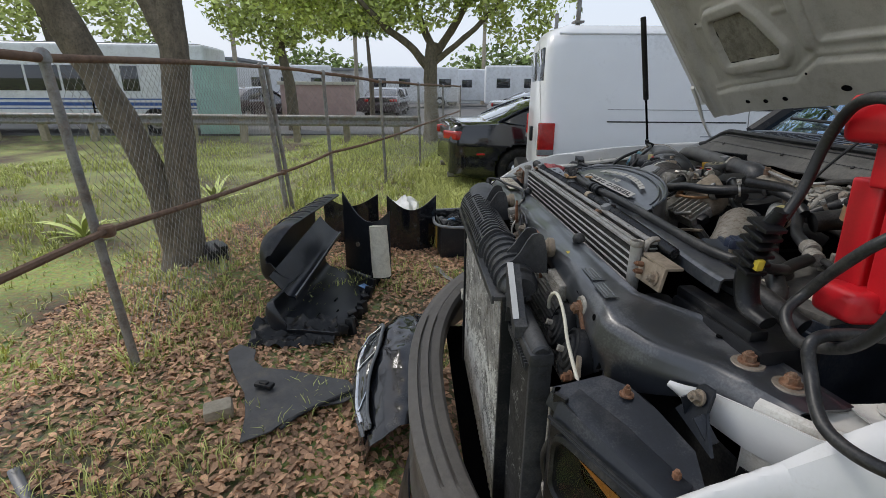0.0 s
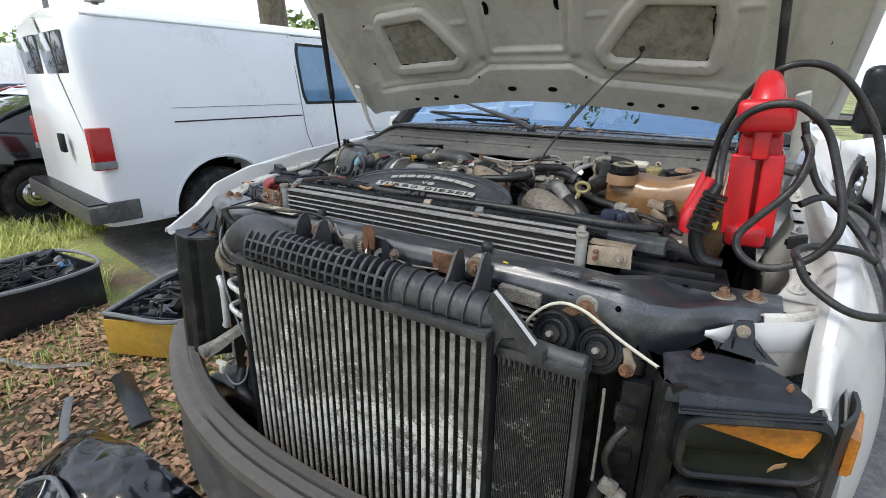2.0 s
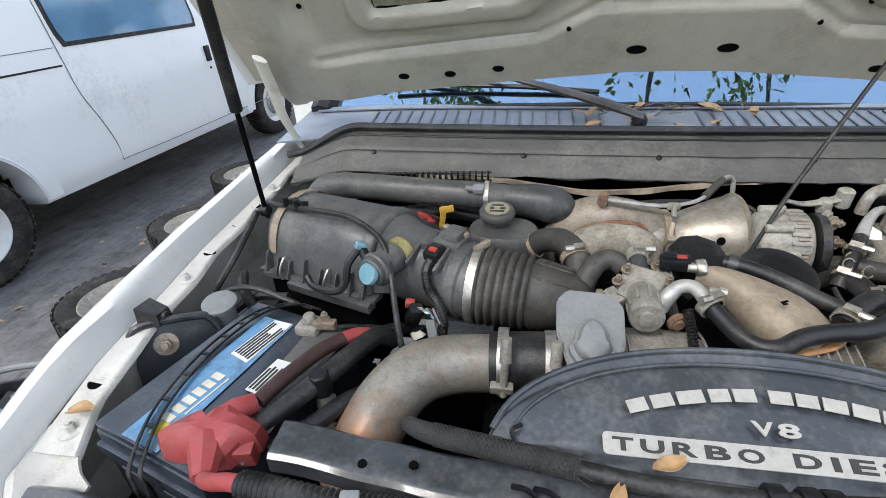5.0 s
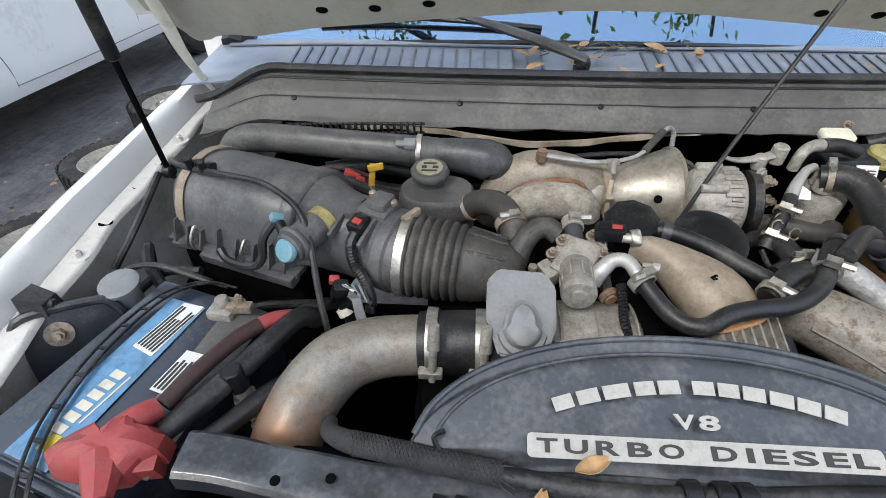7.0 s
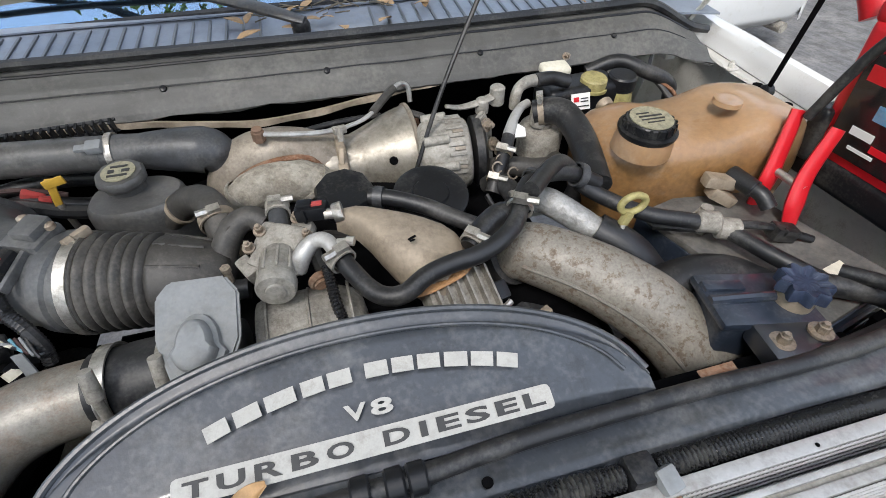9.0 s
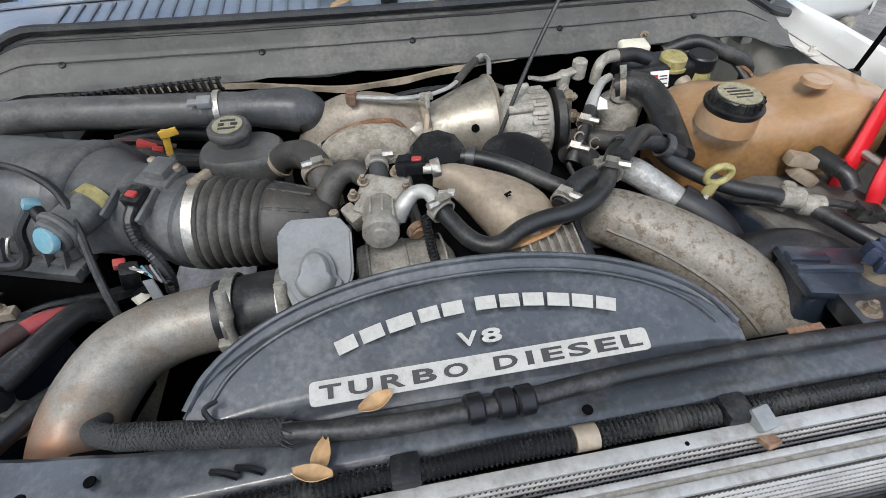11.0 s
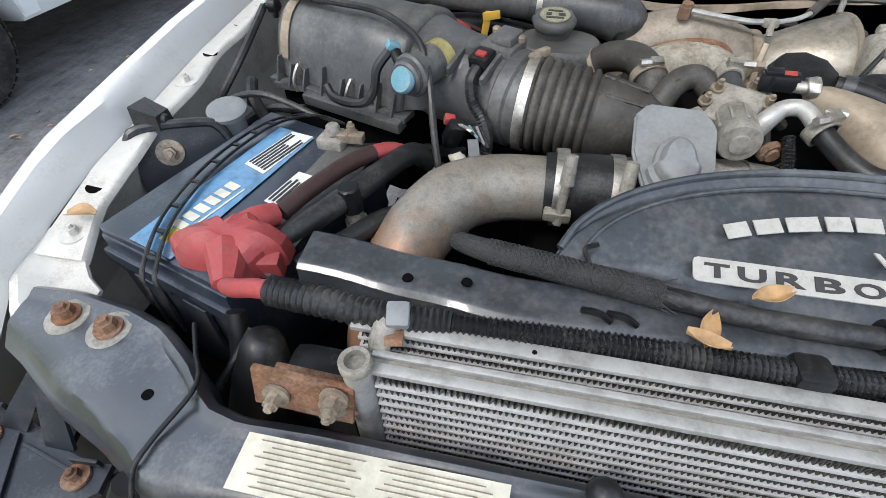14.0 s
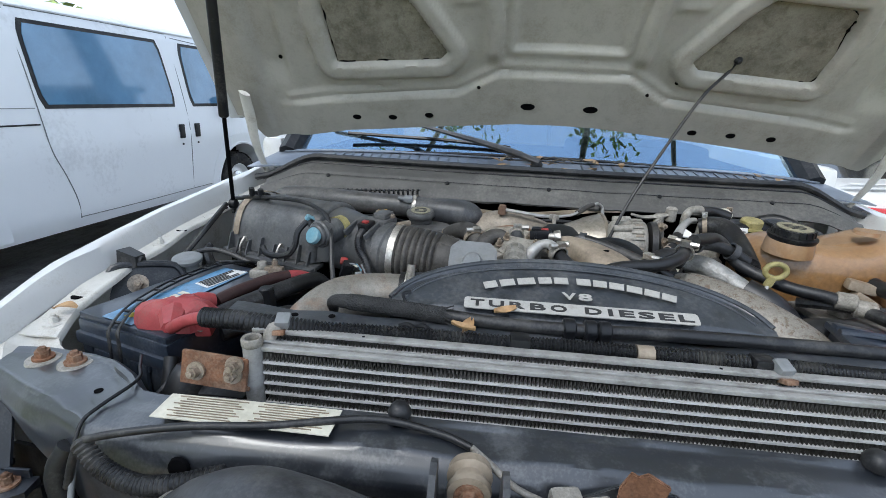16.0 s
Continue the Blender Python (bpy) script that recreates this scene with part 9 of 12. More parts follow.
for a, x1 in ((-0.12, 0.127), (0.24, 0.127), (0.62, 0.127), (1.0, 0.03)):
    bm = B()
    rings(bm, [[tank_at(x, a - 0.055, -0.004), tank_at(x, a + 0.055, -0.004), tank_at(x, a + 0.045, 0.0150), tank_at(x, a - 0.045, 0.0150)] for x in np.linspace(-0.299 if a < 0.9 else -0.21, x1, 20)])
    part("long_rib", bm, TANKP, tank)
# inlet elbow with its hose and clamps
bm = B()
tube(bm, [(-0.425, -0.193, 1.088), (-0.395, -0.197, 1.113), (-0.35, -0.203, 1.129), (-0.29, -0.212, 1.128), (-0.22, -0.219, 1.118), (-0.15, -0.222, 1.106)], [0.046, 0.050, 0.053, 0.052, 0.047, 0.04], 26, 8)
part("inlet_elbow", bm, TANKP, cooler, "smooth black inlet elbow")
bm = B()
tube(bm, [(-0.472, -0.185, 1.045), (-0.445, -0.19, 1.07), (-0.41, -0.196, 1.10)], [0.046, 0.045, 0.049], 24, 6, ripple=0.0018, pitch=0.012)
part("inlet_hose", bm, BELLOW, cooler, "dusty rubber inlet hose")
for p in ((-0.463, -0.187, 1.053), (-0.446, -0.19, 1.069), (-0.42, -0.195, 1.092)):
    clamp(cooler, p, (0.62, -0.1, 0.55), 0.049, 0.011, screw=False)
bm = B()
lathe(bm, [(0.05, 0.0), (0.053, 0.006), (0.052, 0.026), (0.042, 0.032), (0.001, 0.032)], (-0.466, -0.187, 1.05), (-0.6, 0.1, -0.5), 26)
part("pipe_flange", bm, BEIGE, cooler, "pale dusty pipe flange")
# upright ears that bolt to the radiator support, in two pairs
for x, zb in ((-0.192, 1.204), (-0.129, 1.198), (0.243, 1.196), (0.303, 1.200)):
    bm = B()
    EAR = [(-0.245, 1.112), (-0.236, 1.135), (-0.216, 1.158), (-0.202, zb - 0.016), (-0.192, zb - 0.003), (-0.180, zb), (-0.170, zb - 0.004), (-0.164, zb - 0.02), (-0.158, 1.15), (-0.156, 1.112)]
    rings(bm, [[V(x + o, y, z) for y, z in EAR] for o in (-0.003, 0.003)])
    part("mount_ear", bm, TANKP, cooler, smooth=25)
for x, z in ((-0.16, 1.162), (0.274, 1.158)):
    bm = B()
    lathe(bm, [(0.012, 0.0), (0.021, 0.002), (0.022, 0.012), (0.016, 0.016), (0.016, 0.024), (0.021, 0.028), (0.020, 0.034), (0.010, 0.036)], (x, -0.136, z), (0, -1, 0.0), 22)
    gr = part("mount_grommet", bm, BEIGE, cooler, "perished rubber grommet")
    bm = B()
    bolt(bm, (x, -0.171, z), (0, -1, 0), 0.010, 0.014)
    part("mount_bolt", bm, RUST, gr)
for z, x0 in ((0.978, -0.372), (0.905, -0.378)):
    bm = B()
    box(bm, (x0, -0.238, z - 0.012), (0.022, 0.034, 0.034), (0, 12, 0), 0.004)
    cyl(bm, (x0 - 0.008, -0.242, z - 0.008), (x0 - 0.03, -0.243, z - 0.004), 0.012, n=6)
    fit_p = part("pipe_fitting", bm, STEEL, cooler, "bright pipe fitting")
    bm = B()
    tube(bm, [(x0 - 0.025, -0.243, z - 0.005), (x0 - 0.05, -0.244, z), (x0 - 0.072, -0.236, z + 0.008), (x0 - 0.078, -0.21, z + 0.008)], 0.0075, 12, 5)
    part("pipe_stub", bm, TUBEB, cooler, "pale aluminium pipe")
for p, r in (((-0.385, -0.225, 1.035), (10, 0, 20)), ((-0.382, -0.235, 0.86), (0, 0, 10)), ((-0.41, -0.225, 0.745), (0, 20, 30))):
    bm = B()
    box(bm, p, (0.026, 0.018, 0.034), r, 0.003)
    box(bm, V(*p) + V(-0.01, -0.004, 0.02), (0.016, 0.006, 0.02), r, 0.002)
    part("rusty_tab", bm, RUST, cooler)

# narrow oil cooler beside it
oil = thing("oil_cooler", (0.44, -0.22, 0.5), "narrow black oil cooler with fine fins", "cooler")
bm = B()
box(bm, (0.437, -0.215, 0.775), (0.15, 0.03, 0.49))
part("core", bm, CORE, oil)
for i in range(40):
    bm = B()
    box(bm, (0.365 + 0.0037 * i, -0.2315, 0.775), (0.0013, 0.004, 0.49))
    part("fin", bm, FLAKY, oil)
bm = B()
box(bm, (0.437, -0.218, 1.032), (0.185, 0.045, 0.024), (0, -2, 0), 0.006)
cyl(bm, (0.36, -0.218, 1.05), (0.525, -0.218, 1.043), 0.018, n=18, bev=0.004)
part("top_tank", bm, TANKP, oil)
for i in range(15):
    bm = B()
    box(bm, (0.37 + 0.0105 * i, -0.243, 1.018), (0.003, 0.006, 0.016))
    part("tooth", bm, TANKP, oil)
bm = B()
ARM = [(0.345, 1.028), (0.346, 1.10), (0.349, 1.150), (0.358, 1.153), (0.392, 1.118), (0.434, 1.074), (0.455, 1.064), (0.455, 1.040), (0.43, 1.04), (0.418, 1.062), (0.398, 1.076), (0.376, 1.068), (0.366, 1.045), (0.362, 1.028)]
rings(bm, [[V(x, y, z) for x, z in ARM] for y in (-0.252, -0.228)])
part("mount_arm", bm, TANKP, oil, "black moulded arm", smooth=20)
bm = B()
rings(bm, [[V(x, y, z), V(x + 0.004, y, z - 0.004), V(x + 0.004, y + 0.012, z - 0.004), V(x, y + 0.012, z)] for x, y, z in ((0.357, -0.2535, 1.156), (0.393, -0.2535, 1.121), (0.436, -0.2535, 1.077))])
part("pale_edge", bm, WLAB, oil, "white strip along the arm")
bm = B()
box(bm, (0.437, -0.22, 0.515), (0.185, 0.05, 0.03), bev=0.008)
part("bottom_tank", bm, TANKP, oil)
for x in (0.355, 0.52):
    bm = B()
    box(bm, (x, -0.218, 0.775), (0.012, 0.04, 0.5), bev=0.003)
    part("side_plate", bm, TANKP, oil)

# twin horns on a rusty bracket
for c, k in (((0.446, -0.160, 1.058), -1), ((0.533, -0.164, 1.052), 1)):
    horn = thing("car_horn", c, "round black disc horn on a rusty bracket", "horn", "pair of horns")
    bm = B()
    lathe(bm, [(0.03, -0.03), (0.043, -0.024), (0.046, -0.006), (0.046, 0.004), (0.043, 0.008), (0.0425, 0.012), (0.037, 0.014), (0.035, 0.010), (0.031, 0.010), (0.029, 0.015), (0.024, 0.017), (0.0225, 0.012), (0.018, 0.012), (0.016, 0.019), (0.009, 0.021), (0.001, 0.021)], c, (-0.15, -1, 0.35), 34)
    part("body", bm, SATINB, horn)
    bm = B()
    cyl(bm, V(*c) + V(-0.003, -0.019, 0.0065), V(*c) + V(-0.0045, -0.029, 0.010), 0.006, n=8)
    part("nut", bm, CAST, horn)
    bm = B()
    a, b = V(0.492, -0.150, 1.118), V(c[0], c[1] + 0.012, c[2] + 0.028)
    rings(bm, [[p + V(0, 0, -w), p + V(0, -0.003, w), p + V(0, 0.003, w), p + V(0, 0.006, -w)] for p, w in ((a, 0.010), (a.lerp(b, 0.6) + V(0, 0, 0.004), 0.011), (b, 0.012))])
    part("bracket", bm, RUST, horn, "rusty bracket leg")
bm = B()
tube(bm, [(0.392, -0.172, 1.072), (0.410, -0.178, 1.098), (0.436, -0.180, 1.122), (0.466, -0.181, 1.133), (0.500, -0.183, 1.128), (0.529, -0.185, 1.114), (0.568, -0.19, 1.094), (0.628, -0.192, 1.066), (0.645, -0.19, 1.058)], 0.0030, 10, 6)
part("white_wire", bm, CREAM, truck, "pale wire over the horns")
bm = B()
slab(bm, [(-0.012, -0.02), (0.012, -0.02), (0.016, 0.0), (0.006, 0.016), (0.0, 0.03), (-0.012, 0.026)], 0.006, basis((0.582, -0.178, 1.045), (1, -0.1, 0), (0, 0.1, 1)), 0.001)
pclip = part("pale_clip", bm, BEIGE, truck, "pale plastic clip")
bm = B()
bolt(bm, (0.583, -0.185, 1.037), (0, -1, 0.1), 0.008, 0.012)
part("clip_bolt", bm, RUST, pclip)
# leads between cooler and headlight
for a, r in ((((0.60, -0.195, 0.93), (0.585, -0.21, 0.91), (0.575, -0.215, 0.87), (0.585, -0.21, 0.83)), 0.007), (((0.57, -0.2, 0.80), (0.56, -0.21, 0.74), (0.548, -0.215, 0.66), (0.55, -0.21, 0.58)), 0.012), (((0.556, -0.205, 1.0), (0.557, -0.206, 0.9), (0.556, -0.205, 0.8)), 0.003)):
    bm = B()
    tube(bm, a, r, 10, 6)
    part("front_hose", bm, CAST if r < 0.005 else RUBBER, truck)
bm = B()
box(bm, (0.585, -0.205, 0.80), (0.03, 0.02, 0.03), (10, 20, 0), 0.004)
box(bm, (0.60, -0.205, 0.78), (0.02, 0.016, 0.045), (0, 30, 0), 0.004)
part("grey_fitting", bm, CAST, truck)
# wires and pipes behind the empty lamp housing
for a, r, m, rip in ((((-0.575, -0.14, 1.13), (-0.56, -0.175, 1.06), (-0.524, -0.2, 0.953), (-0.47, -0.215, 0.86), (-0.424, -0.222, 0.78), (-0.432, -0.235, 0.69), (-0.474, -0.24, 0.649), (-0.51, -0.24, 0.652), (-0.534, -0.24, 0.69)), 0.003, GREYP, 0), (((-0.612, -0.16, 0.935), (-0.592, -0.168, 0.925), (-0.585, -0.17, 0.90), (-0.586, -0.172, 0.82), (-0.592, -0.17, 0.785), (-0.612, -0.162, 0.775)), 0.011, TUBEB, 0), (((-0.60, -0.09, 0.98), (-0.58, -0.13, 0.96), (-0.56, -0.14, 0.92), (-0.54, -0.14, 0.84)), 0.014, RUBBER, 0), (((-0.56, -0.16, 0.62), (-0.52, -0.2, 0.60), (-0.47, -0.22, 0.60), (-0.44, -0.2, 0.57)), 0.02, RUBBER, 0), (((-0.555, -0.15, 1.155), (-0.53, -0.158, 1.135), (-0.49, -0.165, 1.125), (-0.45, -0.165, 1.13), (-0.40, -0.155, 1.14)), 0.0085, RUBBER, 0.002), (((-0.575, -0.155, 1.10), (-0.562, -0.152, 1.14), (-0.544, -0.150, 1.160), (-0.46, -0.134, 1.172), (-0.372, -0.118, 1.172), (-0.267, -0.093, 1.174), (-0.196, -0.097, 1.168), (-0.16, -0.11, 1.165)), 0.0042, RUBBER, 0), (((-0.16, -0.11, 1.165), (-0.141, -0.122, 1.158), (-0.115, -0.142, 1.150), (-0.082, -0.15, 1.142)), 0.0035, CAST, 0), (((-0.604, 0.008, 1.158), (-0.585, -0.02, 1.160), (-0.566, -0.05, 1.162), (-0.578, -0.095, 1.156), (-0.582, -0.118, 1.15), (-0.578, -0.142, 1.125)), 0.0022, PLASTIC, 0), (((-0.60, -0.12, 1.12), (-0.612, -0.13, 1.09), (-0.605, -0.135, 1.04), (-0.60, -0.15, 0.96)), 0.012, RUBBER, 0)):
    bm = B()
    tube(bm, a, r, 10, 6, ripple=rip, pitch=0.005)
    part("front_lead", bm, m, truck)
bm = B()
rings(bm, [[V(x - w, y, z - h), V(x + w, y, z - h), V(x + w, y + 0.004, z + h), V(x - w, y + 0.004, z + h)] for x, y, z, w, h in ((-0.665, -0.212, 0.685, 0.016, 0.017), (-0.635, -0.19, 0.705, 0.014, 0.016), (-0.60, -0.15, 0.74, 0.013, 0.012), (-0.56, -0.105, 0.775, 0.016, 0.014))])
cyl(bm, (-0.668, -0.226, 0.686), (-0.662, -0.19, 0.69), 0.021, n=14, bev=0.003)
part("lower_arm", bm, CAST, truck, "dusty cast arm", smooth=30)
bm = B()
box(bm, (-0.537, -0.24, 0.70), (0.034, 0.014, 0.012), (0, 15, 20), 0.002)
box(bm, (-0.533, -0.24, 0.685), (0.016, 0.02, 0.03), (0, 10, 0), 0.003)
part("white_clip", bm, CREAM, truck, "pale wire clip")
# bonnet latch and bits along the support
latch = thing("bonnet_latch", (0, -0.14, 1.1), "worn steel bonnet latch on the radiator support", "latch")
bm = B()
slab(bm, [(-0.05, -0.045), (0.05, -0.045), (0.055, 0.02), (0.03, 0.035), (-0.02, 0.04), (-0.055, 0.02)], 0.004, basis((0.0, -0.146, 1.13), (1, 0, 0), (0, 0, 1)), 0.001)
part("plate", bm, SUPPORT, latch)
bm = B()
slab(bm, [(0, 0), (0.02, 0.0), (0.028, 0.05), (0.008, 0.06), (-0.01, 0.045)], 0.004, basis((-0.012, -0.156, 1.14), (1, -0.2, 0), (0, -0.1, 1)), 0.001)
part("lever", bm, RUST, latch)
for pts, th, m, o in (([(-0.062, -0.03), (-0.02, -0.04), (-0.012, 0.0), (-0.03, 0.022), (-0.058, 0.015)], 0.005, CAST, -0.150), ([(-0.028, 0.0), (-0.012, -0.004), (-0.008, 0.056), (-0.018, 0.062), (-0.026, 0.045)], 0.004, RUST, -0.160), ([(0.028, -0.02), (0.052, -0.018), (0.048, 0.03), (0.036, 0.038), (0.026, 0.02)], 0.004, SUPPORT, -0.158)):
    bm = B()
    slab(bm, pts, th, basis((0.0, o, 1.135), (1, 0, 0), (0, 0, 1)), 0.001)
    part("pawl", bm, m, latch)
bm = B()
tube(bm, [(0.055, -0.15, 1.128), (0.10, -0.152, 1.122), (0.15, -0.15, 1.124), (0.175, -0.15, 1.126)], 0.0022, 6, 5)
part("release_rod", bm, CAST, latch)
bm = B()
tube(bm, [V(-0.03 + 0.0045 * math.cos(q * 1.2), -0.166 + 0.0045 * math.sin(q * 1.2), 1.118 + 0.0011 * q) for q in range(34)], 0.0011, 5, 1)
part("coil_spring", bm, STEEL, latch)
bm = B()
rr = []
for a in np.linspace(-0.4, 3.9, 16):
    c = V(0.03 + 0.022 * math.cos(a), -0.153, 1.125 + 0.018 * math.sin(a))
    o = V(math.cos(a), 0, math.sin(a))
    rr.append([c + o * 0.005 + V(0, 0.003, 0), c + o * 0.005 - V(0, 0.003, 0), c - o * 0.005 - V(0, 0.003, 0), c - o * 0.005 + V(0, 0.003, 0)])
rings(bm, rr)
part("hook", bm, CAST, latch)
for x, z in ((-0.035, 1.145), (0.0, 1.105), (0.06, 1.14), (0.03, 1.10)):
    bm = B()
    bolt(bm, (x, -0.151, z), (0, -1, 0), 0.008, 0.012)
    part("bolt", bm, BOLTM, latch)
bm = B()
tube(bm, [(-0.02, -0.15, 1.15), (-0.01, -0.17, 1.12), (0.0, -0.165, 1.09)], 0.0025, 6, 4)
part("spring", bm, STEEL, latch)
bm = B()
box(bm, (-0.07, -0.155, 1.145), (0.03, 0.025, 0.035), (10, 0, 10), 0.006)
part("cable_end", bm, CAST, latch)
bm = B()
box(bm, (0.187, -0.1445, 1.142), (0.056, 0.004, 0.046), (4, 0, 2), 0.001)
slab(bm, [(0, 0), (0.035, 0), (0.03, -0.06), (0.02, -0.065)], 0.004, basis((0.19, -0.145, 1.125), (1, 0, 0), (0, 0, 1)))
part("rusty_plate", bm, RUST, truck, "rust-eaten steel plate")
for x, z, q in ((-0.241, 1.166, 0.012), (0.253, 1.164, 0.013)):
    bm = B()
    lathe(bm, [(q * 0.5, -0.008), (q * 0.5, 0.0), (q, 0.001), (q * 1.1, 0.008), (q * 0.8, 0.016), (q * 0.3, 0.019)], (x, -0.074, z), (0, -0.1, 1), 16)
    part("rubber_stop", bm, RUBBER, truck, "small rubber stop")
bm = B()
slab(bm, [(-0.098, -0.02), (0.096, -0.021), (0.098, 0.021), (-0.098, 0.02)], 0.0012, basis((-0.402, -0.100, 1.1705), (1, 0.0, 0), (0, 1, 0.02)))
lab = part("paper_label", bm, CREAM, truck, "yellowed paper label with small print")
bars(lab, "print", BEIGE, [(-0.046 + 0.092 * (i % 2), 0.016 - 0.004 * (i // 2), 0.08 - 0.01 * ((i * 7) % 3), 0.0006) for i in range(18)], basis((-0.402, -0.100, 1.1712), (1, 0.0, 0), (0, 1, 0.02)))
bm = B()
slab(bm, [(-0.007, -0.015), (0.006, -0.017), (0.007, 0.015), (-0.006, 0.016)], 0.001, basis((0.318, -0.105, 1.1625), (1, 0, 0), (0, 1, 0.05)))
part("yellow_label", bm, YELLOW, truck, "small yellow label")
for i in range(3):
    bm = B()
    slab(bm, [(-0.03, -0.012), (0.03, -0.012), (0.03, 0.012), (-0.03, 0.012)], 0.0008, basis((0.365 + 0.075 * i, -0.103 - 0.006 * i, 1.1622), (1, 0, -0.02), (0, 1, 0.03)))
    lb = part("faded_label", bm, SUPPORT, truck)
    bars(lb, "print", GREYP, [(0, 0.006 - 0.006 * k, 0.05 - 0.012 * (k % 2), 0.0016) for k in range(3)], basis((0.365 + 0.075 * i, -0.103 - 0.006 * i, 1.1628), (1, 0, -0.02), (0, 1, 0.03)))
# lower cooler tubes seen under the support
bm = B()
box(bm, (0.10, -0.125, 0.85), (0.86, 0.02, 0.44))
part("lower_condenser", bm, CORE, pack)
for i in range(12):
    bm = B()
    box(bm, (0.21, -0.138, 1.078 - 0.014 * i), (0.44, 0.012, 0.003))
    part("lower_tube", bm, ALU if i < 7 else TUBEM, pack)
bm = B()
box(bm, (0.366, -0.150, 1.112), (0.086, 0.016, 0.030), (0, 3, 0), 0.003)
recv = part("receiver", bm, CAST, pack, "small grey finned box")
for k in range(7):
    bm = B()
    box(bm, (0.366 - 0.0002 * k, -0.158, 1.100 + 0.004 * k), (0.084, 0.004, 0.0014), (0, 3, 0))
    part("box_fin", bm, CAST, recv)

# ---- jump starter standing on the second battery ----
js = thing("jump_starter", (0.72, 0.22, 1.18), "red portable jump starter with black cables", "jump starter")
JM = pose(0.725, 0.268, 1.212, 0, -3, 0) @ Matrix.Diagonal((0.8, 0.95, 0.93, 1))


def jbox(bm, c, s, bev=0.01, rot=(0, 0, 0)):
    box(bm, (0, 0, 0), s, m=JM @ pose(*c, *rot), bev=bev, segs=3)


bm = B()
# body with a handle opening: a frame of rounded bars round the top, solid below
jbox(bm, (0, 0, 0.115), (0.09, 0.24, 0.22), 0.014)
jbox(bm, (0, 0.0, 0.235), (0.085, 0.25, 0.04), 0.016)
tube(bm, [JM @ V(*p) for p in ((0, -0.095, 0.235), (0, -0.115, 0.27), (0, -0.09, 0.305), (0, -0.03, 0.325), (0, 0.05, 0.325), (0, 0.13, 0.30), (0, 0.165, 0.26), (0, 0.14, 0.215))], [0.030, 0.032, 0.028, 0.023, 0.021, 0.021, 0.022, 0.022], 14, 6)
shell = part("shell", bm, RED, js, "bright red plastic shell")
bm = B()
jbox(bm, (0, 0.02, 0.0), (0.105, 0.26, 0.05), 0.012)
jbox(bm, (-0.02, 0.12, 0.05), (0.08, 0.03, 0.09), 0.01)
part("base", bm, PLASTIC, js, "black base")
bm = B()
jbox(bm, (-0.05, 0.0, 0.115), (0.008, 0.19, 0.15), 0.004)
part("front_panel", bm, DARKLENS, js, "glossy black front panel")
bm = B()
jbox(bm, (-0.047, 0.0, 0.235), (0.006, 0.17, 0.062), 0.003)
part("control_panel", bm, DARKLENS, js)
for c, s, m, nm in (((-0.0545, 0.055, 0.165), (0.002, 0.055, 0.022), RED, "brand_mark"), ((-0.0545, -0.01, 0.15), (0.002, 0.05, 0.006), WLAB, "print"), ((-0.0545, -0.02, 0.138), (0.002, 0.045, 0.005), WLAB, "print"), ((-0.0545, 0.03, 0.12), (0.002, 0.035, 0.022), BLUELAB, "blue_sticker"), ((-0.0545, 0.05, 0.085), (0.002, 0.035, 0.012), WLAB, "brand_mark"), ((-0.0545, 0.01, 0.072), (0.002, 0.04, 0.01), RED, "brand_mark"), ((-0.0545, 0.04, 0.06), (0.002, 0.04, 0.005), WLAB, "print"), ((-0.0515, 0.0, 0.245), (0.002, 0.018, 0.02), RED, "print"), ((-0.0515, 0.02, 0.22), (0.004, 0.016, 0.009), GREYP, "button"), ((-0.0515, -0.01, 0.22), (0.004, 0.016, 0.009), GREYP, "button")):
    bm = B()
    jbox(bm, c, s, 0.0)
    part(nm, bm, m, js, smooth=0)
bm = B()
lathe(bm, [(0.022, 0), (0.022, 0.006), (0.012, 0.012), (0.001, 0.012)], JM @ V(-0.049, 0.055, 0.24), (-1, 0, 0), 20)
part("dial", bm, PLASTIC, js)
bm = B()
jbox(bm, (-0.064, -0.06, 0.10), (0.001, 0.05, 0.058), 0.0, (8, 6, 4))
tag = part("paper_tag", bm, WLAB, js, "small white paper tag")
for yy in (-0.075, -0.06, -0.045):
    bm = B()
    jbox(bm, (-0.066, yy, 0.12), (0.001, 0.011, 0.012), 0.0, (8, 6, 4))
    part("print", bm, RED, tag, smooth=0)
# cable holder on the narrow side: head block, neck, plates and lower shelf
bm = B()
jbox(bm, (0.0, -0.15, 0.262), (0.115, 0.075, 0.062), 0.016)
part("cable_head", bm, RED, js)
bm = B()
jbox(bm, (0.0, -0.14, 0.205), (0.035, 0.05, 0.06), 0.006)
part("neck", bm, RED, js)
for x, w in ((-0.03, 0.055), (0.03, 0.045)):
    bm = B()
    jbox(bm, (x, -0.14, 0.10), (w, 0.03, 0.17), 0.006)
    part("side_plate", bm, RED, js)
bm = B()
jbox(bm, (-0.005, -0.158, 0.02), (0.085, 0.06, 0.045), 0.016)
part("lower_shelf", bm, RED, js)
bm = B()
jbox(bm, (0.0525, 0.02, 0.12), (0.003, 0.15, 0.12), 0.001)
part("side_sticker", bm, WLAB, js, "white printed side sticker")
for i in range(9):
    bm = B()
    jbox(bm, (0.0545, 0.02, 0.17 - 0.012 * i), (0.001, 0.13 - 0.02 * (i % 3), 0.005), 0.0)
    part("print", bm, INK, js, smooth=0)
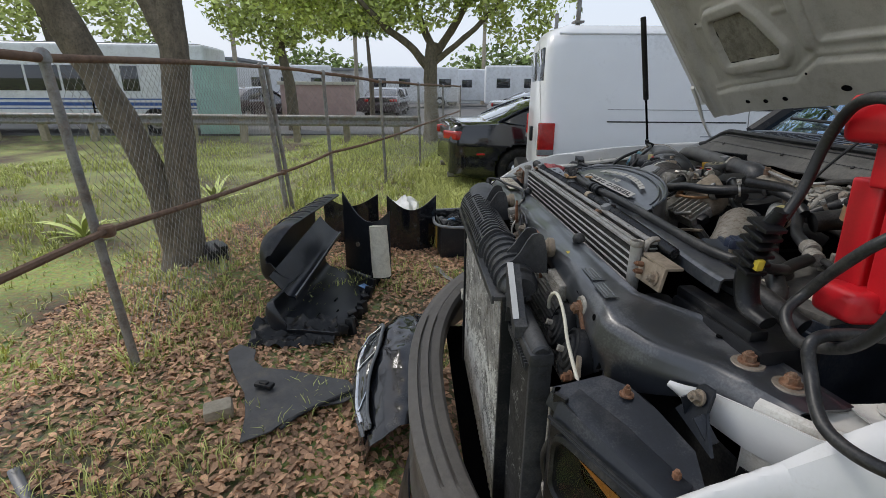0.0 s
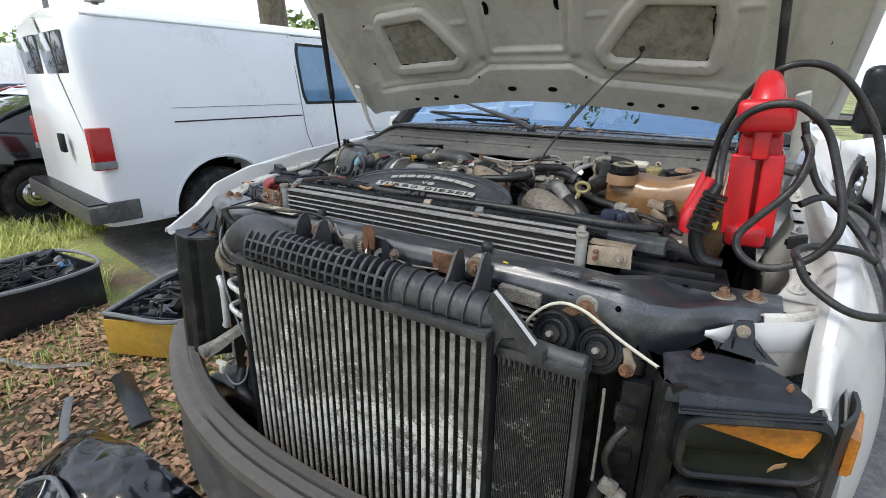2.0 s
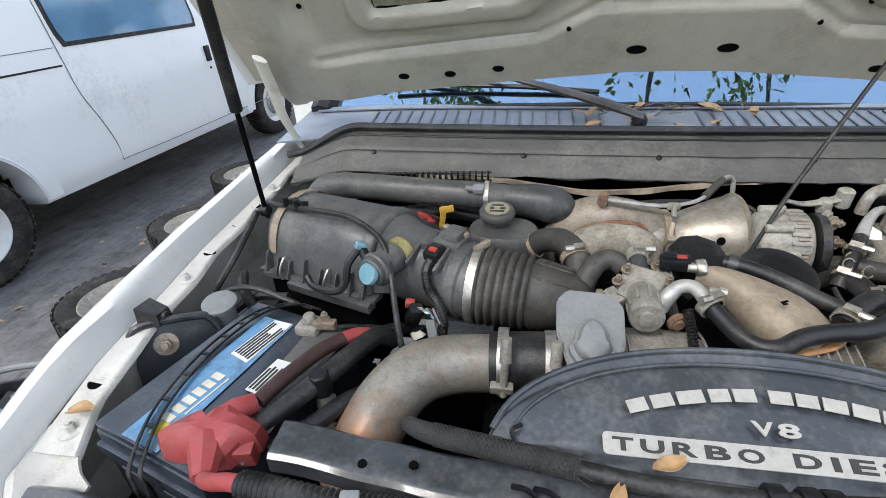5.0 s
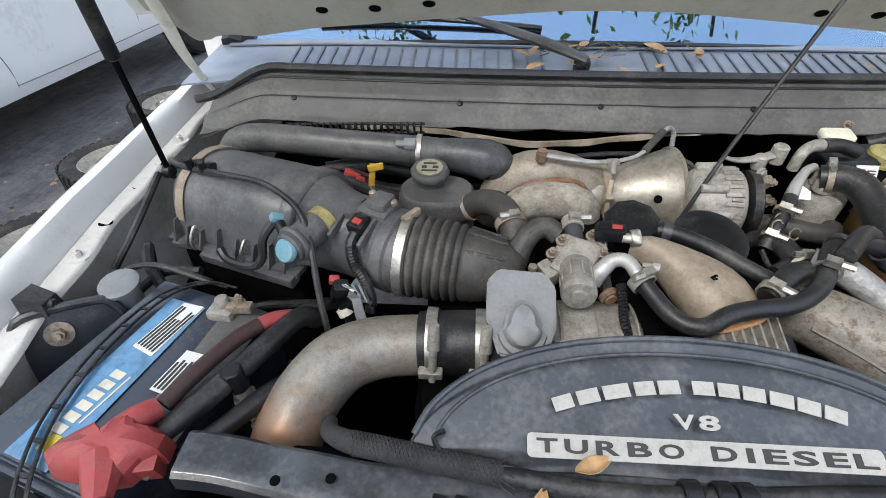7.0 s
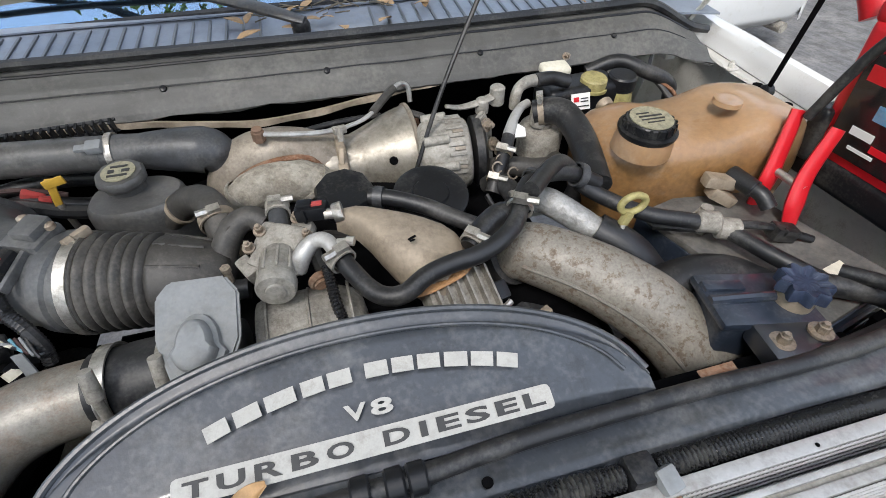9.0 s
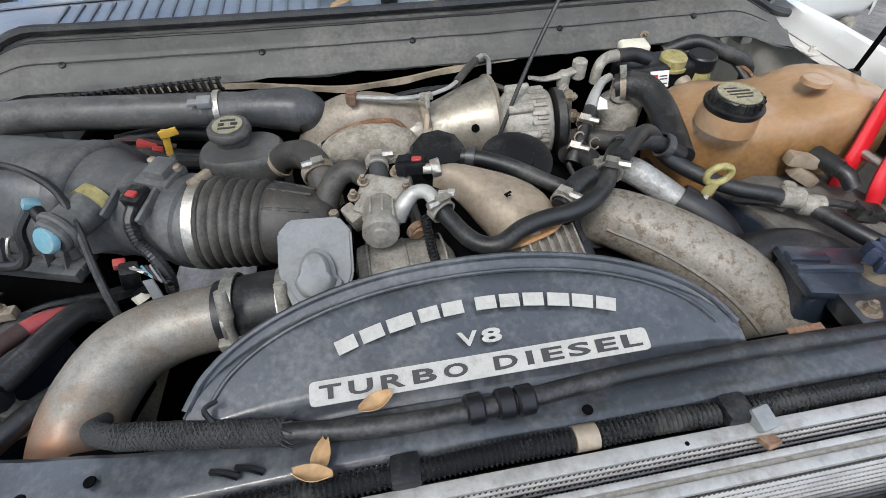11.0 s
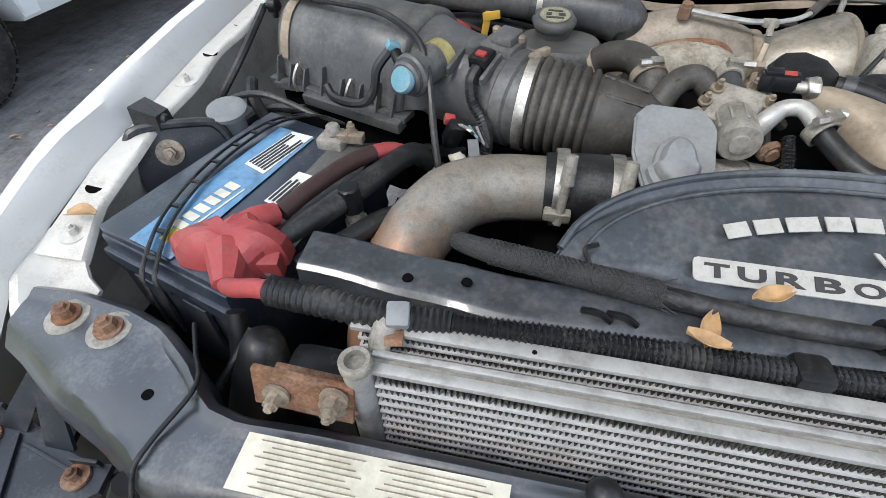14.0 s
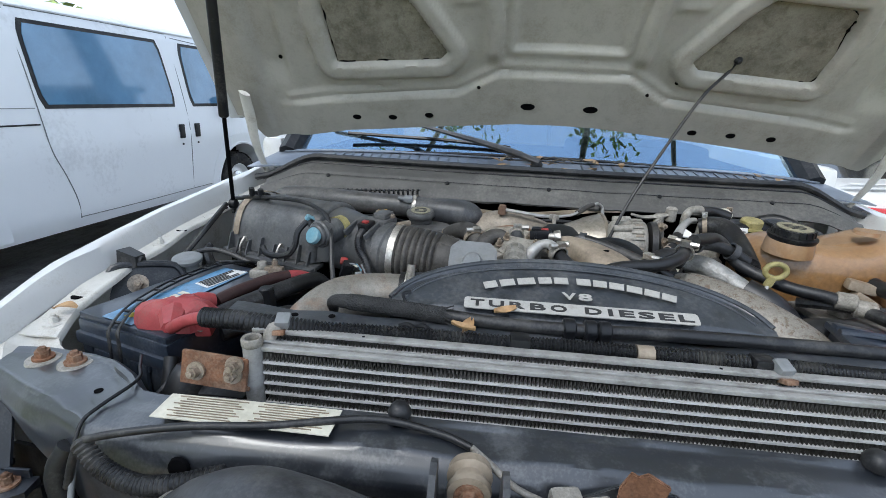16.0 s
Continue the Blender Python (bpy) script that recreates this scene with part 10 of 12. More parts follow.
# cables: long loops over the wing
loops = (
    ((0.625, 0.36, 1.30), (0.638, 0.33, 1.40), (0.672, 0.29, 1.488), (0.72, 0.25, 1.536), (0.762, 0.25, 1.549), (0.807, 0.255, 1.538), (0.849, 0.265, 1.502), (0.89, 0.271, 1.443), (0.913, 0.271, 1.388), (0.925, 0.265, 1.33), (0.93, 0.25, 1.27), (0.925, 0.2, 1.225)),
    ((0.662, 0.05, 1.325), (0.658, 0.07, 1.364), (0.661, 0.08, 1.416), (0.677, 0.08, 1.452), (0.708, 0.07, 1.473), (0.745, 0.065, 1.478), (0.773, 0.07, 1.465), (0.805, 0.08, 1.433), (0.828, 0.069, 1.378), (0.846, 0.045, 1.316), (0.848, 0.034, 1.279), (0.836, 0.032, 1.247), (0.814, 0.03, 1.220), (0.775, 0.025, 1.200), (0.741, 0.03, 1.198), (0.714, 0.04, 1.215), (0.708, 0.065, 1.237), (0.728, 0.07, 1.27), (0.765, 0.075, 1.318), (0.785, 0.10, 1.351), (0.792, 0.13, 1.394), (0.78, 0.15, 1.42)),
    ((0.782, 0.25, 1.44), (0.80, 0.25, 1.384), (0.829, 0.24, 1.318), (0.881, 0.20, 1.268), (0.925, 0.17, 1.215), (0.945, 0.12, 1.175), (0.942, 0.05, 1.158), (0.925, -0.01, 1.158), (0.875, -0.03, 1.165), (0.823, -0.01, 1.192), (0.803, 0.0, 1.223), (0.800, 0.05, 1.228), (0.825, 0.10, 1.228), (0.865, 0.11, 1.230), (0.902, 0.12, 1.224), (0.926, 0.15, 1.206), (0.940, 0.19, 1.203), (0.942, 0.22, 1.215), (0.927, 0.22, 1.255), (0.903, 0.22, 1.278), (0.867, 0.2, 1.297), (0.831, 0.19, 1.304), (0.80, 0.17, 1.29)),
)
for pts in loops:
    bm = B()
    tube(bm, pts, 0.007, 12, 8)
    part("cable", bm, RUBBER, js, "black rubber cable")
# spring clamps: the red one on the battery post, the black one in its holder
CLAMP_ARMS = ([(0.591, 0.348, 1.165), (0.598, 0.350, 1.21), (0.608, 0.360, 1.25), (0.622, 0.375, 1.305)], [(0.602, 0.290, 1.168), (0.602, 0.298, 1.20), (0.614, 0.312, 1.24), (0.638, 0.322, 1.30)])
clampr = thing("booster_clamp", (0.6, 0.32, 1.16), "red booster clamp gripping a battery post", "clamp", "booster clamps")
for s in (0, 1):
    bm = B()
    pts = CLAMP_ARMS[s]
    tube(bm, pts, [0.012, 0.016, 0.014, 0.012], 12, 6, flat=0.55)
    part("clamp_arm", bm, RED, clampr)
bm = B()
cyl(bm, (0.608, 0.30, 1.222), (0.602, 0.358, 1.225), 0.006, n=10)
part("pivot", bm, STEEL, clampr)
clampb = thing("booster_clamp", (0.65, 0.04, 1.18), "black booster clamp hanging beside the jump starter", "clamp", "booster clamps")
bm = B()
tube(bm, [(0.69, 0.04, 1.185), (0.655, 0.035, 1.195), (0.64, 0.035, 1.235), (0.65, 0.04, 1.30), (0.662, 0.045, 1.335)], [0.014, 0.018, 0.019, 0.018, 0.012], 12, 6, flat=0.7)
part("clamp_arm", bm, PLASTIC, clampb)
for i in range(6):
    bm = B()
    box(bm, (0.642 + 0.0035 * i, 0.03, 1.25 + 0.013 * i), (0.042, 0.03, 0.006), (0, 12, 0), 0.002)
    part("grip_rib", bm, PLASTIC, clampb)
bm = B()
box(bm, (0.668, 0.025, 1.262), (0.010, 0.010, 0.016), (0, 10, 0), 0.002)
part("yellow_tip", bm, YELLOW, clampb)

# ---- vehicles standing round the truck ----
def ring_car(half, mirror_x):
    """A closed ring from points (x, z) of the near side, mirrored about mirror_x."""
    return half + [(2 * mirror_x - x, z) for x, z in reversed(half)]


van = thing("cargo_van", (0, 0, 0), "white cargo van with tinted side windows", "van")


def van_top(y):
    return float(np.interp(y, (0.0, 0.05, 0.25, 4.1, 4.3, 4.95, 5.05, 5.4, 5.5), (2.03, 2.09, 2.15, 2.15, 2.08, 1.28, 1.22, 1.02, 0.85)))


def van_ring(y):
    zt = van_top(y)
    tuck = float(np.interp(y, (0.0, 0.04, 0.12, 0.3, 5.0, 5.4, 5.5), (0.10, 0.05, 0.02, 0.0, 0.0, 0.1, 0.25)))
    half = [(-0.12, 0.36), (-0.035, 0.37), (-0.01, 0.44)] + [(0.004 * (z - 0.5), z) for z in (0.5, 0.56, 0.62, 0.68, 0.74, 0.79, 0.83, 0.87, 0.91)] + [(0.004, 1.06), (-0.006, 1.1), (-0.012, 1.2), (-0.03, 1.3), (-0.10, 1.7), (-0.14, 1.93), (-0.19, 2.04), (-0.30, 2.1), (-0.6, 2.135), (-0.98, 2.15)]
    out = []
    for x, z in half:
        if z > 1.06:
            z = 1.06 + (z - 1.06) * (zt - 1.06) / 1.09
        if z < 1.0 and any(abs(y - c) < 0.49 and z < 0.40 + 0.47 * math.sqrt(1 - ((y - c) / 0.49) ** 2) for c in (1.0, 4.5)):
            x -= 0.24
        out.append((x - tuck * (1 - 0.3 * (z > 1.5)), z))
    skew = 0.14 * max(0.0, 1 - y / 0.6)
    return [V(x, y - skew * min(0.0, x + 0.05) * 0.5, z) for x, z in ring_car(out, -1.0)]


bm = B()
rings(bm, [van_ring(y) for y in [0.0, 0.015, 0.04, 0.08, 0.15, 0.25, 0.4, 0.5] + [0.51 + 0.035 * i for i in range(29)] + [1.6, 2.4, 3.2, 3.9] + [4.01 + 0.049 * i for i in range(21)] + [5.05, 5.2, 5.35, 5.45, 5.5]])
part("body", bm, VANWHITE, van, smooth=50)


def van_x(z):
    return float(np.interp(z, (0.44, 0.62, 1.06, 1.1, 1.2, 1.3, 1.7, 1.93, 2.03), (-0.008, 0.001, 0.004, -0.006, -0.012, -0.03, -0.10, -0.14, -0.185)))


def van_sheet(bm, y0, y1, z0, z1, off, thick, slant=0.0, ny=6, nz=8, rnd=0.0):
    def f(u, v):
        z = z0 + (z1 - z0) * v
        yy = y0 + (y1 - y0) * u + slant * v * u
        if rnd:
            yy += (0.5 - u) * 2 * rnd * (abs(2 * v - 1) ** 6)
        return (van_x(z) + off, yy, z)
    sheet(bm, f, ny, nz, thick)


for y0, y1, slant in ((2.06, 3.44, -0.05), (3.72, 4.45, -0.3)):
    bm = B()
    van_sheet(bm, y0 - 0.03, y1 + 0.03, 1.31, 1.93, 0.004, 0.012, slant, rnd=0.03)
    fr = part("window", bm, PLASTIC, van, "black rubber window frame")
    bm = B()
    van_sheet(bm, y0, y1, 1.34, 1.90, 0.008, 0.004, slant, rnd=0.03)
    part("pane", bm, PANE, fr, "tinted glass with the mirrored sky painted in as blue")
for zz, y0, y1, w in ((1.20, 0.62, 1.98, 0.012), (1.315, 0.62, 1.98, 0.005)):
    bm = B()
    van_sheet(bm, y0, y1, zz - w / 2, zz + w / 2, 0.003, 0.004, ny=10, nz=1)
    part("side_moulding", bm, PLASTIC if w > 0.01 else GREYP, van)
for pts in (((1.99, 2.0), (2.0, 1.6), (2.0, 1.2), (2.02, 1.0), (2.10, 0.8), (2.16, 0.6), (2.17, 0.45)), ((3.58, 1.98), (3.6, 1.5), (3.6, 1.1), (3.58, 0.8), (3.56, 0.47)), ((2.17, 0.46), (2.8, 0.455), (3.56, 0.46), (4.3, 0.46)), ((2.02, 2.0), (2.8, 2.005), (3.57, 2.0)), ((3.64, 1.97), (4.05, 1.95))):
    bm = B()
    tube(bm, [(van_x(z) + 0.001, y, z) for y, z in pts], 0.004, 6, 5)
    part("panel_gap", bm, GREYP, van)
bm = B()
tube(bm, [(-0.175, y, 2.015) for y in (0.12, 1.0, 2.0, 3.0, 4.0)], 0.012, 8, 3)
part("drip_rail", bm, VANWHITE, van)
for y in (3.46, 3.70):
    bm = B()
    box(bm, (0.008, y, 1.07), (0.02, 0.07, 0.14), bev=0.008)
    hd = part("door_handle", bm, PLASTIC, van, "black door handle")
    bm = B()
    cyl(bm, (0.0, y, 0.94), (0.008, y, 0.94), 0.012, n=14)
    part("key_lock", bm, PLASTIC, hd)
for y in (1.0, 4.5):
    bm = B()
    slab(bm, [(0.49 * math.cos(a), 0.47 * math.sin(a)) for a in np.linspace(0, math.pi, 22)], 0.012, basis((-0.225, y, 0.40), (0, 1, 0), (0, 0, 1)))
    part("wheel_arch", bm, DARKIN, van, "dark wheel arch")
    bm = B()
    tube(bm, [(0.006, y + 0.5 * math.cos(a), 0.40 + 0.48 * math.sin(a)) for a in np.linspace(0.05, math.pi - 0.05, 20)], 0.012, 8, 2)
    part("arch_lip", bm, VANWHITE, van)
    bm = B()
    sheet(bm, lambda u, v, c=y: (van_x(min(1.0, 0.40 + (0.462 + 0.13 * v) * math.sin(math.pi * u))) + 0.007 - 0.006 * v, c + (0.480 + 0.13 * v) * math.cos(math.pi * u), 0.40 + (0.462 + 0.13 * v) * math.sin(math.pi * u)), 48, 5, 0.004)
    part("arch_flare", bm, VANWHITE, van)
    wheel_parts(van, (-0.14, y, 0.375), 0.375, 0.22, 0.235, TYRE, WHITE, CHROME, 1, 44)
    wheel_parts(van, (-1.88, y, 0.375), 0.375, 0.24, 0.235, TYRE, WHITE, CHROME, -1, 2)
bm = B()
box(bm, (-1.0, 0.0, 0.50), (2.0, 0.18, 0.15), (0, 0, -4), 0.03)
box(bm, (-0.01, 0.10, 0.51), (0.03, 0.25, 0.17), bev=0.012)
bump = part("rear_bumper", bm, DUSTY, van, "grey step bumper")
bm = B()
box(bm, (-1.0, 0.0, 0.582), (1.9, 0.15, 0.012), (0, 0, -4), 0.004)
part("step_pad", bm, PLASTIC, bump)
for x in (-0.03, -1.97):
    bm = B()
    box(bm, (x, 0.03 - 0.03 * (x + 0.03) * (x > -1) + 0.17 * (x < -1), 1.02), (0.07, 0.16, 0.33), bev=0.014)
    tl = part("tail_light", bm, TAIL, van, "red tail light")
    bm = B()
    box(bm, (x, 0.03 + 0.17 * (x < -1), 0.895), (0.074, 0.162, 0.06), bev=0.006)
    part("reverse_lens", bm, GREYP, tl)
for x in (-0.62, -1.38):
    bm = B()
    box(bm, (x, 0.012 - 0.07 * (x + 0.05), 1.62), (0.66, 0.03, 0.56), (5, 0, -4), 0.012)
    rw = part("rear_window", bm, DARKGLASS, van, "dark rear window")
bm = B()
box(bm, (-0.75, -0.006, 1.02), (0.10, 0.03, 0.16), bev=0.008)
part("rear_handle", bm, PLASTIC, van)
for y in (0.35,):
    for x in (-0.45, -1.55):
        bm = B()
        box(bm, (x, y, 2.23), (0.04, 0.04, 0.28), (0, 0, 0), 0.006)
        box(bm, (x, y, 2.145), (0.14, 0.10, 0.02), bev=0.004)
        rk = part("roof_rack_post", bm, GALV, van, "perforated steel rack post")
        for k in range(4):
            bm = B()
            cyl(bm, (x, y - 0.0205, 2.2 + 0.04 * k), (x, y - 0.0215, 2.2 + 0.04 * k), 0.009, n=10)
            part("post_hole", bm, DARKIN, rk)
bm = B()
box(bm, (0.10, 4.35, 1.32), (0.16, 0.10, 0.28), bev=0.04)
part("door_mirror", bm, PLASTIC, van)
van.matrix_basis = pose(-3.6, 0.86, G + 0.02, 0, 0, -4.5)


def make_car(name, label, paint, m, detail=False, tail=TAIL):
    """A saloon car: lower body, dark glasshouse, roof, wheels and lamps; its near side at x = 0, its rear at y = 0."""
    root = thing(name, (0, 0, 0), label, "car", "" if detail else "parked cars")
    st = [0.0, 0.03, 0.1, 0.25, 0.5] + [0.67 + 0.039 * i for i in range(21)] + [2.0, 2.8, 3.4] + [3.63 + 0.039 * i for i in range(21)] + [4.7, 4.88, 4.96, 5.0]

    def low(y):
        zt = float(np.interp(y, (0.0, 0.03, 0.12, 0.8, 1.3, 3.3, 3.9, 4.5, 4.85, 4.96, 5.0), (0.80, 0.98, 1.035, 1.06, 1.0, 0.98, 1.0, 0.93, 0.84, 0.72, 0.6)))
        tuck = float(np.interp(y, (0.0, 0.04, 0.15, 0.5, 4.3, 4.8, 5.0), (0.22, 0.13, 0.06, 0.0, 0.0, 0.09, 0.32)))
        zb = float(np.interp(y, (0.0, 0.1, 0.5, 4.5, 5.0), (0.36, 0.26, 0.2, 0.2, 0.3)))
        half = [(-0.1, zb), (-0.02, zb + 0.06), (0.0, 0.42), (-0.008, 0.6), (0.012, 0.74), (-0.012, 0.86), (-0.06, zt - 0.035), (-0.13, zt - 0.008), (-0.4, zt), (-0.93, zt + 0.012)]
        half = half[:2] + [(0.0, z) for z in (0.3, 0.36, 0.42)] + [(-0.004, 0.5), (-0.008, 0.58), (0.0, 0.64), (0.006, 0.69)] + half[4:]
        half = [(x - 0.22 if any(abs(y - c) < 0.38 and z < 0.34 + 0.37 * math.sqrt(1 - ((y - c) / 0.38) ** 2) for c in (1.06, 4.02)) else x, z) for x, z in half]
        return [V(x - tuck, y, min(z, zt + 0.012)) for x, z in ring_car(half, -0.95)]
    bm = B()
    rings(bm, [low(y) for y in st])
    part("body", bm, paint, root, smooth=45)

    def cabin(y, ins):
        zt = float(np.interp(y, (0.62, 1.0, 1.5, 2.0, 2.6, 3.2, 3.9), (1.05, 1.22, 1.40, 1.47, 1.47, 1.36, 1.0)))
        half = [(-0.08 - ins, 0.93), (-0.1 - ins, 0.98), (-0.1 - ins - 0.28 * (zt - 0.98) * 1.3, zt - 0.04), (-0.36 - ins, zt - 0.006), (-0.93, zt + 0.004)]
        return [V(x, y, max(z, 0.92)) for x, z in ring_car(half, -0.95)]
    bm = B()
    rings(bm, [cabin(y, 0.0) for y in (0.6, 0.8, 1.0, 1.25, 1.5, 1.75, 2.0, 2.3, 2.6, 2.9, 3.2, 3.55, 3.9)])
    part("glasshouse", bm, DARKGLASS, root, "dark glass", smooth=45)
    bm = B()

    def roof(u, v):
        y = 1.42 + 1.55 * u
        r = cabin(y, -0.004)
        a, b = r[2], r[7]
        c = r[4]
        x = a.x + (b.x - a.x) * v
        e = abs(2 * v - 1)
        return (x, y, c.z + 0.012 - 0.045 * e ** 4)
    sheet(bm, roof, 8, 12, 0.01)
    part("roof", bm, paint, root)
    for near in (0, 1):
        fl = (lambda p: p) if not near else (lambda p: V(-1.9 - p[0], p[1], p[2]))
        for line in (((-0.11, 0.75, 1.08), (-0.16, 1.1, 1.24), (-0.21, 1.5, 1.37)), ((-0.1, 2.35, 0.97), (-0.21, 2.3, 1.42)), ((-0.1, 3.75, 1.0), (-0.17, 3.3, 1.25), (-0.21, 2.95, 1.38))):
            bm = B()
            tube(bm, [fl(V(*p)) + V(0.006 if not near else -0.006, 0, 0) for p in line], 0.035, 8, 4, flat=0.6)
            part("pillar", bm, paint, root)
        for y in (1.06, 4.02):
            bm = B()
            slab(bm, [(0.38 * math.cos(a), 0.37 * math.sin(a)) for a in np.linspace(0, math.pi, 18)], 0.02, basis(fl(V(-0.21, y, 0.34)), (0, 1, 0) if not near else (0, -1, 0), (0, 0, 1)))
            part("wheel_arch", bm, DARKIN, root)
            wheel_parts(root, fl(V(-0.125, y, 0.345)), 0.345, 0.23, 0.225, TYRE, PLASTIC if detail else CAST, CHROME, 1 if not near else -1, 2)
    for x in (-0.24, -1.66):
        bm = B()
        box(bm, (x, 0.075, 0.86), (0.36, 0.15, 0.13), (0, 0, 28 if x > -1 else -28), 0.03, 3)
        part("tail_light", bm, tail, root, "red tail light")
    bm = B()
    box(bm, (-0.95, 0.01, 0.86), (1.1, 0.05, 0.11), bev=0.02)
    part("tail_strip", bm, PLASTIC, root)
    bm = B()
    box(bm, (-0.003, 0.45, 0.60), (0.012, 0.12, 0.028), bev=0.004)
    part("side_marker", bm, tail, root)
    if detail:
        bm = B()
        sheet(bm, lambda u, v: (-0.1 - 1.7 * u, 0.07 + 0.10 * v, 1.045 + 0.035 * (1 - v) + 0.012 * math.sin(math.pi * u)), 16, 5, 0.008)
        part("boot_lip", bm, paint, root)
        for x in (-0.35, -1.55):
            bm = B()
            cyl(bm, (x, 0.0, 0.25), (x, 0.2, 0.26), 0.045, n=14)
            part("exhaust_tip", bm, CAST, root)
    root.matrix_basis = m
    return root


make_car("saloon_car", "black saloon car with red tail lights", CARBLACK, pose(-5.85, 0.1, G, 0, 0, 2), True)
SILVER = material("silver_car_paint", (0.36, 0.37, 0.38), 0.25, 0.4, 0.1, 3, 0, coat=0.8)
NAVY = material("navy_car_paint", (0.03, 0.05, 0.11), 0.2, 0, 0.2, 3, 0, coat=1.0)
MAROON = material("maroon_car_paint", (0.045, 0.03, 0.035), 0.2, 0, 0.2, 3, 0, coat=1.0)
REDPAINT = material("red_car_paint", (0.45, 0.02, 0.03), 0.2, 0, 0.2, 3, 0, coat=1.0)
for label, paint, m in (("dark saloon parked on the far lot", MAROON, pose(-19.0, -7.6, G, 0, 0, 70)), ("navy blue saloon parked on the far lot", NAVY, pose(-25.5, -6.2, G, 0, 0, 80)), ("maroon saloon parked on the far lot", MAROON, pose(-24.5, -1.2, G, 0, 0, 84)), ("silver saloon parked on the far lot", SILVER, pose(-29.0, -0.8, G, 0, 0, 88)), ("red saloon parked behind the black one", REDPAINT, pose(-14.5, 3.6, G, 0, 0, 15)), ("silver saloon parked near the motorhome", SILVER, pose(-17.5, 3.2, G, 0, 0, 15))):
    make_car("saloon_car", label, paint, m)
make_car("saloon_car", "white saloon car parked beside the truck", WHITE, pose(4.3, 3.4, G, 0, 0, 6), True)

# ---- shuttle bus, motorhomes and the far lot ----
BLUESTRIPE = material("blue_stripe", (0.03, 0.09, 0.3), 0.35, 0, 0.1, 3, 0)
BUSW = material("bus_white", (0.72, 0.74, 0.76), 0.35, 0, 0.06, 2, 0.02, dirt=(0.5, 0.5, 0.48), dirty=0.25, dirt_scale=1.2)


def coach(name, label, m, L, H, stripes, wins, z0=1.35, wh=0.75):
    root = thing(name, (0, 0, 0), label, "bus" if stripes else "motorhome", "" if stripes else "far motorhomes")
    bm = B()
    box(bm, (-1.2, L / 2, 0.45 + (H - 0.45) / 2), (2.4, L, H - 0.45), bev=0.12, segs=3)
    part("body", bm, BUSW, root)
    bm = B()
    box(bm, (-1.2, L / 2, H + 0.005), (2.1, L * 0.96, 0.05), bev=0.02)
    part("roof", bm, GREYP if stripes else BUSW, root)
    for y, w in wins:
        bm = B()
        box(bm, (0.004, y, z0 + wh / 2), (0.03, w, wh), bev=0.01)
        part("window", bm, DARKGLASS, root)
    if stripes:
        for z, h in ((0.95, 0.10), (1.1, 0.04), (0.82, 0.03)):
            bm = B()
            box(bm, (0.004, L / 2, z), (0.012, L * 0.98, h))
            part("stripe", bm, BLUESTRIPE, root, "blue stripe")
        bm = B()
        for s in (-0.2, 0.2):
            tube(bm, [(0.12, L * 0.62 + s, 0.4), (0.12, L * 0.62 + s, 2.0)], 0.025, 6, 2)
        for k in range(6):
            tube(bm, [(0.12, L * 0.62 - 0.2, 0.55 + 0.27 * k), (0.12, L * 0.62 + 0.2, 0.55 + 0.27 * k)], 0.02, 6, 2)
        tube(bm, [(0.12, L * 0.62, 2.0), (-0.05, L * 0.62, 2.0)], 0.025, 6, 2)
        part("ladder", bm, DARKIN, root, "black ladder")
    for y in (L * 0.2, L * 0.8):
        wheel_parts(root, (-0.1, y, 0.42), 0.42, 0.25, 0.24, TYRE, CAST, CHROME, 1, 2)
    root.matrix_basis = m
    return root


coach("shuttle_bus", "white shuttle bus with blue side stripes", pose(-15.0, -15.6, G, 0, 0, 4), 8.6, 2.75, True, [(0.8 + 1.0 * i, 0.92) for i in range(5)] + [(6.3, 0.5), (7.6, 0.45)])
for x, y, yaw, L in ((-34, -14, 10, 8), (-36, -4, 4, 7), (-33, 4.5, -6, 7.5), (-24, 7.5, 6, 8), (-30, 14, 30, 8), (-40, 1, 0, 9)):
    coach("motorhome", "white motorhome parked on the far lot", pose(x, y, G, 0, 0, yaw), L, 2.9, False, [(1.2, 0.9), (3.0, 0.8), (4.8, 0.5), (L - 1.0, 0.9)], 1.5, 0.6)
TEALB = material("pale_teal_board", (0.33, 0.5, 0.46), 0.7, 0, 0.15, 3, 0.1)
bm = B()
box(bm, (-15.2, -6.6, 1.1), (0.12, 1.3, 2.2), (0, 0, 6), 0.02)
solo("trailer_door", bm, TEALB, "pale teal trailer panel standing on the lot", "panel")
PINK = material("pink_block_wall", (0.5, 0.36, 0.33), 0.85, 0, 0.15, 4, 0.2)
wallp = thing("planter_wall", (-21.5, -5.2, G), "pale pink block planter wall", "wall")
bm = B()
box(bm, (-21.5, -4.6, 0.75), (0.4, 3.2, 1.6), bev=0.03)
part("wall", bm, PINK, wallp)
bm = B()
box(bm, (-21.5, -4.6, 1.6), (0.55, 3.4, 0.14), bev=0.02)
part("coping", bm, CREAM, wallp)
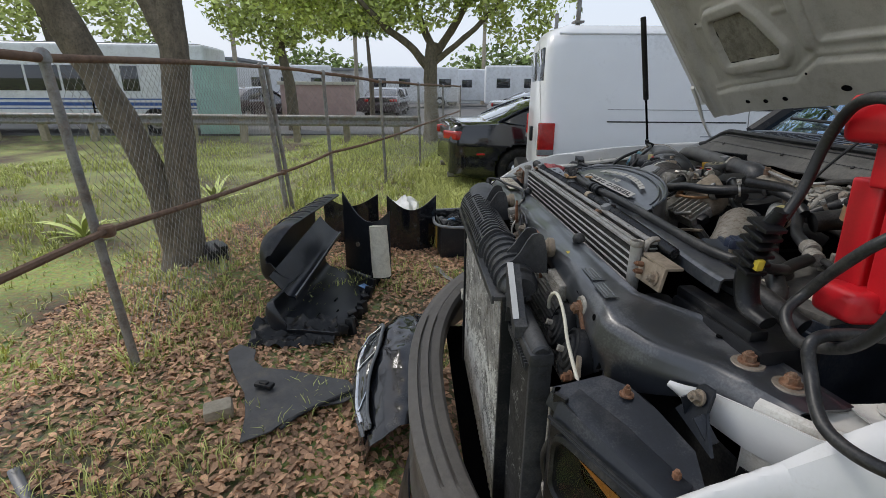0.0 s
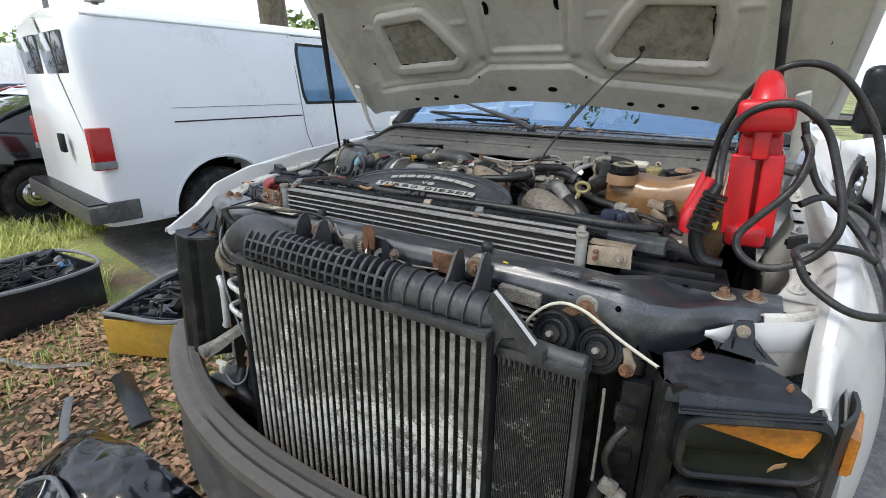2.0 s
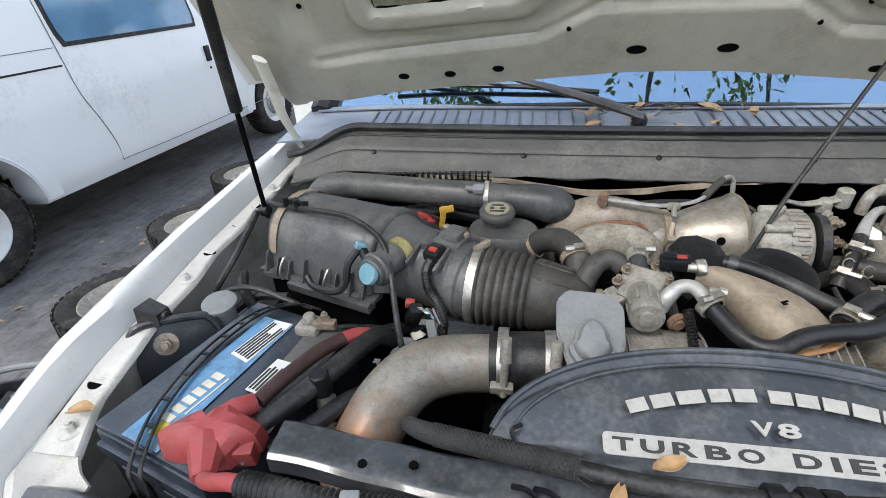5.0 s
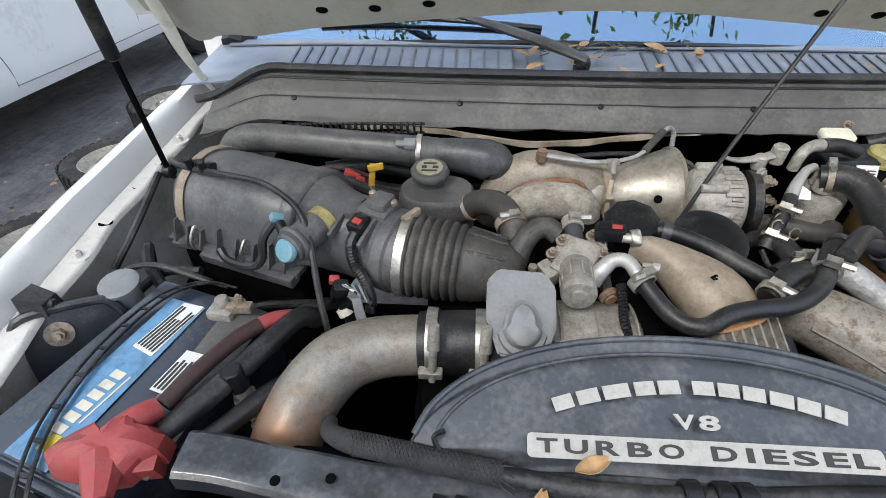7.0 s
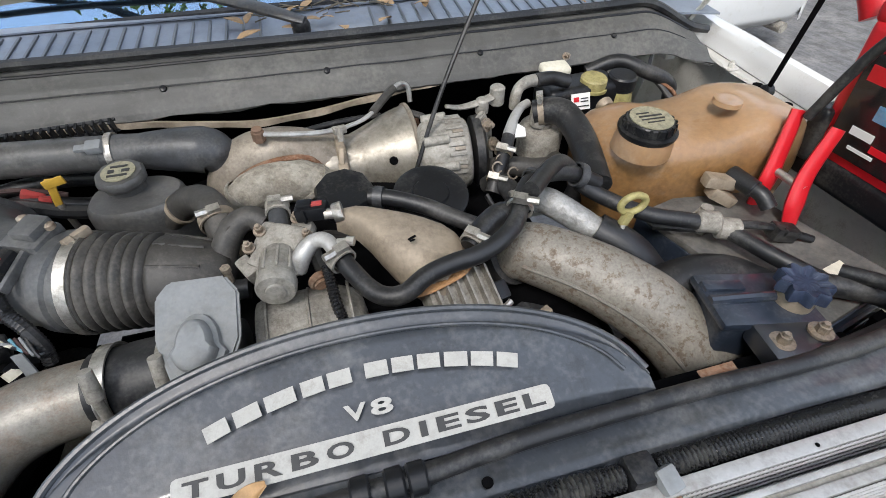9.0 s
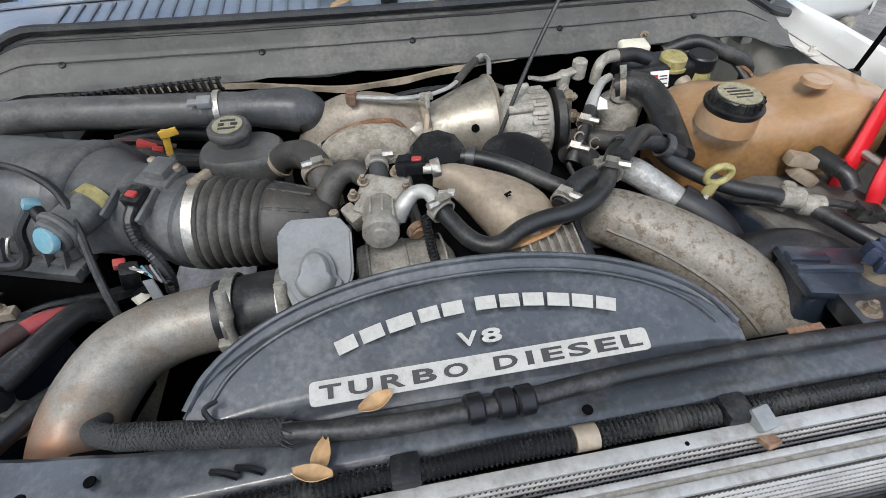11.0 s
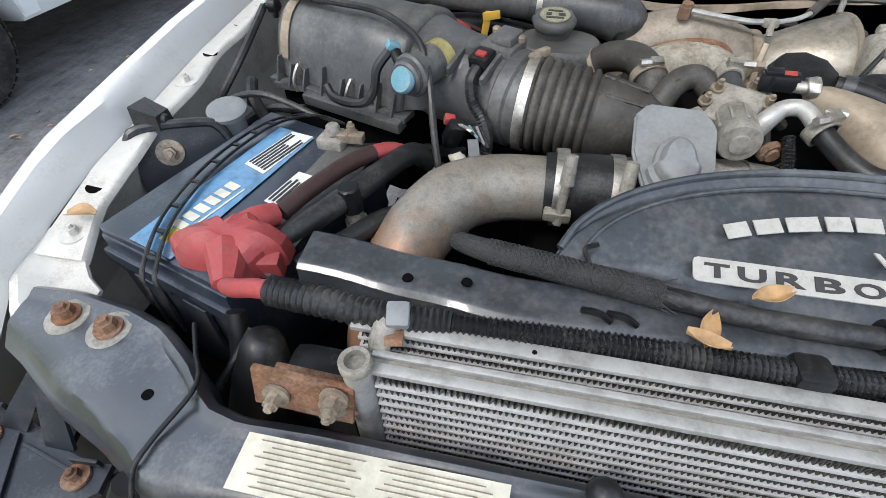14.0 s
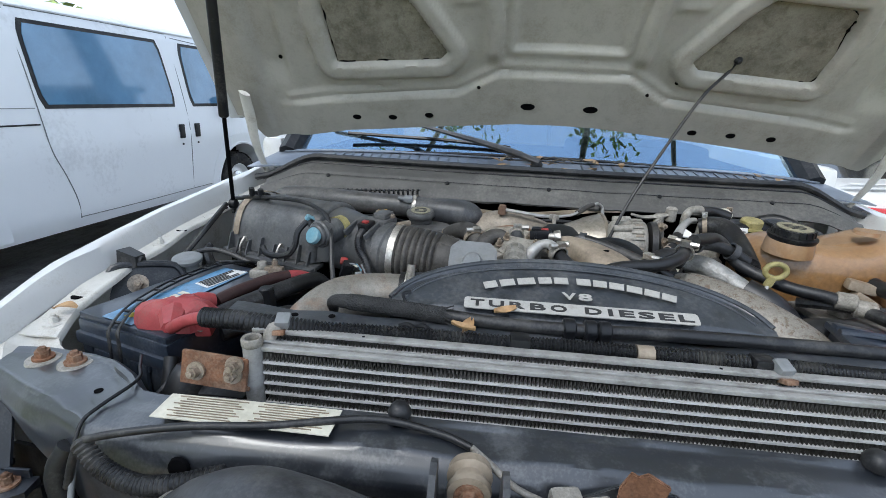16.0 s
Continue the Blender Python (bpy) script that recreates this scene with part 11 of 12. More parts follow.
# guard rail on wooden posts
rail_t = thing("guard_rail", (-13.8, -5, G), "weathered guard rail on short wooden posts", "guard rail")
for i in range(9):
    bm = B()
    box(bm, (-13.8 + 0.12 * i - 0.25 * (i > 5), -12.5 + 1.45 * i, 0.3), (0.18, 0.18, 0.75), (3 * math.sin(i), 2, 0), 0.02)
    part("post", bm, WOOD, rail_t)
bm = B()
sheet(bm, lambda u, v: (-13.68 + 1.0 * u + 0.05 * math.sin(v * 9.4), -13.2 + 13.0 * u, 0.42 + 0.3 * v), 20, 10, 0.006)
part("rail", bm, GALV, rail_t)
# long white shed behind everything, and the poles
SHED = material("pale_shed_wall", (0.62, 0.62, 0.6), 0.8, 0, 0.08, 1, 0.1)
for c, s, lbl in (((-46, -26, 1.7), (8, 22, 3.5), "long white shed across the lot"), ((-52, 4, 1.4), (8, 26, 3.0), "low pale building across the lot")):
    b0 = thing("far_building", (c[0], c[1], G), lbl, "building", "far buildings")
    bm = B()
    box(bm, c, s, bev=0.05)
    part("wall", bm, SHED, b0)
    bm = B()
    box(bm, (c[0], c[1], c[2] + s[2] / 2 + 0.1), (s[0] + 0.8, s[1] + 0.8, 0.25), bev=0.05)
    part("roof", bm, GREYP, b0)
    for k in range(6):
        bm = B()
        box(bm, (c[0] + s[0] / 2 + 0.005, c[1] - s[1] * 0.4 + s[1] * 0.16 * k, c[2] + 0.2), (0.06, 1.6, 1.5))
        part("window", bm, DARKGLASS, b0)
for x, y, h, r in ((-40, -14.2, 10, 0.2), (-31, -3.9, 9, 0.14), (-45, 6, 10, 0.2)):
    bm = B()
    tube(bm, [(x, y, G - 0.2), (x, y, h)], [r, r * 0.7], 10, 4)
    solo("utility_pole", bm, WOOD, "tall weathered utility pole", "pole", "utility poles")
# building with an open canopy on the driver's side
CREAMW = material("cream_render", (0.62, 0.57, 0.46), 0.85, 0, 0.08, 1.5, 0.15)
hall = thing("workshop_building", (9.5, 6, G), "cream workshop building with an open canopy", "building")
bm = B()
box(bm, (10.5, 6.5, 2.6), (4.0, 14, 5.4), bev=0.03)
part("wall", bm, CREAMW, hall)
bm = B()
box(bm, (7.2, 9.6, 4.4), (3.4, 7.5, 0.2), (0, -6, 0), 0.03)
part("canopy", bm, WOOD, hall)
for k in range(6):
    bm = B()
    box(bm, (7.2, 6.2 + 1.35 * k, 4.2), (3.4, 0.12, 0.2), (0, -6, 0), 0.01)
    part("canopy_beam", bm, CREAM, hall)
for y in (6.2, 9.6, 13.0):
    bm = B()
    tube(bm, [(5.7, y, G), (5.7, y, 4.1)], 0.07, 8, 2)
    part("canopy_post", bm, CREAM, hall)

# ---- chain-link fence ----
fence = thing("chain_link_fence", (-3, -2.0, G), "rusty leaning chain-link fence", "fence")
FP = [(2.2, -2.0, 1.6, 0.85), (-1.26, -2.027, 1.60, 0.766), (-4.9, -2.054, 1.696, 0.462), (-5.72, -1.588, 1.648, 0.60), (-6.55, -0.878, 1.551, 0.716), (-8.66, -0.294, 1.524, 0.758), (-11.75, 0.369, 1.514, 0.76), (-15.0, 1.1, 1.5, 0.76)]
LEAN = [(0.0, -0.05), (0.1, -0.33), (0.10, -0.5), (0.1, -0.14), (0.16, -0.16), (0.12, -0.1), (0.1, -0.1), (0, 0)]
tops = []
for (x, y, zt, zm), (lx, ly) in zip(FP, LEAN):
    t = V(x + lx * 0.3, y + ly * 0.3, zt)
    tops.append(t)
    bm = B()
    tube(bm, [(x, y, G - 0.1), t + V(0, 0, 0.03)], 0.024 if x > -1.5 or x < -5 else 0.032, 10, 2)
    part("post", bm, GALV, fence)
    bm = B()
    lathe(bm, [(0.034, -0.02), (0.036, 0.0), (0.03, 0.03), (0.012, 0.045)], t, (0, 0, 1), 12)
    part("post_cap", bm, GALV, fence)
bm = B()
tube(bm, [(-4.98, -2.0, G - 0.1), tops[2] + V(-0.03, 0.06, 0.0)], 0.026, 10, 2)
part("post", bm, GALV, fence)
for i in range(len(FP) - 1):
    bm = B()
    tube(bm, [tops[i], tops[i].lerp(tops[i + 1], 0.5) + V(0, 0, 0.012), tops[i + 1]], 0.021, 10, 4)
    part("top_rail", bm, RUSTPIPE, fence)
    a, b = V(*FP[i][:2], FP[i][3]), V(*FP[i + 1][:2], FP[i + 1][3])
    bm = B()
    tube(bm, [a, a.lerp(b, 0.5) + V(0, 0.01, -0.01), b], 0.019, 8, 4)
    part("mid_rail", bm, RUSTPIPE, fence)
for p in ((-1.255, -2.03, 0.766), (-4.89, -2.06, 0.462)):
    bm = B()
    lathe(bm, [(0.03, -0.03), (0.04, -0.02), (0.04, 0.02), (0.03, 0.03)], p, (0, 0, 1), 12)
    part("rail_clamp", bm, RUSTPIPE, fence)
for i in range(1, 7):
    a0, a1 = V(*FP[i][:2], G + 0.05), tops[i]
    b0, b1 = V(*FP[i + 1][:2], G + 0.05), tops[i + 1]
    L = (b0 - a0).length
    step = 0.062 if i < 2 else 0.085
    n = int(L / step)
    h = 1.55
    vert, edge = [], []
    bm = B()
    wr = 0.0013
    for d in (-1, 1):
        for k in range(-int(h / step), n + int(h / step) + 1):
            u0, v0, u1, v1 = k * step, 0.0, k * step + d * h, h
            pts = []
            for t in np.linspace(0, 1, 9):
                u, v = u0 + (u1 - u0) * t, v0 + (v1 - v0) * t
                if 0 <= u <= L:
                    p = a0.lerp(b0, u / L).lerp(a1.lerp(b1, u / L), v / h)
                    side = (b0 - a0).cross(V(0, 0, 1)).normalized()
                    pts.append(p + side * (0.012 * math.sin(u * 2.1 + v * 3) + 0.002 * d))
            for p, q in zip(pts, pts[1:]):
                x, y, z = frame_of(q - p)
                rings(bm, [[c + x * (wr * math.cos(w)) + y * (wr * math.sin(w)) for w in (0, 2.1, 4.2)] for c in (p, q)], cap=False)
    tagged(part("wire_mesh", bm, WIRE, fence, smooth=0), kind="stuff")

# ---- trees ----
def leaf_cloud(bm, blobs, n, size, rng):
    tot = sum(b[3] * b[4] * b[5] for b in blobs)
    for x, y, z, rx, ry, rz in blobs:
        for _ in range(int(n * rx * ry * rz / tot) + 1):
            d = V(rng.gauss(0, 1), rng.gauss(0, 1), rng.gauss(0, 1)).normalized() * rng.random() ** 0.4
            if noise.noise((x + d.x * rx * 1.1 + 7, y + d.y * ry * 1.1, z + d.z * rz * 1.1)) < -0.12:
                continue
            c = V(x + d.x * rx, y + d.y * ry, z + d.z * rz)
            a = V(rng.gauss(0, 1), rng.gauss(0, 1), rng.gauss(0, 0.7)).normalized()
            b = a.cross(V(rng.gauss(0, 1), rng.gauss(0, 1), rng.gauss(0, 1))).normalized()
            s = size * rng.uniform(0.6, 1.3)
            bm.faces.new([bm.verts.new(p) for p in (c - a * s, c + b * s * 0.45, c + a * s, c - b * s * 0.45)])


def tree(label, limbs, blobs, n, size, mat, seed):
    root = thing("tree", (limbs[0][0][0][0], limbs[0][0][0][1], G), label, "tree")
    for i, (pts, r) in enumerate(limbs):
        bm = B()
        tube(bm, pts, r, 14, 7)
        for v in bm.verts:
            q = noise.noise_vector(v.co * 9) * 0.012 + noise.noise_vector(v.co * 3) * 0.02
            v.co += q * min(1.0, r[0] / 0.12)
        part("trunk" if i == 0 else "limb", bm, BARK, root)
    rng = random.Random(seed)
    bm = B()
    leaf_cloud(bm, blobs, n, size, rng)
    tagged(part("crown", bm, mat, root, smooth=0), kind="stuff")
    return root


tree("forked tree with rough grey bark behind the fence", [
    ([(-3.08, -2.58, G - 0.1), (-3.1, -2.5, 0.4), (-3.1, -2.45, 0.9), (-3.1, -2.41, 1.4), (-3.12, -2.37, 1.8), (-3.2, -2.38, 2.4), (-3.3, -2.3, 3.4)], [0.2, 0.145, 0.125, 0.11, 0.11, 0.1, 0.07]),
    ([(-3.06, -2.58, 0.05), (-3.05, -2.64, 0.6), (-3.05, -2.8, 1.1), (-3.05, -2.96, 1.5), (-3.05, -3.12, 1.9), (-3.0, -3.35, 2.5), (-2.9, -3.7, 3.4)], [0.13, 0.12, 0.11, 0.115, 0.13, 0.12, 0.08]),
    ([(-3.11, -2.38, 1.75), (-3.12, -2.5, 2.05), (-3.1, -2.62, 2.4), (-3.0, -2.8, 3.2)], [0.08, 0.075, 0.07, 0.05])],
    [(-3.2, -2.8, 4.6, 2.2, 2.2, 1.2), (-4.5, -4.0, 4.4, 1.5, 1.5, 0.9), (-1.5, -3.6, 4.6, 1.6, 1.4, 0.9)], 12000, 0.06, CANOPY, 3)
tree("tall oak with pale forking limbs", [
    ([(-12.6, 0.1, G - 0.1), (-12.6, 0.08, 1.0), (-12.6, 0.05, 1.9), (-12.7, 0.1, 2.6)], [0.26, 0.19, 0.18, 0.16]),
    ([(-12.65, 0.05, 1.9), (-12.5, -0.5, 2.5), (-12.3, -1.2, 3.0), (-12, -2.0, 3.8)], [0.12, 0.1, 0.08, 0.05]),
    ([(-12.65, 0.1, 2.2), (-12.7, 0.6, 2.9), (-12.6, 1.0, 3.6), (-12.5, 1.2, 4.6)], [0.12, 0.1, 0.08, 0.05]),
    ([(-12.7, 0.1, 2.5), (-12.8, -0.3, 3.4), (-12.8, -0.5, 4.4)], [0.11, 0.08, 0.05]),
    ([(-12.65, 0.15, 2.1), (-12.4, 0.8, 2.6), (-12.2, 1.5, 3.2), (-12.1, 2.2, 4.0)], [0.09, 0.07, 0.06, 0.04])],
    [(-12.4, -1.6, 3.7, 1.3, 1.3, 0.9), (-12.5, 0.2, 4.4, 1.6, 1.8, 1.1), (-12.0, 1.9, 3.9, 1.3, 1.4, 0.9), (-12.2, 3.0, 3.3, 0.8, 0.9, 0.7), (-12.3, -0.4, 3.3, 0.9, 1.2, 0.5), (-12.2, 2.2, 2.9, 0.7, 0.8, 0.4), (-12.4, -2.6, 3.2, 0.7, 0.8, 0.6), (-12.4, 0.5, 5.6, 2.2, 2.4, 1.0), (-12.5, -3.4, 4.0, 1.3, 1.4, 0.9)], 30000, 0.085, LIME, 4)
tree("leafy light green tree beyond the fence", [
    ([(-17.0, -4.7, G - 0.1), (-17.0, -4.75, 1.5), (-17.0, -4.9, 2.4), (-17.1, -5.0, 3.4)], [0.22, 0.18, 0.15, 0.1])],
    [(-17, -5.6, 3.6, 1.3, 1.5, 1.3), (-16.8, -4.0, 3.8, 1.2, 1.2, 1.2), (-17, -4.9, 5.0, 1.7, 2.2, 1.2), (-17, -6.6, 4.3, 1.0, 1.0, 1.2)], 9000, 0.11, LIME, 5)
tree("broad light green tree behind the bus", [
    ([(-21, -15, G), (-21, -15, 3), (-21, -15.3, 4.5)], [0.3, 0.25, 0.15])],
    [(-21, -12.5, 4.6, 2.2, 2.2, 1.6), (-21, -17, 4.6, 2.5, 3.0, 1.7), (-20.5, -21, 4.6, 2.5, 3.0, 2.0)], 9000, 0.16, LIME, 6)
tree("slender tree on the far lot", [
    ([(-22.5, -2.3, G), (-22.5, -2.35, 2.0), (-22.5, -2.5, 4.5)], [0.12, 0.1, 0.05])],
    [(-22.5, -2.4, 4.6, 1.3, 1.4, 1.2), (-22.4, -3.4, 4.1, 0.9, 0.9, 0.7)], 3000, 0.12, CANOPY, 7)
tree("oak whose leafy twigs hang above the van", [
    ([(-7.5, 6.0, G), (-7.5, 6.0, 3.0), (-7.0, 5.0, 5.0)], [0.3, 0.25, 0.18]),
    ([(-7.0, 5.0, 4.9), (-6.0, 3.0, 4.6), (-5.0, 1.6, 4.2)], [0.12, 0.08, 0.03])],
    [(-6.0, 3.2, 4.0, 1.2, 1.6, 0.5), (-5.2, 1.9, 3.6, 0.8, 0.8, 0.45), (-7, 5, 5.2, 2.0, 2.0, 0.8)], 4200, 0.07, CANOPY, 8)
tree("tall tree behind the cab, reaching over the bonnet", [
    ([(2.6, 9.5, G - 0.1), (2.6, 9.4, 3.0), (2.4, 8.6, 6.0), (2.2, 7.0, 8.4)], [0.34, 0.28, 0.22, 0.14]),
    ([(2.3, 8.0, 7.2), (2.0, 5.0, 7.9), (1.6, 2.6, 7.6), (1.3, 1.2, 7.2)], [0.14, 0.10, 0.07, 0.03]),
    ([(2.3, 8.0, 7.4), (3.2, 5.2, 8.0), (3.6, 3.0, 7.6), (3.4, 1.4, 7.0)], [0.12, 0.09, 0.06, 0.03]),
    ([(2.2, 7.2, 8.2), (0.0, 5.0, 9.0), (-1.6, 3.0, 8.4), (-2.4, 1.6, 7.6)], [0.12, 0.09, 0.06, 0.03])],
    [(1.3, 1.5, 7.2, 0.8, 0.6, 0.4), (3.3, 1.6, 7.1, 1.0, 0.7, 0.4), (2.2, 3.2, 7.8, 1.2, 1.0, 0.5), (-2.3, 1.7, 7.6, 1.0, 0.8, 0.5), (-1.2, 3.4, 8.6, 1.4, 1.1, 0.6), (-3.4, 2.2, 7.6, 0.8, 0.7, 0.4), (2.4, 7.4, 9.0, 2.6, 2.2, 1.4)], 9000, 0.085, CANOPY, 11)
for i, (x, y, z, w, hh) in enumerate(((-60, -30, 3.5, 7, 3.5), (-62, -12, 3.0, 6, 3.0), (-60, 10, 3.4, 7, 3.2), (-58, 24, 3.6, 7, 3.6), (-30, 30, 3.5, 7, 3.6), (-52, 38, 3.6, 8, 3.8))):
    tree("distant dark green tree on the horizon", [([(x, y, G), (x, y, 2.5)], [0.3, 0.2])], [(x, y, z, 2.5, w, hh), (x + 1, y + w * 0.6, z * 0.8, 2, w * 0.5, hh * 0.7)], 2200, 0.42, CANOPY, 20 + i)

# ---- junk lying on the grass ----
GLOSSP = material("glossy_black_plastic", (0.008, 0.009, 0.012), 0.18, 0, 0.3, 6, 0.05, dirt=(0.1, 0.095, 0.08), dirty=0.15, dirt_scale=12, coat=0.5)
SATIN = material("satin_black_plastic", (0.012, 0.014, 0.019), 0.34, 0, 0.25, 9, 0.12, 220, dirt=(0.09, 0.088, 0.08), dirty=0.2, dirt_scale=14)


def channel(bm, A, Bp, prof, thick=0.006, nu=40, wob=0.0, round_end=0.0, rise=0.0):
    """A long shell with the profile prof, its near end rounded off."""
    A, Bp = V(*A), V(*Bp)
    d = (Bp - A).normalized()
    n = V(-d.y, d.x, 0)
    fine = spline([V(w, 0, z) for w, z in prof], 5)
    cw, cz = sum(p.x for p in fine) / len(fine), sum(p.z for p in fine) / len(fine)

    def f(u, v):
        k = v * (len(fine) - 1)
        i = min(int(k), len(fine) - 2)
        p = fine[i].lerp(fine[i + 1], k - i)
        q = 1.0
        if round_end and u > 1 - round_end:
            q = max(0.02, 1 - ((u - 1 + round_end) / round_end) ** 2.6) ** 0.5
        w, z = cw + (p.x - cw) * q, cz + (p.z - cz) * q
        dent = 0.006 * noise.noise((u * 4, v * 3, 2.0))
        return A.lerp(Bp, u ** 0.8 if round_end else u) + n * (w + wob * math.sin(u * 5) + dent) + V(0, 0, z + rise * (1 - u) + dent)
    sheet(bm, f, nu, len(fine), thick)


fascia = thing("bumper_fascia", (-2.0, -1.2, G), "black plastic bumper shell lying on dead leaves", "bumper shell")
bm = B()
channel(bm, (-2.95, -1.28, G), (-1.86, -1.47, G), [(0.16, 0.25), (0.10, 0.24), (0.02, 0.235), (-0.035, 0.28), (-0.045, 0.42), (-0.02, 0.54), (0.05, 0.62), (0.14, 0.65), (0.20, 0.645)], 0.009, round_end=0.16)
upper = part("upper_shell", bm, SATIN, fascia)
bm = B()
channel(bm, (-2.70, -1.20, G), (-1.52, -1.385, G), [(0.50, 0.07), (0.47, 0.035), (0.3, 0.03), (0.12, 0.035), (0.02, 0.07), (-0.01, 0.15), (0.0, 0.23), (0.05, 0.26)], 0.009, round_end=0.08)
lower = part("lower_shell", bm, SATIN, fascia)
bm = B()
channel(bm, (-2.80, -1.10, G), (-1.76, -1.26, G), [(-0.14, 0.34), (-0.07, 0.26), (-0.02, 0.21), (0.02, 0.20), (0.028, 0.18)], 0.009, rise=0.14)
part("inner_ledge", bm, SATIN, fascia)
bm = B()
tube(bm, [(-2.79, -1.075, G + 0.342), (-2.3, -1.152, G + 0.276), (-1.77, -1.236, G + 0.204)], 0.006, 8, 6)
part("ledge_edge", bm, GREYP, fascia, "scuffed grey edge")
for i in range(5):
    t = i / 4
    o = V(-2.75, -1.30, G).lerp(V(-2.12, -1.41, G), t)
    bm = B()
    tube(bm, [o + V(0.17 * w, w, z) for w, z in ((-0.035, 0.53), (0.0, 0.595), (0.06, 0.645), (0.14, 0.664), (0.19, 0.66))], 0.011, 8, 4, flat=0.5)
    part("top_rib", bm, SATIN, upper)
rt = random.Random(9)
for i in range(16):
    t = i / 15
    c = V(-2.66, -0.70, G + 0.07).lerp(V(-1.50, -0.88, G + 0.07), t)
    bm = B()
    box(bm, c + V(0, rt.uniform(-0.02, 0.02), rt.uniform(-0.02, 0.02)), (rt.uniform(0.03, 0.07), rt.uniform(0.03, 0.07), rt.uniform(0.05, 0.12)), (rt.uniform(-20, 20), rt.uniform(-20, 20), rt.uniform(0, 60)), 0.006)
    part("bracket_tooth", bm, PLASTIC, fascia)
for x, y, w in ((-2.05, -1.02, 0.06), (-1.86, -0.98, 0.03), (-1.80, -1.10, 0.05)):
    bm = B()
    box(bm, (x, y, G + 0.043), (0.012, w, 0.006), (0, 0, 80), 0.002)
    part("floor_slot", bm, DARKIN, lower)
bm = B()
slab(bm, [(0, 0), (0.09, 0.01), (0.085, 0.055), (0.0, 0.05)], 0.003, pose(-2.28, -0.88, G + 0.055, 8, 0, 35))
part("blue_tag", bm, material("pale_blue_tag", (0.2, 0.35, 0.6), 0.6, 0, 0.1, 5, 0), fascia, "pale blue tag")
for x, y in ((-1.535, -1.22), (-1.515, -1.06)):
    bm = B()
    box(bm, (x, y, G + 0.04), (0.02, 0.05, 0.03), (0, 20, 10), 0.004)
    part("yellow_clip", bm, BEIGE, fascia)
# torn black lining crumpled under its near end
bm = B()
sheet(bm, lambda u, v: (-1.62 + 0.20 * v + 0.02 * noise.noise((u * 9, v * 3, 1)), -1.46 + 0.52 * u + 0.03 * noise.noise((u * 5, v * 5, 7)), G + 0.02 + 0.10 * (1 - v) + 0.05 * noise.noise((u * 8, v * 6, 4))), 30, 12, 0.006)
part("torn_lining", bm, PLASTIC, fascia)
# tall curved panels standing behind it
panel = thing("curved_panel", (-2.6, -1.0, G), "tall dark curved plastic panel propped upright", "panel", "propped panels")
bm = B()
sheet(bm, lambda u, v: (-2.72 + 0.30 * u + 0.05 * math.sin(u * 3), -1.03 + 0.40 * u, G + 0.05 + (0.66 - 0.2 * math.sin(math.pi * u * 0.85)) * v), 16, 10, 0.008)
part("sheet", bm, SATIN, panel)
bm = B()
cyl(bm, (-2.36, -0.70, G + 0.10), (-2.42, -0.72, G + 0.50), 0.075, 0.07, 18)
part("pale_roll", bm, CREAM, panel, "pale rolled sheet")
bm = B()
cyl(bm, (-2.585, -0.895, G + 0.30), (-2.57, -0.905, G + 0.30), 0.02, n=14)
part("bolt_head", bm, BOLTM, panel)
panel2 = thing("curved_panel", (-3.3, -0.5, G), "black curved panel with yellow markings", "panel", "propped panels")
bm = B()
sheet(bm, lambda u, v: (-3.35 + 0.12 * math.sin(math.pi * u), -0.70 + 0.48 * u, G + (0.54 - 0.12 * math.sin(math.pi * u)) * v), 16, 8, 0.008)
part("sheet", bm, GLOSSP, panel2)
for k in range(3):
    bm = B()
    box(bm, (-3.30 + 0.012, -0.58, G + 0.40 - 0.055 * k), (0.006, 0.05, 0.036), (0, 0, -12))
    part("yellow_mark", bm, DIPY, panel2)
panel3 = thing("curved_panel", (-3.4, -1.1, G), "black curved panel lying behind the others", "panel", "propped panels")
bm = B()
sheet(bm, lambda u, v: (-3.6 + 0.1 * math.sin(math.pi * u), -1.35 + 0.55 * u, G + (0.5 - 0.1 * math.sin(math.pi * u)) * v), 14, 8, 0.008)
part("sheet", bm, GLOSSP, panel3)
bag = B()
rngb = random.Random(5)
sheet(bag, lambda u, v: (-5.3 + 0.8 * u + 0.05 * noise.noise((u * 6, v * 6, 1)), -0.75 + 0.45 * v, G + 0.02 + 0.16 * math.sin(math.pi * u) * math.sin(math.pi * v) + 0.07 * noise.noise((u * 7, v * 7, 3))), 22, 18, 0.002)
solo("plastic_bag", bag, WLAB, "crumpled white plastic bag on the grass", "bag")


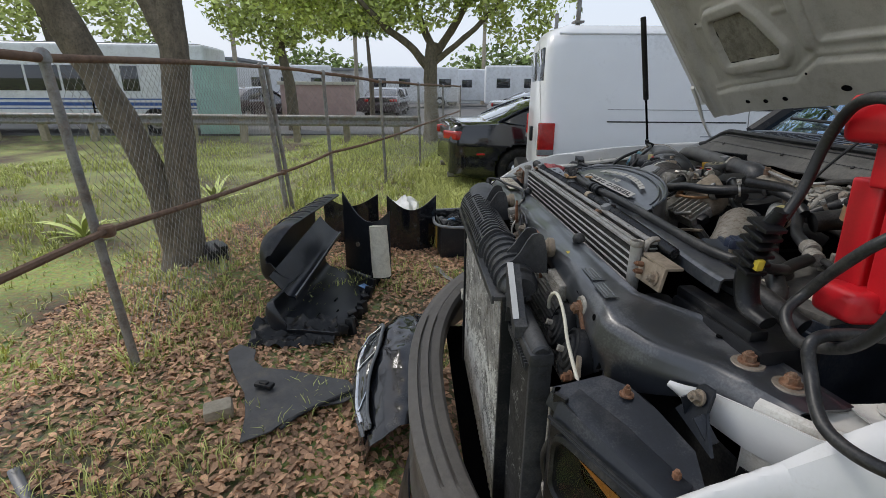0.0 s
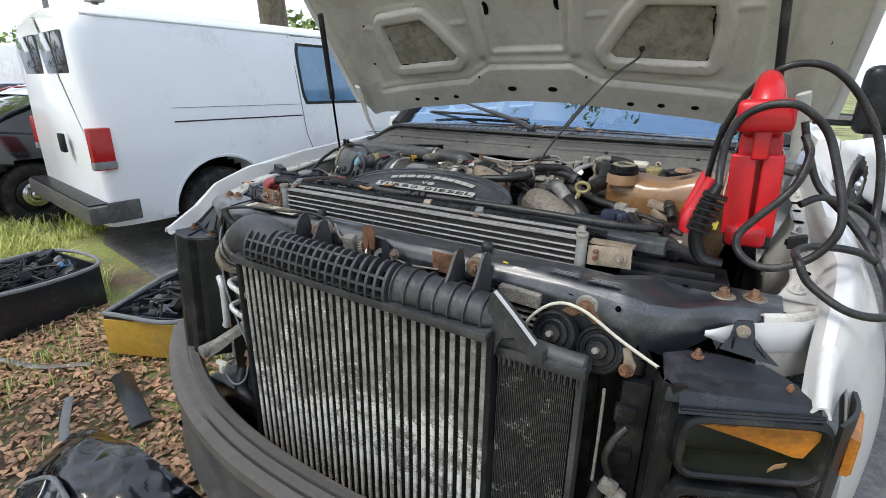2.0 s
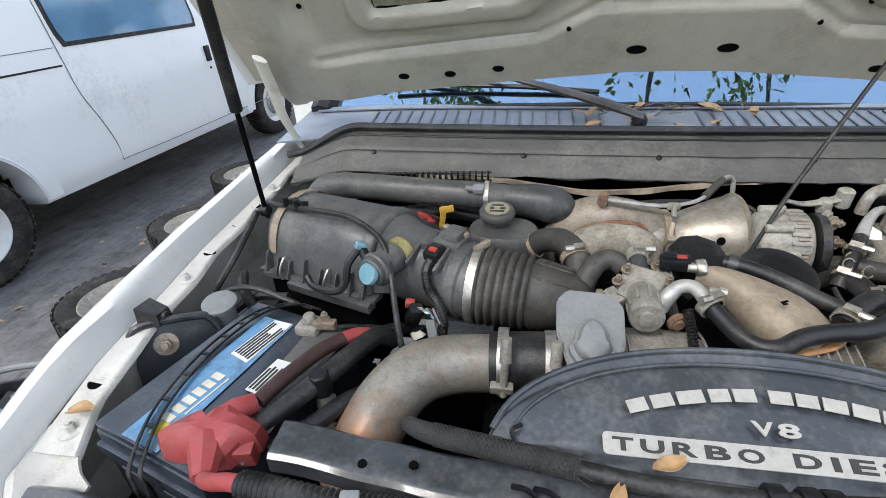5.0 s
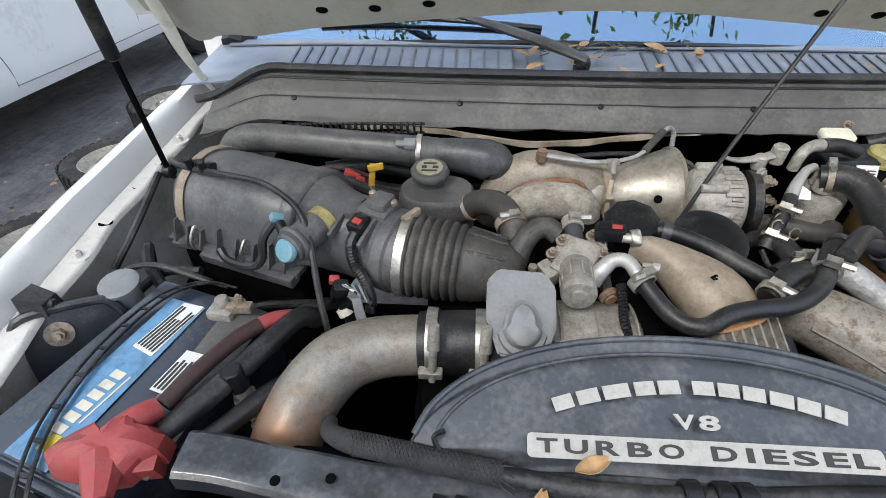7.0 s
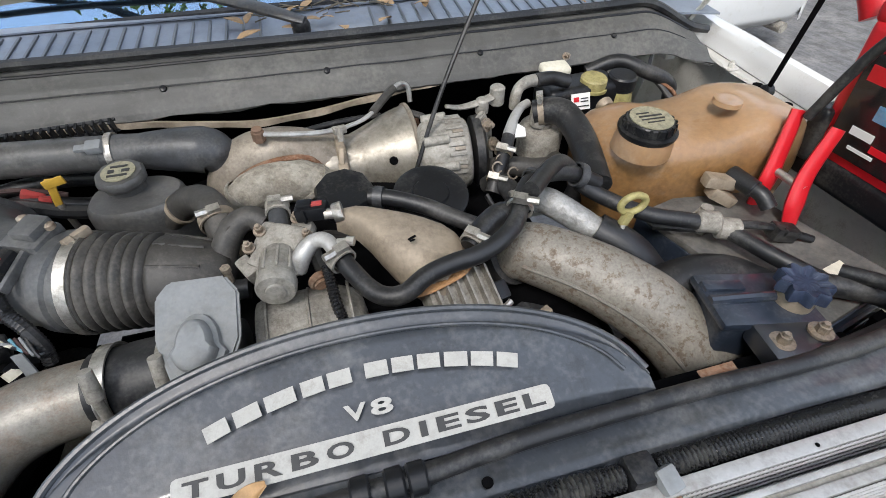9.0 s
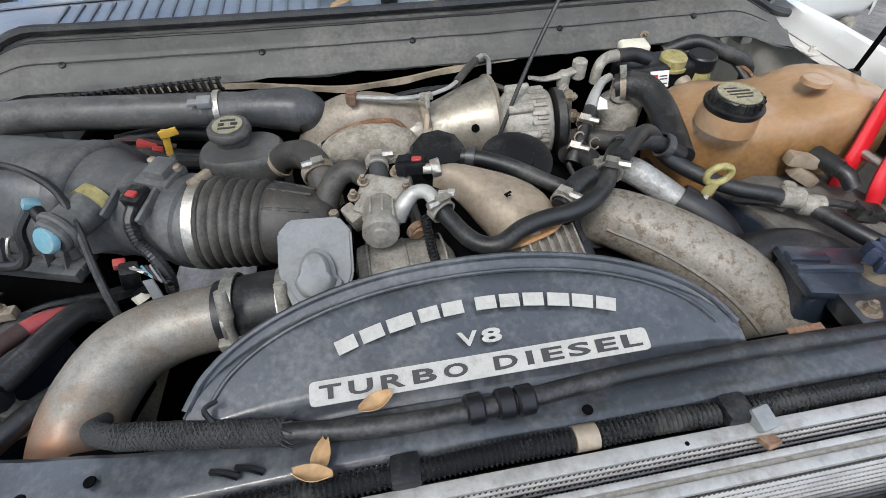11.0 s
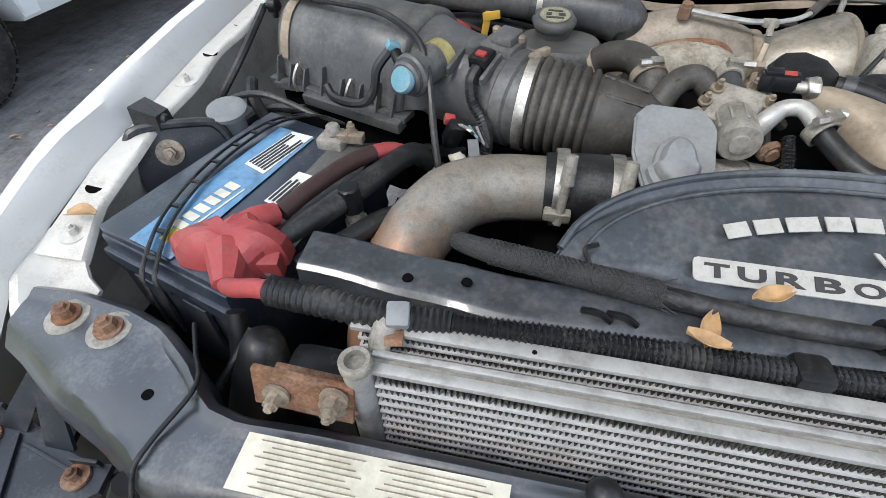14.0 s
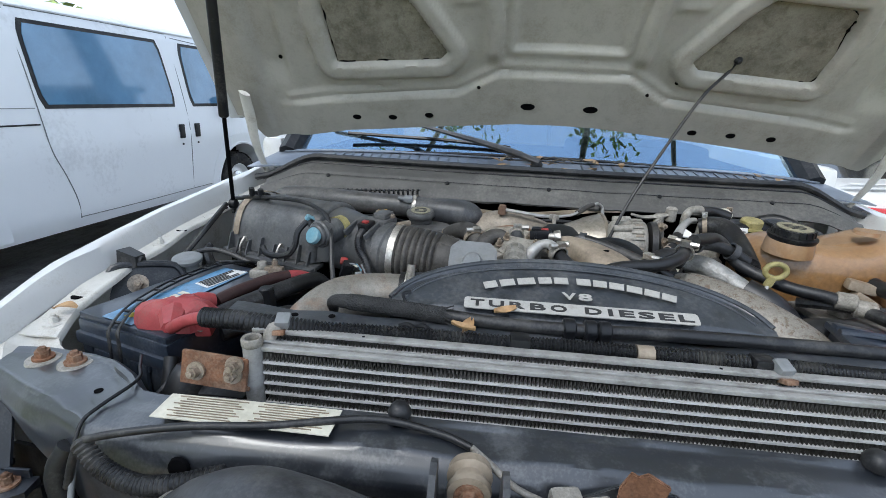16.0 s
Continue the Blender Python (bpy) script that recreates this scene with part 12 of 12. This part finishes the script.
def tub(loc, yaw, l, w, h, label, seed, sides):
    root = thing("parts_tub", (0, 0, 0), label, "tub", "tubs of scrap")
    for c, s in (((0, 0, 0.02), (w, l, 0.02)), ((-w / 2, 0, h / 2), (0.015, l, h)), ((w / 2, 0, h / 2), (0.015, l, h)), ((0, -l / 2, h / 2), (w, 0.015, h)), ((0, l / 2, h / 2), (w, 0.015, h))):
        bm = B()
        box(bm, c, s, bev=0.005)
        part("base" if s[2] < 0.03 else "side_wall", bm, SATIN, root)
    bm = B()
    tube(bm, [(-w / 2, -l / 2, h), (w / 2, -l / 2, h), (w / 2, l / 2, h), (-w / 2, l / 2, h), (-w / 2, -l / 2, h)], 0.014, 8, 6)
    part("rim", bm, GREYP, root, "grey rim")
    for c, s in sides:
        bm = B()
        box(bm, c, s, (0, 0, 0), 0.006)
        part("yellow_side", bm, GOLD, root, "dull yellow side")
    bm = B()
    box(bm, (0, 0, h * 0.75), (w * 0.96, 0.012, h * 0.5), bev=0.003)
    part("divider", bm, SATIN, root)
    root.matrix_basis = pose(*loc, 0, 0, yaw)
    rng = random.Random(seed)
    mats = (PLASTIC, SATIN, DUSTY, SUPPORT, PLASTIC, GREYP, SATIN, BLUELAB, WLAB)
    M = pose(*loc, 0, 0, yaw)
    for i in range(46):
        bm = B()
        s = (rng.uniform(0.04, 0.12), rng.uniform(0.04, 0.12), rng.uniform(0.02, 0.06))
        c = V(rng.uniform(-w * 0.42, w * 0.42), rng.uniform(-l * 0.42, l * 0.42), h * rng.uniform(0.55, 1.08))
        o = pose(c.x, c.y, c.z, rng.uniform(-35, 35), rng.uniform(-35, 35), rng.uniform(0, 180))
        box(bm, (0, 0, 0), s, m=o, bev=0.006)
        for k in range(rng.randint(0, 2)):
            box(bm, (0, 0, 0), (s[0] * 0.5, s[1] * 0.35, 0.02), m=o @ pose(rng.uniform(-0.02, 0.02), rng.uniform(-0.02, 0.02), s[2] / 2), bev=0.003)
        mod = solo("scrap_module", bm, mats[rng.randrange(len(mats)) if rng.random() < 0.75 else 0], "small plastic car module heaped in a tub", "car part", "scrap modules")
        mod.matrix_basis = M
    for i in range(5):
        bm = B()
        q = [V(rng.uniform(-w * 0.4, w * 0.4), rng.uniform(-l * 0.4, l * 0.4), h * rng.uniform(0.9, 1.1)) for _ in range(5)]
        tube(bm, q, 0.006, 6, 6)
        lead = solo("loose_lead", bm, RUBBER, "loose black lead in a tub of scrap", "cable", "loose leads")
        lead.matrix_basis = M
    return root


tub((-2.2, 0.58, G + 0.02), 24, 0.72, 0.52, 0.26, "yellow sided tub full of scrap modules", 11, [((0, -0.372, 0.12), (0.52, 0.02, 0.22)), ((0.272, 0, 0.12), (0.02, 0.70, 0.20))])
tub((-3.35, 0.12, G + 0.02), 4, 0.66, 0.62, 0.30, "black tub heaped with scrap modules", 12, [((-0.02, -0.342, 0.12), (0.16, 0.02, 0.22))])
# flat torn panel and crumpled lamp near the bumper
bm = B()
slab(bm, [(-1.40, -1.50), (-1.33, -1.38), (-1.22, -1.36), (-1.13, -1.28), (-1.10, -1.13), (-1.04, -0.98), (-0.98, -0.80), (-0.86, -0.72), (-0.79, -0.80), (-0.76, -0.94), (-0.68, -1.04), (-0.60, -1.10), (-0.535, -1.215), (-0.72, -1.25), (-0.90, -1.31), (-1.04, -1.40), (-1.20, -1.49), (-1.32, -1.54)], 0.007, pose(0, 0, G + 0.062, 0.8, 0.6, 0), 0.002)
flap = solo("torn_panel", bm, GREYSAT, "flat torn dark grey plastic panel on the leaves", "panel")
bm = B()
box(bm, (-0.94, -1.22, G + 0.073), (0.10, 0.045, 0.022), (0, 0, 70), 0.008)
box(bm, (-0.94, -1.22, G + 0.082), (0.05, 0.026, 0.022), (0, 0, 70), 0.006)
part("panel_clip", bm, PLASTIC, flap)
bm = B()
tube(bm, [(-0.62, -1.06, G + 0.05), (-0.72, -0.98, G + 0.06), (-0.90, -0.72, G + 0.075)], 0.012, 8, 5, flat=0.5)
part("rolled_edge", bm, PLASTIC, flap)


def crumple(u, v, k=1.0):
    x = -1.20 + 0.80 * u
    a = math.pi * 0.62 * v
    h = (0.20 + 0.20 * math.sin(math.pi * (0.2 + 0.75 * u))) * k
    fold = 0.028 * noise.noise((u * 4.5, v * 3.5, 2)) + 0.014 * abs(noise.noise((u * 11, v * 9, 5)))
    return V(x + 0.03 * math.sin(v * 4), -0.71 + 0.34 * (1 - math.cos(a)) / 1.37 - 0.04 * math.sin(math.pi * u) + 0.05 * u, G + 0.012 + h * math.sin(a) + fold * min(1.0, v * 5))


bm = B()
sheet(bm, crumple, 60, 44, 0.005)
husk = thing("crumpled_lamp_cover", (-0.8, -0.55, G), "crumpled glossy black lamp housing with a broken lens", "lamp housing")
part("housing", bm, GLOSSP, husk)
bm = B()


def lens(u, v):
    w = 0.10 + 0.50 * v * (0.75 + 0.25 * math.sin(u * 5))
    p = crumple(0.06 + 0.86 * u, w)
    k = 0.016 + 0.03 * math.sin(math.pi * u) * math.sin(math.pi * v) + 0.012 * noise.noise((u * 7, v * 5, 8))
    return p + V(0.0, -0.8 * k, 0.6 * k)


sheet(bm, lens, 44, 26, 0.004)
part("lens", bm, material("smoky_lens", (0.035, 0.04, 0.045), 0.10, 0, 0.5, 6, 0.05, dirt=(0.3, 0.3, 0.29), dirty=0.16, dirt_scale=12, coat=1.0), husk, "scratched smoky lens")
for u0 in (0.22, 0.5, 0.74):
    bm = B()
    tube(bm, [lens(u0 + 0.10 * math.sin(3 * v), v) + V(0, -0.003, 0.004) for v in np.linspace(0.05, 0.95, 9)], 0.004, 6, 3)
    part("lens_rib", bm, CHROME, husk)
bm = B()
tube(bm, [lens(u, 0.97) + V(0, 0.0, 0.005) for u in np.linspace(0.02, 0.98, 12)], 0.007, 8, 3)
part("lens_rim", bm, GREYP, husk)
bm = B()
tube(bm, [lens(u, 0.60) + V(0, 0.0, 0.002) for u in np.linspace(0.3, 0.9, 8)], 0.009, 8, 3, flat=0.4)
part("chrome_trim", bm, CHROME, husk)
bm = B()
sheet(bm, lambda u, v: (-0.62 + 0.66 * u, -0.42 - 0.10 * math.sin(u * 2) + 0.05 * v, G + 0.02 + (0.28 - 0.1 * u) * v + 0.02 * noise.noise((u * 6, v * 3, 3))), 24, 12, 0.006)
solo("splash_shield", bm, SATIN, "torn black splash shield under the bumper", "shield")
for pts, r, m, nm, lb in ((((-2.0, -0.2, G + 0.03), (-1.75, -0.32, G + 0.03), (-1.5, -0.42, G + 0.02)), 0.02, GREYP, "metal_strip", "grey metal strip lying on the grass"), (((-2.75, -0.25, G + 0.03), (-2.45, -0.15, G + 0.03), (-2.25, 0.02, G + 0.03)), 0.02, GALV, "metal_strip", "grey metal strip lying on the grass"), (((-0.45, -2.1, G + 0.03), (-0.25, -1.9, G + 0.03), (0.0, -1.75, G + 0.05)), 0.022, SUPPORT, "metal_strip", "dark metal strip lying on dead leaves"), (((-2.0, 0.05, G + 0.03), (-1.7, -0.05, G + 0.08), (-1.45, -0.12, G + 0.05)), 0.045, SATIN, "plastic_trim", "black plastic trim on the grass")):
    bm = B()
    tube(bm, pts, r, 8, 5, flat=0.3)
    solo(nm, bm, m, lb, "scrap strip")
bm = B()
box(bm, (-3.1, -2.28, G + 0.07), (0.28, 0.16, 0.14), (6, 4, 35), 0.02)
box(bm, (-3.05, -2.2, G + 0.14), (0.2, 0.08, 0.06), (0, 0, 35), 0.015)
solo("scrap_block", bm, PLASTIC, "dark plastic block beside the tree trunk", "scrap")
bm = B()
box(bm, (-0.77, -1.39, G + 0.05), (0.09, 0.13, 0.07), (4, 6, 20), 0.015)
solo("wood_offcut", bm, WOOD, "weathered grey wood offcut on the leaves", "wood")
bm = B()
box(bm, (0.06, -1.62, G + 0.03), (0.16, 0.10, 0.04), (6, 0, 30), 0.012)
solo("plastic_scrap", bm, SATIN, "broken black plastic scrap on the leaves", "scrap")
# wheels lying on the paving beside the truck
for x, y in ((-2.38, 1.62), (-2.52, 2.52), (-2.64, 3.48)):
    lw = thing("spare_wheel", (0, 0, 0), "tyre on an alloy rim lying on the paving", "wheel", "loose wheels")
    wheel_parts(lw, (0, 0, 0), 0.34, 0.22, 0.235, TYRE, CAST, CHROME, 1, 40)
    lw.matrix_basis = pose(x, y, G + 0.13, 0, -88, 20 + 40 * y)

# ---- ground cover ----
rng = random.Random(21)


def litter(bm, n, x0, x1, y0, y1, dens):
    k = 0
    while k < n:
        x, y = rng.uniform(x0, x1), rng.uniform(y0, y1)
        if rng.random() > dens(x, y):
            k += 0.25
            continue
        k += 1
        z = height(x, y) + rng.uniform(0.004, 0.025)
        a = rng.uniform(0, 6.28)
        d, e = V(math.cos(a), math.sin(a), rng.uniform(-0.35, 0.35)), V(-math.sin(a), math.cos(a), rng.uniform(-0.5, 0.5))
        s = rng.uniform(0.013, 0.031)
        c = V(x, y, z)
        b = V(0, 0, 0.3 * s)
        bm.faces.new([bm.verts.new(p) for p in (c - d * s, c - d * s * 0.3 + e * s * 0.45 + b, c + d * s * 0.4 + e * s * 0.38 + b, c + d * s, c + d * s * 0.3 - e * s * 0.42 + b, c - d * s * 0.4 - e * s * 0.4 + b)])


def leafy(x, y):
    q = 0.68 + 0.9 * noise.noise((x * 0.9, y * 0.9, 4))
    far = max(0.0, 1 - max(0, math.hypot(x + 1.2, y + 1.2) - 2.2) / 3)
    return max(0.0, min(1.0, q * far))


bm = B()
litter(bm, 46000, -5.2, 1.6, -3.4, 0.5, leafy)
solo("leaf_litter", bm, LEAFBROWN, "dry brown leaves strewn over the ground", "leaves", kind="stuff", smooth=0)
bm = B()
litter(bm, 160, -3.4, -1.2, 0.5, 4.0, lambda x, y: 0.6)
solo("stray_leaves", bm, LEAFBROWN, "stray dry leaves on the paving", "leaves", kind="stuff", smooth=0)


def grass(bm, n, x0, x1, y0, y1, h0, h1, dens, w=0.003):
    k = 0
    while k < n:
        x, y = rng.uniform(x0, x1), rng.uniform(y0, y1)
        if rng.random() > dens(x, y):
            k += 0.3
            continue
        k += 1
        for _ in range(rng.randint(3, 6)):
            px, py = x + rng.gauss(0, 0.018), y + rng.gauss(0, 0.018)
            z = height(px, py)
            h = rng.uniform(h0, h1)
            a = rng.uniform(0, 6.28)
            lean = V(math.cos(a), math.sin(a), 0) * h * rng.uniform(0.2, 0.9)
            s = V(-math.sin(a), math.cos(a), 0) * w
            c = V(px, py, z)
            m1 = c + lean * 0.35 + V(0, 0, h * 0.6)
            t = c + lean + V(0, 0, h * 0.8)
            v = [bm.verts.new(p) for p in (c - s, c + s, m1 + s * 0.7, t, m1 - s * 0.7)]
            bm.faces.new(v)


def tuft(x, y):
    q = 0.18 + 1.3 * noise.noise((x * 1.4 + 9, y * 1.4, 2))
    return max(0.0, min(1.0, q)) * (0 if (y > 0.55 + 0.12 * (x < -3.0) * (-3 - x)) else 1)


bm = B()
grass(bm, 3600, -5.5, 1.5, -2.3, 1.2, 0.04, 0.12, tuft)
solo("grass_tufts", bm, GRASS, "patchy green grass tufts among the leaves", "grass", kind="stuff", smooth=0)
bm = B()
grass(bm, 2600, -7.5, -3.3, -0.4, 1.3, 0.10, 0.26, lambda x, y: 0.9 if y < 0.62 - 0.12 * (x + 3.3) else 0, 0.004)
solo("tall_grass", bm, GRASS, "tall grass round the parked saloon", "grass", kind="stuff", smooth=0)
bm = B()
grass(bm, 9000, -14.5, -1.0, -9.0, -1.9, 0.05, 0.14, lambda x, y: max(0, min(1, 0.55 + 0.9 * noise.noise((x * 0.6, y * 0.6, 7)))), 0.006)
grass(bm, 5000, -14.0, -5.0, -2.2, 2.4, 0.06, 0.2, lambda x, y: 0.8, 0.006)
solo("meadow_grass", bm, GRASS, "rough grass beyond the fence", "grass", kind="stuff", smooth=0)


def fan_plant(label, x, y, n, h, mat, seed):
    r = random.Random(seed)
    root = thing("palmetto", (x, y, height(x, y)), label, "plant", "palmettos")
    for i in range(n):
        a, up = r.uniform(0, 6.28), r.uniform(0.5, 1.3)
        d = V(math.cos(a), math.sin(a), 0)
        L = h * r.uniform(0.7, 1.1)
        bm = B()
        s = V(-d.y, d.x, 0)

        def f(u, v):
            return V(x, y, height(x, y)) + d * (L * u * math.cos(up * (1 - 0.4 * u))) + V(0, 0, L * u * math.sin(up) - 0.35 * L * u * u) + s * ((v - 0.5) * 0.06 * math.sin(math.pi * (0.1 + 0.88 * u)))
        sheet(bm, f, 8, 2, 0.002)
        part("frond", bm, mat, root)


fan_plant("small palmetto growing beyond the fence", -4.4, -4.3, 14, 0.6, LIME, 1)
fan_plant("yellow-green palmetto by the far fence", -11.0, 1.5, 16, 1.3, LIME, 2)
fan_plant("low palmetto on the ditch bank", -6.5, -3.6, 12, 0.7, LIME, 3)
# leaves and twigs caught at the foot of the windscreen
rl = random.Random(8)
for i in range(16):
    bm = B()
    x = rl.uniform(-0.2, 0.62)
    y = 0.835 + 0.11 * rl.random()
    z = 1.322 + 0.15 * (y - 0.83)
    a = rl.uniform(0, 360)
    o = pose(x, y, z + 0.006, rl.uniform(-15, 15), rl.uniform(-15, 15), a)
    s = rl.uniform(0.03, 0.055)
    sheet(bm, lambda u, v: o @ V((u - 0.5) * s, (v - 0.5) * s * 0.45 * math.sin(math.pi * (0.06 + 0.88 * u)), 0.004 * math.sin(math.pi * u)), 6, 3, 0.0006)
    solo("fallen_leaf", bm, LEAFORANGE, "dry orange leaf on the cowl grille", "leaf", "leaves on the cowl")
bm = B()
for i in range(40):
    x, y = rl.gauss(0.02, 0.07), 0.925 + rl.gauss(0, 0.02)
    a = rl.uniform(0, 6.28)
    tube(bm, [(x, y, 1.336 + 0.012 * rl.random()), (x + 0.035 * math.cos(a), y + 0.02 * math.sin(a), 1.338 + 0.014 * rl.random())], 0.0012, 4, 2)
solo("twig_litter", bm, BARK, "heap of dry twigs at the wiper pivot", "twigs", kind="stuff", smooth=0)
